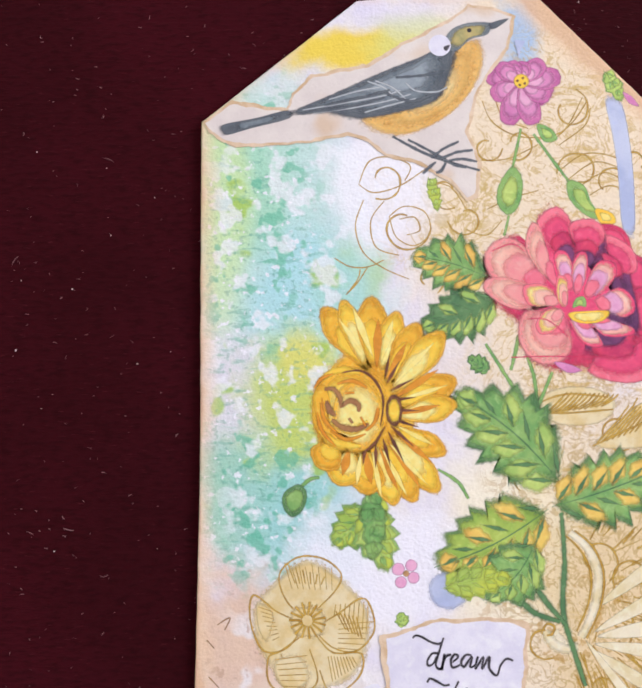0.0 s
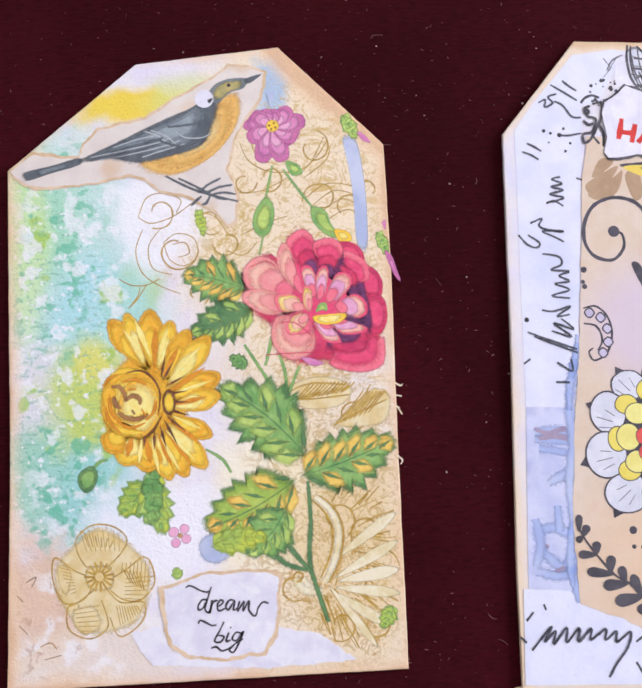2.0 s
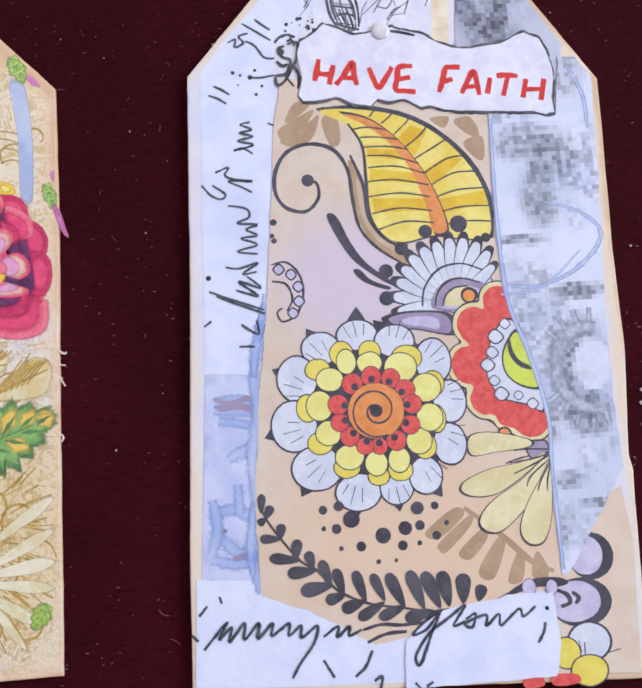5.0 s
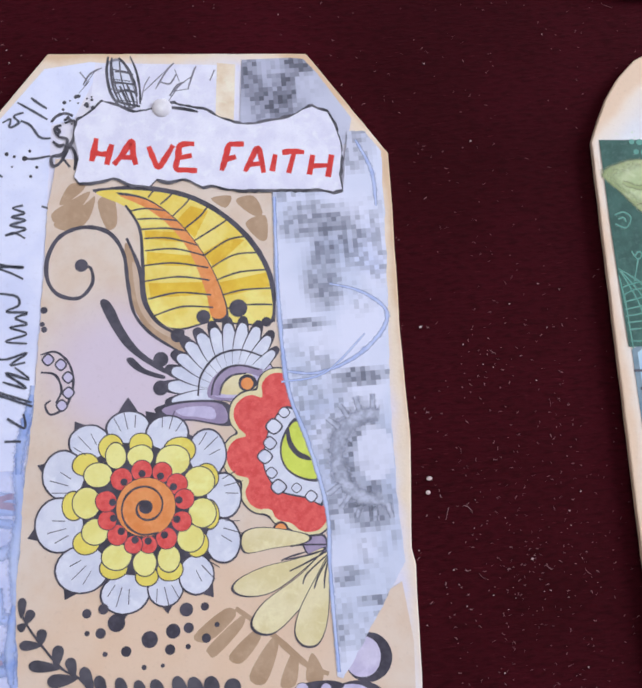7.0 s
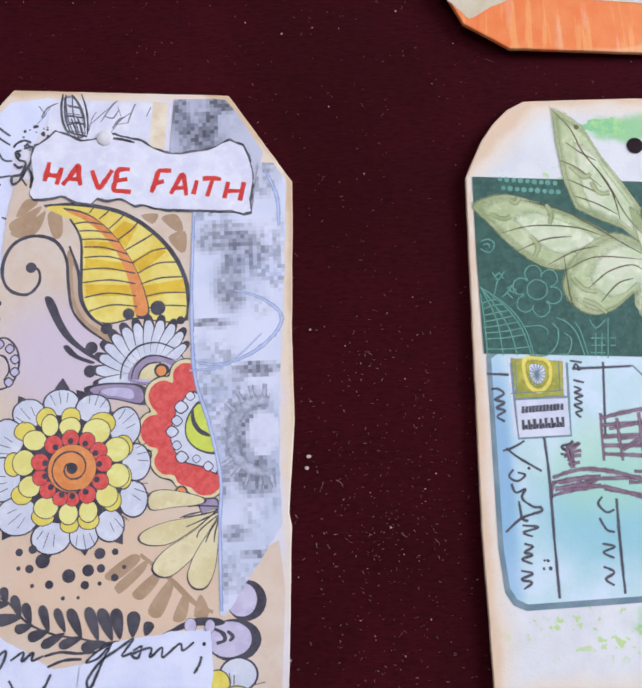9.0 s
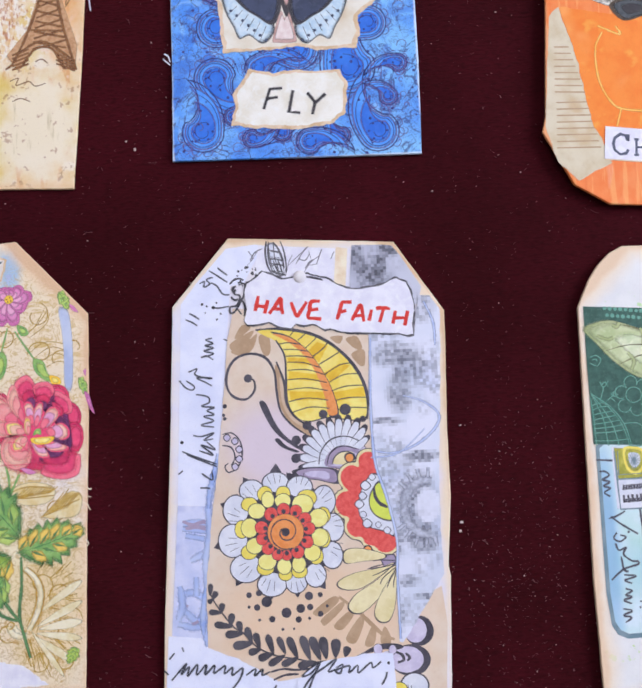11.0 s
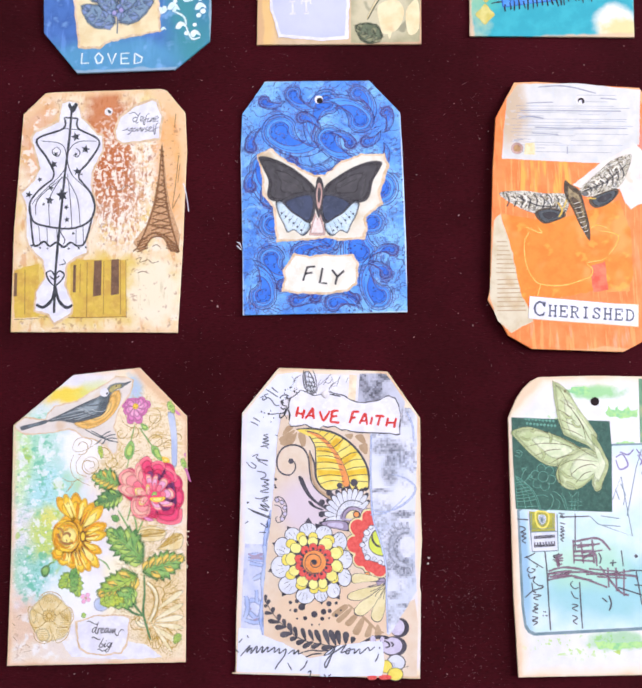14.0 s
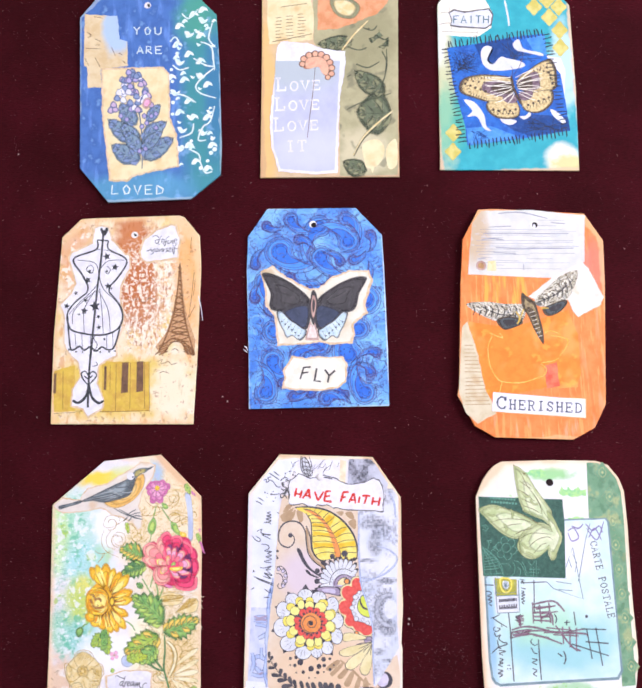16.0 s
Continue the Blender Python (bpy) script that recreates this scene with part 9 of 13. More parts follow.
strokes(butterfly_print, "wing_ray", wing_dark[0], [[(-17.3, -6.7), (-20.4, -9.6)], [(-15.5, -8.1), (-18.4, -11.4)], [(-13.7, -9.5), (-16.4, -13.2)], [(-11.9, -10.9), (-14.4, -15)], [(-10.1, -12.3), (-12.5, -16.8)], [(-8.3, -13.7), (-10.5, -18.6)]], 0.3)
dots(butterfly_print, "wing_spot", wing_blue, [(-19.2, -8.1, 0.52), (-17.4, -9.8, 0.52), (-15.6, -11.5, 0.52), (-13.8, -13.2, 0.52), (-12, -14.9, 0.52), (-10.3, -16.6, 0.52), (-8.5, -18.3, 0.52)])
tinted(butterfly_print, "hind_wing", (wing_dark[0], wing_pale,), [(17.5, -3.7), (16.1, -10.1), (13.4, -14.9), (11.4, -19), (8.1, -17.7), (4.4, -20.2), (1.8, -18.9), (0.1, -14.7), (3.4, -7.3), (10.9, -4.2)], scales=(1, 0.96))
tinted(butterfly_print, "hind_wing_shade", (wing_dark[1], wing_blue,), [(14.6, -3.2), (12.6, -6.6), (9.5, -9.5), (5.8, -11.6), (1.6, -14), (-1.2, -10.9), (-1.2, 0.6), (5.5, 1.2)], (5.2, -8.3), scales=(1, 0.86))
strokes(butterfly_print, "wing_ray", wing_dark[0], [[(12.5, -8.1), (15.4, -11.2)], [(10.7, -9.3), (13.3, -12.9)], [(8.8, -10.6), (11.2, -14.5)], [(6.9, -11.8), (9.1, -16.1)], [(5, -13), (7, -17.7)], [(3.1, -14.3), (4.9, -19.3)]], 0.3)
dots(butterfly_print, "wing_spot", wing_blue, [(14.3, -9.7, 0.52), (12.4, -11.2, 0.51), (10.5, -12.7, 0.52), (8.6, -14.2, 0.51), (6.7, -15.8, 0.51), (4.8, -17.3, 0.51), (2.9, -18.8, 0.51)])
tinted(butterfly_print, "tail_patch", (body_rose, rose_white,), [(-3.7, -8.8), (-2.5, -11.2), (-1.1, -9), (1.1, -18.2), (-0.2, -19.6), (-5.2, -19.4), (-6.6, -18.2)], scales=(1, 0.8))
tinted(butterfly_print, "body", (wing_dark[0], body_rose, wing_dark[1],), [(-2, 8.7), (-0.4, 8.6), (0.8, 5.2), (0.9, -0.1), (-0.3, -6.7), (-1.8, -11.3), (-3.3, -7.3), (-3.6, 0.1), (-2.9, 5.4)], scales=(1, 0.7, 0.4))
strokes(butterfly_print, "wing_sheen", wing_dark[2], [[(-22.6, 15.6), (-21.7, 8.9), (-22.3, 0.8)], [(20.9, 12.4), (20.1, 4.4), (18.8, -2.9)], [(-4, 0.1), (-13.6, 5.8), (-21.4, 8.8)], [(1.3, -0.1), (11.2, 4.8), (19.2, 7.8)]], 0.8)
sheet(fly_tag, "torn_edge", toasted, [(-19.3, -35.5), (-13.9, -27.3), (-6.8, -29.1), (0.3, -28.5), (13.9, -29), (16, -33.7), (15.3, -42.7), (10.7, -46.4), (0.4, -47.6), (-12.5, -46.6), (-20.1, -45.2), (-18.7, -40.1)], torn=0.7, thick=0.1)
sheet(fly_tag, "word_paper", cream_white, [(-18.2, -35.8), (-13.2, -28.3), (-6.8, -30.2), (0.3, -29.4), (13.1, -29.9), (14.9, -33.9), (14.2, -42.1), (10.2, -45.3), (0.4, -46.5), (-12.4, -45.5), (-19.1, -44.4), (-17.7, -40.2)], torn=0.7, thick=0.04)
strokes(fly_tag, "pen_letter", black, [[(-7.8, -34), (-10, -40.7)], [(-7.9, -34.3), (-4.1, -34.2)], [(-9, -37.4), (-5.5, -37)], [(-0.8, -35), (-2.3, -42), (1.2, -42.4)], [(3.6, -36), (5.8, -39.1)], [(9.2, -36.6), (5.8, -39.5), (4.9, -43)]], 1.25, smooth=False, taper=0.05, label='FLY in black pen capitals')
strokes(fly_tag, "edge_fibre", white, [[(-40.4, -21.2), (-39.1, -22.1), (-38.5, -24)], [(-40.7, -22.9), (-38.5, -25)]], 0.5)


rust_card = washes("rust_tag_paint", ("eedcc0", "e8c896"), [("d89050", 0.6, ("streaks", 320, 110, 0.54, 0.66)), ("e2c45c", 0.55, ("specks", 60, 0.56, 0.68)), ("f4e8d8", 0.6, ("specks", 210, 0.58, 0.66)),
    ("c4703c", 0.9, ("blob", 4, 36, 12, 26, 0.6, 120, 1.3)), ("b8622e", 0.8, ("blob", 6, 12, 14, 18, 0.6, 150, 1.4)),
    ("dc9870", 0.6, ("blob", -30, 40, 9, 22, 0.8, 120, 1.4)), ("f2e6d8", 0.85, ("specks", 620, 0.5, 0.56, 14, 14, 22, 34, 0.5, 90, 1.0)), ("f4eadc", 0.8, ("streaks", 300, 90, 0.53, 0.6, 14, 10, 20, 30, 0.5, 90, 1.0)), ("b4602c", 0.7, ("streaks", 700, 260, 0.55, 0.62, 10, 20, 18, 38, 0.5, 90, 1.0)), ("f4e8dc", 0.8, ("specks", 260, 0.56, 0.64, -30, 36, 12, 24, 0.5, 90, 1.0)),
    ("e0c04c", 0.85, ("blob", -5, -38, 40, 16, 0.6, 90, 1.2)), ("f2e4cc", 0.9, ("blob", 26, -40, 13, 16, 0.7, 130, 1.4)),
    ("e8a45c", 0.7, ("blob", 34, 20, 8, 32, 0.8, 110, 1.2)), ("9c5a34", 0.5, ("specks", 420, 0.62, 0.68)), ("a08828", 0.5, ("streaks", 300, 40, 0.58, 0.66, -5, -42, 40, 12, 0.5, 60, 1.0))],
    rim=[("e8c294", 0.7, 40, 58.5, 3.0, 16)])
iron = paint("2f3036", "45464e", 300, name="iron_print")
sepia = paint("7c5234", "94663e", 500, name="sepia_print", soft=True)
tower_wash = paint("cda27a", "b88860", 700, name="tower_wash", soft=True, mottle=0.8)
ochre = paint("d8b64c", "caa04a", 200, name="ochre_wash")
umber = paint("7a5a44", "64483a", 300, name="umber_print", soft=True)


# ---- dress tag ----
PRINT["soft"] = 0.15
dress_tag = tag_thing("collage_tag", "rust and ochre tag with a wire dress stand", 40.9, 206.9)
card(dress_tag, [(-37.3, 49), (-26.6, 59.2), (-22.8, 59.5), (29.5, 59), (32.5, 57.8), (41.1, 46.6), (41.7, 27.9), (39.3, -19.3), (36.6, -59.5), (-41.8, -56.7), (-41.1, -8.8), (-38.6, 28.8)], rust_card)
sheet(dress_tag, "ochre_panel", ochre, [(-40.7, -27.4), (-28.8, -24.5), (-28.4, -50), (-40.2, -50.2)], torn=0.5, thick=0.03)
shutters = sheet(dress_tag, "ochre_panel", ochre, [(-13.7, -23.2), (12.5, -24.2), (12.6, -51.5), (-13.4, -51.2)], torn=0.5, thick=0.03)
shapes(dress_tag, "shutter", umber, [[(-2.5, -24.2), (1.1, -24), (0.8, -40.7), (-3.1, -41.2)], [(5.6, -23.9), (9.3, -23.8), (9.3, -40.4), (5.4, -40.9)], [(-40.4, -28.7), (-39, -28.8), (-39.1, -39.9), (-40.7, -39.8)], [(-12.4, -25.8), (-11.1, -25.9), (-11.2, -39), (-12.6, -38.9)]], smooth=False)
strokes(dress_tag, "shutter_line", sepia, [[(-28.4, -50), (-8.9, -51), (12.6, -51.2)], [(-5.8, -24.8), (-6, -50.8)], [(12.5, -24.2), (12.7, -51.5)], [(-40.2, -50.9), (-28.4, -50.7)], [(-35.4, -27.6), (-35.2, -48.5)], [(2.1, -24.4), (1.9, -49.8)], [(-9.1, -25.3), (-9.2, -39)], [(9.9, -24.1), (10, -50.1)]], 0.4)
tinted(dress_tag, "iron_tower", (tower_wash,), [(29.9, 32.8), (30.8, 24.8), (32.2, 9.4), (33.7, 1.1), (38.3, -13.6), (37.5, -21.7), (33.6, -21.2), (30.6, -14.8), (28.2, -12.7), (25.3, -13.6), (19.7, -21.5), (15.8, -16.1), (22.2, -8.0), (25.7, 3.3), (27.8, 14.7), (29.1, 26.1)], scales=(1,), smooth=False)
strokes(dress_tag, "iron_tower", sepia, [[(29.8, 30.7), (28.4, 15.2), (26.4, 3.1), (23.1, -7.4), (18.4, -17.8), (15.8, -20.4)], [(29.8, 30.7), (30.7, 15.1), (31.9, 2.9), (33.6, -6.5), (36.1, -15.9), (37.8, -21.5)], [(25.1, 3.2), (32.3, 2.6)], [(23.4, -7.7), (33.6, -8.5)], [(19.8, -15.2), (25, -12.1), (29, -12.3), (35.5, -17.2)], [(21.1, -19.2), (25, -14.1), (30.3, -14.3), (34.1, -21.1)], [(27.1, 12.5), (31.2, 10.3)], [(26.7, 9), (31.7, 6.8)], [(26.3, 5.6), (32.2, 3.3)], [(25.8, 2.1), (32.7, -0.2)], [(25.4, -1.4), (33.2, -3.7)], [(25, -4.8), (33.7, -7.2)], [(24.6, -8.3), (34.2, -10.6)], [(24.2, -11.7), (34.7, -14.1)], [(31.2, 13), (26.9, 10.1)], [(31.7, 9.5), (26.5, 6.6)], [(32.2, 6), (26.1, 3.2)], [(32.7, 2.5), (25.7, -0.3)], [(33.2, -1), (25.3, -3.8)], [(33.7, -4.5), (24.9, -7.2)], [(34.2, -8), (24.5, -10.6)], [(34.7, -11.5), (24.1, -14.1)], [(17.8, -15.8), (23, -14)], [(17.8, -17), (23, -15.2)], [(17.8, -18.2), (23, -16.4)], [(17.8, -19.4), (23, -17.6)], [(17.8, -20.6), (23, -18.8)], [(31.6, -14.4), (37.4, -18.6)], [(31.6, -15.6), (37.4, -19.4)], [(31.6, -16.7), (37.4, -20.1)], [(31.5, -17.9), (37.4, -20.9)], [(31.5, -19.1), (37.4, -21.7)], [(28.6, 28.7), (30.9, 27.5)], [(28.7, 26.3), (30.9, 25.1)], [(28.9, 23.8), (30.8, 22.6)], [(29, 21.4), (30.8, 20.2)], [(29.1, 18.9), (30.8, 17.8)], [(29.2, 16.5), (30.8, 15.3)], [(29.3, 14), (30.8, 12.9)]], 1.0, taper=0.2)
strokes(dress_tag, "faded_script", sepia, [[(17.1, -24.3), (19.7, -23.4), (19.1, -25.7), (23, -24.6), (25, -26.2), (28.2, -25.4)], [(25, -18.3), (27, -17.5), (28.9, -18.9)], [(17.8, -30.9), (20.4, -30), (23.4, -31.1)], [(2.5, 10.2), (6.5, 11.4), (9.2, 9.2), (13.2, 11.8), (17.1, 7.5)]], 0.45)
strokes(dress_tag, "leaf_sprig", sepia, [[(37.8, 25.6), (36.8, 16.2), (35.6, 6.8), (34.5, 0.1)], [(38.4, 21.5), (37.3, 12.1)], [(36.6, 46.2), (35.9, 39.4)], [(38.3, 6.7), (35.6, 1.4), (34.5, -0.5)]], 0.4)
sheet(dress_tag, "cutout_edge", toasted, [(-15, 55.5), (-10.1, 54.1), (-8.4, 46.8), (-1, 38.2), (1.7, 37.4), (2.2, 29.9), (-2.8, 19.2), (-3.5, 12.4), (-1.4, 4.3), (-2, -5.1), (-5.3, -12.9), (-5.2, -20.9), (-11.1, -23.3), (-15, -25.7), (-15.6, -34.9), (-12.2, -44.1), (-12.8, -49.3), (-21.2, -54.4), (-24.5, -49.5), (-31.1, -47.3), (-30.6, -38.2), (-26.1, -30.6), (-27.5, -23.9), (-33.6, -17.1), (-35.7, -11.7), (-36, 4.4), (-38.8, 9.9), (-32.2, 16.4), (-29.6, 21.7), (-31, 27.2), (-33.9, 36.9), (-31.9, 40.3), (-20.5, 45.3), (-19, 54.3)], torn=0.5, thick=0.1)
dress_cutout = sheet(dress_tag, "dress_cutout", white, [(-15, 54.6), (-10.9, 53.3), (-9.2, 46.3), (-1.4, 37.2), (1.1, 36.5), (1.1, 29.9), (-3.9, 19.2), (-4.4, 12.5), (-2.5, 4.3), (-3.1, -5), (-6.3, -12.9), (-6.3, -20), (-11.8, -22.4), (-15.9, -25.2), (-16.5, -34.9), (-13.1, -44.1), (-13.7, -48.7), (-21.2, -53.1), (-24, -48.6), (-30.1, -46.6), (-29.7, -38.3), (-25.2, -30.6), (-26.6, -23.3), (-32.8, -16.6), (-34.8, -11.2), (-35, 4.3), (-37.4, 9.8), (-31.4, 15.8), (-28.5, 21.6), (-30, 27.2), (-32.8, 36.3), (-31.2, 39.3), (-19.9, 44.3), (-18.2, 53.4)], torn=0.5, thick=0.04, label='white cut-out of a black wire dress stand')
shapes(dress_cutout, "finial", iron, [[(-13.6, 51.9), (-11.9, 53.7), (-10.9, 52.2), (-13.2, 48.7), (-15.5, 52.2), (-14.7, 53.8)]])
strokes(dress_cutout, "stand_pole", iron, [[(-13.8, 49.9), (-14.8, 36.1), (-16.8, 18.4), (-18.6, -1.7), (-20, -17.6), (-20.9, -30.8), (-21.3, -47.7)]], 1.3, taper=0.05)
strokes(dress_cutout, "stand_frame", iron, [[(-17.2, 46.5), (-10.8, 45.8)], [(-17.2, 46.5), (-17.8, 41), (-30.5, 36.1), (-25.7, 27), (-22.2, 20), (-22.8, 16)], [(-10.8, 45.8), (-10.4, 40.7), (-0.3, 34.1), (-4.9, 24.7), (-9.5, 19.5), (-10.1, 16.1)], [(-22.8, 16), (-29.4, 10.8), (-33.6, 4.3), (-31.8, -3.9), (-25.2, -6.8), (-14.5, -8.3), (-6.6, -6.2), (-2.7, -1), (-3.4, 7.1), (-10.1, 16.1)], [(-33.6, 4.3), (-31.7, -13.9), (-29.6, -15.9), (-26.4, -14.1), (-23.7, -16.4), (-20.4, -14.7), (-17.1, -17.1), (-13.8, -15), (-10.5, -16.7), (-6.8, -14.8), (-3, -1)]], 1.1, taper=0.1)
strokes(dress_cutout, "stand_wire", iron, [[(-17.1, 41), (-9.7, 40)], [(-28.5, 35.3), (-19, 33.5), (-16.3, 27.9), (-17.5, 19.8), (-28.1, 9.4), (-32.6, 4.2)], [(-1.6, 34.1), (-11, 33.9), (-15.6, 27.9), (-13.5, 18.3), (-5.4, 9.8), (-2.7, 3)], [(-18.2, 17.1), (-24, 6.6), (-23.8, -6.9)], [(-16.2, 17), (-10.7, 6), (-9.3, -7.4)], [(-17.5, 17.1), (-29.4, 6.8), (-30.6, -1.2)], [(-15.5, 18.4), (-14, 4.8), (-13.2, -7.9)], [(-29.1, -6.6), (-28.3, -14.7)], [(-25.2, -7.1), (-24.8, -15.5)], [(-20.5, -7.7), (-20, -15)], [(-11.2, -7.6), (-11.2, -16)], [(-8, -6.4), (-7.6, -15.2)], [(-21, 32.2), (-19, 30.1), (-20, 27.4), (-22.3, 28.2), (-23, 30.3), (-21, 32)], [(-11.6, 31.2), (-9.6, 29), (-10.9, 26.6), (-12.9, 27.8)], [(-18.4, -17.7), (-16.5, -13.8), (-18.5, -9.7), (-15.9, -7.2)], [(-19, -25.6), (-16.3, -25), (-17, -23)]], 0.5)
shapes(dress_cutout, "vine_leaf", iron, [[(-12.5, 37.4), (-12.3, 39.1), (-11.3, 37.7), (-9.7, 37.9), (-10.6, 36.5), (-9.8, 35), (-11.4, 35.6), (-12.5, 34.4), (-12.6, 36.1), (-14.1, 36.9)], [(-7.1, 29.3), (-8.6, 28.8), (-7.9, 30.2), (-8.9, 31.4), (-7.4, 31.2), (-6.5, 32.5), (-6.2, 30.9), (-4.7, 30.5), (-6, 29.7), (-5.9, 28.2)], [(-22.1, 24.3), (-20.7, 24.7), (-21.3, 23.4), (-20.5, 22.2), (-21.9, 22.5), (-22.7, 21.4), (-23, 22.8), (-24.3, 23.3), (-23.1, 23.9), (-23.1, 25.4)], [(-10.3, 20.3), (-8.9, 20.1), (-9.9, 19.2), (-9.6, 17.8), (-10.8, 18.6), (-12, 17.8), (-11.7, 19.3), (-12.9, 20.2), (-11.4, 20.3), (-10.9, 21.7)], [(-29.4, 15.9), (-30.3, 16.3), (-29.4, 16.6), (-29.3, 17.6), (-28.7, 16.8), (-27.7, 17), (-28.2, 16.2), (-27.7, 15.3), (-28.6, 15.6), (-29.3, 14.8)], [(-34.9, 9), (-35.7, 10.1), (-34.4, 9.8), (-33.6, 10.9), (-33.4, 9.5), (-32.1, 9), (-33.3, 8.5), (-33.3, 7.2), (-34.3, 8.2), (-35.5, 7.8)], [(-23.7, 11.3), (-24.8, 11.1), (-24.2, 12), (-24.7, 13), (-23.6, 12.6), (-22.9, 13.4), (-22.8, 12.3), (-21.8, 11.8), (-22.9, 11.4), (-23, 10.3)], [(-17.8, 6.9), (-19.4, 5.5), (-19.3, 7.7), (-21.2, 8.9), (-19.1, 9.4), (-18.7, 11.5), (-17.5, 9.6), (-15.3, 9.8), (-16.6, 8.1), (-15.7, 6)], [(-23.1, 5.4), (-22.9, 3.8), (-24.1, 4.9), (-25.5, 4.3), (-25, 5.7), (-26, 7), (-24.5, 6.8), (-23.7, 8.1), (-23.3, 6.6), (-21.8, 6.2)], [(-15.4, 2.4), (-14.6, 1.8), (-15.6, 1.7), (-15.9, 0.7), (-16.3, 1.6), (-17.3, 1.7), (-16.6, 2.4), (-16.9, 3.3), (-16.1, 2.8), (-15.3, 3.4)], [(-15, -4), (-14.6, -5.1), (-15.6, -4.6), (-16.4, -5.2), (-16.3, -4.1), (-17.2, -3.5), (-16.1, -3.3), (-15.9, -2.2), (-15.3, -3.2), (-14.2, -3.2)], [(-26.5, 3.9), (-26.2, 3.3), (-26.8, 3.6), (-27.3, 3.1), (-27.3, 3.8), (-27.9, 4.2), (-27.2, 4.3), (-27.1, 4.9), (-26.7, 4.4), (-26.1, 4.4)], [(-12.2, -11), (-12.4, -11.6), (-12.7, -11), (-13.4, -11), (-13, -10.5), (-13.2, -9.9), (-12.6, -10.2), (-12.1, -9.8), (-12.2, -10.5), (-11.6, -10.9)], [(-9.2, 18.2), (-9.3, 18.8), (-8.8, 18.4), (-8.3, 18.7), (-8.5, 18.2), (-8.1, 17.7), (-8.6, 17.8), (-8.9, 17.3), (-9.1, 17.8), (-9.6, 17.9)], [(-20.9, 27.8), (-21.4, 27), (-21.7, 28), (-22.7, 28.2), (-21.9, 28.7), (-22, 29.7), (-21.2, 29.1), (-20.3, 29.5), (-20.6, 28.5), (-19.9, 27.7)], [(-12, 28.3), (-11.9, 29.1), (-11.4, 28.5), (-10.7, 28.6), (-11.1, 28), (-10.7, 27.2), (-11.5, 27.5), (-12, 26.9), (-12, 27.7), (-12.7, 28.1)], [(-31.9, -15.8), (-31.4, -16.3), (-32.1, -16.2), (-32.4, -16.8), (-32.6, -16.1), (-33.2, -16), (-32.7, -15.6), (-32.8, -15), (-32.3, -15.4), (-31.7, -15.1)], [(-28.6, -17.2), (-29.1, -17), (-28.6, -16.8), (-28.6, -16.3), (-28.2, -16.7), (-27.7, -16.6), (-27.9, -17.1), (-27.7, -17.5), (-28.2, -17.4), (-28.5, -17.8)], [(-9.5, -18), (-9.4, -18.7), (-9.9, -18.2), (-10.5, -18.4), (-10.3, -17.8), (-10.6, -17.2), (-10, -17.4), (-9.6, -16.8), (-9.5, -17.5), (-8.9, -17.7)], [(-6.6, -17.8), (-7.1, -18), (-6.9, -17.5), (-7.2, -17.1), (-6.7, -17.2), (-6.4, -16.7), (-6.3, -17.3), (-5.8, -17.4), (-6.2, -17.7), (-6.2, -18.2)], [(-24.8, -17.2), (-24.6, -16.8), (-24.5, -17.3), (-24.1, -17.4), (-24.5, -17.6), (-24.5, -18), (-24.8, -17.7), (-25.2, -17.8), (-25, -17.5), (-25.3, -17.1)], [(-14.8, -18.2), (-15.4, -18.2), (-15.1, -17.8), (-15.3, -17.3), (-14.8, -17.5), (-14.4, -17.1), (-14.4, -17.7), (-13.9, -18), (-14.4, -18.1), (-14.5, -18.6)]], smooth=False)
strokes(dress_cutout, "stand_foot", iron, [[(-20.8, -36), (-22.7, -42.4), (-26.5, -45.5), (-29.8, -44.1)], [(-20.8, -36), (-19.1, -42.6), (-15.4, -46), (-12.6, -44.8)], [(-21.2, -36), (-21.3, -48.3)]], 1.6, taper=0.2)
strokes(dress_cutout, "stand_heart", iron, [[(-21.1, -36), (-24.1, -32.6), (-25.1, -29.3), (-22.9, -28.3), (-21.1, -30.8)], [(-21.1, -36), (-17.9, -32.8), (-16.7, -30.3), (-18.9, -28.5), (-21.1, -30.8)], [(-23.5, -30.7), (-21.5, -32.3), (-18.9, -30.8)]], 0.9, taper=0.2)
sheet(dress_tag, "torn_edge", toasted, [(6.7, 39.3), (9.1, 46.1), (17.1, 51.9), (25.2, 54.4), (27.9, 53.8), (30.8, 45.1), (29.2, 33.5), (19.8, 32.5), (10.5, 31.6), (7.1, 35.1)], torn=0.6, thick=0.1)
sheet(dress_tag, "quote_paper", white, [(7.8, 39), (10, 45.2), (17.5, 50.8), (25.2, 53.1), (27.1, 52.7), (29.6, 45.2), (28.1, 34.5), (19.8, 33.6), (10.7, 32.8), (8, 35.4)], torn=0.6, thick=0.04)
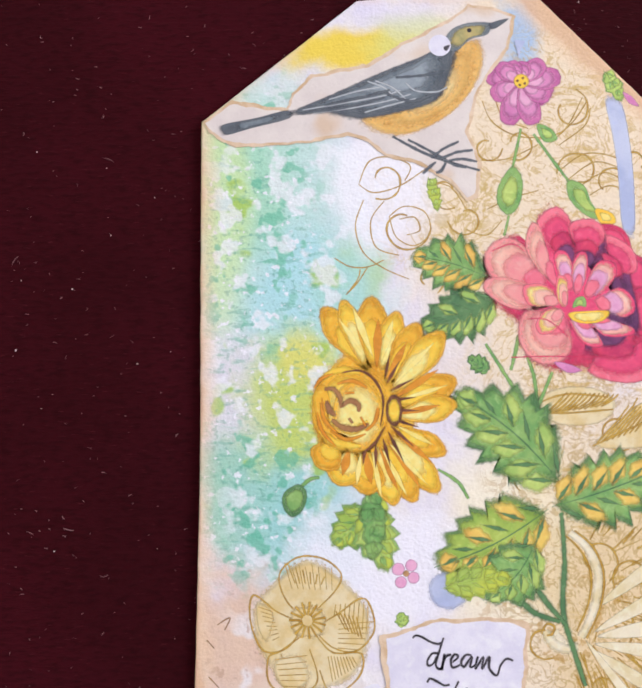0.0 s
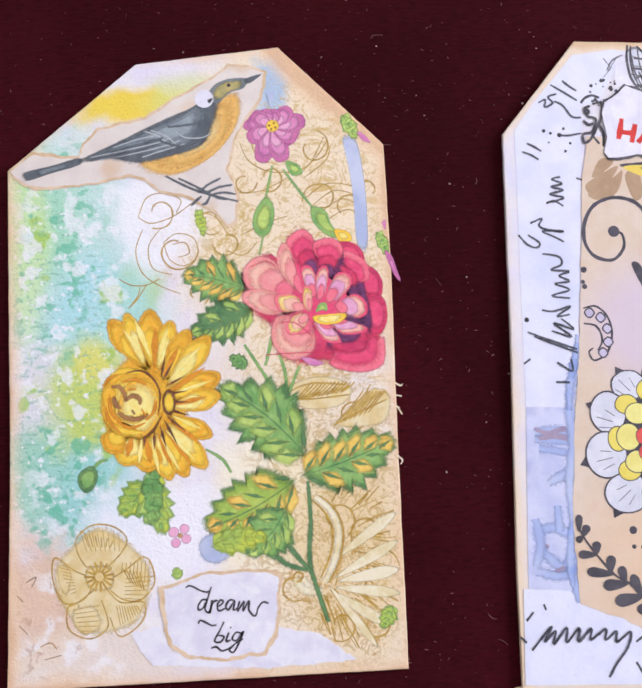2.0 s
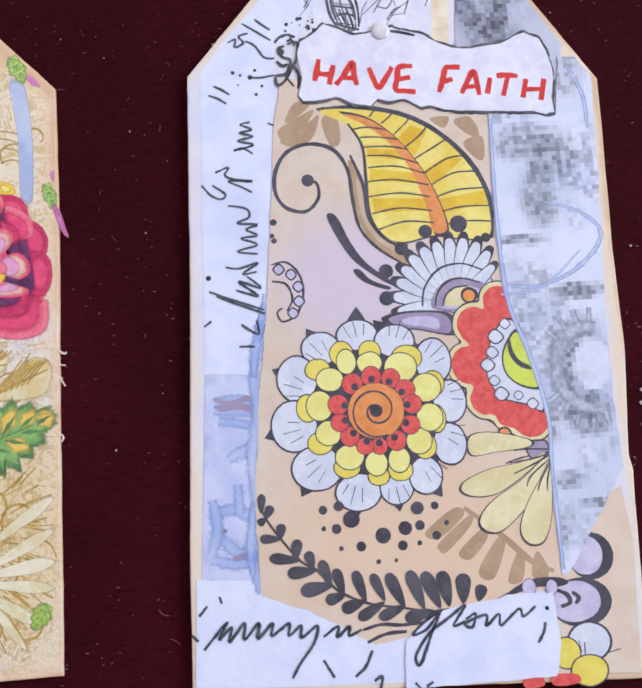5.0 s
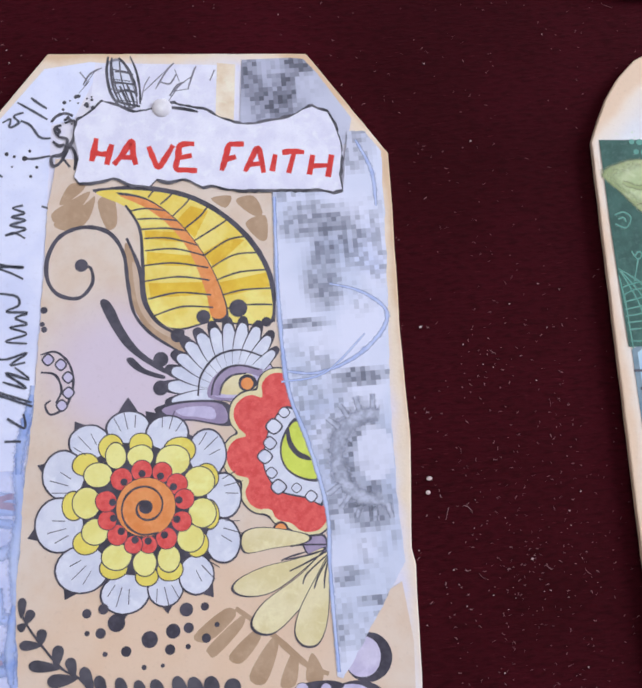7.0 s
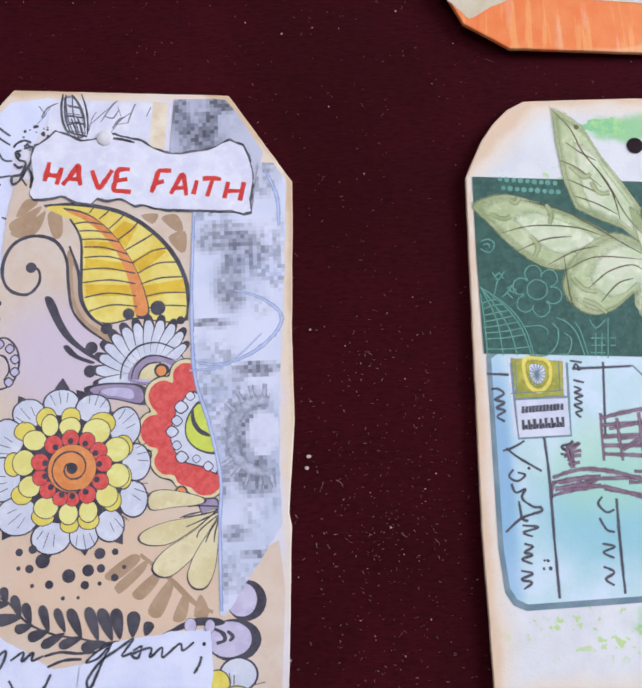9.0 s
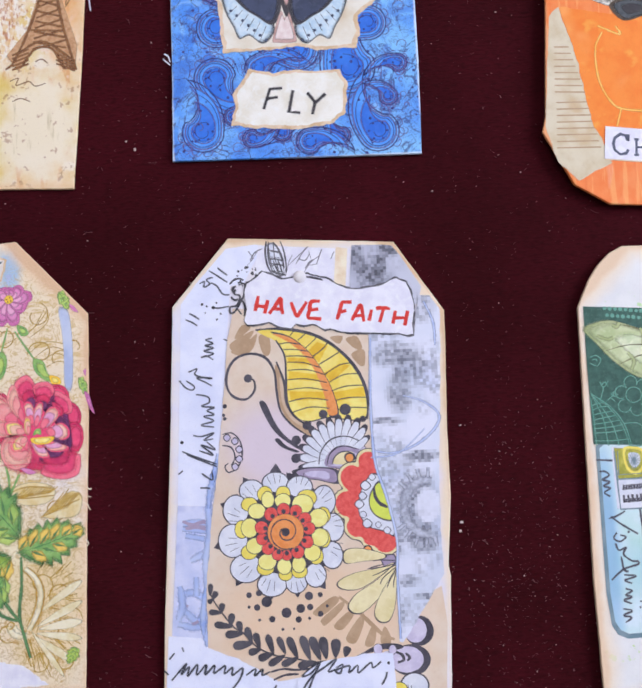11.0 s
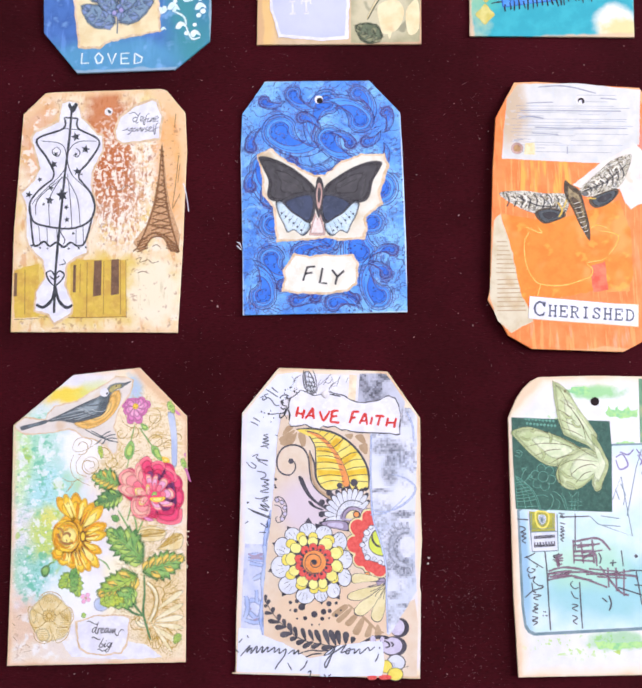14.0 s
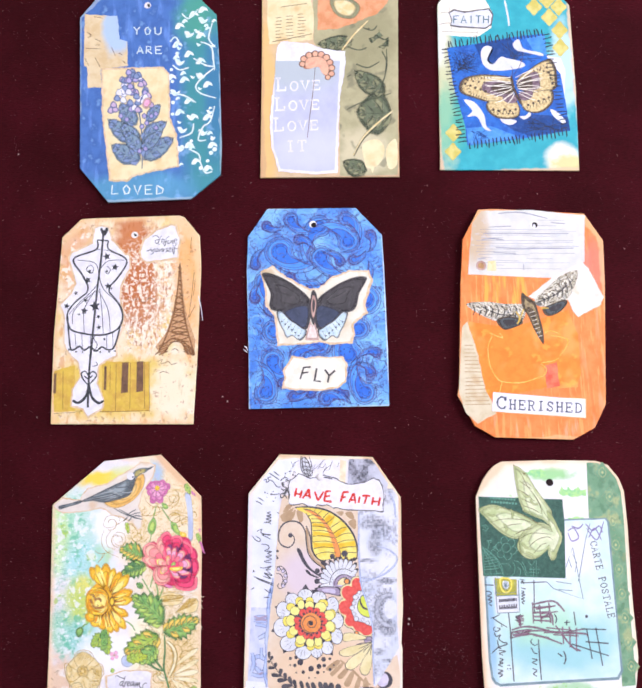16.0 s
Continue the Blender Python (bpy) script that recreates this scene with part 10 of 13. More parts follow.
strokes(dress_tag, "quote_word", iron, [[(14.2, 47.2), (16.7, 47.6), (18.3, 46.0)], [(19.4, 47.5), (17.3, 42.8), (18.6, 42.6)], [(18.1, 45.2), (16.1, 44.8), (16.3, 43.0), (18.1, 43.9)], [(19.6, 43.6), (21.1, 44.8), (19.9, 45.4), (19.6, 43.4), (21.1, 43.0)], [(23.9, 46.8), (22.4, 45.8), (21.4, 41.2), (20.9, 43.6), (23.4, 44.2)], [(23.6, 44.7), (22.9, 42.7), (24.1, 42.9)], [(24.9, 44.7), (24.1, 42.6), (25.9, 44.6), (25.6, 42.6), (26.9, 43.0)], [(26.4, 43.6), (28.2, 44.6), (27.2, 45.4), (26.4, 43.1), (28.2, 42.7)]], 0.42, taper=0.25, label="printed script words")
strokes(dress_tag, "quote_word", iron, [[(10.8, 38.8), (12.5, 39.2), (13.5, 39.7)], [(13.5, 40.5), (13.8, 38.7), (15.6, 40.1), (14.8, 37.8), (13.3, 36.6)], [(16.3, 39.6), (15.8, 38.3), (17.3, 38.5), (17.3, 39.8), (16.3, 39.6)], [(18.3, 40.0), (18.1, 38.2), (19.8, 40.0), (19.6, 38.2)], [(20.6, 39.9), (20.1, 37.9), (21.6, 39.9)], [(23.1, 40.3), (21.9, 39.1), (23.1, 38.5), (21.6, 37.8)], [(23.6, 38.8), (25.1, 39.7), (23.9, 40.1), (23.6, 38.0), (25.1, 38.2)], [(26.1, 41.5), (25.4, 37.7)], [(28.4, 41.9), (27.1, 41.0), (26.4, 36.3), (26.1, 38.9), (28.6, 39.6)]], 0.42, taper=0.25, label="printed script words")
disc(dress_tag, "punched_hole", pearl, 4.2, 48.6, 2.0)
shapes(dress_tag, "chip", iron, [[(3.7, 49.4), (5, 49), (5.3, 47.9), (4.2, 47.9)]])
strokes(dress_tag, "loose_thread", white, [[(39.9, 12), (41.2, 6.6), (42.4, -2.2)]], 0.5)


orange_card = washes("orange_tag_paint", ("f08a4c", "ee7c3c"), [("f8c078", 0.35, ("streaks", 500, 40, 0.55, 0.62)), ("e86c34", 0.4, ("streaks", 300, 30, 0.56, 0.66)), ("f6b04c", 0.8, ("streaks", 260, 30, 0.5, 0.62, -14, 18, 16, 14, 0.6, 60, 0.9)), ("f2a078", 0.7, ("streaks", 160, 25, 0.52, 0.66, 33, 0, 8, 60, 0.6, 60, 0.9)), ("f0b090", 0.6, ("streaks", 200, 30, 0.54, 0.64, 0, -56, 34, 8, 0.6, 60, 0.9)), ("ee7470", 0.6, ("blob", 36, 30, 7, 14, 0.9, 90, 1.1))],
                     rim=[("f2c090", 0.5, 40, 63, 1.2, 16)], rough=0.5)
receipt = washes("receipt_paper", ("dad6d4", "cccac8"), [("c4a888", 0.85, ("blob", -28, 52, 8, 18, 0.8, 90, 1.0)), ("c8ccdc", 0.4, ("specks", 300, 0.58, 0.68))])
book_page = washes("book_page", ("d8cbb2", "cbb898"), [("c8a070", 0.5, ("specks", 80, 0.58, 0.74))])
tangerine = washes("tangerine_paper", ("f28a34", "ee7c28"), [("f6a860", 0.6, ("specks", 70, 0.5, 0.68)), ("f4b04c", 0.5, ("specks", 180, 0.58, 0.7))])
glow_line = paint("f8c468", "f4b048", 300, name="yellow_tear", soft=True)
poppy = paint("e85a44", "f08060", 200, name="poppy_paper")
moth_brown = [paint(a, b, 420, name="moth_print", soft=True, mottle=0.9) for a, b in (("5c4a3a", "3e332a"), ("a08c68", "5c4c3a"), ("c8b894", "6e6450"))]
wing_lace = washes("moth_wing_print", ("cdc3ae", "a89a82"), [("3e3832", 0.85, ("contour", 420, 0.07, 2.5)), ("5c4c3a", 0.8, ("specks", 330, 0.52, 0.6)), ("6c7480", 0.5, ("specks", 120, 0.54, 0.64)), ("efe8dc", 0.8, ("contour", 260, 0.05, 2.0))])
moth_grey = paint("54585c", "3c4044", 500, name="moth_hind_wing", soft=True)
faint_ink = paint("9496ac", "acaec0", 300, name="faint_ink", soft=True)
type_ink = paint("4c5064", "5c6074", 300, name="slate_type")


# ---- cherished tag ----
PRINT["soft"] = 0.2
cherished_tag = tag_thing("collage_tag", "orange tag with a brown moth and torn papers", 263.7, 196.5, 1.5, 42.5)
card(cherished_tag, [(-34.9, 47.6), (-25.3, 64.5), (-15, 64.5), (33.2, 60), (42.5, 44.2), (41.4, 21.3), (35.9, -46.1), (29, -58.7), (16.9, -64.6), (-24.2, -62), (-34.6, -55.6), (-43, -38.8), (-41.7, -33.7), (-37.6, 22.2)], orange_card)
sheet(cherished_tag, "book_page", book_page, [(-42.1, -37.1), (-38.2, -1.4), (-35.3, 1.3), (-29.3, -21.2), (-25.2, -41.8), (-23, -49.3), (-33.4, -54.3), (-39.1, -48.7)], torn=0.5, thick=0.06, label='torn strip of a printed book page')
strokes(cherished_tag, "type_bar", taupe, [[(-37.5, -11.9), (-33, -12)], [(-37.6, -13.9), (-32.5, -14.1)], [(-37.8, -16), (-31.9, -16.2)], [(-37.9, -18.1), (-31.4, -18.3)], [(-38, -20.1), (-30.8, -20.4)], [(-38.1, -22.2), (-30.3, -22.5)], [(-38.3, -24.2), (-29.8, -24.6)], [(-38.4, -26.3), (-29.2, -26.7)], [(-38.2, -29.7), (-28.5, -29.8)], [(-38.3, -31.8), (-28.1, -31.9)], [(-38.4, -33.8), (-27.7, -34)], [(-38.6, -35.9), (-27.3, -36)], [(-38.7, -37.9), (-26.9, -38.1)], [(-38.8, -39.9), (-26.5, -40.1)], [(-38.9, -42), (-26.1, -42.2)], [(-39.1, -44), (-25.7, -44.2)]], 0.5, taper=0.05)
sheet(cherished_tag, "orange_scrap", tangerine, [(-34.9, 1.3), (-21.2, -1.4), (-15.8, -2.3), (-4.8, -1.4), (20.2, 6), (24.3, -9.5), (24, -28.7), (21.3, -37), (8.7, -35.6), (-7.5, -38.4), (-19.7, -39.3), (-24, -43.2), (-27.6, -37.6), (-30.4, -18.4)], torn=0.7, thick=0.08, label='crumpled bright orange paper scrap')
sheet(cherished_tag, "orange_scrap", tangerine, [(13.5, -9), (24.2, -10.2), (23.7, -30), (21, -36.7), (11.3, -37), (11.4, -22.7)], torn=0.5, thick=0.06)
sheet(cherished_tag, "red_scrap", poppy, [(4.9, -24.5), (11.4, -22.7), (12.1, -35.7), (5.3, -36.8), (4.8, -30.7)], torn=0.5, thick=0.05)
strokes(cherished_tag, "yellow_tear", glow_line, [[(-23.5, -5.5), (-16.9, -8.5), (-18.1, -5.7)], [(-22.3, -7.6), (-24.9, -13.1), (-24.6, -22.7), (-21.7, -29.7), (-17.9, -32.5), (-8.5, -33.2), (-0.3, -31.2), (4.5, -29.3), (5.5, -25.9), (3.3, -23.1), (9.8, -22), (12.6, -20.7)], [(-18.6, -32.5), (-20.3, -37.9)], [(9.6, -8.2), (14.9, -9.1), (18.5, -11.3), (16.3, -16.1), (13.4, -19.4)], [(6.3, -6.7), (9.1, -5.4), (13.7, -7)]], 0.8)
receipt_sheet = sheet(cherished_tag, "receipt", receipt, [(-29.1, 56.6), (-23.8, 63.7), (4, 63.1), (33.5, 58.9), (31.2, 32.4), (14.8, 23.8), (-9.7, 25.6), (-33, 27.7), (-31.4, 42.3)], torn=0.4, thick=0.1, label='faded white receipt with pale blue print')
strokes(receipt_sheet, "print_bar", faint_ink, [[(-20.2, 54.1), (-7.7, 54.2)], [(14.5, 55.4), (22.1, 54.6)], [(-14.2, 61.8), (-1.6, 61.9), (12.7, 57.9)], [(-24.2, 47), (-19.3, 47.5), (-12.4, 46.5)], [(-16.9, 42.3), (-1.7, 41.2), (25.7, 40.3)], [(-18.4, 39.5), (-6.1, 38.3)], [(-2.4, 32.4), (-2.4, 28.8)], [(-26.9, 36.3), (-22.8, 36.4)], [(-23.2, 50.6), (23.7, 48.8)]], 0.7)
strokes(receipt_sheet, "print_line", faint_ink, [[(-25, 53), (20.6, 51.2)], [(-24.7, 51.4), (1.8, 50.6)], [(-26.3, 49.8), (19.1, 48)], [(-25.1, 48.2), (-12.3, 47.6)], [(-27.5, 46.7), (26.1, 44.6)], [(-24.9, 45), (14.4, 43.3)], [(-28.1, 43.6), (28.7, 41.2)], [(-27.3, 41.9), (1.8, 40.4)], [(-28.1, 40.4), (-5.3, 39.4)], [(-26.5, 38.7), (1.6, 37.5)], [(-25.6, 37.1), (-18.9, 36.4)], [(-28.5, 35.7), (-4.9, 34.2)], [(-25.7, 34), (23.3, 32.1)], [(-26.9, 32.5), (-12.9, 32.1)], [(-27, 30.9), (18.1, 28.8)], [(3.7, 57.3), (22, 56.5)], [(2.5, 54.2), (17.8, 53.5)], [(1.5, 51.1), (27.8, 49.9)], [(3.9, 47.8), (17.3, 47.2)], [(5.4, 44.5), (25.9, 43.6)], [(0.8, 41.6), (26.4, 40.4)], [(1.5, 38.4), (26.4, 37.3)], [(-0.5, 35.3), (14.1, 34.7)]], 0.22, taper=0.1)
dots(receipt_sheet, "round_seal", body_rose, [(-25.7, 32.3, 2.89)])
dots(receipt_sheet, "round_seal", burnt, [(-25.7, 32.3, 1.79)])
sheet(receipt_sheet, "label_patch", pale_gold, [(-21.8, 34.7), (-17.4, 34.8), (-17.5, 29), (-22.6, 29.3)], thick=0.02)
sheet(cherished_tag, "white_scrap", torn_cream, [(-1, 13.9), (13.5, 24.6), (29.2, 32.4), (33, 28.7), (40, 12.2), (38, 8.1), (25.2, 1.6), (22.8, 4.5), (20.6, 11.6), (9.6, 9.2)], torn=0.6, thick=0.12)
brown_moth = tinted(cherished_tag, "moth_cutout", (moth_brown[0], wing_lace), [(-35.7, 11.1), (-24.4, 12), (-14.9, 10.5), (-4.7, 9.8), (-3, 5.5), (-4.7, 0.7), (-8.9, -1.2), (-19, 0.6), (-27.6, 4.5)], scales=(1, 0.95), label='brown mottled paper moth with folded wings')
tinted(brown_moth, "wing", (moth_brown[0], wing_lace), [(2.3, 12.3), (10.3, 19.1), (17.6, 25.1), (26.8, 28), (26.3, 22.6), (22.2, 14.3), (17.9, 11), (8.1, 7.9), (2.7, 8.8)], scales=(1, 0.95))
tinted(brown_moth, "hind_wing", (moth_brown[0], moth_grey, wing_dark[0],), [(-19.6, 1.3), (-14, 3.5), (-7.3, 2.2), (-4.8, -0.7), (-10.4, -3.2), (-15.9, -4)], scales=(1, 0.85, 0.5))
tinted(brown_moth, "hind_wing", (moth_brown[0], moth_grey, wing_dark[0],), [(5.9, 6.6), (12.3, 9.8), (19.3, 11.6), (19.7, 8.8), (14.6, 4.1), (8.4, 2.6)], scales=(1, 0.85, 0.5))
strokes(brown_moth, "wing_mark", wing_dark[0], [[(-32, 10.3), (-30.8, 7.4), (-32, 4.6)], [(-28.8, 9.6), (-27.6, 7.3), (-28.7, 4.2)], [(-25.5, 10), (-24.3, 7.1), (-25.5, 3.8)], [(-22.2, 9.3), (-21, 7), (-22.2, 3.4)], [(-18.9, 9.7), (-17.8, 6.9), (-19, 3)], [(-15.7, 9), (-14.5, 6.7), (-15.7, 2.6)], [(-12.4, 9.4), (-11.2, 6.6), (-12.5, 2.2)], [(-9.2, 8.7), (-8, 6.5), (-9.2, 1.7)], [(5.7, 12.9), (7.7, 11.8), (6.9, 10)], [(8.3, 14.6), (10.3, 13), (9.4, 11.1)], [(10.9, 16.4), (12.8, 14.2), (12, 12.1)], [(13.5, 18.1), (15.3, 15.3), (14.5, 13.1)], [(16.1, 19.8), (17.9, 16.5), (17, 14.1)], [(18.7, 21.5), (20.4, 17.6), (19.6, 15.1)], [(21.3, 23.3), (23, 18.8), (22.1, 16.2)], [(-27.3, 9.4), (-18, 4.8), (-8.6, 3.7)], [(4.2, 10.9), (14.1, 14.7), (24.3, 22.7)]], 0.8)
strokes(brown_moth, "wing_mark", cream_white, [[(-24.5, 9.9), (-22.6, 7.8), (-23.8, 5)], [(-17.8, 8.3), (-15.9, 6.1)], [(-12.4, 7.3), (-11.2, 4.5)], [(9.9, 14.1), (12.1, 16.2), (14.1, 14.7)], [(17.9, 20.2), (20.1, 22.2), (21.3, 19.3)], [(-30.1, 8.8), (-27.4, 7.3)]], 0.7)
strokes(brown_moth, "wing_edge", ochre, [[(-8.4, 5.8), (-6.6, 2.2), (-8.2, -1.2)], [(5.3, 7.3), (9.4, 7.1)], [(-4.2, 7), (-5.9, 2.9)]], 1.0)
tinted(brown_moth, "body", (moth_brown[0], moth_brown[1], moth_brown[0],), [(-4.6, 16.6), (-2.3, 14.7), (0.9, 12.4), (2.8, 9.5), (4.3, 2.5), (5.7, -6), (5.4, -12.9), (3.3, -10), (0.4, -3.7), (-1.8, 2.7), (-4.2, 7), (-5.3, 11.3)], scales=(1, 0.75, 0.4))
strokes(brown_moth, "body_band", cream_white, [[(-1.4, 4.8), (1.8, 5.6)], [(-0.8, 2.5), (2.3, 3.4)], [(-0.1, 0.3), (2.8, 1.1)], [(0.5, -2), (3.3, -1.1)], [(1.2, -4.2), (3.8, -3.4)], [(1.8, -6.5), (4.3, -5.6)], [(2.5, -8.7), (4.8, -7.9)]], 0.35)
sheet(cherished_tag, "label_shadow_card", cream, [(-24, -39.8), (25.5, -43), (24.6, -53.3), (-24.6, -48.3)], thick=0.12)
word_label = sheet(cherished_tag, "word_label", white, [(-23.9, -37.8), (24.8, -43.6), (24, -52.7), (-25, -47.9)], thick=0.2)
slab(word_label, "word_initial", type_ink, "C", -22.6, -46.6, 6.4, 6.6, 0.95, -5)
slab(word_label, "word_letters", type_ink, "HERISHED", -16.0, -47.1, 4.9, 5.0, 0.8, -5)
disc(cherished_tag, "punched_hole", pearl, 5.1, 54.7, 2.1)
disc(cherished_tag, "punched_hole", hole_dark, 5.5, 54.4, 1.6)
shapes(cherished_tag, "chip", white, [[(4.5, 54.4), (5.6, 54.8), (5.8, 53), (4.6, 52.8)]])


blue_card = washes("blue_green_tag_paint", ("4a72b8", "3c60a4"), [("6c94dc", 0.7, ("streaks", 200, 45, 0.5, 0.66)), ("5aa0c0", 0.7, ("blob", -4, -60, 40, 10, 0.9, 70, 0.9)), ("3f8c94", 0.95, ("blob", 34, 0, 15, 80, 0.8, 60, 0.5)), ("4c9c88", 0.8, ("blob", 30, 45, 14, 16, 0.9, 90, 1.0)), ("3a6ca8", 0.6, ("blob", 38, 0, 6, 40, 1.0, 60, 0.6)), ("88b4e4", 0.5, ("specks", 160, 0.58, 0.72))],
                   rim=[("b8c4cc", 0.5, 41, 66, 0.8, 18)])
stencil = paint("e4f0f4", "c8e4e8", 300, name="white_stencil", soft=True)
tape_paper = washes("tape_measure_paper", ("e0cca8", "d4b88c"), [("a8c4e8", 0.9, ("blob", -20, 40, 8, 16, 0.5, 90, 0.9))])
old_paper = washes("old_paper_scrap", ("ecdcb4", "e4cc9c"), [("d0a870", 0.5, ("specks", 90, 0.58, 0.72))])
salvia = [paint(a, b, 400, name="botanical_print", soft=True) for a, b in (("5c6c98", "4c5c88"), ("8898c0", "7488b0"), ("b4a8d4", "a094c4"), ("c8b0cc", "b89cc0"))]
bluegrey = [paint(a, b, 300, name="blue_leaf_print", soft=True) for a, b in (("5c7088", "506680"), ("8499ac", "748ca4"))]


# ---- loved tag ----
PRINT["soft"], PRINT["jag"] = 0.3, 0.05
loved_tag = tag_thing("collage_tag", "blue and green tag with a botanical flower print", 53.5, 342.4, 0.5, 41.6)
card(loved_tag, [(-41.6, 48.1), (-26, 67.2), (23.3, 64.3), (39.6, 46.1), (41, 13.4), (41.6, -38.1), (40.7, -53.4), (23.5, -67.2), (-23.7, -67.1), (-40.2, -46), (-40.9, 4)], blue_card)
disc(loved_tag, "punched_hole", pearl, -1.2, 54, 2.0)
shapes(loved_tag, "chip", iron, [[(-1.5, 54.4), (-0.4, 55), (0.2, 53.1), (-0.9, 52.9)]])
tape_scrap = sheet(loved_tag, "tape_scrap", tape_paper, [(-38.8, 50.1), (-19.2, 47.9), (-17.7, 33.1), (-13.1, 31.4), (-13, 15.9), (-29, 14.5), (-28.1, 3), (-36.3, 3.4), (-36.9, 16.4), (-38.8, 17.2)], torn=0.5, thick=0.08, label='torn paper scraps from a tape measure print')
strokes(tape_scrap, "tick", brown, [[(-33.2, 48.2), (-28.3, 47.2)], [(-37.2, 38.7), (-34.8, 36.3), (-36.8, 34.9)], [(-32.3, 33.9), (-28.8, 32)], [(-38.4, 22.4), (-36, 17.1)], [(-32.2, 22.1), (-29.3, 16)], [(-37.8, 28.3), (-28.8, 27.5)], [(-22.5, 28.2), (-20.4, 22.9)], [(-18.3, 24.3), (-16.2, 23)], [(-32.3, 30.2), (-29.2, 29.9)], [(-16.2, 19.4), (-13.8, 17.4)]], 0.5)
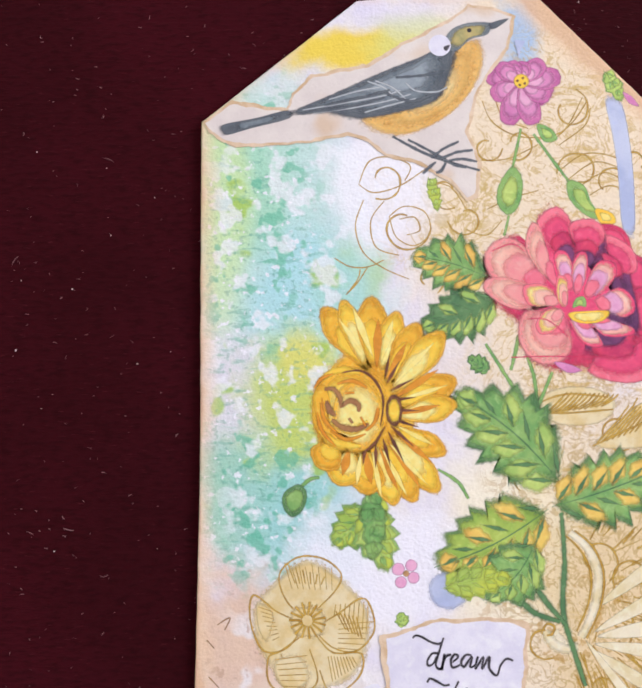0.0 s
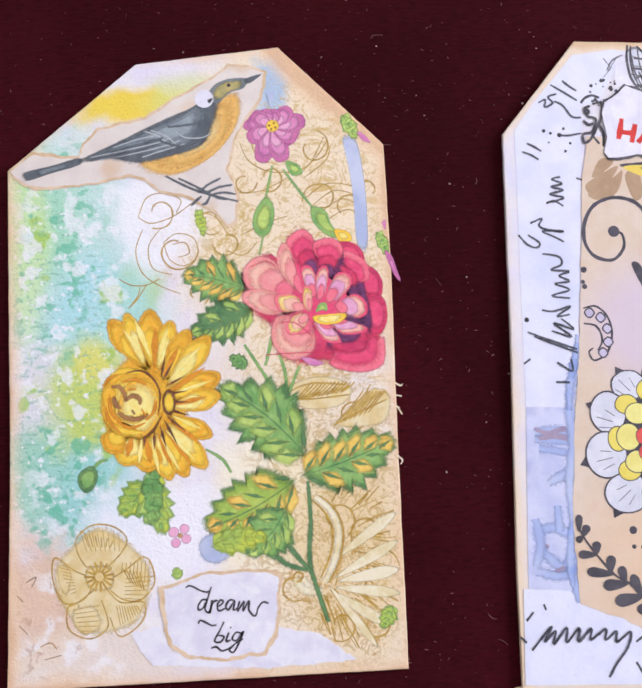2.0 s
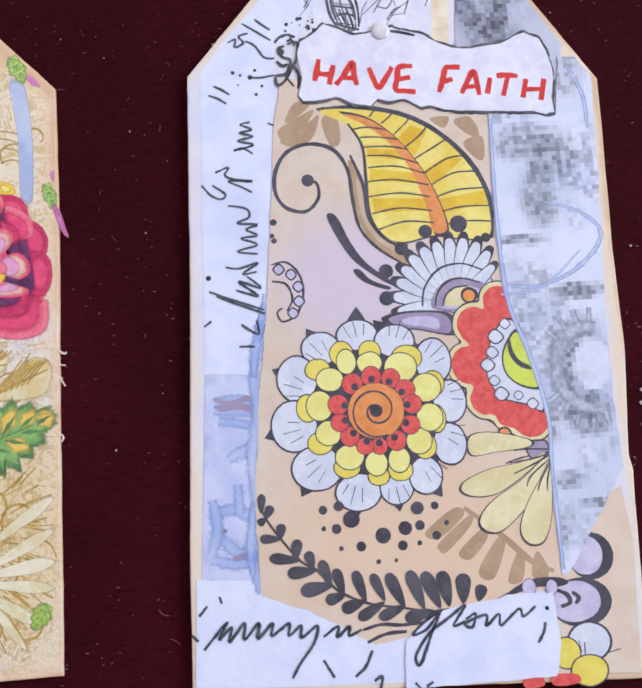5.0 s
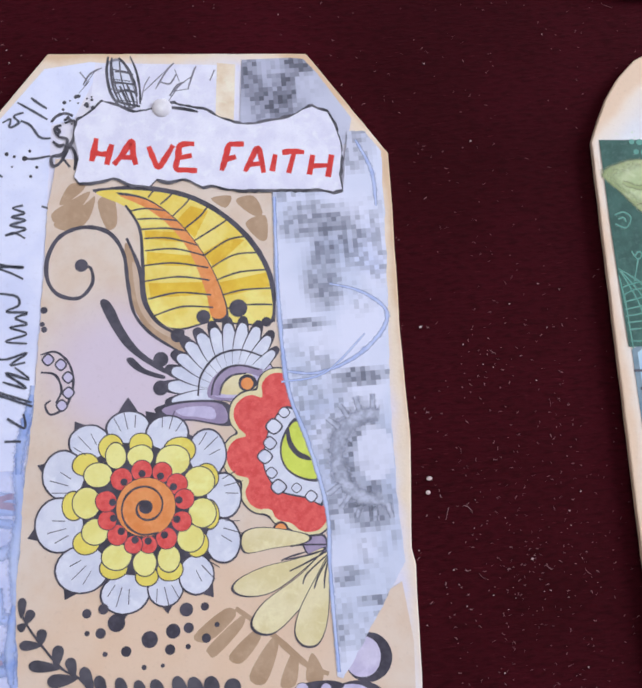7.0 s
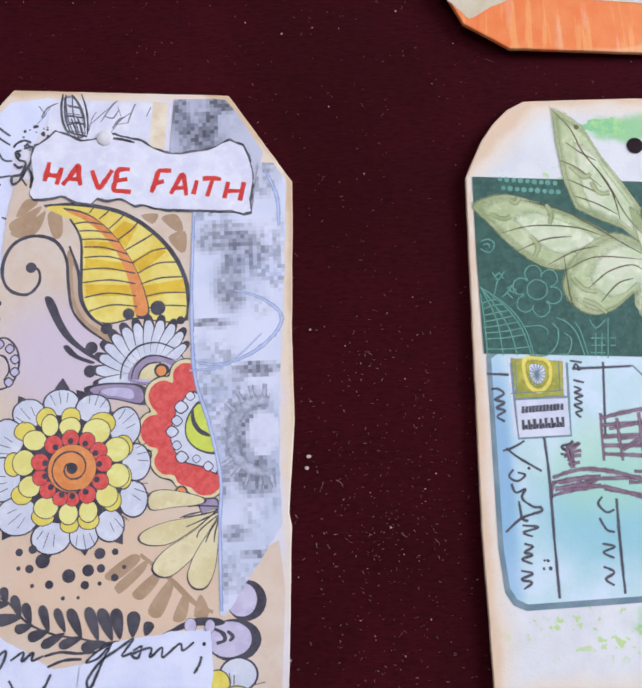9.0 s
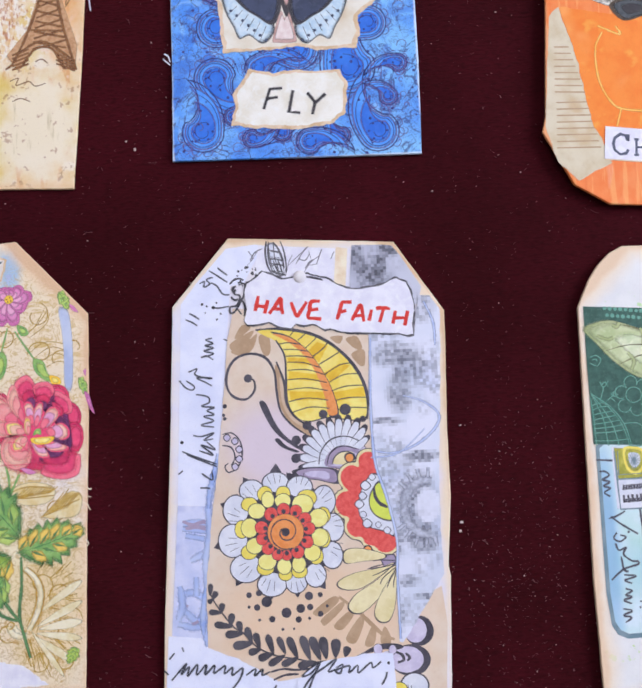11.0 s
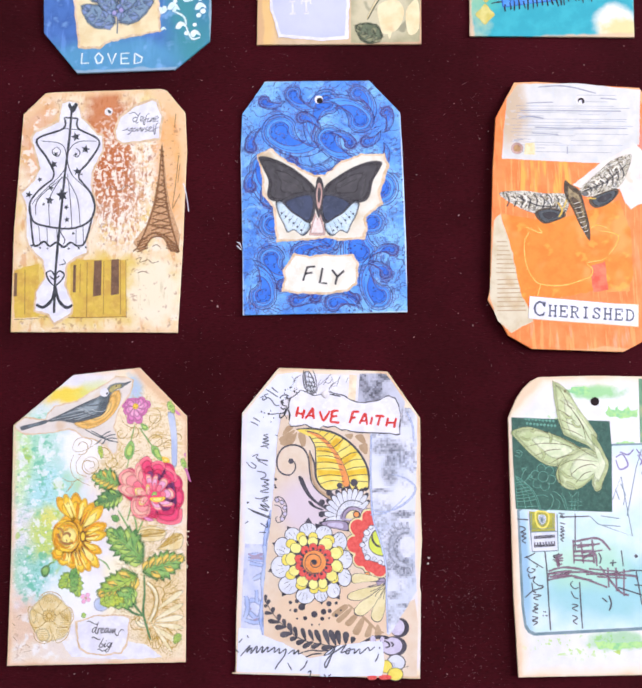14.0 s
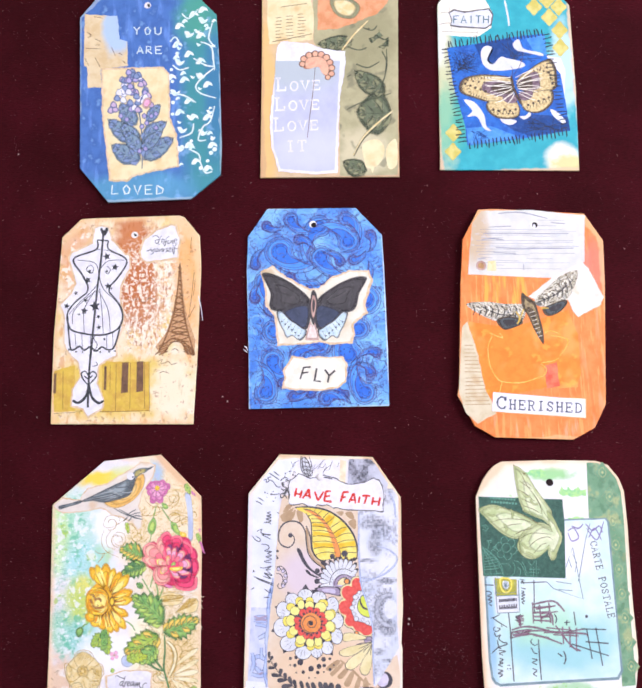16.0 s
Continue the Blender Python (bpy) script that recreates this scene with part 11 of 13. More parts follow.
shapes(loved_tag, "stencil_mark", stencil, [[(14.7, 38.2), (16.6, 42), (19.7, 41.2), (21, 38.5), (18.8, 39.5), (17.2, 37.8)], [(20.2, 36.1), (22.1, 32.2), (25.1, 32.6), (26.6, 35.2), (24.3, 34.4), (22.7, 36.3)], [(13.2, 26.4), (15.2, 30.2), (18.2, 29.4), (19.6, 26.7), (17.4, 27.7), (15.7, 26)], [(23, 45.2), (25, 49), (28, 48.3), (29.4, 45.5), (27.2, 46.5), (25.5, 44.8)], [(28.6, 44.6), (30.5, 40.6), (33.5, 41.1), (34.9, 43.7), (32.7, 42.9), (31.1, 44.8)], [(27.1, 31.6), (29, 35.3), (32.1, 34.6), (33.4, 31.8), (31.2, 32.8), (29.6, 31.2)], [(20.1, 20.1), (22.1, 23.9), (25.1, 23.1), (26.4, 20.4), (24.2, 21.4), (22.6, 19.7)], [(14.6, 18.7), (16.5, 14.7), (19.5, 15.2), (20.9, 17.7), (18.7, 17), (17.1, 18.8)], [(26.9, 15.3), (28.9, 19.1), (31.9, 18.3), (33.3, 15.6), (31.1, 16.6), (29.4, 14.9)], [(17.3, 4.1), (19.2, 7.8), (22.2, 7.1), (23.6, 4.4), (21.4, 5.4), (19.7, 3.7)], [(11.8, -0.2), (13.7, -4.1), (16.7, -3.7), (18.1, -1.1), (15.9, -1.9), (14.2, -0.1)], [(19.9, -9.1), (21.9, -5.4), (24.9, -6.1), (26.2, -8.8), (24, -7.8), (22.4, -9.5)], [(26.9, 9.2), (28.8, 5.3), (31.8, 5.7), (33.2, 8.3), (31, 7.5), (29.4, 9.3)], [(14.5, -16), (16.4, -12.3), (19.4, -13.1), (20.7, -15.7), (18.5, -14.8), (16.9, -16.4)], [(30.9, 0.5), (32.9, 4.2), (35.9, 3.5), (37.2, 0.8), (35, 1.8), (33.4, 0.1)], [(22.6, -19.3), (24.5, -15.6), (27.5, -16.4), (28.8, -19), (26.7, -18), (25, -19.7)], [(15.8, -23.5), (17.7, -27.3), (20.7, -26.9), (22, -24.4), (19.8, -25.2), (18.2, -23.4)], [(30.7, -19.7), (32.7, -16.1), (35.7, -16.8), (37, -19.4), (34.8, -18.5), (33.2, -20.1)], [(19.8, -36.3), (21.7, -32.7), (24.7, -33.4), (26, -36), (23.8, -35), (22.2, -36.7)], [(28, -25.6), (29.8, -29.4), (32.8, -28.9), (34.2, -26.4), (32, -27.2), (30.4, -25.4)], [(23.8, -46.3), (25.7, -42.8), (28.6, -43.5), (30, -46.1), (27.8, -45.1), (26.2, -46.7)], [(33.3, -36.9), (35.2, -33.3), (38.2, -34), (39.5, -36.7), (37.3, -35.7), (35.7, -37.3)], [(14.4, -34.9), (16.3, -38.6), (19.2, -38.2), (20.6, -35.7), (18.4, -36.5), (16.8, -34.7)], [(30.4, -50.9), (32.4, -47.3), (35.3, -48), (36.6, -50.6), (34.5, -49.7), (32.9, -51.3)], [(28.6, 47.9), (30.6, 51.7), (33.6, 51), (35, 48.2), (32.8, 49.2), (31.1, 47.5)], [(9.7, 6), (11.7, 9.7), (14.7, 9), (16, 6.3), (13.9, 7.2), (12.2, 5.6)], [(18.9, 41.7), (20.3, 44.2), (22.1, 43.7), (22.9, 41.7), (21.5, 42.4), (20.5, 41.4)], [(31.9, 38.7), (33, 40.6), (34.4, 40.2), (35, 38.7), (33.9, 39.2), (33.2, 38.4)], [(36.5, 41.3), (37.7, 43.3), (39.1, 42.9), (39.8, 41.3), (38.6, 41.9), (37.8, 41)], [(27.4, 28.2), (28.4, 26.2), (29.8, 26.5), (30.4, 27.9), (29.3, 27.5), (28.6, 28.3)], [(35.1, -30), (36.2, -32.1), (37.6, -31.8), (38.2, -30.4), (37.1, -30.8), (36.4, -29.9)], [(26.1, 37.1), (27.5, 34.5), (29.2, 34.8), (30, 36.6), (28.7, 36.1), (27.7, 37.2)], [(32.9, -13.9), (34.3, -16.6), (36.1, -16.2), (36.9, -14.3), (35.5, -14.9), (34.5, -13.8)], [(15.7, 26.6), (16.8, 24.6), (18.2, 24.8), (18.9, 26.3), (17.8, 25.8), (17, 26.7)], [(22.4, -37.2), (23.9, -34.7), (25.7, -35.2), (26.6, -37.2), (25.1, -36.5), (24.1, -37.5)], [(23.6, 7.9), (24.7, 6), (26, 6.2), (26.6, 7.6), (25.6, 7.2), (24.8, 8)], [(17.8, -13.6), (18.7, -15.2), (19.9, -15), (20.4, -13.8), (19.5, -14.2), (18.8, -13.5)], [(32.6, 36.6), (33.8, 38.8), (35.4, 38.3), (36.1, 36.6), (34.9, 37.2), (34, 36.3)], [(33, -28.9), (34.4, -26.6), (36.1, -27.1), (36.8, -28.9), (35.5, -28.3), (34.5, -29.2)], [(34.1, -13.3), (35, -11.7), (36.2, -12.1), (36.7, -13.3), (35.8, -12.9), (35.1, -13.5)], [(21.3, -16.4), (22.8, -19.1), (24.7, -18.8), (25.5, -16.9), (24, -17.4), (23, -16.3)], [(15.3, -2.1), (16.3, -3.9), (17.5, -3.7), (18.1, -2.4), (17.1, -2.8), (16.4, -2)], [(15.9, -19.7), (16.8, -21.5), (18.1, -21.3), (18.6, -20), (17.7, -20.4), (17, -19.6)], [(13.6, 19), (15.2, 21.7), (17.1, 21.1), (18, 19), (16.5, 19.7), (15.4, 18.6)], [(27.5, 7.2), (28.9, 9.7), (30.7, 9.1), (31.5, 7.2), (30.1, 7.9), (29.1, 6.9)], [(15, -6.5), (16, -4.6), (17.4, -5), (18, -6.5), (16.9, -6), (16.2, -6.7)], [(16.7, -46.9), (17.8, -45.1), (19.1, -45.5), (19.7, -46.9), (18.7, -46.4), (17.9, -47.1)], [(17.7, 8.7), (19.1, 11.3), (21, 10.7), (21.8, 8.7), (20.4, 9.4), (19.3, 8.4)], [(13.5, -37.4), (14.8, -39.9), (16.6, -39.6), (17.3, -37.8), (16, -38.3), (15, -37.3)], [(18.5, 5), (19.5, 6.8), (20.9, 6.4), (21.5, 5), (20.4, 5.5), (19.7, 4.7)], [(28, 0.5), (29, -1.3), (30.2, -1), (30.8, 0.2), (29.8, -0.1), (29.1, 0.6)], [(35.5, 25), (36.8, 27.3), (38.4, 26.8), (39.1, 25), (37.8, 25.6), (36.9, 24.7)]])
strokes(loved_tag, "stencil_scroll", stencil, [[(12.1, 30), (14.9, 32.8), (17, 29.8), (14.9, 27.6)], [(30.1, 29), (36.3, 25.7), (37.5, 16.8), (38.2, 10.9)], [(38.2, 12.4), (31.3, 6.9), (27.1, 1.3), (29.8, -3.2), (38.6, -6.6)], [(25.9, 18.9), (32.7, 14.2), (37.5, 13.2)], [(12, -2.3), (20.2, -4.2), (27, -8.8)], [(37.9, -11.6), (35.1, -20.8), (31, -24.1), (28.2, -31.8), (32.9, -32.1)], [(17.4, -29.9), (24.2, -27.4), (25.6, -21.7)], [(29.4, -46), (32, -51.8), (36.1, -51.3)], [(19.1, 47.6), (23.3, 44.3), (28.9, 50)], [(37.1, 40.6), (34.9, 31.7), (37, 27.2)], [(13.5, 15.2), (17.6, 12), (23.1, 13.2)], [(22.8, -37.2), (28.1, -40.3), (29.4, -44.6)]], 1.3)
dots(loved_tag, "stencil_dot", stencil, [(22.5, 33.2, 1.38), (12.8, 12.3, 1.1), (13.4, 4.9, 1.1), (13.7, -8.2, 1.23), (13.4, -15.4, 1.09), (18.7, -35.6, 1.22), (36.3, -31.5, 1.22), (37.6, -38, 1.48), (35.5, -40, 1.35), (24.1, -32.3, 1.08), (33.5, -44.8, 1.08), (16.3, 22.4, 1.24), (29.4, -48.9, 1.21)])
sheet(loved_tag, "torn_edge", toasted, [(-28.6, 15.2), (-10, 14.7), (8, 14.3), (11.8, 10.1), (12, -16.7), (16, -28.4), (17.3, -47.6), (3.8, -49.7), (-9.6, -52.6), (-12.3, -55.3), (-23.1, -54.5), (-25.3, -34.9), (-27.6, -17.6)], torn=0.8, thick=0.1)
botanical_scrap = sheet(loved_tag, "botanical_scrap", old_paper, [(-27.6, 14.1), (-9.9, 13.6), (7.6, 13.3), (10.7, 9.8), (10.9, -16.7), (15, -28.9), (16.1, -46.7), (3.6, -48.7), (-9.9, -51.5), (-12.9, -54.1), (-22.3, -53.4), (-24.4, -34.9), (-26.5, -17.7)], torn=0.8, thick=0.04, label='yellowed paper scrap with a violet flower engraving')
strokes(botanical_scrap, "stem", bluegrey[0], [[(-4.3, -47.9), (-4, -33.1), (-5.7, -15.8), (-8.5, -1.2), (-10.6, 10.6)]], 0.9)
leaf(botanical_scrap, (bluegrey[0], bluegrey[1], salvia[1],), (-4.3, -43), (-22.6, -32.2), 11.5, teeth=4)
leaf(botanical_scrap, (bluegrey[0], bluegrey[1], salvia[1],), (-4, -43), (14.7, -29.7), 11.49, teeth=4)
leaf(botanical_scrap, (bluegrey[0], bluegrey[1], salvia[1],), (-4.6, -31.6), (-24.8, -16.3), 10.86, teeth=4)
leaf(botanical_scrap, (bluegrey[0], bluegrey[1], salvia[1],), (-4.3, -31.7), (10.6, -19.5), 9.51, teeth=4)
leaf(botanical_scrap, (bluegrey[0], bluegrey[1], salvia[1],), (-7.1, -21.5), (-17.4, -6.6), 9.54, teeth=4)
leaf(botanical_scrap, (bluegrey[0], bluegrey[1], salvia[1],), (-5.7, -30.2), (-16.6, -19.6), 8.15, teeth=4)
leaf(botanical_scrap, (bluegrey[0], bluegrey[1], salvia[1],), (-0.9, -20.4), (6.6, -8.5), 6.81, teeth=4)
leaf(botanical_scrap, (bluegrey[0], bluegrey[1], salvia[1],), (-4.3, -37.3), (-13.9, -24), 8.13, teeth=4)
leaf(botanical_scrap, (bluegrey[0], bluegrey[1], salvia[1],), (-3.6, -37.4), (7.9, -25.1), 7.45, teeth=4)
tinted(botanical_scrap, "floret", (salvia[0], salvia[1],), [(-12.1, 11.2), (-10.7, 14.2), (-8.8, 13.4), (-7.8, 10.8), (-9.7, 9.8)], scales=(1, 0.78))
tinted(botanical_scrap, "floret", (salvia[0], salvia[2],), [(-12.8, -11.9), (-11.4, -9), (-9.5, -9.8), (-8.5, -12.3), (-10.4, -13.4)], scales=(1, 0.78))
tinted(botanical_scrap, "floret", (salvia[0], salvia[3],), [(-13.9, 8.2), (-12.6, 11.2), (-10.6, 10.4), (-9.6, 7.8), (-11.6, 6.8)], scales=(1, 0.78))
tinted(botanical_scrap, "floret", (salvia[0], white,), [(-10.2, 7.9), (-8.8, 10.9), (-6.9, 10), (-5.9, 7.5), (-7.8, 6.4)], scales=(1, 0.78))
tinted(botanical_scrap, "floret", (salvia[0], salvia[1],), [(-23.1, -9.2), (-21.8, -6.2), (-19.8, -7), (-18.9, -9.5), (-20.8, -10.6)], scales=(1, 0.78))
tinted(botanical_scrap, "floret", (salvia[0], salvia[2],), [(-14.3, 11), (-13, 14), (-11, 13.2), (-10, 10.6), (-12, 9.5)], scales=(1, 0.78))
tinted(botanical_scrap, "floret", (salvia[0], salvia[3],), [(-18, 6.6), (-16.6, 9.6), (-14.7, 8.8), (-13.7, 6.2), (-15.6, 5.2)], scales=(1, 0.78))
tinted(botanical_scrap, "floret", (salvia[0], white,), [(-17, 3.1), (-15.6, 6.1), (-13.7, 5.3), (-12.7, 2.8), (-14.6, 1.7)], scales=(1, 0.78))
tinted(botanical_scrap, "floret", (salvia[0], salvia[1],), [(-13.7, -8.6), (-12.4, -5.6), (-10.5, -6.4), (-9.5, -8.9), (-11.4, -10)], scales=(1, 0.78))
tinted(botanical_scrap, "floret", (salvia[0], salvia[2],), [(-6.6, 5.2), (-5.2, 8.2), (-3.3, 7.4), (-2.3, 4.8), (-4.3, 3.8)], scales=(1, 0.78))
tinted(botanical_scrap, "floret", (salvia[0], salvia[3],), [(-5.5, 3.8), (-4.1, 6.8), (-2.2, 6), (-1.2, 3.4), (-3.1, 2.4)], scales=(1, 0.78))
tinted(botanical_scrap, "floret", (salvia[0], white,), [(-8.5, 7.8), (-7.2, 10.8), (-5.2, 10), (-4.3, 7.4), (-6.2, 6.4)], scales=(1, 0.78))
tinted(botanical_scrap, "floret", (salvia[0], salvia[1],), [(-9, -8.1), (-7.6, -5.1), (-5.7, -6), (-4.7, -8.5), (-6.6, -9.5)], scales=(1, 0.78))
tinted(botanical_scrap, "floret", (salvia[0], salvia[2],), [(-13.6, 0), (-12.3, 3), (-10.4, 2.2), (-9.4, -0.3), (-11.3, -1.4)], scales=(1, 0.78))
tinted(botanical_scrap, "floret", (salvia[0], salvia[3],), [(-8.2, -12.7), (-6.8, -9.7), (-4.9, -10.5), (-3.9, -13), (-5.8, -14.1)], scales=(1, 0.78))
tinted(botanical_scrap, "floret", (salvia[0], white,), [(-10.8, -11.3), (-9.4, -8.3), (-7.5, -9.1), (-6.5, -11.6), (-8.4, -12.7)], scales=(1, 0.78))
tinted(botanical_scrap, "floret", (salvia[0], salvia[1],), [(-16.6, 1.3), (-15.2, 4.3), (-13.3, 3.4), (-12.3, 0.9), (-14.2, -0.2)], scales=(1, 0.78))
tinted(botanical_scrap, "floret", (salvia[0], salvia[2],), [(-4.4, -0.4), (-3, 2.6), (-1.1, 1.8), (-0.1, -0.7), (-2, -1.8)], scales=(1, 0.78))
tinted(botanical_scrap, "floret", (salvia[0], salvia[3],), [(-10, -1.7), (-8.6, 1.3), (-6.7, 0.5), (-5.8, -2.1), (-7.7, -3.1)], scales=(1, 0.78))
tinted(botanical_scrap, "floret", (salvia[0], white,), [(-5.9, -5.6), (-4.6, -2.6), (-2.6, -3.4), (-1.7, -6), (-3.6, -7)], scales=(1, 0.78))
tinted(botanical_scrap, "floret", (salvia[0], salvia[1],), [(-13.4, -7.9), (-12, -5), (-10.1, -5.8), (-9.1, -8.3), (-11, -9.3)], scales=(1, 0.78))
tinted(botanical_scrap, "floret", (salvia[0], salvia[2],), [(-12.8, -1.6), (-11.5, 1.3), (-9.6, 0.5), (-8.6, -2), (-10.5, -3.1)], scales=(1, 0.78))
tinted(botanical_scrap, "floret", (salvia[0], salvia[3],), [(-1.3, -9.8), (0.1, -6.9), (2, -7.7), (3, -10.2), (1, -11.3)], scales=(1, 0.78))
tinted(botanical_scrap, "floret", (salvia[0], white,), [(-17.5, -2.3), (-16.1, 0.7), (-14.2, -0.2), (-13.2, -2.7), (-15.1, -3.8)], scales=(1, 0.78))
tinted(botanical_scrap, "floret", (salvia[0], salvia[1],), [(-8.5, 9.1), (-7.2, 12.1), (-5.2, 11.3), (-4.3, 8.7), (-6.2, 7.7)], scales=(1, 0.78))
tinted(botanical_scrap, "floret", (salvia[0], salvia[2],), [(-4.3, -5), (-2.9, -2.1), (-1, -2.9), (0, -5.4), (-2, -6.5)], scales=(1, 0.78))
tinted(botanical_scrap, "floret", (salvia[0], salvia[3],), [(-9, -12.5), (-7.6, -9.6), (-5.7, -10.4), (-4.7, -12.9), (-6.6, -13.9)], scales=(1, 0.78))
tinted(botanical_scrap, "floret", (salvia[0], white,), [(-17.4, -6), (-16.1, -3.1), (-14.2, -3.9), (-13.2, -6.4), (-15.1, -7.5)], scales=(1, 0.78))
tinted(botanical_scrap, "floret", (salvia[0], salvia[1],), [(-4.8, -1.2), (-3.4, 1.8), (-1.5, 1), (-0.5, -1.5), (-2.4, -2.6)], scales=(1, 0.78))
tinted(botanical_scrap, "floret", (salvia[0], salvia[2],), [(-12.1, 0), (-10.8, 3), (-8.8, 2.2), (-7.9, -0.4), (-9.8, -1.4)], scales=(1, 0.78))
tinted(botanical_scrap, "floret", (salvia[0], salvia[3],), [(-7.2, 3.2), (-5.8, 6.2), (-3.9, 5.4), (-2.9, 2.9), (-4.8, 1.8)], scales=(1, 0.78))
tinted(botanical_scrap, "floret", (salvia[0], white,), [(-8.1, -6.1), (-6.7, -3.1), (-4.8, -3.9), (-3.9, -6.5), (-5.8, -7.5)], scales=(1, 0.78))
tinted(botanical_scrap, "floret", (salvia[0], salvia[1],), [(-21.1, -4.9), (-19.7, -1.9), (-17.8, -2.7), (-16.8, -5.2), (-18.7, -6.3)], scales=(1, 0.78))
tinted(botanical_scrap, "floret", (salvia[0], salvia[2],), [(-4.8, -7.3), (-3.4, -4.3), (-1.5, -5.1), (-0.5, -7.6), (-2.4, -8.7)], scales=(1, 0.78))
tinted(botanical_scrap, "floret", (salvia[0], salvia[3],), [(-22.8, -10.7), (-21.5, -7.8), (-19.6, -8.6), (-18.6, -11.1), (-20.5, -12.1)], scales=(1, 0.78))
tinted(botanical_scrap, "floret", (salvia[0], white,), [(-18.3, -0.9), (-17, 2.1), (-15.1, 1.2), (-14.1, -1.3), (-16, -2.4)], scales=(1, 0.78))
tinted(botanical_scrap, "floret", (salvia[0], salvia[1],), [(-17.1, 5.9), (-15.7, 8.9), (-13.8, 8.1), (-12.8, 5.6), (-14.7, 4.5)], scales=(1, 0.78))
tinted(botanical_scrap, "floret", (salvia[0], salvia[2],), [(-4.6, -2.3), (-3.3, 0.7), (-1.4, -0.2), (-0.4, -2.7), (-2.3, -3.8)], scales=(1, 0.78))
tinted(botanical_scrap, "floret", (salvia[0], salvia[3],), [(-12, 7.6), (-10.6, 10.6), (-8.7, 9.8), (-7.7, 7.2), (-9.6, 6.1)], scales=(1, 0.78))
tinted(botanical_scrap, "floret", (salvia[0], white,), [(-2.8, -4.5), (-1.5, -1.5), (0.4, -2.4), (1.4, -4.9), (-0.5, -5.9)], scales=(1, 0.78))
tinted(botanical_scrap, "floret", (salvia[0], salvia[1],), [(-9.8, -4.2), (-8.4, -1.2), (-6.5, -2), (-5.5, -4.5), (-7.4, -5.6)], scales=(1, 0.78))
tinted(botanical_scrap, "floret", (salvia[0], salvia[2],), [(-13.2, 7.6), (-11.9, 10.7), (-10, 9.8), (-9, 7.3), (-10.9, 6.2)], scales=(1, 0.78))
tinted(botanical_scrap, "floret", (salvia[0], salvia[3],), [(-13, 0.6), (-11.6, 3.6), (-9.7, 2.8), (-8.7, 0.3), (-10.6, -0.8)], scales=(1, 0.78))
tinted(botanical_scrap, "floret", (salvia[0], white,), [(-14.4, -1.2), (-13, 1.8), (-11.1, 1), (-10.1, -1.5), (-12, -2.6)], scales=(1, 0.78))
tinted(botanical_scrap, "floret", (salvia[0], salvia[1],), [(-5.6, -6.4), (-4.2, -3.4), (-2.3, -4.3), (-1.3, -6.8), (-3.2, -7.8)], scales=(1, 0.78))
tinted(botanical_scrap, "floret", (salvia[0], salvia[2],), [(-15.4, 6), (-14, 9), (-12.1, 8.1), (-11.1, 5.6), (-13, 4.5)], scales=(1, 0.78))
tinted(botanical_scrap, "floret", (salvia[0], salvia[3],), [(-24.7, -12.2), (-23.4, -9.2), (-21.4, -10), (-20.5, -12.5), (-22.4, -13.6)], scales=(1, 0.78))
tinted(botanical_scrap, "floret", (salvia[0], white,), [(-20, -1.4), (-18.6, 1.6), (-16.7, 0.8), (-15.7, -1.8), (-17.6, -2.8)], scales=(1, 0.78))
tinted(botanical_scrap, "floret", (salvia[0], salvia[1],), [(-11, 8.7), (-9.6, 11.7), (-7.7, 10.8), (-6.7, 8.3), (-8.6, 7.2)], scales=(1, 0.78))
tinted(botanical_scrap, "floret", (salvia[0], salvia[2],), [(-10.4, 6.4), (-9, 9.4), (-7.1, 8.6), (-6.1, 6.1), (-8, 5)], scales=(1, 0.78))
tinted(botanical_scrap, "floret", (salvia[0], salvia[3],), [(-2.8, -4), (-1.4, -1), (0.5, -1.8), (1.5, -4.3), (-0.4, -5.4)], scales=(1, 0.78))
tinted(botanical_scrap, "floret", (salvia[0], white,), [(-5.5, -7.6), (-4.1, -4.6), (-2.2, -5.4), (-1.2, -8), (-3.2, -9)], scales=(1, 0.78))
tinted(botanical_scrap, "floret", (salvia[0], salvia[1],), [(-11.5, 9.1), (-10.2, 12.1), (-8.2, 11.2), (-7.3, 8.7), (-9.2, 7.6)], scales=(1, 0.78))
tinted(botanical_scrap, "floret", (salvia[0], salvia[2],), [(-13.4, 2.2), (-12, 5.2), (-10.1, 4.4), (-9.1, 1.8), (-11, 0.8)], scales=(1, 0.78))
tinted(botanical_scrap, "floret", (salvia[0], salvia[3],), [(-22.1, -11.7), (-20.8, -8.7), (-18.9, -9.5), (-17.9, -12), (-19.8, -13.1)], scales=(1, 0.78))
tinted(botanical_scrap, "floret", (salvia[0], white,), [(-4.4, -5.1), (-3.1, -2.1), (-1.1, -3), (-0.2, -5.5), (-2.1, -6.5)], scales=(1, 0.78))
tinted(botanical_scrap, "floret", (salvia[0], salvia[1],), [(-9.9, 8.5), (-8.5, 11.5), (-6.6, 10.7), (-5.6, 8.1), (-7.5, 7.1)], scales=(1, 0.78))
tinted(botanical_scrap, "floret", (salvia[0], salvia[2],), [(-14.2, 6), (-12.9, 9), (-10.9, 8.2), (-10, 5.7), (-11.9, 4.6)], scales=(1, 0.78))
tinted(botanical_scrap, "floret", (salvia[0], salvia[3],), [(-23.1, -8.8), (-21.8, -5.9), (-19.8, -6.7), (-18.8, -9.2), (-20.8, -10.3)], scales=(1, 0.78))
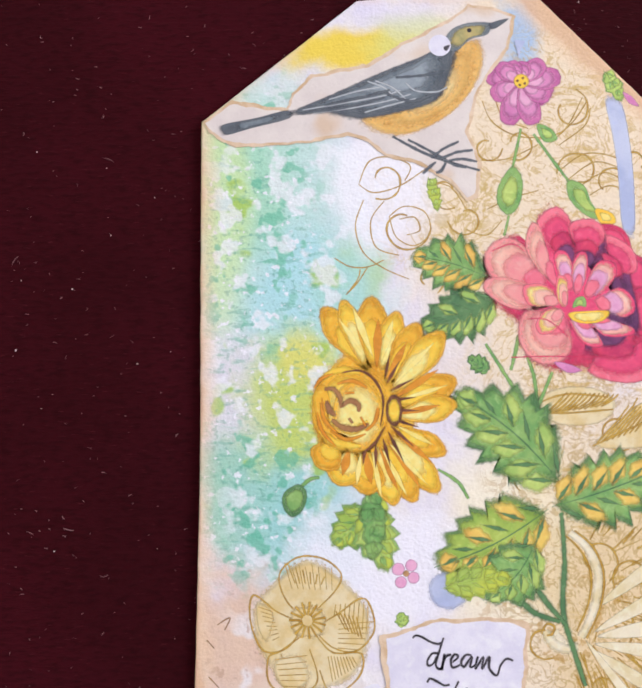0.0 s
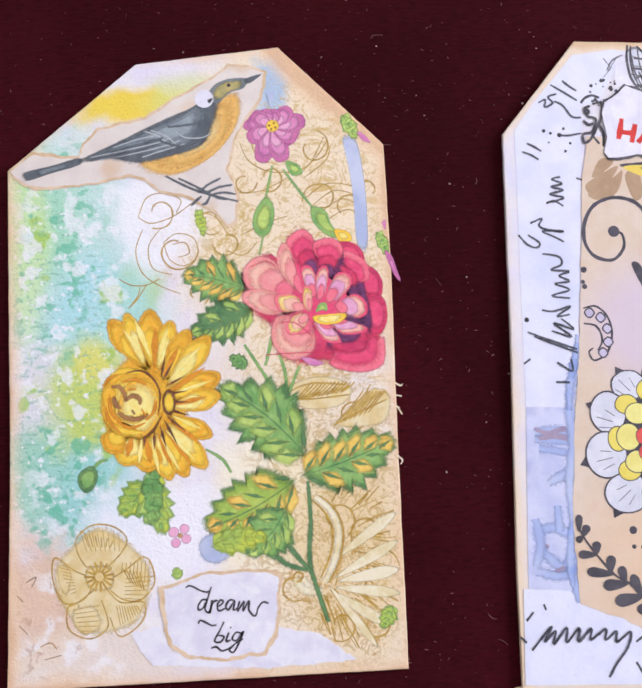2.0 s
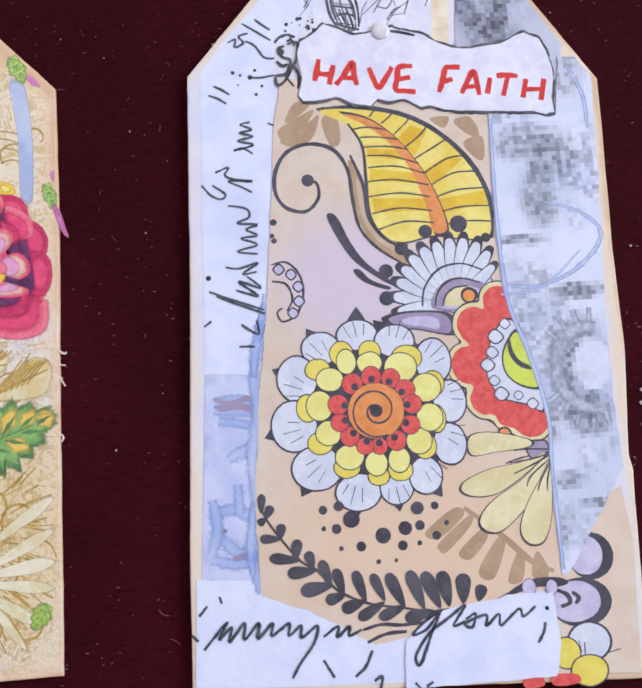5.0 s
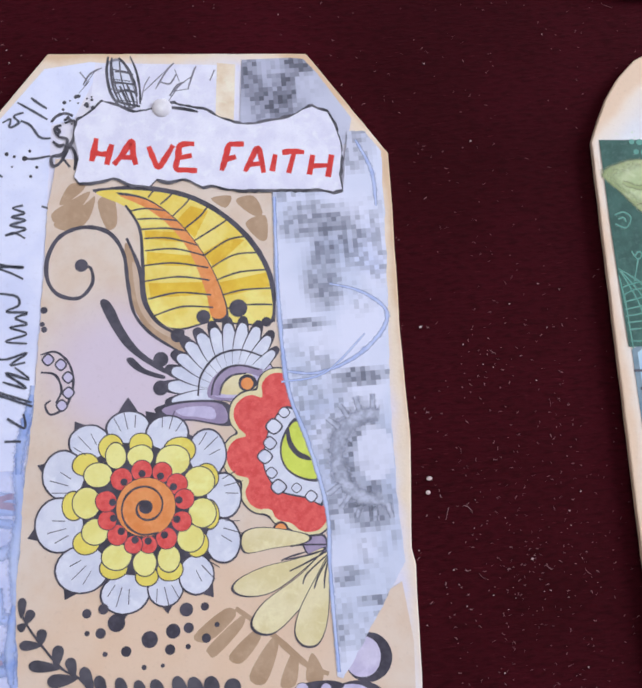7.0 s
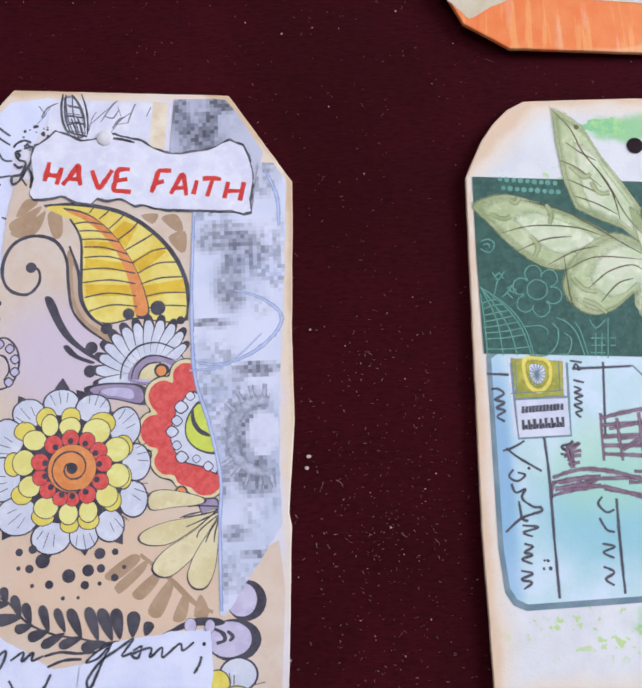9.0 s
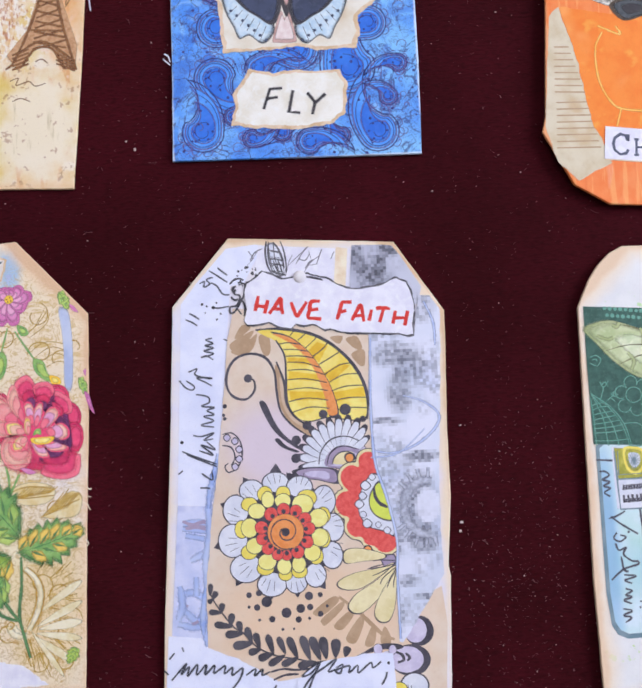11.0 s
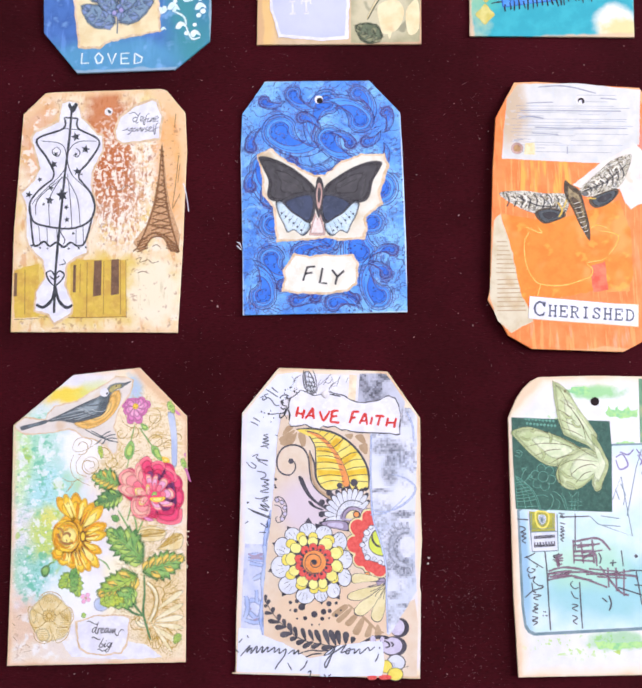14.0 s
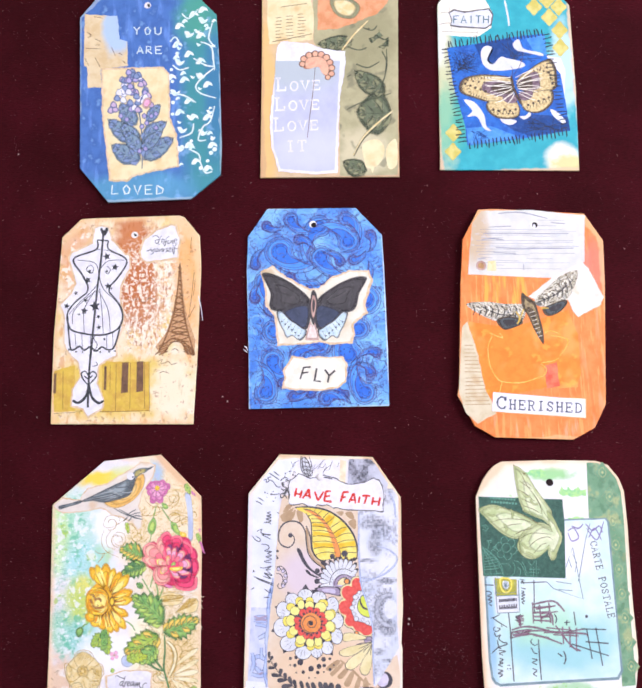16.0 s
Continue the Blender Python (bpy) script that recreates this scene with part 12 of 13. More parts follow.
tinted(botanical_scrap, "floret", (salvia[0], white,), [(-4.3, -8.8), (-2.9, -5.8), (-1, -6.6), (0, -9.1), (-2, -10.2)], scales=(1, 0.78))
tinted(botanical_scrap, "floret", (body_rose, pinks[2],), [(-4.4, -9.4), (-3, -5.1), (0.4, -4.6), (1.1, -8.2), (-1.6, -11.7)], scales=(1, 0.7))
tinted(botanical_scrap, "floret", (salvia[0], salvia[2],), [(-4.6, -15.9), (-3, -13.9), (-1.3, -16), (-3, -17.7)], scales=(1, 0.75))
tinted(botanical_scrap, "floret", (salvia[0], salvia[2],), [(-3.2, -20.3), (-1.6, -18.3), (0, -20.4), (-1.6, -22.1)], scales=(1, 0.75))
tinted(botanical_scrap, "floret", (salvia[0], salvia[2],), [(-6, -22.3), (-4.3, -20.4), (-2.7, -22.4), (-4.3, -24.1)], scales=(1, 0.75))
tinted(botanical_scrap, "floret", (salvia[0], salvia[2],), [(-0.5, -16.1), (1.1, -14.2), (2.7, -16.3), (1.1, -17.9)], scales=(1, 0.75))
tinted(botanical_scrap, "floret", (salvia[0], salvia[2],), [(2.2, -14.8), (3.8, -12.9), (5.5, -15), (3.8, -16.6)], scales=(1, 0.75))
tinted(botanical_scrap, "floret", (salvia[0], salvia[2],), [(-18.3, -15.2), (-16.7, -13.3), (-15, -15.4), (-16.6, -17)], scales=(1, 0.75))
tinted(botanical_scrap, "floret", (salvia[0], salvia[2],), [(-14.9, -17.5), (-13.2, -15.6), (-11.6, -17.7), (-13.2, -19.3)], scales=(1, 0.75))
tinted(botanical_scrap, "floret", (salvia[0], salvia[2],), [(2.2, -23.4), (3.8, -21.5), (5.5, -23.6), (3.8, -25.2)], scales=(1, 0.75))
tinted(botanical_scrap, "floret", (salvia[0], salvia[2],), [(-3.9, -35.9), (-2.3, -34), (-0.6, -36.1), (-2.3, -37.7)], scales=(1, 0.75))
tinted(botanical_scrap, "floret", (salvia[0], salvia[2],), [(-7.3, -37.2), (-5.7, -35.3), (-4, -37.4), (-5.6, -39)], scales=(1, 0.75))
strokes(loved_tag, "brush_letter", stencil, [[(-9.4, 40.5), (-7.6, 38), (-5.8, 40.3)], [(-7.6, 38), (-7.7, 35.6)], [(-1.3, 40), (-2.9, 38.2), (-2, 35.3), (-0.2, 35.6), (0.5, 38), (-1.3, 40)], [(3.1, 39.8), (3.3, 35.9), (4.9, 34.9), (6.6, 35.7), (6.8, 39.6)], [(-7.5, 23.4), (-5.7, 28), (-3.9, 23.2)], [(-6.8, 25), (-4.6, 24.9)], [(-2, 23.1), (-1.8, 27.8), (0.9, 27.2), (0.5, 25.6), (-1.6, 25.4), (1.4, 22.9)], [(7.2, 27.3), (3.6, 27.4), (3.6, 22.8), (7.1, 22.7)], [(3.6, 25.2), (6.4, 25.1)]], 1.0, smooth=False, taper=0.05, label='YOU ARE in white brush capitals')
strokes(loved_tag, "brush_letter", stencil, [[(-21.3, -57), (-21.7, -62.3), (-17.9, -62.2)], [(-13.3, -57.3), (-15.1, -59.4), (-14, -62.6), (-12, -62.2), (-11.2, -59.6), (-13.3, -57.3)], [(-8.8, -57.6), (-6.8, -63), (-4.8, -57.7)], [(1.7, -58), (-2.4, -58), (-2.3, -63.2), (1.7, -63.2)], [(-2.3, -60.5), (0.9, -60.6)], [(4.3, -58.2), (4.1, -63.5), (7.3, -62.8), (7.9, -60.5), (4.3, -58.2)]], 1.1, smooth=False, taper=0.05, label='LOVED in white brush capitals')


tan_collage = washes("tan_collage_paint", ("d8bc9c", "ccb08c"), [("e8bc74", 0.8, ("blob", -38, -20, 7, 60, 0.8, 70, 0.9)), ("d08a5c", 0.6, ("blob", 38, -40, 5, 24, 0.9, 90, 1.0))], rim=[("c89c7c", 0.6, 39, 65, 1.4)])
sage_paper = washes("sage_print_paper", ("b6ae8a", "a8a07e"), [("8a8664", 0.6, ("blob", 22, 20, 18, 22, 0.8, 90, 1.2)), ("d8ccac", 0.7, ("blob", 18, -50, 14, 14, 0.7, 110, 1.2)), ("6c6c58", 0.6, ("specks", 110, 0.58, 0.68))])
sage = [paint(a, b, 250, name="sage_leaf", soft=True) for a, b in (("4c5442", "3e4638"), ("6a725a", "5a624c"), ("8c8c6c", "7c7c60"))]
lilac_card = washes("lilac_grey_card", ("c0c2da", "b6b8d4"), [("b4bec4", 0.8, ("blob", -18, 4, 24, 16, 1.0, 40, 0.5)), ("cfd0ea", 0.7, ("blob", -14, -48, 20, 14, 1.0, 40, 0.5))])
peach = paint("e0a078", "d48c60", 200, name="peach_print", soft=True)
ginkgo = [paint(a, b, 300, name="ginkgo_print", soft=True) for a, b in (("c87c5c", "a86448"), ("e8b498", "dca088"))]


# ---- loveit tag ----
PRINT["soft"] = 0.35
loveit_tag = tag_thing("collage_tag", "tan floral tag with a lilac card of white words", 158.6, 349.4)
card(loveit_tag, [(-38.2, 50.3), (-24, 66.6), (28, 63.5), (41.7, 45.7), (38.7, -26.1), (37.3, -66.5), (-41.6, -63.3), (-38.9, 18.9)], tan_collage)
sheet(loveit_tag, "script_page", old_paper, [(-35, 52.7), (-10.1, 51.3), (-7.8, 36.2), (-9, 19.9), (-19.3, 19), (-34.4, 18.3), (-35.4, 31.7)], torn=0.5, thick=0.06, label='torn scrap of an old handwritten page')
strokes(loveit_tag, "script_bar", umber, [[(-30.5, 34.8), (-27.1, 34.9)], [(-24.3, 35.5), (-20.2, 35.6)], [(-17.4, 36.4), (-14.1, 36.5)], [(-30.6, 32.7), (-26.9, 32.8)], [(-24.4, 33.5), (-20.7, 33.6)], [(-17.5, 34.3), (-13.4, 34.4)], [(-30.6, 30.6), (-27.2, 30.7)], [(-24.4, 31.4), (-20.3, 31.4)], [(-17.5, 32.3), (-12.7, 32.3)], [(-30.7, 28.5), (-27.1, 28.6)], [(-24.5, 29.3), (-20.2, 29.4)], [(-17.6, 30.2), (-13.8, 30.3)], [(-30.7, 26.4), (-27.9, 26.6)], [(-24.5, 27.2), (-20.6, 27.3)], [(-17.7, 28.1), (-13.5, 28.2)], [(-30.8, 24.4), (-26.1, 24.4)], [(-24.6, 25.2), (-20.2, 25.2)], [(-17.7, 26), (-12.9, 26.1)], [(-30.8, 22.3), (-27.4, 22.4)], [(-24.7, 23.1), (-20.5, 23.2)], [(-17.8, 24), (-14.1, 24.1)], [(-30.9, 20.2), (-28.2, 20.4)], [(-24.7, 21), (-21.6, 21.1)], [(-17.8, 21.9), (-13.5, 21.9)], [(-26.9, 41.7), (-11.7, 43.1)], [(-33, 19.7), (-19.2, 21.9), (-9.6, 23.6)]], 0.45, taper=0.1)
sage_print = sheet(loveit_tag, "print_paper", sage_paper, [(-7.9, 54.2), (42.2, 51.3), (36.6, -65.4), (3.6, -64.5), (5.4, -14.4), (-8.4, 18.4)], torn=0.4, thick=0.06, label='faded sage green floral print paper')
sheet(loveit_tag, "peach_patch", peach, [(-5.3, 49.5), (42.1, 48.3), (29.1, 34.1), (15.2, 28.9), (5.5, 25.8), (-6.1, 25.7)], torn=0.7, thick=0.03)
tinted(sage_print, "pale_bloom", (sage[2], pale_gold,), [(2.1, 46.1), (13.1, 45.5), (19.7, 39.1), (15.3, 31.9), (7.2, 33.1), (2.6, 38.6)], scales=(1, 0.8))
leaf(sage_print, (sage[0], sage[1], sage[2],), (35.5, -27.4), (13.7, -26.3), 25.31, teeth=4)
leaf(sage_print, (sage[0], sage[1], sage[2],), (32.3, -15.8), (14.1, -0.4), 12.06, teeth=4)
leaf(sage_print, (sage[0], sage[1], sage[2],), (19.6, -62.5), (5.2, -55.6), 10.56, teeth=4)
leaf(sage_print, (sage[0], sage[1], sage[2],), (35, 13.1), (23.3, 25.5), 9.47, teeth=4)
leaf(sage_print, (sage[0], sage[1], sage[2],), (14.8, 18.6), (-7.1, 16.9), 9.52, teeth=4)
tinted(sage_print, "bloom_petal", (sage[1], sage_paper,), [(16.8, 19.4), (21.3, 23.6), (28.3, 25.6), (29.4, 22.1), (23, 18.7)], scales=(1, 0.93))
tinted(sage_print, "bloom_petal", (sage[1], sage_paper,), [(22.7, 12.3), (26.7, 17.1), (32.8, 20), (33.8, 17), (28.2, 12.9)], scales=(1, 0.93))
tinted(sage_print, "bloom_petal", (sage[1], sage_paper,), [(10.5, 11.5), (15.3, 12.3), (22.7, 10.8), (23.9, 7.1), (17.1, 7.1)], scales=(1, 0.93))
tinted(sage_print, "bloom_petal", (sage[1], sage_paper,), [(23.3, 7.2), (27.6, 9.9), (34.2, 10.5), (35.2, 7.2), (29.2, 5.3)], scales=(1, 0.93))
tinted(sage_print, "bloom_petal", (sage[1], sage_paper,), [(16.1, 3), (20.5, 3.1), (27.2, 1), (28.3, -2.4), (22.1, -1.7)], scales=(1, 0.93))
tinted(sage_print, "bloom_petal", (sage[1], sage_paper,), [(9.9, 18.6), (13.5, 23.5), (19.1, 26.6), (19.9, 23.9), (14.9, 19.7)], scales=(1, 0.93))
tinted(sage_print, "bloom_petal", (sage[1], sage_paper,), [(29.2, 23.4), (32.6, 22.4), (37.8, 19.8), (38.7, 17.1), (33.9, 18.6)], scales=(1, 0.93))
strokes(sage_print, "bloom_line", sage[0], [[(15.6, 3.2), (22.2, 0.6), (29.1, 3.9)], [(10.6, 14.4), (17.3, 11.9), (22.1, 13.1)], [(27.2, 20.9), (32.5, 17.6), (35.2, 19)], [(30.8, 10.4), (33.2, 4.4), (32.2, -2.8)], [(20.6, 25.7), (25.9, 23.9), (28.8, 26.7)]], 1.0)
strokes(sage_print, "stem", pale_gold, [[(12, -52.4), (17.8, -42.1), (26.1, -34), (35.5, -26.7)], [(7.8, 12.4), (14.9, 21.5), (23.5, 30)]], 1.5, taper=0.2)
strokes(sage_print, "stem", sage[0], [[(9.1, -24.6), (17.3, -20.8), (26.8, -18.4), (35, -15.9)], [(33.5, 11.7), (32.9, -1.4), (27.5, -17)], [(9.9, -4.5), (12.6, -3.2)], [(12, -53.1), (17.7, -43.5), (26, -35.5)]], 0.8)
shapes(loveit_tag, "brush_daub", old_paper, [[(17.6, -46.3), (25.7, -43.9), (29.4, -49.7), (26.4, -58), (19.6, -60.4), (17.9, -54.8)], [(30.7, -49.8), (36.3, -44.4), (36.3, -58.5), (31.5, -61)], [(21.1, -56.3), (22.2, -63.4), (23.8, -56.5)]])
sheet(loveit_tag, "torn_edge", white, [(-30.3, 15.9), (-27.5, 19.7), (-12.5, 17.9), (-3.1, 13.7), (9.8, 11.5), (8.9, -0.1), (5.3, -17.3), (2.3, -62.4), (-9.6, -62.9), (-30.8, -60.1), (-34.5, -46.6), (-35.5, -32.4), (-33.8, -15.2), (-31.3, 2)], torn=0.7, thick=0.12)
word_card = sheet(loveit_tag, "word_card", lilac_card, [(-31.2, 7.6), (6.2, 5.6), (4.3, -17.2), (0.8, -60.7), (-9.6, -61.3), (-29.7, -58.6), (-33.2, -46.7), (-33.9, -32.4), (-32.4, -15.3)], torn=0.3, thick=0.05)
slab(word_card, "word_initial", white, "L", -31.6, -11, 7.6, 8.0, 1.35)
slab(word_card, "word_letters", white, "OVE", -23.3, -11.5, 5.6, 6.4, 1.05)
slab(word_card, "word_initial", white, "L", -32.6, -23.1, 7.6, 8.0, 1.35)
slab(word_card, "word_letters", white, "OVE", -24.3, -23.5, 5.6, 6.4, 1.05)
slab(word_card, "word_initial", white, "L", -33.6, -35.6, 7.6, 8.0, 1.35)
slab(word_card, "word_letters", white, "OVE", -25.3, -36, 5.6, 6.4, 1.05)
slab(word_card, "word_letters", white, "IT", -26.5, -48.4, 6.2, 6.6, 1.05)
strokes(loveit_tag, "ginkgo_stem", umber, [[(-8.2, 2.3), (-10.1, -13.6), (-12.3, -27.8), (-14, -40.5)]], 0.5)
ginkgo_leaf = tinted(loveit_tag, "ginkgo_leaf", (ginkgo[0], ginkgo[1]), [(-15.4, 2.6), (-14.6, 8.5), (-9.3, 10.2), (-3.4, 9.3), (-0.2, 5.8), (1.2, 0.4), (-0.6, -4.4), (-3.8, -2.2), (-5.8, 2.1), (-8.7, 2.3), (-12.2, 1.3)], scales=(1, 0.9))
for x, y, rad in [(-15.6, 4.8, 2.1), (-14.6, 8.0, 2.31), (-11.6, 10.1, 2.31), (-7.9, 10.7, 2.3), (-4.5, 10.2, 2.3), (-1.5, 8.1, 2.4), (0.4, 4.9, 2.3), (1.3, 1.5, 2.2), (1.1, -2.2, 2.1), (-1.1, -4.3, 1.8)]:
    tinted(ginkgo_leaf, "leaf_lobe", (umber, ginkgo[1]), circle(x, y, rad, 14), scales=(1, 0.8))
tinted(ginkgo_leaf, "leaf_heart", (ginkgo[1],), [(-15.4, 2.6), (-14.6, 8.5), (-9.3, 10.2), (-3.4, 9.3), (-0.2, 5.8), (1.2, 0.4), (-0.6, -4.4), (-3.8, -2.2), (-5.8, 2.1), (-8.7, 2.3), (-12.2, 1.3)], scales=(0.86,))


teal_card = washes("teal_tag_paint", ("2e9fb0", "3aacba"), [("d8d0a0", 0.85, ("blob", -36, 10, 7, 60, 0.8, 110, 1.3)), ("e8e8e8", 0.8, ("blob", -38, 24, 6, 18, 0.7, 110, 1.3)), ("cce0e4", 0.8, ("blob", 34, 4, 8, 26, 0.7, 100, 1.3)), ("5ab89c", 0.7, ("blob", -34, -28, 9, 20, 0.8, 100, 1.2)), ("f0e8dc", 0.95, ("blob", 29, -52, 10, 8, 0.5, 90, 1.0)), ("dcc468", 0.7, ("blob", 32, -56, 10, 5, 0.8, 200, 1.4))],
                   rim=[("e0bc98", 0.85, 39, 58.5, 1.4)], rough=0.5)
mustard = paint("c8b85c", "d8cc80", 200, name="mustard_stencil", soft=True)
royal = [paint(a, b, 200, name="royal_blue_paper") for a, b in (("2a6cc8", "2458b0"), ("1c4890", "163c7c"), ("5094e0", "4080d0"))]
tan_wing = [paint(a, b, 700, name="tan_wing_print", soft=True) for a, b in (("5a4a40", "42342e"), ("e0cc9c", "b89c6c"), ("8c7480", "5c4858"))]
thread = paint("22242c", "343640", 300, 0.7, name="black_thread")


# ---- teal tag ----
PRINT["soft"] = 0.2
teal_tag = tag_thing("collage_tag", "teal tag with a tan butterfly on stitched blue patch", 259.2, 342.0)
card(teal_tag, [(-36.2, 44.5), (-22.8, 60.3), (28.2, 57.4), (40.1, 40.7), (39.6, -10.6), (37.4, -60.3), (-40.2, -56.1), (-38.1, -6.5)], teal_card)
sheet(teal_tag, "map_scrap", cream_white, [(-35.9, 45.4), (-31.8, 51.2), (-8.8, 48.4), (-4.7, 39.2), (-5.8, 29), (-14.5, 23.6), (-34.6, 26.1), (-36.1, 33.6)], torn=0.6, thick=0.05, label='cream scrap printed with thin lines')
strokes(teal_tag, "map_line", umber, [[(-34.5, 40.2), (-22.9, 40.2)], [(-35.6, 32.8), (-29.4, 33.2), (-29.1, 27.3)], [(-29.3, 46.6), (-29.5, 39.1)], [(-34.5, 28.3), (-14.3, 26.5)], [(-14.1, 29.4), (-13.7, 25)]], 0.35)
tinted(teal_tag, "stencil_tile", (mustard,), [(14.9, 41.1), (17.3, 43.6), (20.2, 46.7), (22.6, 43.3), (24.6, 40.5), (21.9, 37.7), (19.3, 35.2), (17.1, 38)], scales=(1,))
tinted(teal_tag, "stencil_tile", (mustard,), [(23.1, 34), (25.5, 36.5), (28.4, 39.6), (30.9, 36.2), (32.8, 33.4), (30.1, 30.6), (27.5, 28.1), (25.3, 30.9)], scales=(1,))
tinted(teal_tag, "stencil_tile", (mustard,), [(29, 40.3), (31.4, 42.8), (34.3, 45.9), (36.7, 42.5), (38.7, 39.7), (36, 36.9), (33.4, 34.4), (31.2, 37.2)], scales=(1,))
tinted(teal_tag, "stencil_tile", (mustard,), [(28.5, 25.6), (30.9, 28.1), (33.8, 31.2), (36.2, 27.8), (38.1, 25.1), (35.5, 22.3), (32.9, 19.8), (30.7, 22.5)], scales=(1,))
tinted(teal_tag, "stencil_tile", (mustard,), [(28.1, 14.7), (30.4, 17.2), (33.3, 20.2), (35.7, 16.9), (37.7, 14.1), (35, 11.4), (32.4, 8.9), (30.2, 11.6)], scales=(1,))
tinted(teal_tag, "stencil_tile", (mustard,), [(22.6, 45.1), (25, 47.6), (27.9, 50.7), (30.4, 47.3), (32.3, 44.5), (29.7, 41.7), (27.1, 39.2), (24.8, 42)], scales=(1,))
tinted(teal_tag, "stencil_tile", (mustard,), [(-36.2, -34.2), (-33.9, -31.8), (-31.1, -28.8), (-28.6, -32.1), (-26.7, -34.7), (-29.2, -37.4), (-31.7, -39.8), (-34, -37.1)], scales=(1,))
tinted(teal_tag, "stencil_tile", (mustard,), [(-37.1, -45.4), (-34.8, -43), (-32, -40.1), (-29.6, -43.3), (-27.6, -45.9), (-30.1, -48.5), (-32.7, -50.9), (-34.9, -48.3)], scales=(1,))
sheet(teal_tag, "white_daub", white, [(11.3, 17.8), (14.6, 16.1), (24.8, 10.5), (32.6, 7.9), (34.7, 0.6), (32.6, -16.5), (29.1, -36.1), (27.9, -17.7), (18.2, 11.6)], torn=0.8, thick=0.02)
blue_patch = sheet(teal_tag, "blue_patch", royal[0], [(-32.1, 17.9), (-16.1, 19.3), (4.3, 22.5), (24.5, 23.6), (24.7, 9), (31.8, -2.1), (34.3, -36.3), (10.5, -39.4), (-24, -42.5), (-25, -27.7), (-29.7, -6.1)], torn=0.5, thick=0.12, label='royal blue patchwork piece sewn with black stitches')
shapes(blue_patch, "blue_piece", royal[1], [[(-16.1, 19), (4.3, 22.2), (11.6, 11.9), (1.6, 3.8), (-10.4, 4.4), (-13.3, 10.4)], [(-4.6, -28.8), (12.8, -25.4), (33.7, -27.9), (34.3, -36.3), (11.8, -38.7), (2.9, -34.8)]], smooth=False)
shapes(blue_patch, "blue_piece", royal[2], [[(13.6, 21.3), (24.4, 22.9), (24.5, 9.8), (17.1, 13.8)], [(-24, -32), (-10.1, -31.3), (6.5, -39.2), (-23.3, -42.2)]], smooth=False)
strokes(blue_patch, "crackle", royal[1], [[(-29.5, 4.6), (-18.6, 13.7), (-17.3, 13.2), (-29.8, 6.3)], [(-18.6, 7.7), (-16.1, 14.4), (-23.3, 16), (-19.4, 9.5)], [(-14.6, 11.5), (-27.9, 1.9), (-17.7, 9.6), (-24.7, 6.3)], [(-22, 11.1), (-22.4, 9.5), (-19.3, 7.5), (-26.5, 9.8)], [(-24.7, 9.2), (-29.2, 11.8), (-23.2, 11), (-27.9, 8.7)], [(-28.5, 7.4), (-15.4, 1.2), (-21.9, 4.2), (-29.7, 14.7)], [(-17.1, 7.7), (-28.4, 2.5), (-19.9, 8.4), (-30, 3.7)], [(-28.5, 7.1), (-15.7, 7), (-19.2, 7.1), (-27, 6.3)], [(-23.5, 14.8), (-19.7, 4.2), (-24.1, 5.6), (-21.6, 6.5)], [(-24.6, 3), (-25.4, 14.9), (-19.9, 13.8), (-23.2, 6.7)], [(-28, 14.8), (-18.9, 4.6), (-17.4, 11.3), (-22.2, 9.5)], [(-22.2, 5.9), (-29.2, 12), (-28, 7.4), (-25.7, 13.9)], [(-28.6, 3.2), (-28, 10.1), (-14.6, 4.8), (-15.4, 15.1)], [(-27.9, 7.5), (-14.1, 12.9), (-22.3, 1.7), (-29.9, 9.2)], [(-17.8, -40.8), (-20.6, -33.4), (-20.2, -38.3)], [(-13.1, -33.5), (-20.8, -39.6), (-12.5, -36.9)], [(-16.4, -38.7), (-12.5, -38.4), (-18.2, -34.3)], [(-13.6, -37.2), (-17, -34.3), (-18.6, -34.3)], [(-11.7, -38.8), (-20.3, -34.4), (-21.6, -34.1)], [(-13.3, -38.9), (-20, -34.2), (-18.4, -39.7)], [(-17.2, -37), (-18.4, -35.7), (-20.5, -40.9)], [(20.3, -32.8), (13.1, -35.6), (8.8, -33.5)], [(25.3, -32.2), (25.1, -33.8), (21.2, -27.5)], [(8.6, -33.9), (29.8, -33.7), (13.2, -34.2)], [(28.5, -31.8), (27.5, -34.9), (17.1, -33.5)], [(12.9, -33.2), (28.8, -32.7), (27.2, -37)], [(23.4, -34.9), (18.3, -36.1), (12.7, -34.3)], [(28.6, -28.6), (31.4, -31.4), (22, -27.6)]], 0.5, smooth=False)
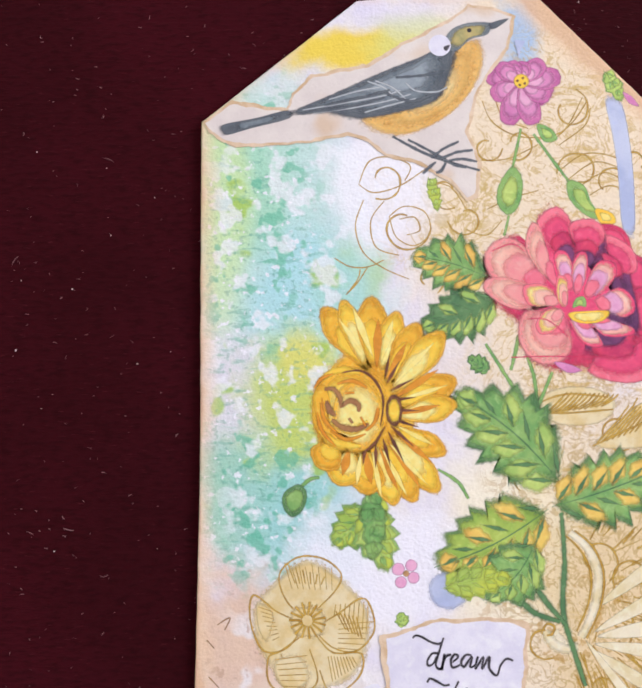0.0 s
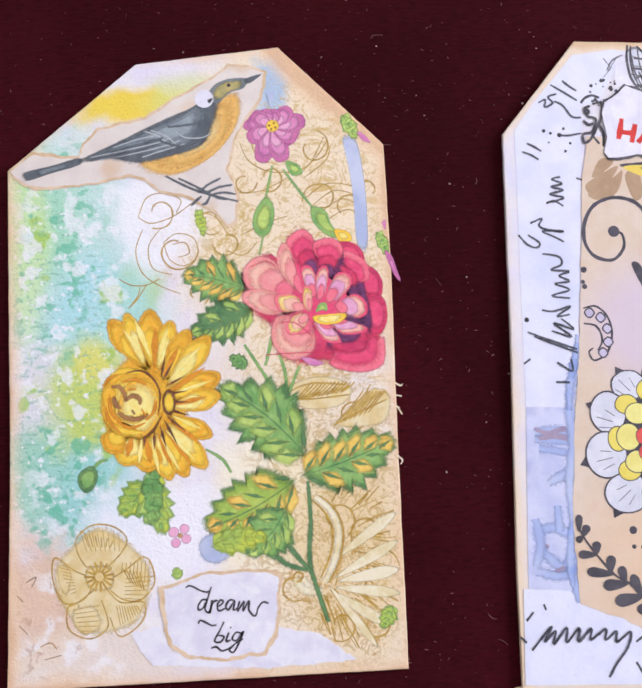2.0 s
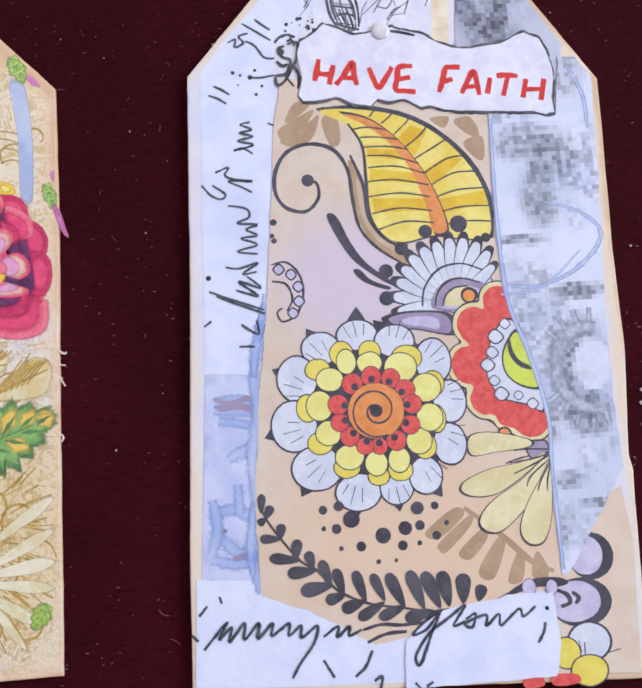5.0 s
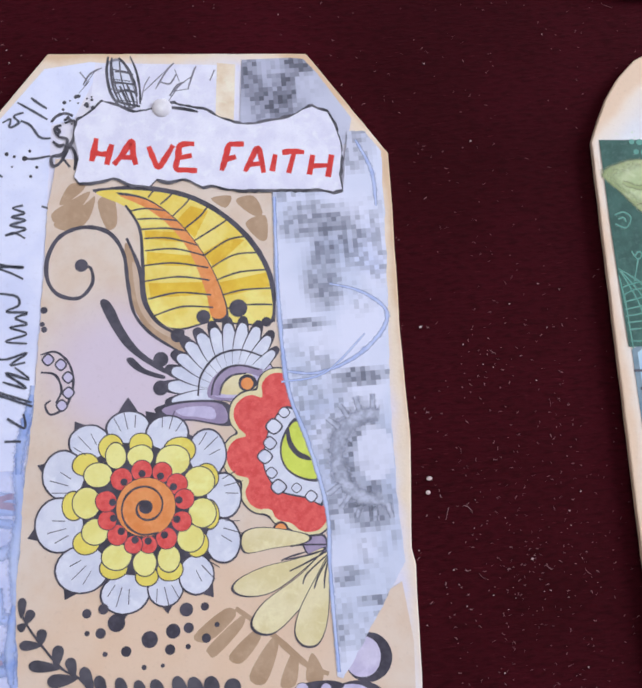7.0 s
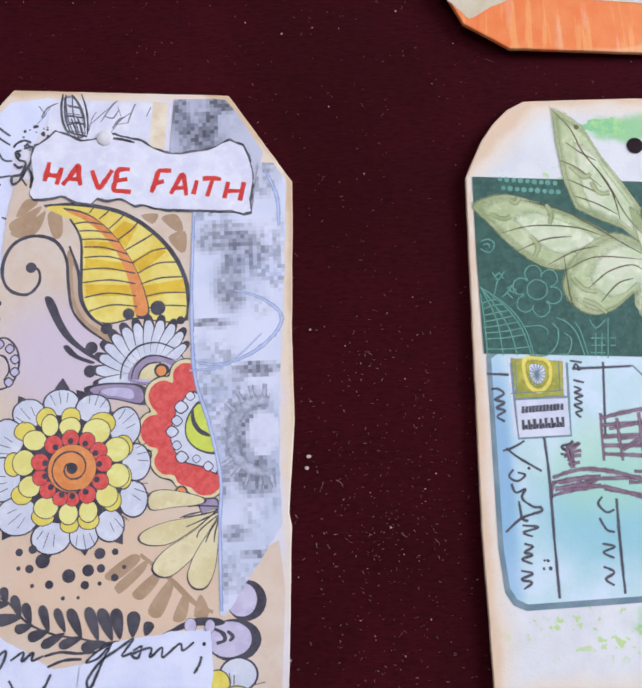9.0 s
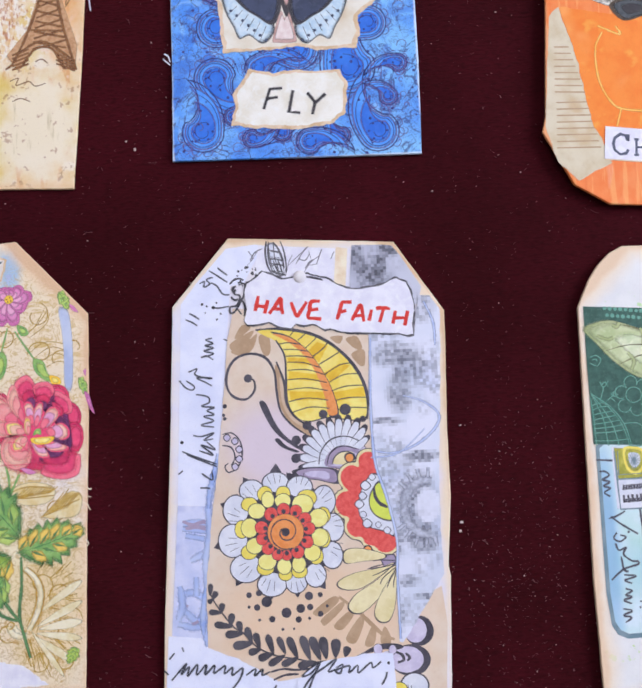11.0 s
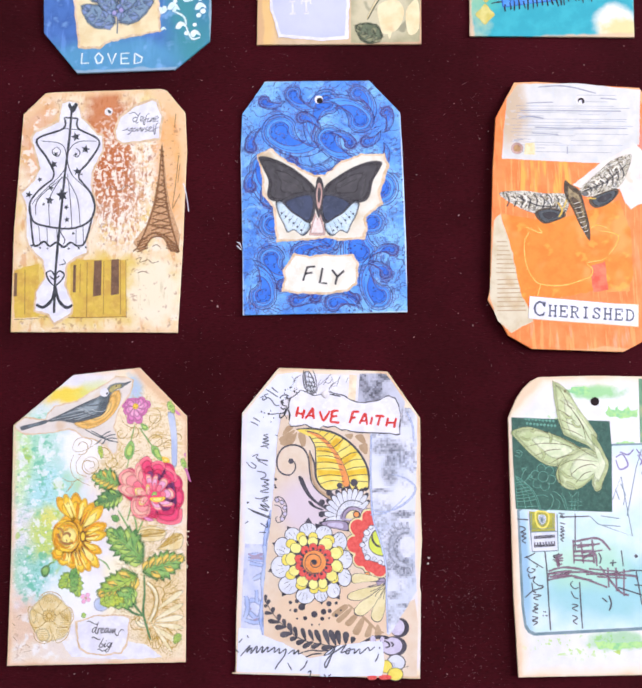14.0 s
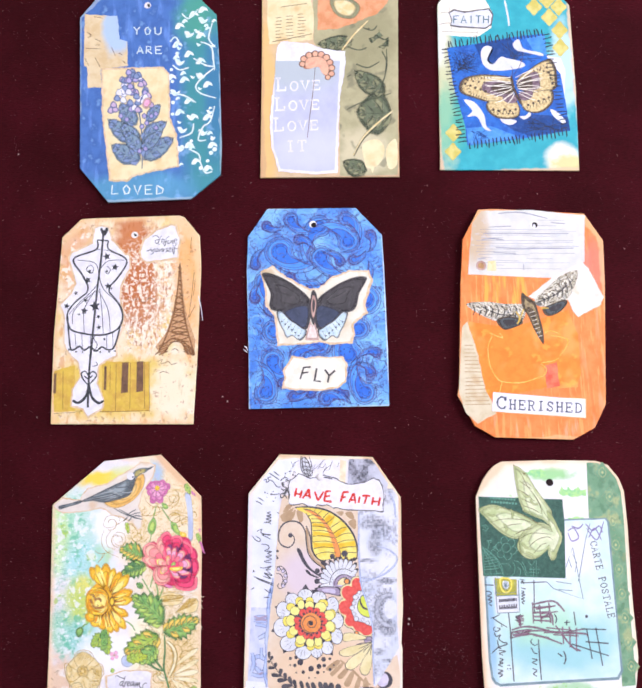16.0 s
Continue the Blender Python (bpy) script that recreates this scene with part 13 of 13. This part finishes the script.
strokes(blue_patch, "crackle", thread, [[(-17, 5.5), (-27.4, 4.6), (-15.7, 4.3)], [(-27.9, 16.2), (-16.3, 10.5), (-22.3, 11.1)], [(-21, 5.8), (-23.9, 11.4), (-21.7, 14.5)], [(-28.4, 5.5), (-21, 1.8), (-25.1, 15.5)], [(-19.6, 9), (-28.8, 6.6), (-16.6, 1.7)], [(-27.8, 14.4), (-24.9, 6.8), (-26.6, 11.1)], [(-16.5, 13), (-22.8, 2.2), (-28.2, 10.2)], [(-21.3, 9.1), (-24.7, 10.7), (-27, 2.1)], [(-17.3, 4.9), (-24.2, 4.3), (-24.9, 6.9)], [(-20.2, 8.1), (-26.7, 3.7), (-20.8, 6.9)], [(-23.4, 9.5), (-15.9, 14.1), (-25.9, 4.2)], [(-22.1, 4.3), (-23.3, 4.8), (-22.1, 14.3)], [(-14.9, 2.5), (-29, 9), (-19.5, 4)], [(-21.8, 5.9), (-23.8, 3.5), (-28.9, 5.7)], [(-24.1, 5.1), (-29.7, 12), (-23.4, 4)], [(-22, 10.3), (-18.1, 6.9), (-15.8, 11.2)], [(2.9, 19.5), (4.2, 11.7), (7.2, 8.5)], [(10.6, 14.9), (5.5, 9.1), (18.2, 7.2)], [(18.9, 12), (2.3, 8.8), (21.2, 8.5)], [(11.2, 14), (3.7, 10.5), (23.7, 11.6)], [(3.8, 10.5), (7.1, 18.1), (16.2, 6)], [(6.2, 15.9), (15.1, 10.3), (10.4, 11.9)], [(9.1, 13.4), (4.9, 8.8), (11.1, 14.9)], [(0.4, 14.4), (-0.3, 19), (10.8, 6.8)], [(27.4, -34.6), (28.4, -33), (13, -33.6)], [(27.3, -36), (11.3, -26.7), (12, -33.1)], [(16.2, -27.8), (11, -29.7), (28, -35.9)], [(12.7, -26.8), (15.2, -35.9), (8.9, -34.1)], [(20.4, -33.4), (8.7, -36), (30.4, -31.4)], [(10.3, -33.2), (30.3, -36.1), (19.6, -32.5)], [(24.3, -34), (25.6, -28.6), (27.5, -28.3)], [(15.8, -35.1), (25.3, -34.8), (21.2, -29.6)], [(21.6, -34.7), (20, -31.5), (9.2, -30.9)], [(19.9, -35.5), (12.2, -34), (14.8, -28)]], 0.35, smooth=False)
shapes(teal_tag, "white_scroll", petal_white, [[(-12.4, 14.7), (-9.5, 17.7), (-6.2, 16.5), (-7.8, 13), (-9.4, 8.7), (-6.2, 6.4), (-1.9, 10.5), (2, 9.5), (9.9, 6.9), (11, 4), (1.5, 2.3), (-7.8, 2.8), (-12.2, 7.4)], [(6, 18.1), (9.5, 20.8), (11.8, 14.8), (20.9, 12.1), (22.1, 9.9), (13, 12.6), (7.7, 14.3)], [(-24.3, -15), (-18.4, -16.7), (-13.6, -24.1), (-12.7, -31.2), (-10.2, -34.1), (-14.1, -32.5), (-17.6, -25.3), (-22.9, -25), (-20, -21.6)], [(24.2, -23.1), (28, -24.8), (32.2, -30.6), (30.7, -31.9), (25.8, -27.5)], [(-4.4, -25.9), (0.8, -27.6), (4.6, -29.2), (1.2, -31.2), (-3.3, -29.5)], [(6.8, -26.5), (10.1, -26), (12.3, -23.9), (12.8, -26.1), (9.3, -28.3)]])
tan_butterfly = tinted(teal_tag, "butterfly_print", (tan_wing[0], tan_wing[1], tan_wing[2], tan_wing[0],), [(-27.1, -6.2), (-24.8, -2), (-20, -0.1), (-10.6, 0.4), (2.6, -2), (4.9, -6.5), (3.7, -13.6), (-1.2, -17.6), (-10.4, -17.1), (-19.5, -13.8), (-26, -10.6)], (4.7, -9.3), scales=(1, 0.96, 0.6, 0.42), label='tan spotted paper butterfly with dark veins')
tinted(tan_butterfly, "wing", (tan_wing[0], tan_wing[1], tan_wing[2], tan_wing[0],), [(6.4, -4.4), (13.5, 1.7), (21.9, 7), (27.3, 7.5), (29.5, 2.3), (29.6, -4.9), (28.5, -10.6), (20.4, -13), (9.8, -11.7)], (5.4, -9.4), scales=(1, 0.96, 0.6, 0.42))
tinted(tan_butterfly, "hind_wing", (tan_wing[0], tan_wing[1], tan_wing[2],), [(3.6, -15), (7.2, -20.9), (6.1, -26.5), (0.7, -27.9), (-7.1, -26.5), (-12, -21.3), (-11.1, -16.4), (-3.7, -16)], (5.3, -10.8), scales=(1, 0.96, 0.45))
tinted(tan_butterfly, "hind_wing", (tan_wing[0], tan_wing[1], tan_wing[2],), [(7.7, -14.5), (15.1, -12), (25.8, -11.1), (26.6, -17.6), (22.2, -23), (15.5, -25.2), (9.1, -22.4)], (5.9, -10.8), scales=(1, 0.96, 0.45))
strokes(tan_butterfly, "wing_ray", cream_white, [[(3.6, -6.4), (-4.2, -3.8), (-10.8, -2.1)], [(3.5, -7.8), (-5.8, -7.3), (-11.7, -6.3)], [(3.6, -10), (-4.8, -11.7), (-11.5, -12.8)], [(3.8, -12.1), (-2.4, -16.1), (-6.5, -17.3)], [(6.5, -5.8), (11.9, -1.1), (16.1, 1.6)], [(6.8, -7.3), (14.3, -4.8), (21.1, -3.7)], [(7.1, -9.5), (14, -9.8), (20.6, -9.4)], [(7.4, -12.3), (12.2, -15.4), (16.1, -17)]], 0.5)
dots(tan_butterfly, "wing_spot", tan_wing[0], [(-23, -5, 0.8), (-20.1, -6.3, 0.8), (-17.3, -7.6, 0.8), (-14.4, -8.9, 0.8), (-11.6, -10.2, 0.8), (-21.5, -2.9, 0.67), (-18.4, -3.5, 0.67), (-15.2, -4.1, 0.67), (-12, -4.7, 0.66), (-8.1, -21.5, 0.79), (-5, -22.5, 0.79), (-1.7, -21.8, 0.79), (1.4, -22.8, 0.79), (4.6, -22.1, 0.79), (-5.6, -24.2, 0.53), (-2.7, -24.3, 0.53), (0.2, -24.5, 0.53), (3.1, -24.6, 0.53), (11.9, -19.7, 0.79), (14.9, -18.7, 0.79), (17.9, -17.7, 0.79), (20.9, -16.7, 0.79), (23.8, -15.7, 0.79), (24.2, 2.6, 0.8), (25, -0.6, 0.8), (25.8, -3.8, 0.79), (26.6, -7, 0.79), (20.1, 1.3, 0.66), (22.2, 0.5, 0.66), (24.2, -0.3, 0.66)])
strokes(tan_butterfly, "wing_ray", cream_white, [[(4.0, -2.6), (-4.4, -2.2), (-12.1, -1.7)], [(4.7, -5.4), (-3.9, -4.5), (-11.6, -4.1)], [(4.7, -5.4), (-3.4, -6.8), (-10.9, -7.3)], [(5.0, -8.2), (-2.3, -9.2), (-9.4, -10.6)], [(5.0, -8.2), (-0.5, -11.6), (-7.1, -14.0)], [(5.6, -10.3), (1.3, -13.5), (-3.4, -16.7)], [(5.6, -10.3), (3.1, -15.0), (0.3, -18.5)]], 0.5, taper=0.5)
strokes(tan_butterfly, "wing_ray", cream_white, [[(5.9, -2.7), (12.5, 0.4), (19.8, 2.8)], [(6.0, -4.8), (13.6, -2.4), (21.4, -0.7)], [(6.2, -6.4), (14.0, -5.2), (21.1, -4.9)], [(6.5, -8.3), (13.8, -7.9), (19.5, -8.9)], [(6.7, -9.6), (13.0, -10.7), (18.0, -12.3)], [(6.8, -11.0), (11.6, -12.7), (15.2, -14.9)]], 0.5, taper=0.5)
strokes(tan_butterfly, "wing_dash", tan_wing[0], [[(-23.8, -4.6), (-22.0, -4.1)], [(-23.1, -6.5), (-21.2, -6.0)], [(-22.3, -8.4), (-20.5, -7.9)], [(-21.6, -10.2), (-19.8, -9.8)], [(-20.4, -12.4), (-19.8, -10.7)], [(-19.0, -12.9), (-18.4, -11.3)], [(-17.5, -13.4), (-16.9, -11.8)], [(-16.1, -14.0), (-15.4, -12.4)], [(-14.6, -14.5), (-14.0, -12.9)], [(-13.1, -15.0), (-12.5, -13.4)], [(-11.7, -15.6), (-11.1, -14.0)], [(-23.0, -1.2), (-22.8, -2.8)], [(-21.1, -1.1), (-21.0, -2.8)], [(-19.3, -1.1), (-19.1, -2.8)], [(-17.4, -1.1), (-17.2, -2.8)], [(-15.5, -1.1), (-15.4, -2.8)], [(-13.7, -1.1), (-13.5, -2.7)], [(-11.8, -1.0), (-11.7, -2.7)], [(-10.0, -1.0), (-9.8, -2.7)], [(-8.1, -1.0), (-8.0, -2.7)], [(-9.6, -23.2), (-9.2, -21.3)], [(-7.9, -23.5), (-7.5, -21.6)]], 0.7)
strokes(tan_butterfly, "wing_dash", tan_wing[0], [[(-6.1, -23.7), (-5.8, -21.8)], [(-4.4, -24.0), (-4.0, -22.1)], [(-2.7, -24.3), (-2.3, -22.4)], [(-0.9, -24.5), (-0.6, -22.6)], [(0.8, -24.8), (1.2, -22.9)], [(2.5, -25.0), (2.9, -23.1)], [(4.3, -25.3), (4.7, -23.4)], [(9.5, -22.8), (9.4, -21.0)], [(11.3, -22.2), (11.2, -20.5)], [(13.1, -21.6), (13.0, -19.9)], [(14.9, -21.1), (14.8, -19.3)], [(16.7, -20.5), (16.6, -18.7)], [(18.5, -19.9), (18.4, -18.1)], [(20.3, -19.3), (20.2, -17.5)], [(22.1, -18.7), (22.0, -16.9)], [(23.9, -18.1), (23.8, -16.3)], [(26.8, 2.4), (25.0, 2.5)], [(26.9, 0.4), (25.2, 0.4)], [(27.1, -1.7), (25.3, -1.6)], [(27.2, -3.8), (25.5, -3.7)], [(27.4, -5.9), (25.6, -5.8)], [(27.6, -8.0), (25.8, -7.9)], [(27.7, -10.1), (25.9, -10.0)], [(16.5, 1.6), (17.1, -0.1)], [(18.3, 2.6), (19.0, 0.9)], [(20.2, 3.5), (20.8, 1.8)], [(22.1, 4.5), (22.7, 2.8)], [(23.9, 5.4), (24.6, 3.7)], [(25.8, 6.4), (26.4, 4.7)]], 0.7)
strokes(tan_butterfly, "body", tan_wing[0], [[(3.7, -1.4), (4.1, -7.9), (6, -13.7), (7.7, -18.8)]], 2.0)
strokes(tan_butterfly, "feeler", tan_wing[0], [[(3.9, -1.4), (4.5, 2.2), (3.7, 4.4)], [(4.6, -1.4), (9, 4.8), (11.6, 12.7)]], 0.4)
needle = random.Random(3)
for (ax, ay), (bx, by), count in (((-32, 19), (24.3, 23.4), 27), ((24.2, 24), (30.3, -36), 24), ((33, -36), (-23.5, -41.6), 26), ((-25.4, -41), (-31.8, 18.4), 26)):
    # loose black stitches over one side of the blue patch
    along = Vector((bx - ax, by - ay)).normalized()
    out = Vector((-along.y, along.x))
    for i in range(count):
        p = Vector((ax, ay)).lerp(Vector((bx, by)), (i + 0.5) / count)
        q = p + out * needle.uniform(2.6, 4.4) + along * needle.uniform(-0.9, 0.9)
        p = p - out * needle.uniform(0.6, 1.8)
        strokes(teal_tag, "stitch", thread, [[tuple(p), tuple((p + q) / 2 + along * needle.uniform(-0.3, 0.3)), tuple(q)]], needle.uniform(0.6, 0.95), taper=0.25)
sheet(teal_tag, "torn_edge", char, [(-30, 39.9), (-26.9, 42), (-20.2, 40.1), (-5.9, 41.5), (-3.9, 37), (-5.7, 30.4), (-9.5, 28.4), (-24.9, 30.3), (-29.5, 31.4), (-28.4, 35.4)], torn=0.4, thick=0.1)
sheet(teal_tag, "word_paper", petal_white, [(-29.3, 39.6), (-26.7, 41), (-20.3, 39.2), (-6.5, 40.7), (-4.7, 36.9), (-6.4, 31), (-9.7, 29.3), (-24.8, 31.2), (-28.8, 32.3), (-27.7, 35.3)], torn=0.4, thick=0.04)
strokes(teal_tag, "pen_letter", teal_ink, [[(-24.2, 37.6), (-27, 37.6), (-27.4, 33.1)], [(-27.1, 35.4), (-25.2, 35.6)], [(-23.1, 32.9), (-21.3, 37.5), (-20.1, 32.7)], [(-22.4, 34.5), (-20.6, 34.4)], [(-17, 37.2), (-17.3, 32.5)], [(-14.2, 36.9), (-11.2, 36.9)], [(-12.7, 36.9), (-13.1, 32.3)], [(-9.7, 36.8), (-10.2, 32.1)], [(-6.9, 36.7), (-7.3, 32)], [(-10, 34.5), (-7, 34.3)]], 0.7, smooth=False, taper=0.05, label='FAITH in dark teal pen capitals')
strokes(teal_tag, "hole_drip", petal_white, [[(3, 46.2), (3.6, 41.7), (4.4, 34.3), (4.5, 29.8)]], 1.2)


# ---- lint and crumbs on the cloth ----
def lint():
    """Fine pale fibres and crumbs caught in the nap."""
    rng = random.Random(5)
    bm = bmesh.new()
    for i in range(9500):
        # thickest on the stretch of bare cloth beside the flower-print tag
        x, y = (rng.uniform(-90, 330), rng.uniform(-60, 430)) if i < 9000 else (rng.gauss(206, 10), rng.gauss(28, 32))
        size = rng.choice((0.2, 0.25, 0.3, 0.45, 0.7)) if i % 60 else rng.uniform(1.2, 2.4)
        turn = rng.gauss(0, 0.7) if rng.random() < 0.7 else rng.uniform(0, 6.28)
        bend = rng.uniform(-1.6, 1.6)
        q, p = [], Vector((x, y, 0))
        for k in range(5):
            q.append(p.copy())
            p = p + Vector((math.cos(turn), math.sin(turn), 0)) * size / 4
            turn += bend / 4
        ribbon(bm, q, rng.uniform(0.06, 0.14), -0.05 + rng.uniform(0.0, 0.12), 0.4)
    mesh = bpy.data.meshes.new("lint")
    bm.to_mesh(mesh)
    bm.free()
    mesh.materials.append(paint("9a7476", "764e52", 40, 0.9, 0.1, "lint_fibre"))
    return tagged(new("lint", mesh), "fine pale lint fibres caught in the velvet", "lint", kind="stuff")


def crumbs():
    """White grains of paper and glitter lying on the cloth."""
    rng = random.Random(9)
    bm = bmesh.new()
    spots = [(189.3, 42.7, 0.42), (188.8, 40.2, 0.45), (96.2, 159.3, 0.6), (93.5, 162, 0.3), (-23.5, 307.5, 0.5)]
    spots += [(rng.uniform(-60, 320), rng.uniform(-40, 420), rng.choice((0.07, 0.1, 0.12, 0.15, 0.22))) for _ in range(700)]
    spots += [(rng.gauss(206, 9), rng.gauss(26, 26), rng.choice((0.06, 0.08, 0.1, 0.14))) for _ in range(35)]
    for x, y, r in spots:
        m = Matrix.Translation((x * MM, y * MM, 0.00005)) @ Matrix.Diagonal((r * MM * rng.uniform(0.7, 1.5), r * MM, r * MM * 0.5, 1))
        bmesh.ops.create_icosphere(bm, subdivisions=1, radius=1.0, matrix=m)
    mesh = bpy.data.meshes.new("crumbs")
    bm.to_mesh(mesh)
    bm.free()
    mesh.materials.append(paint("d8c4c0", "b89c98", 80, 0.6, 0.1, "paper_crumb"))
    return tagged(new("crumbs", mesh), "tiny white paper crumbs scattered on the cloth", "crumbs", kind="stuff")


lint()
crumbs()
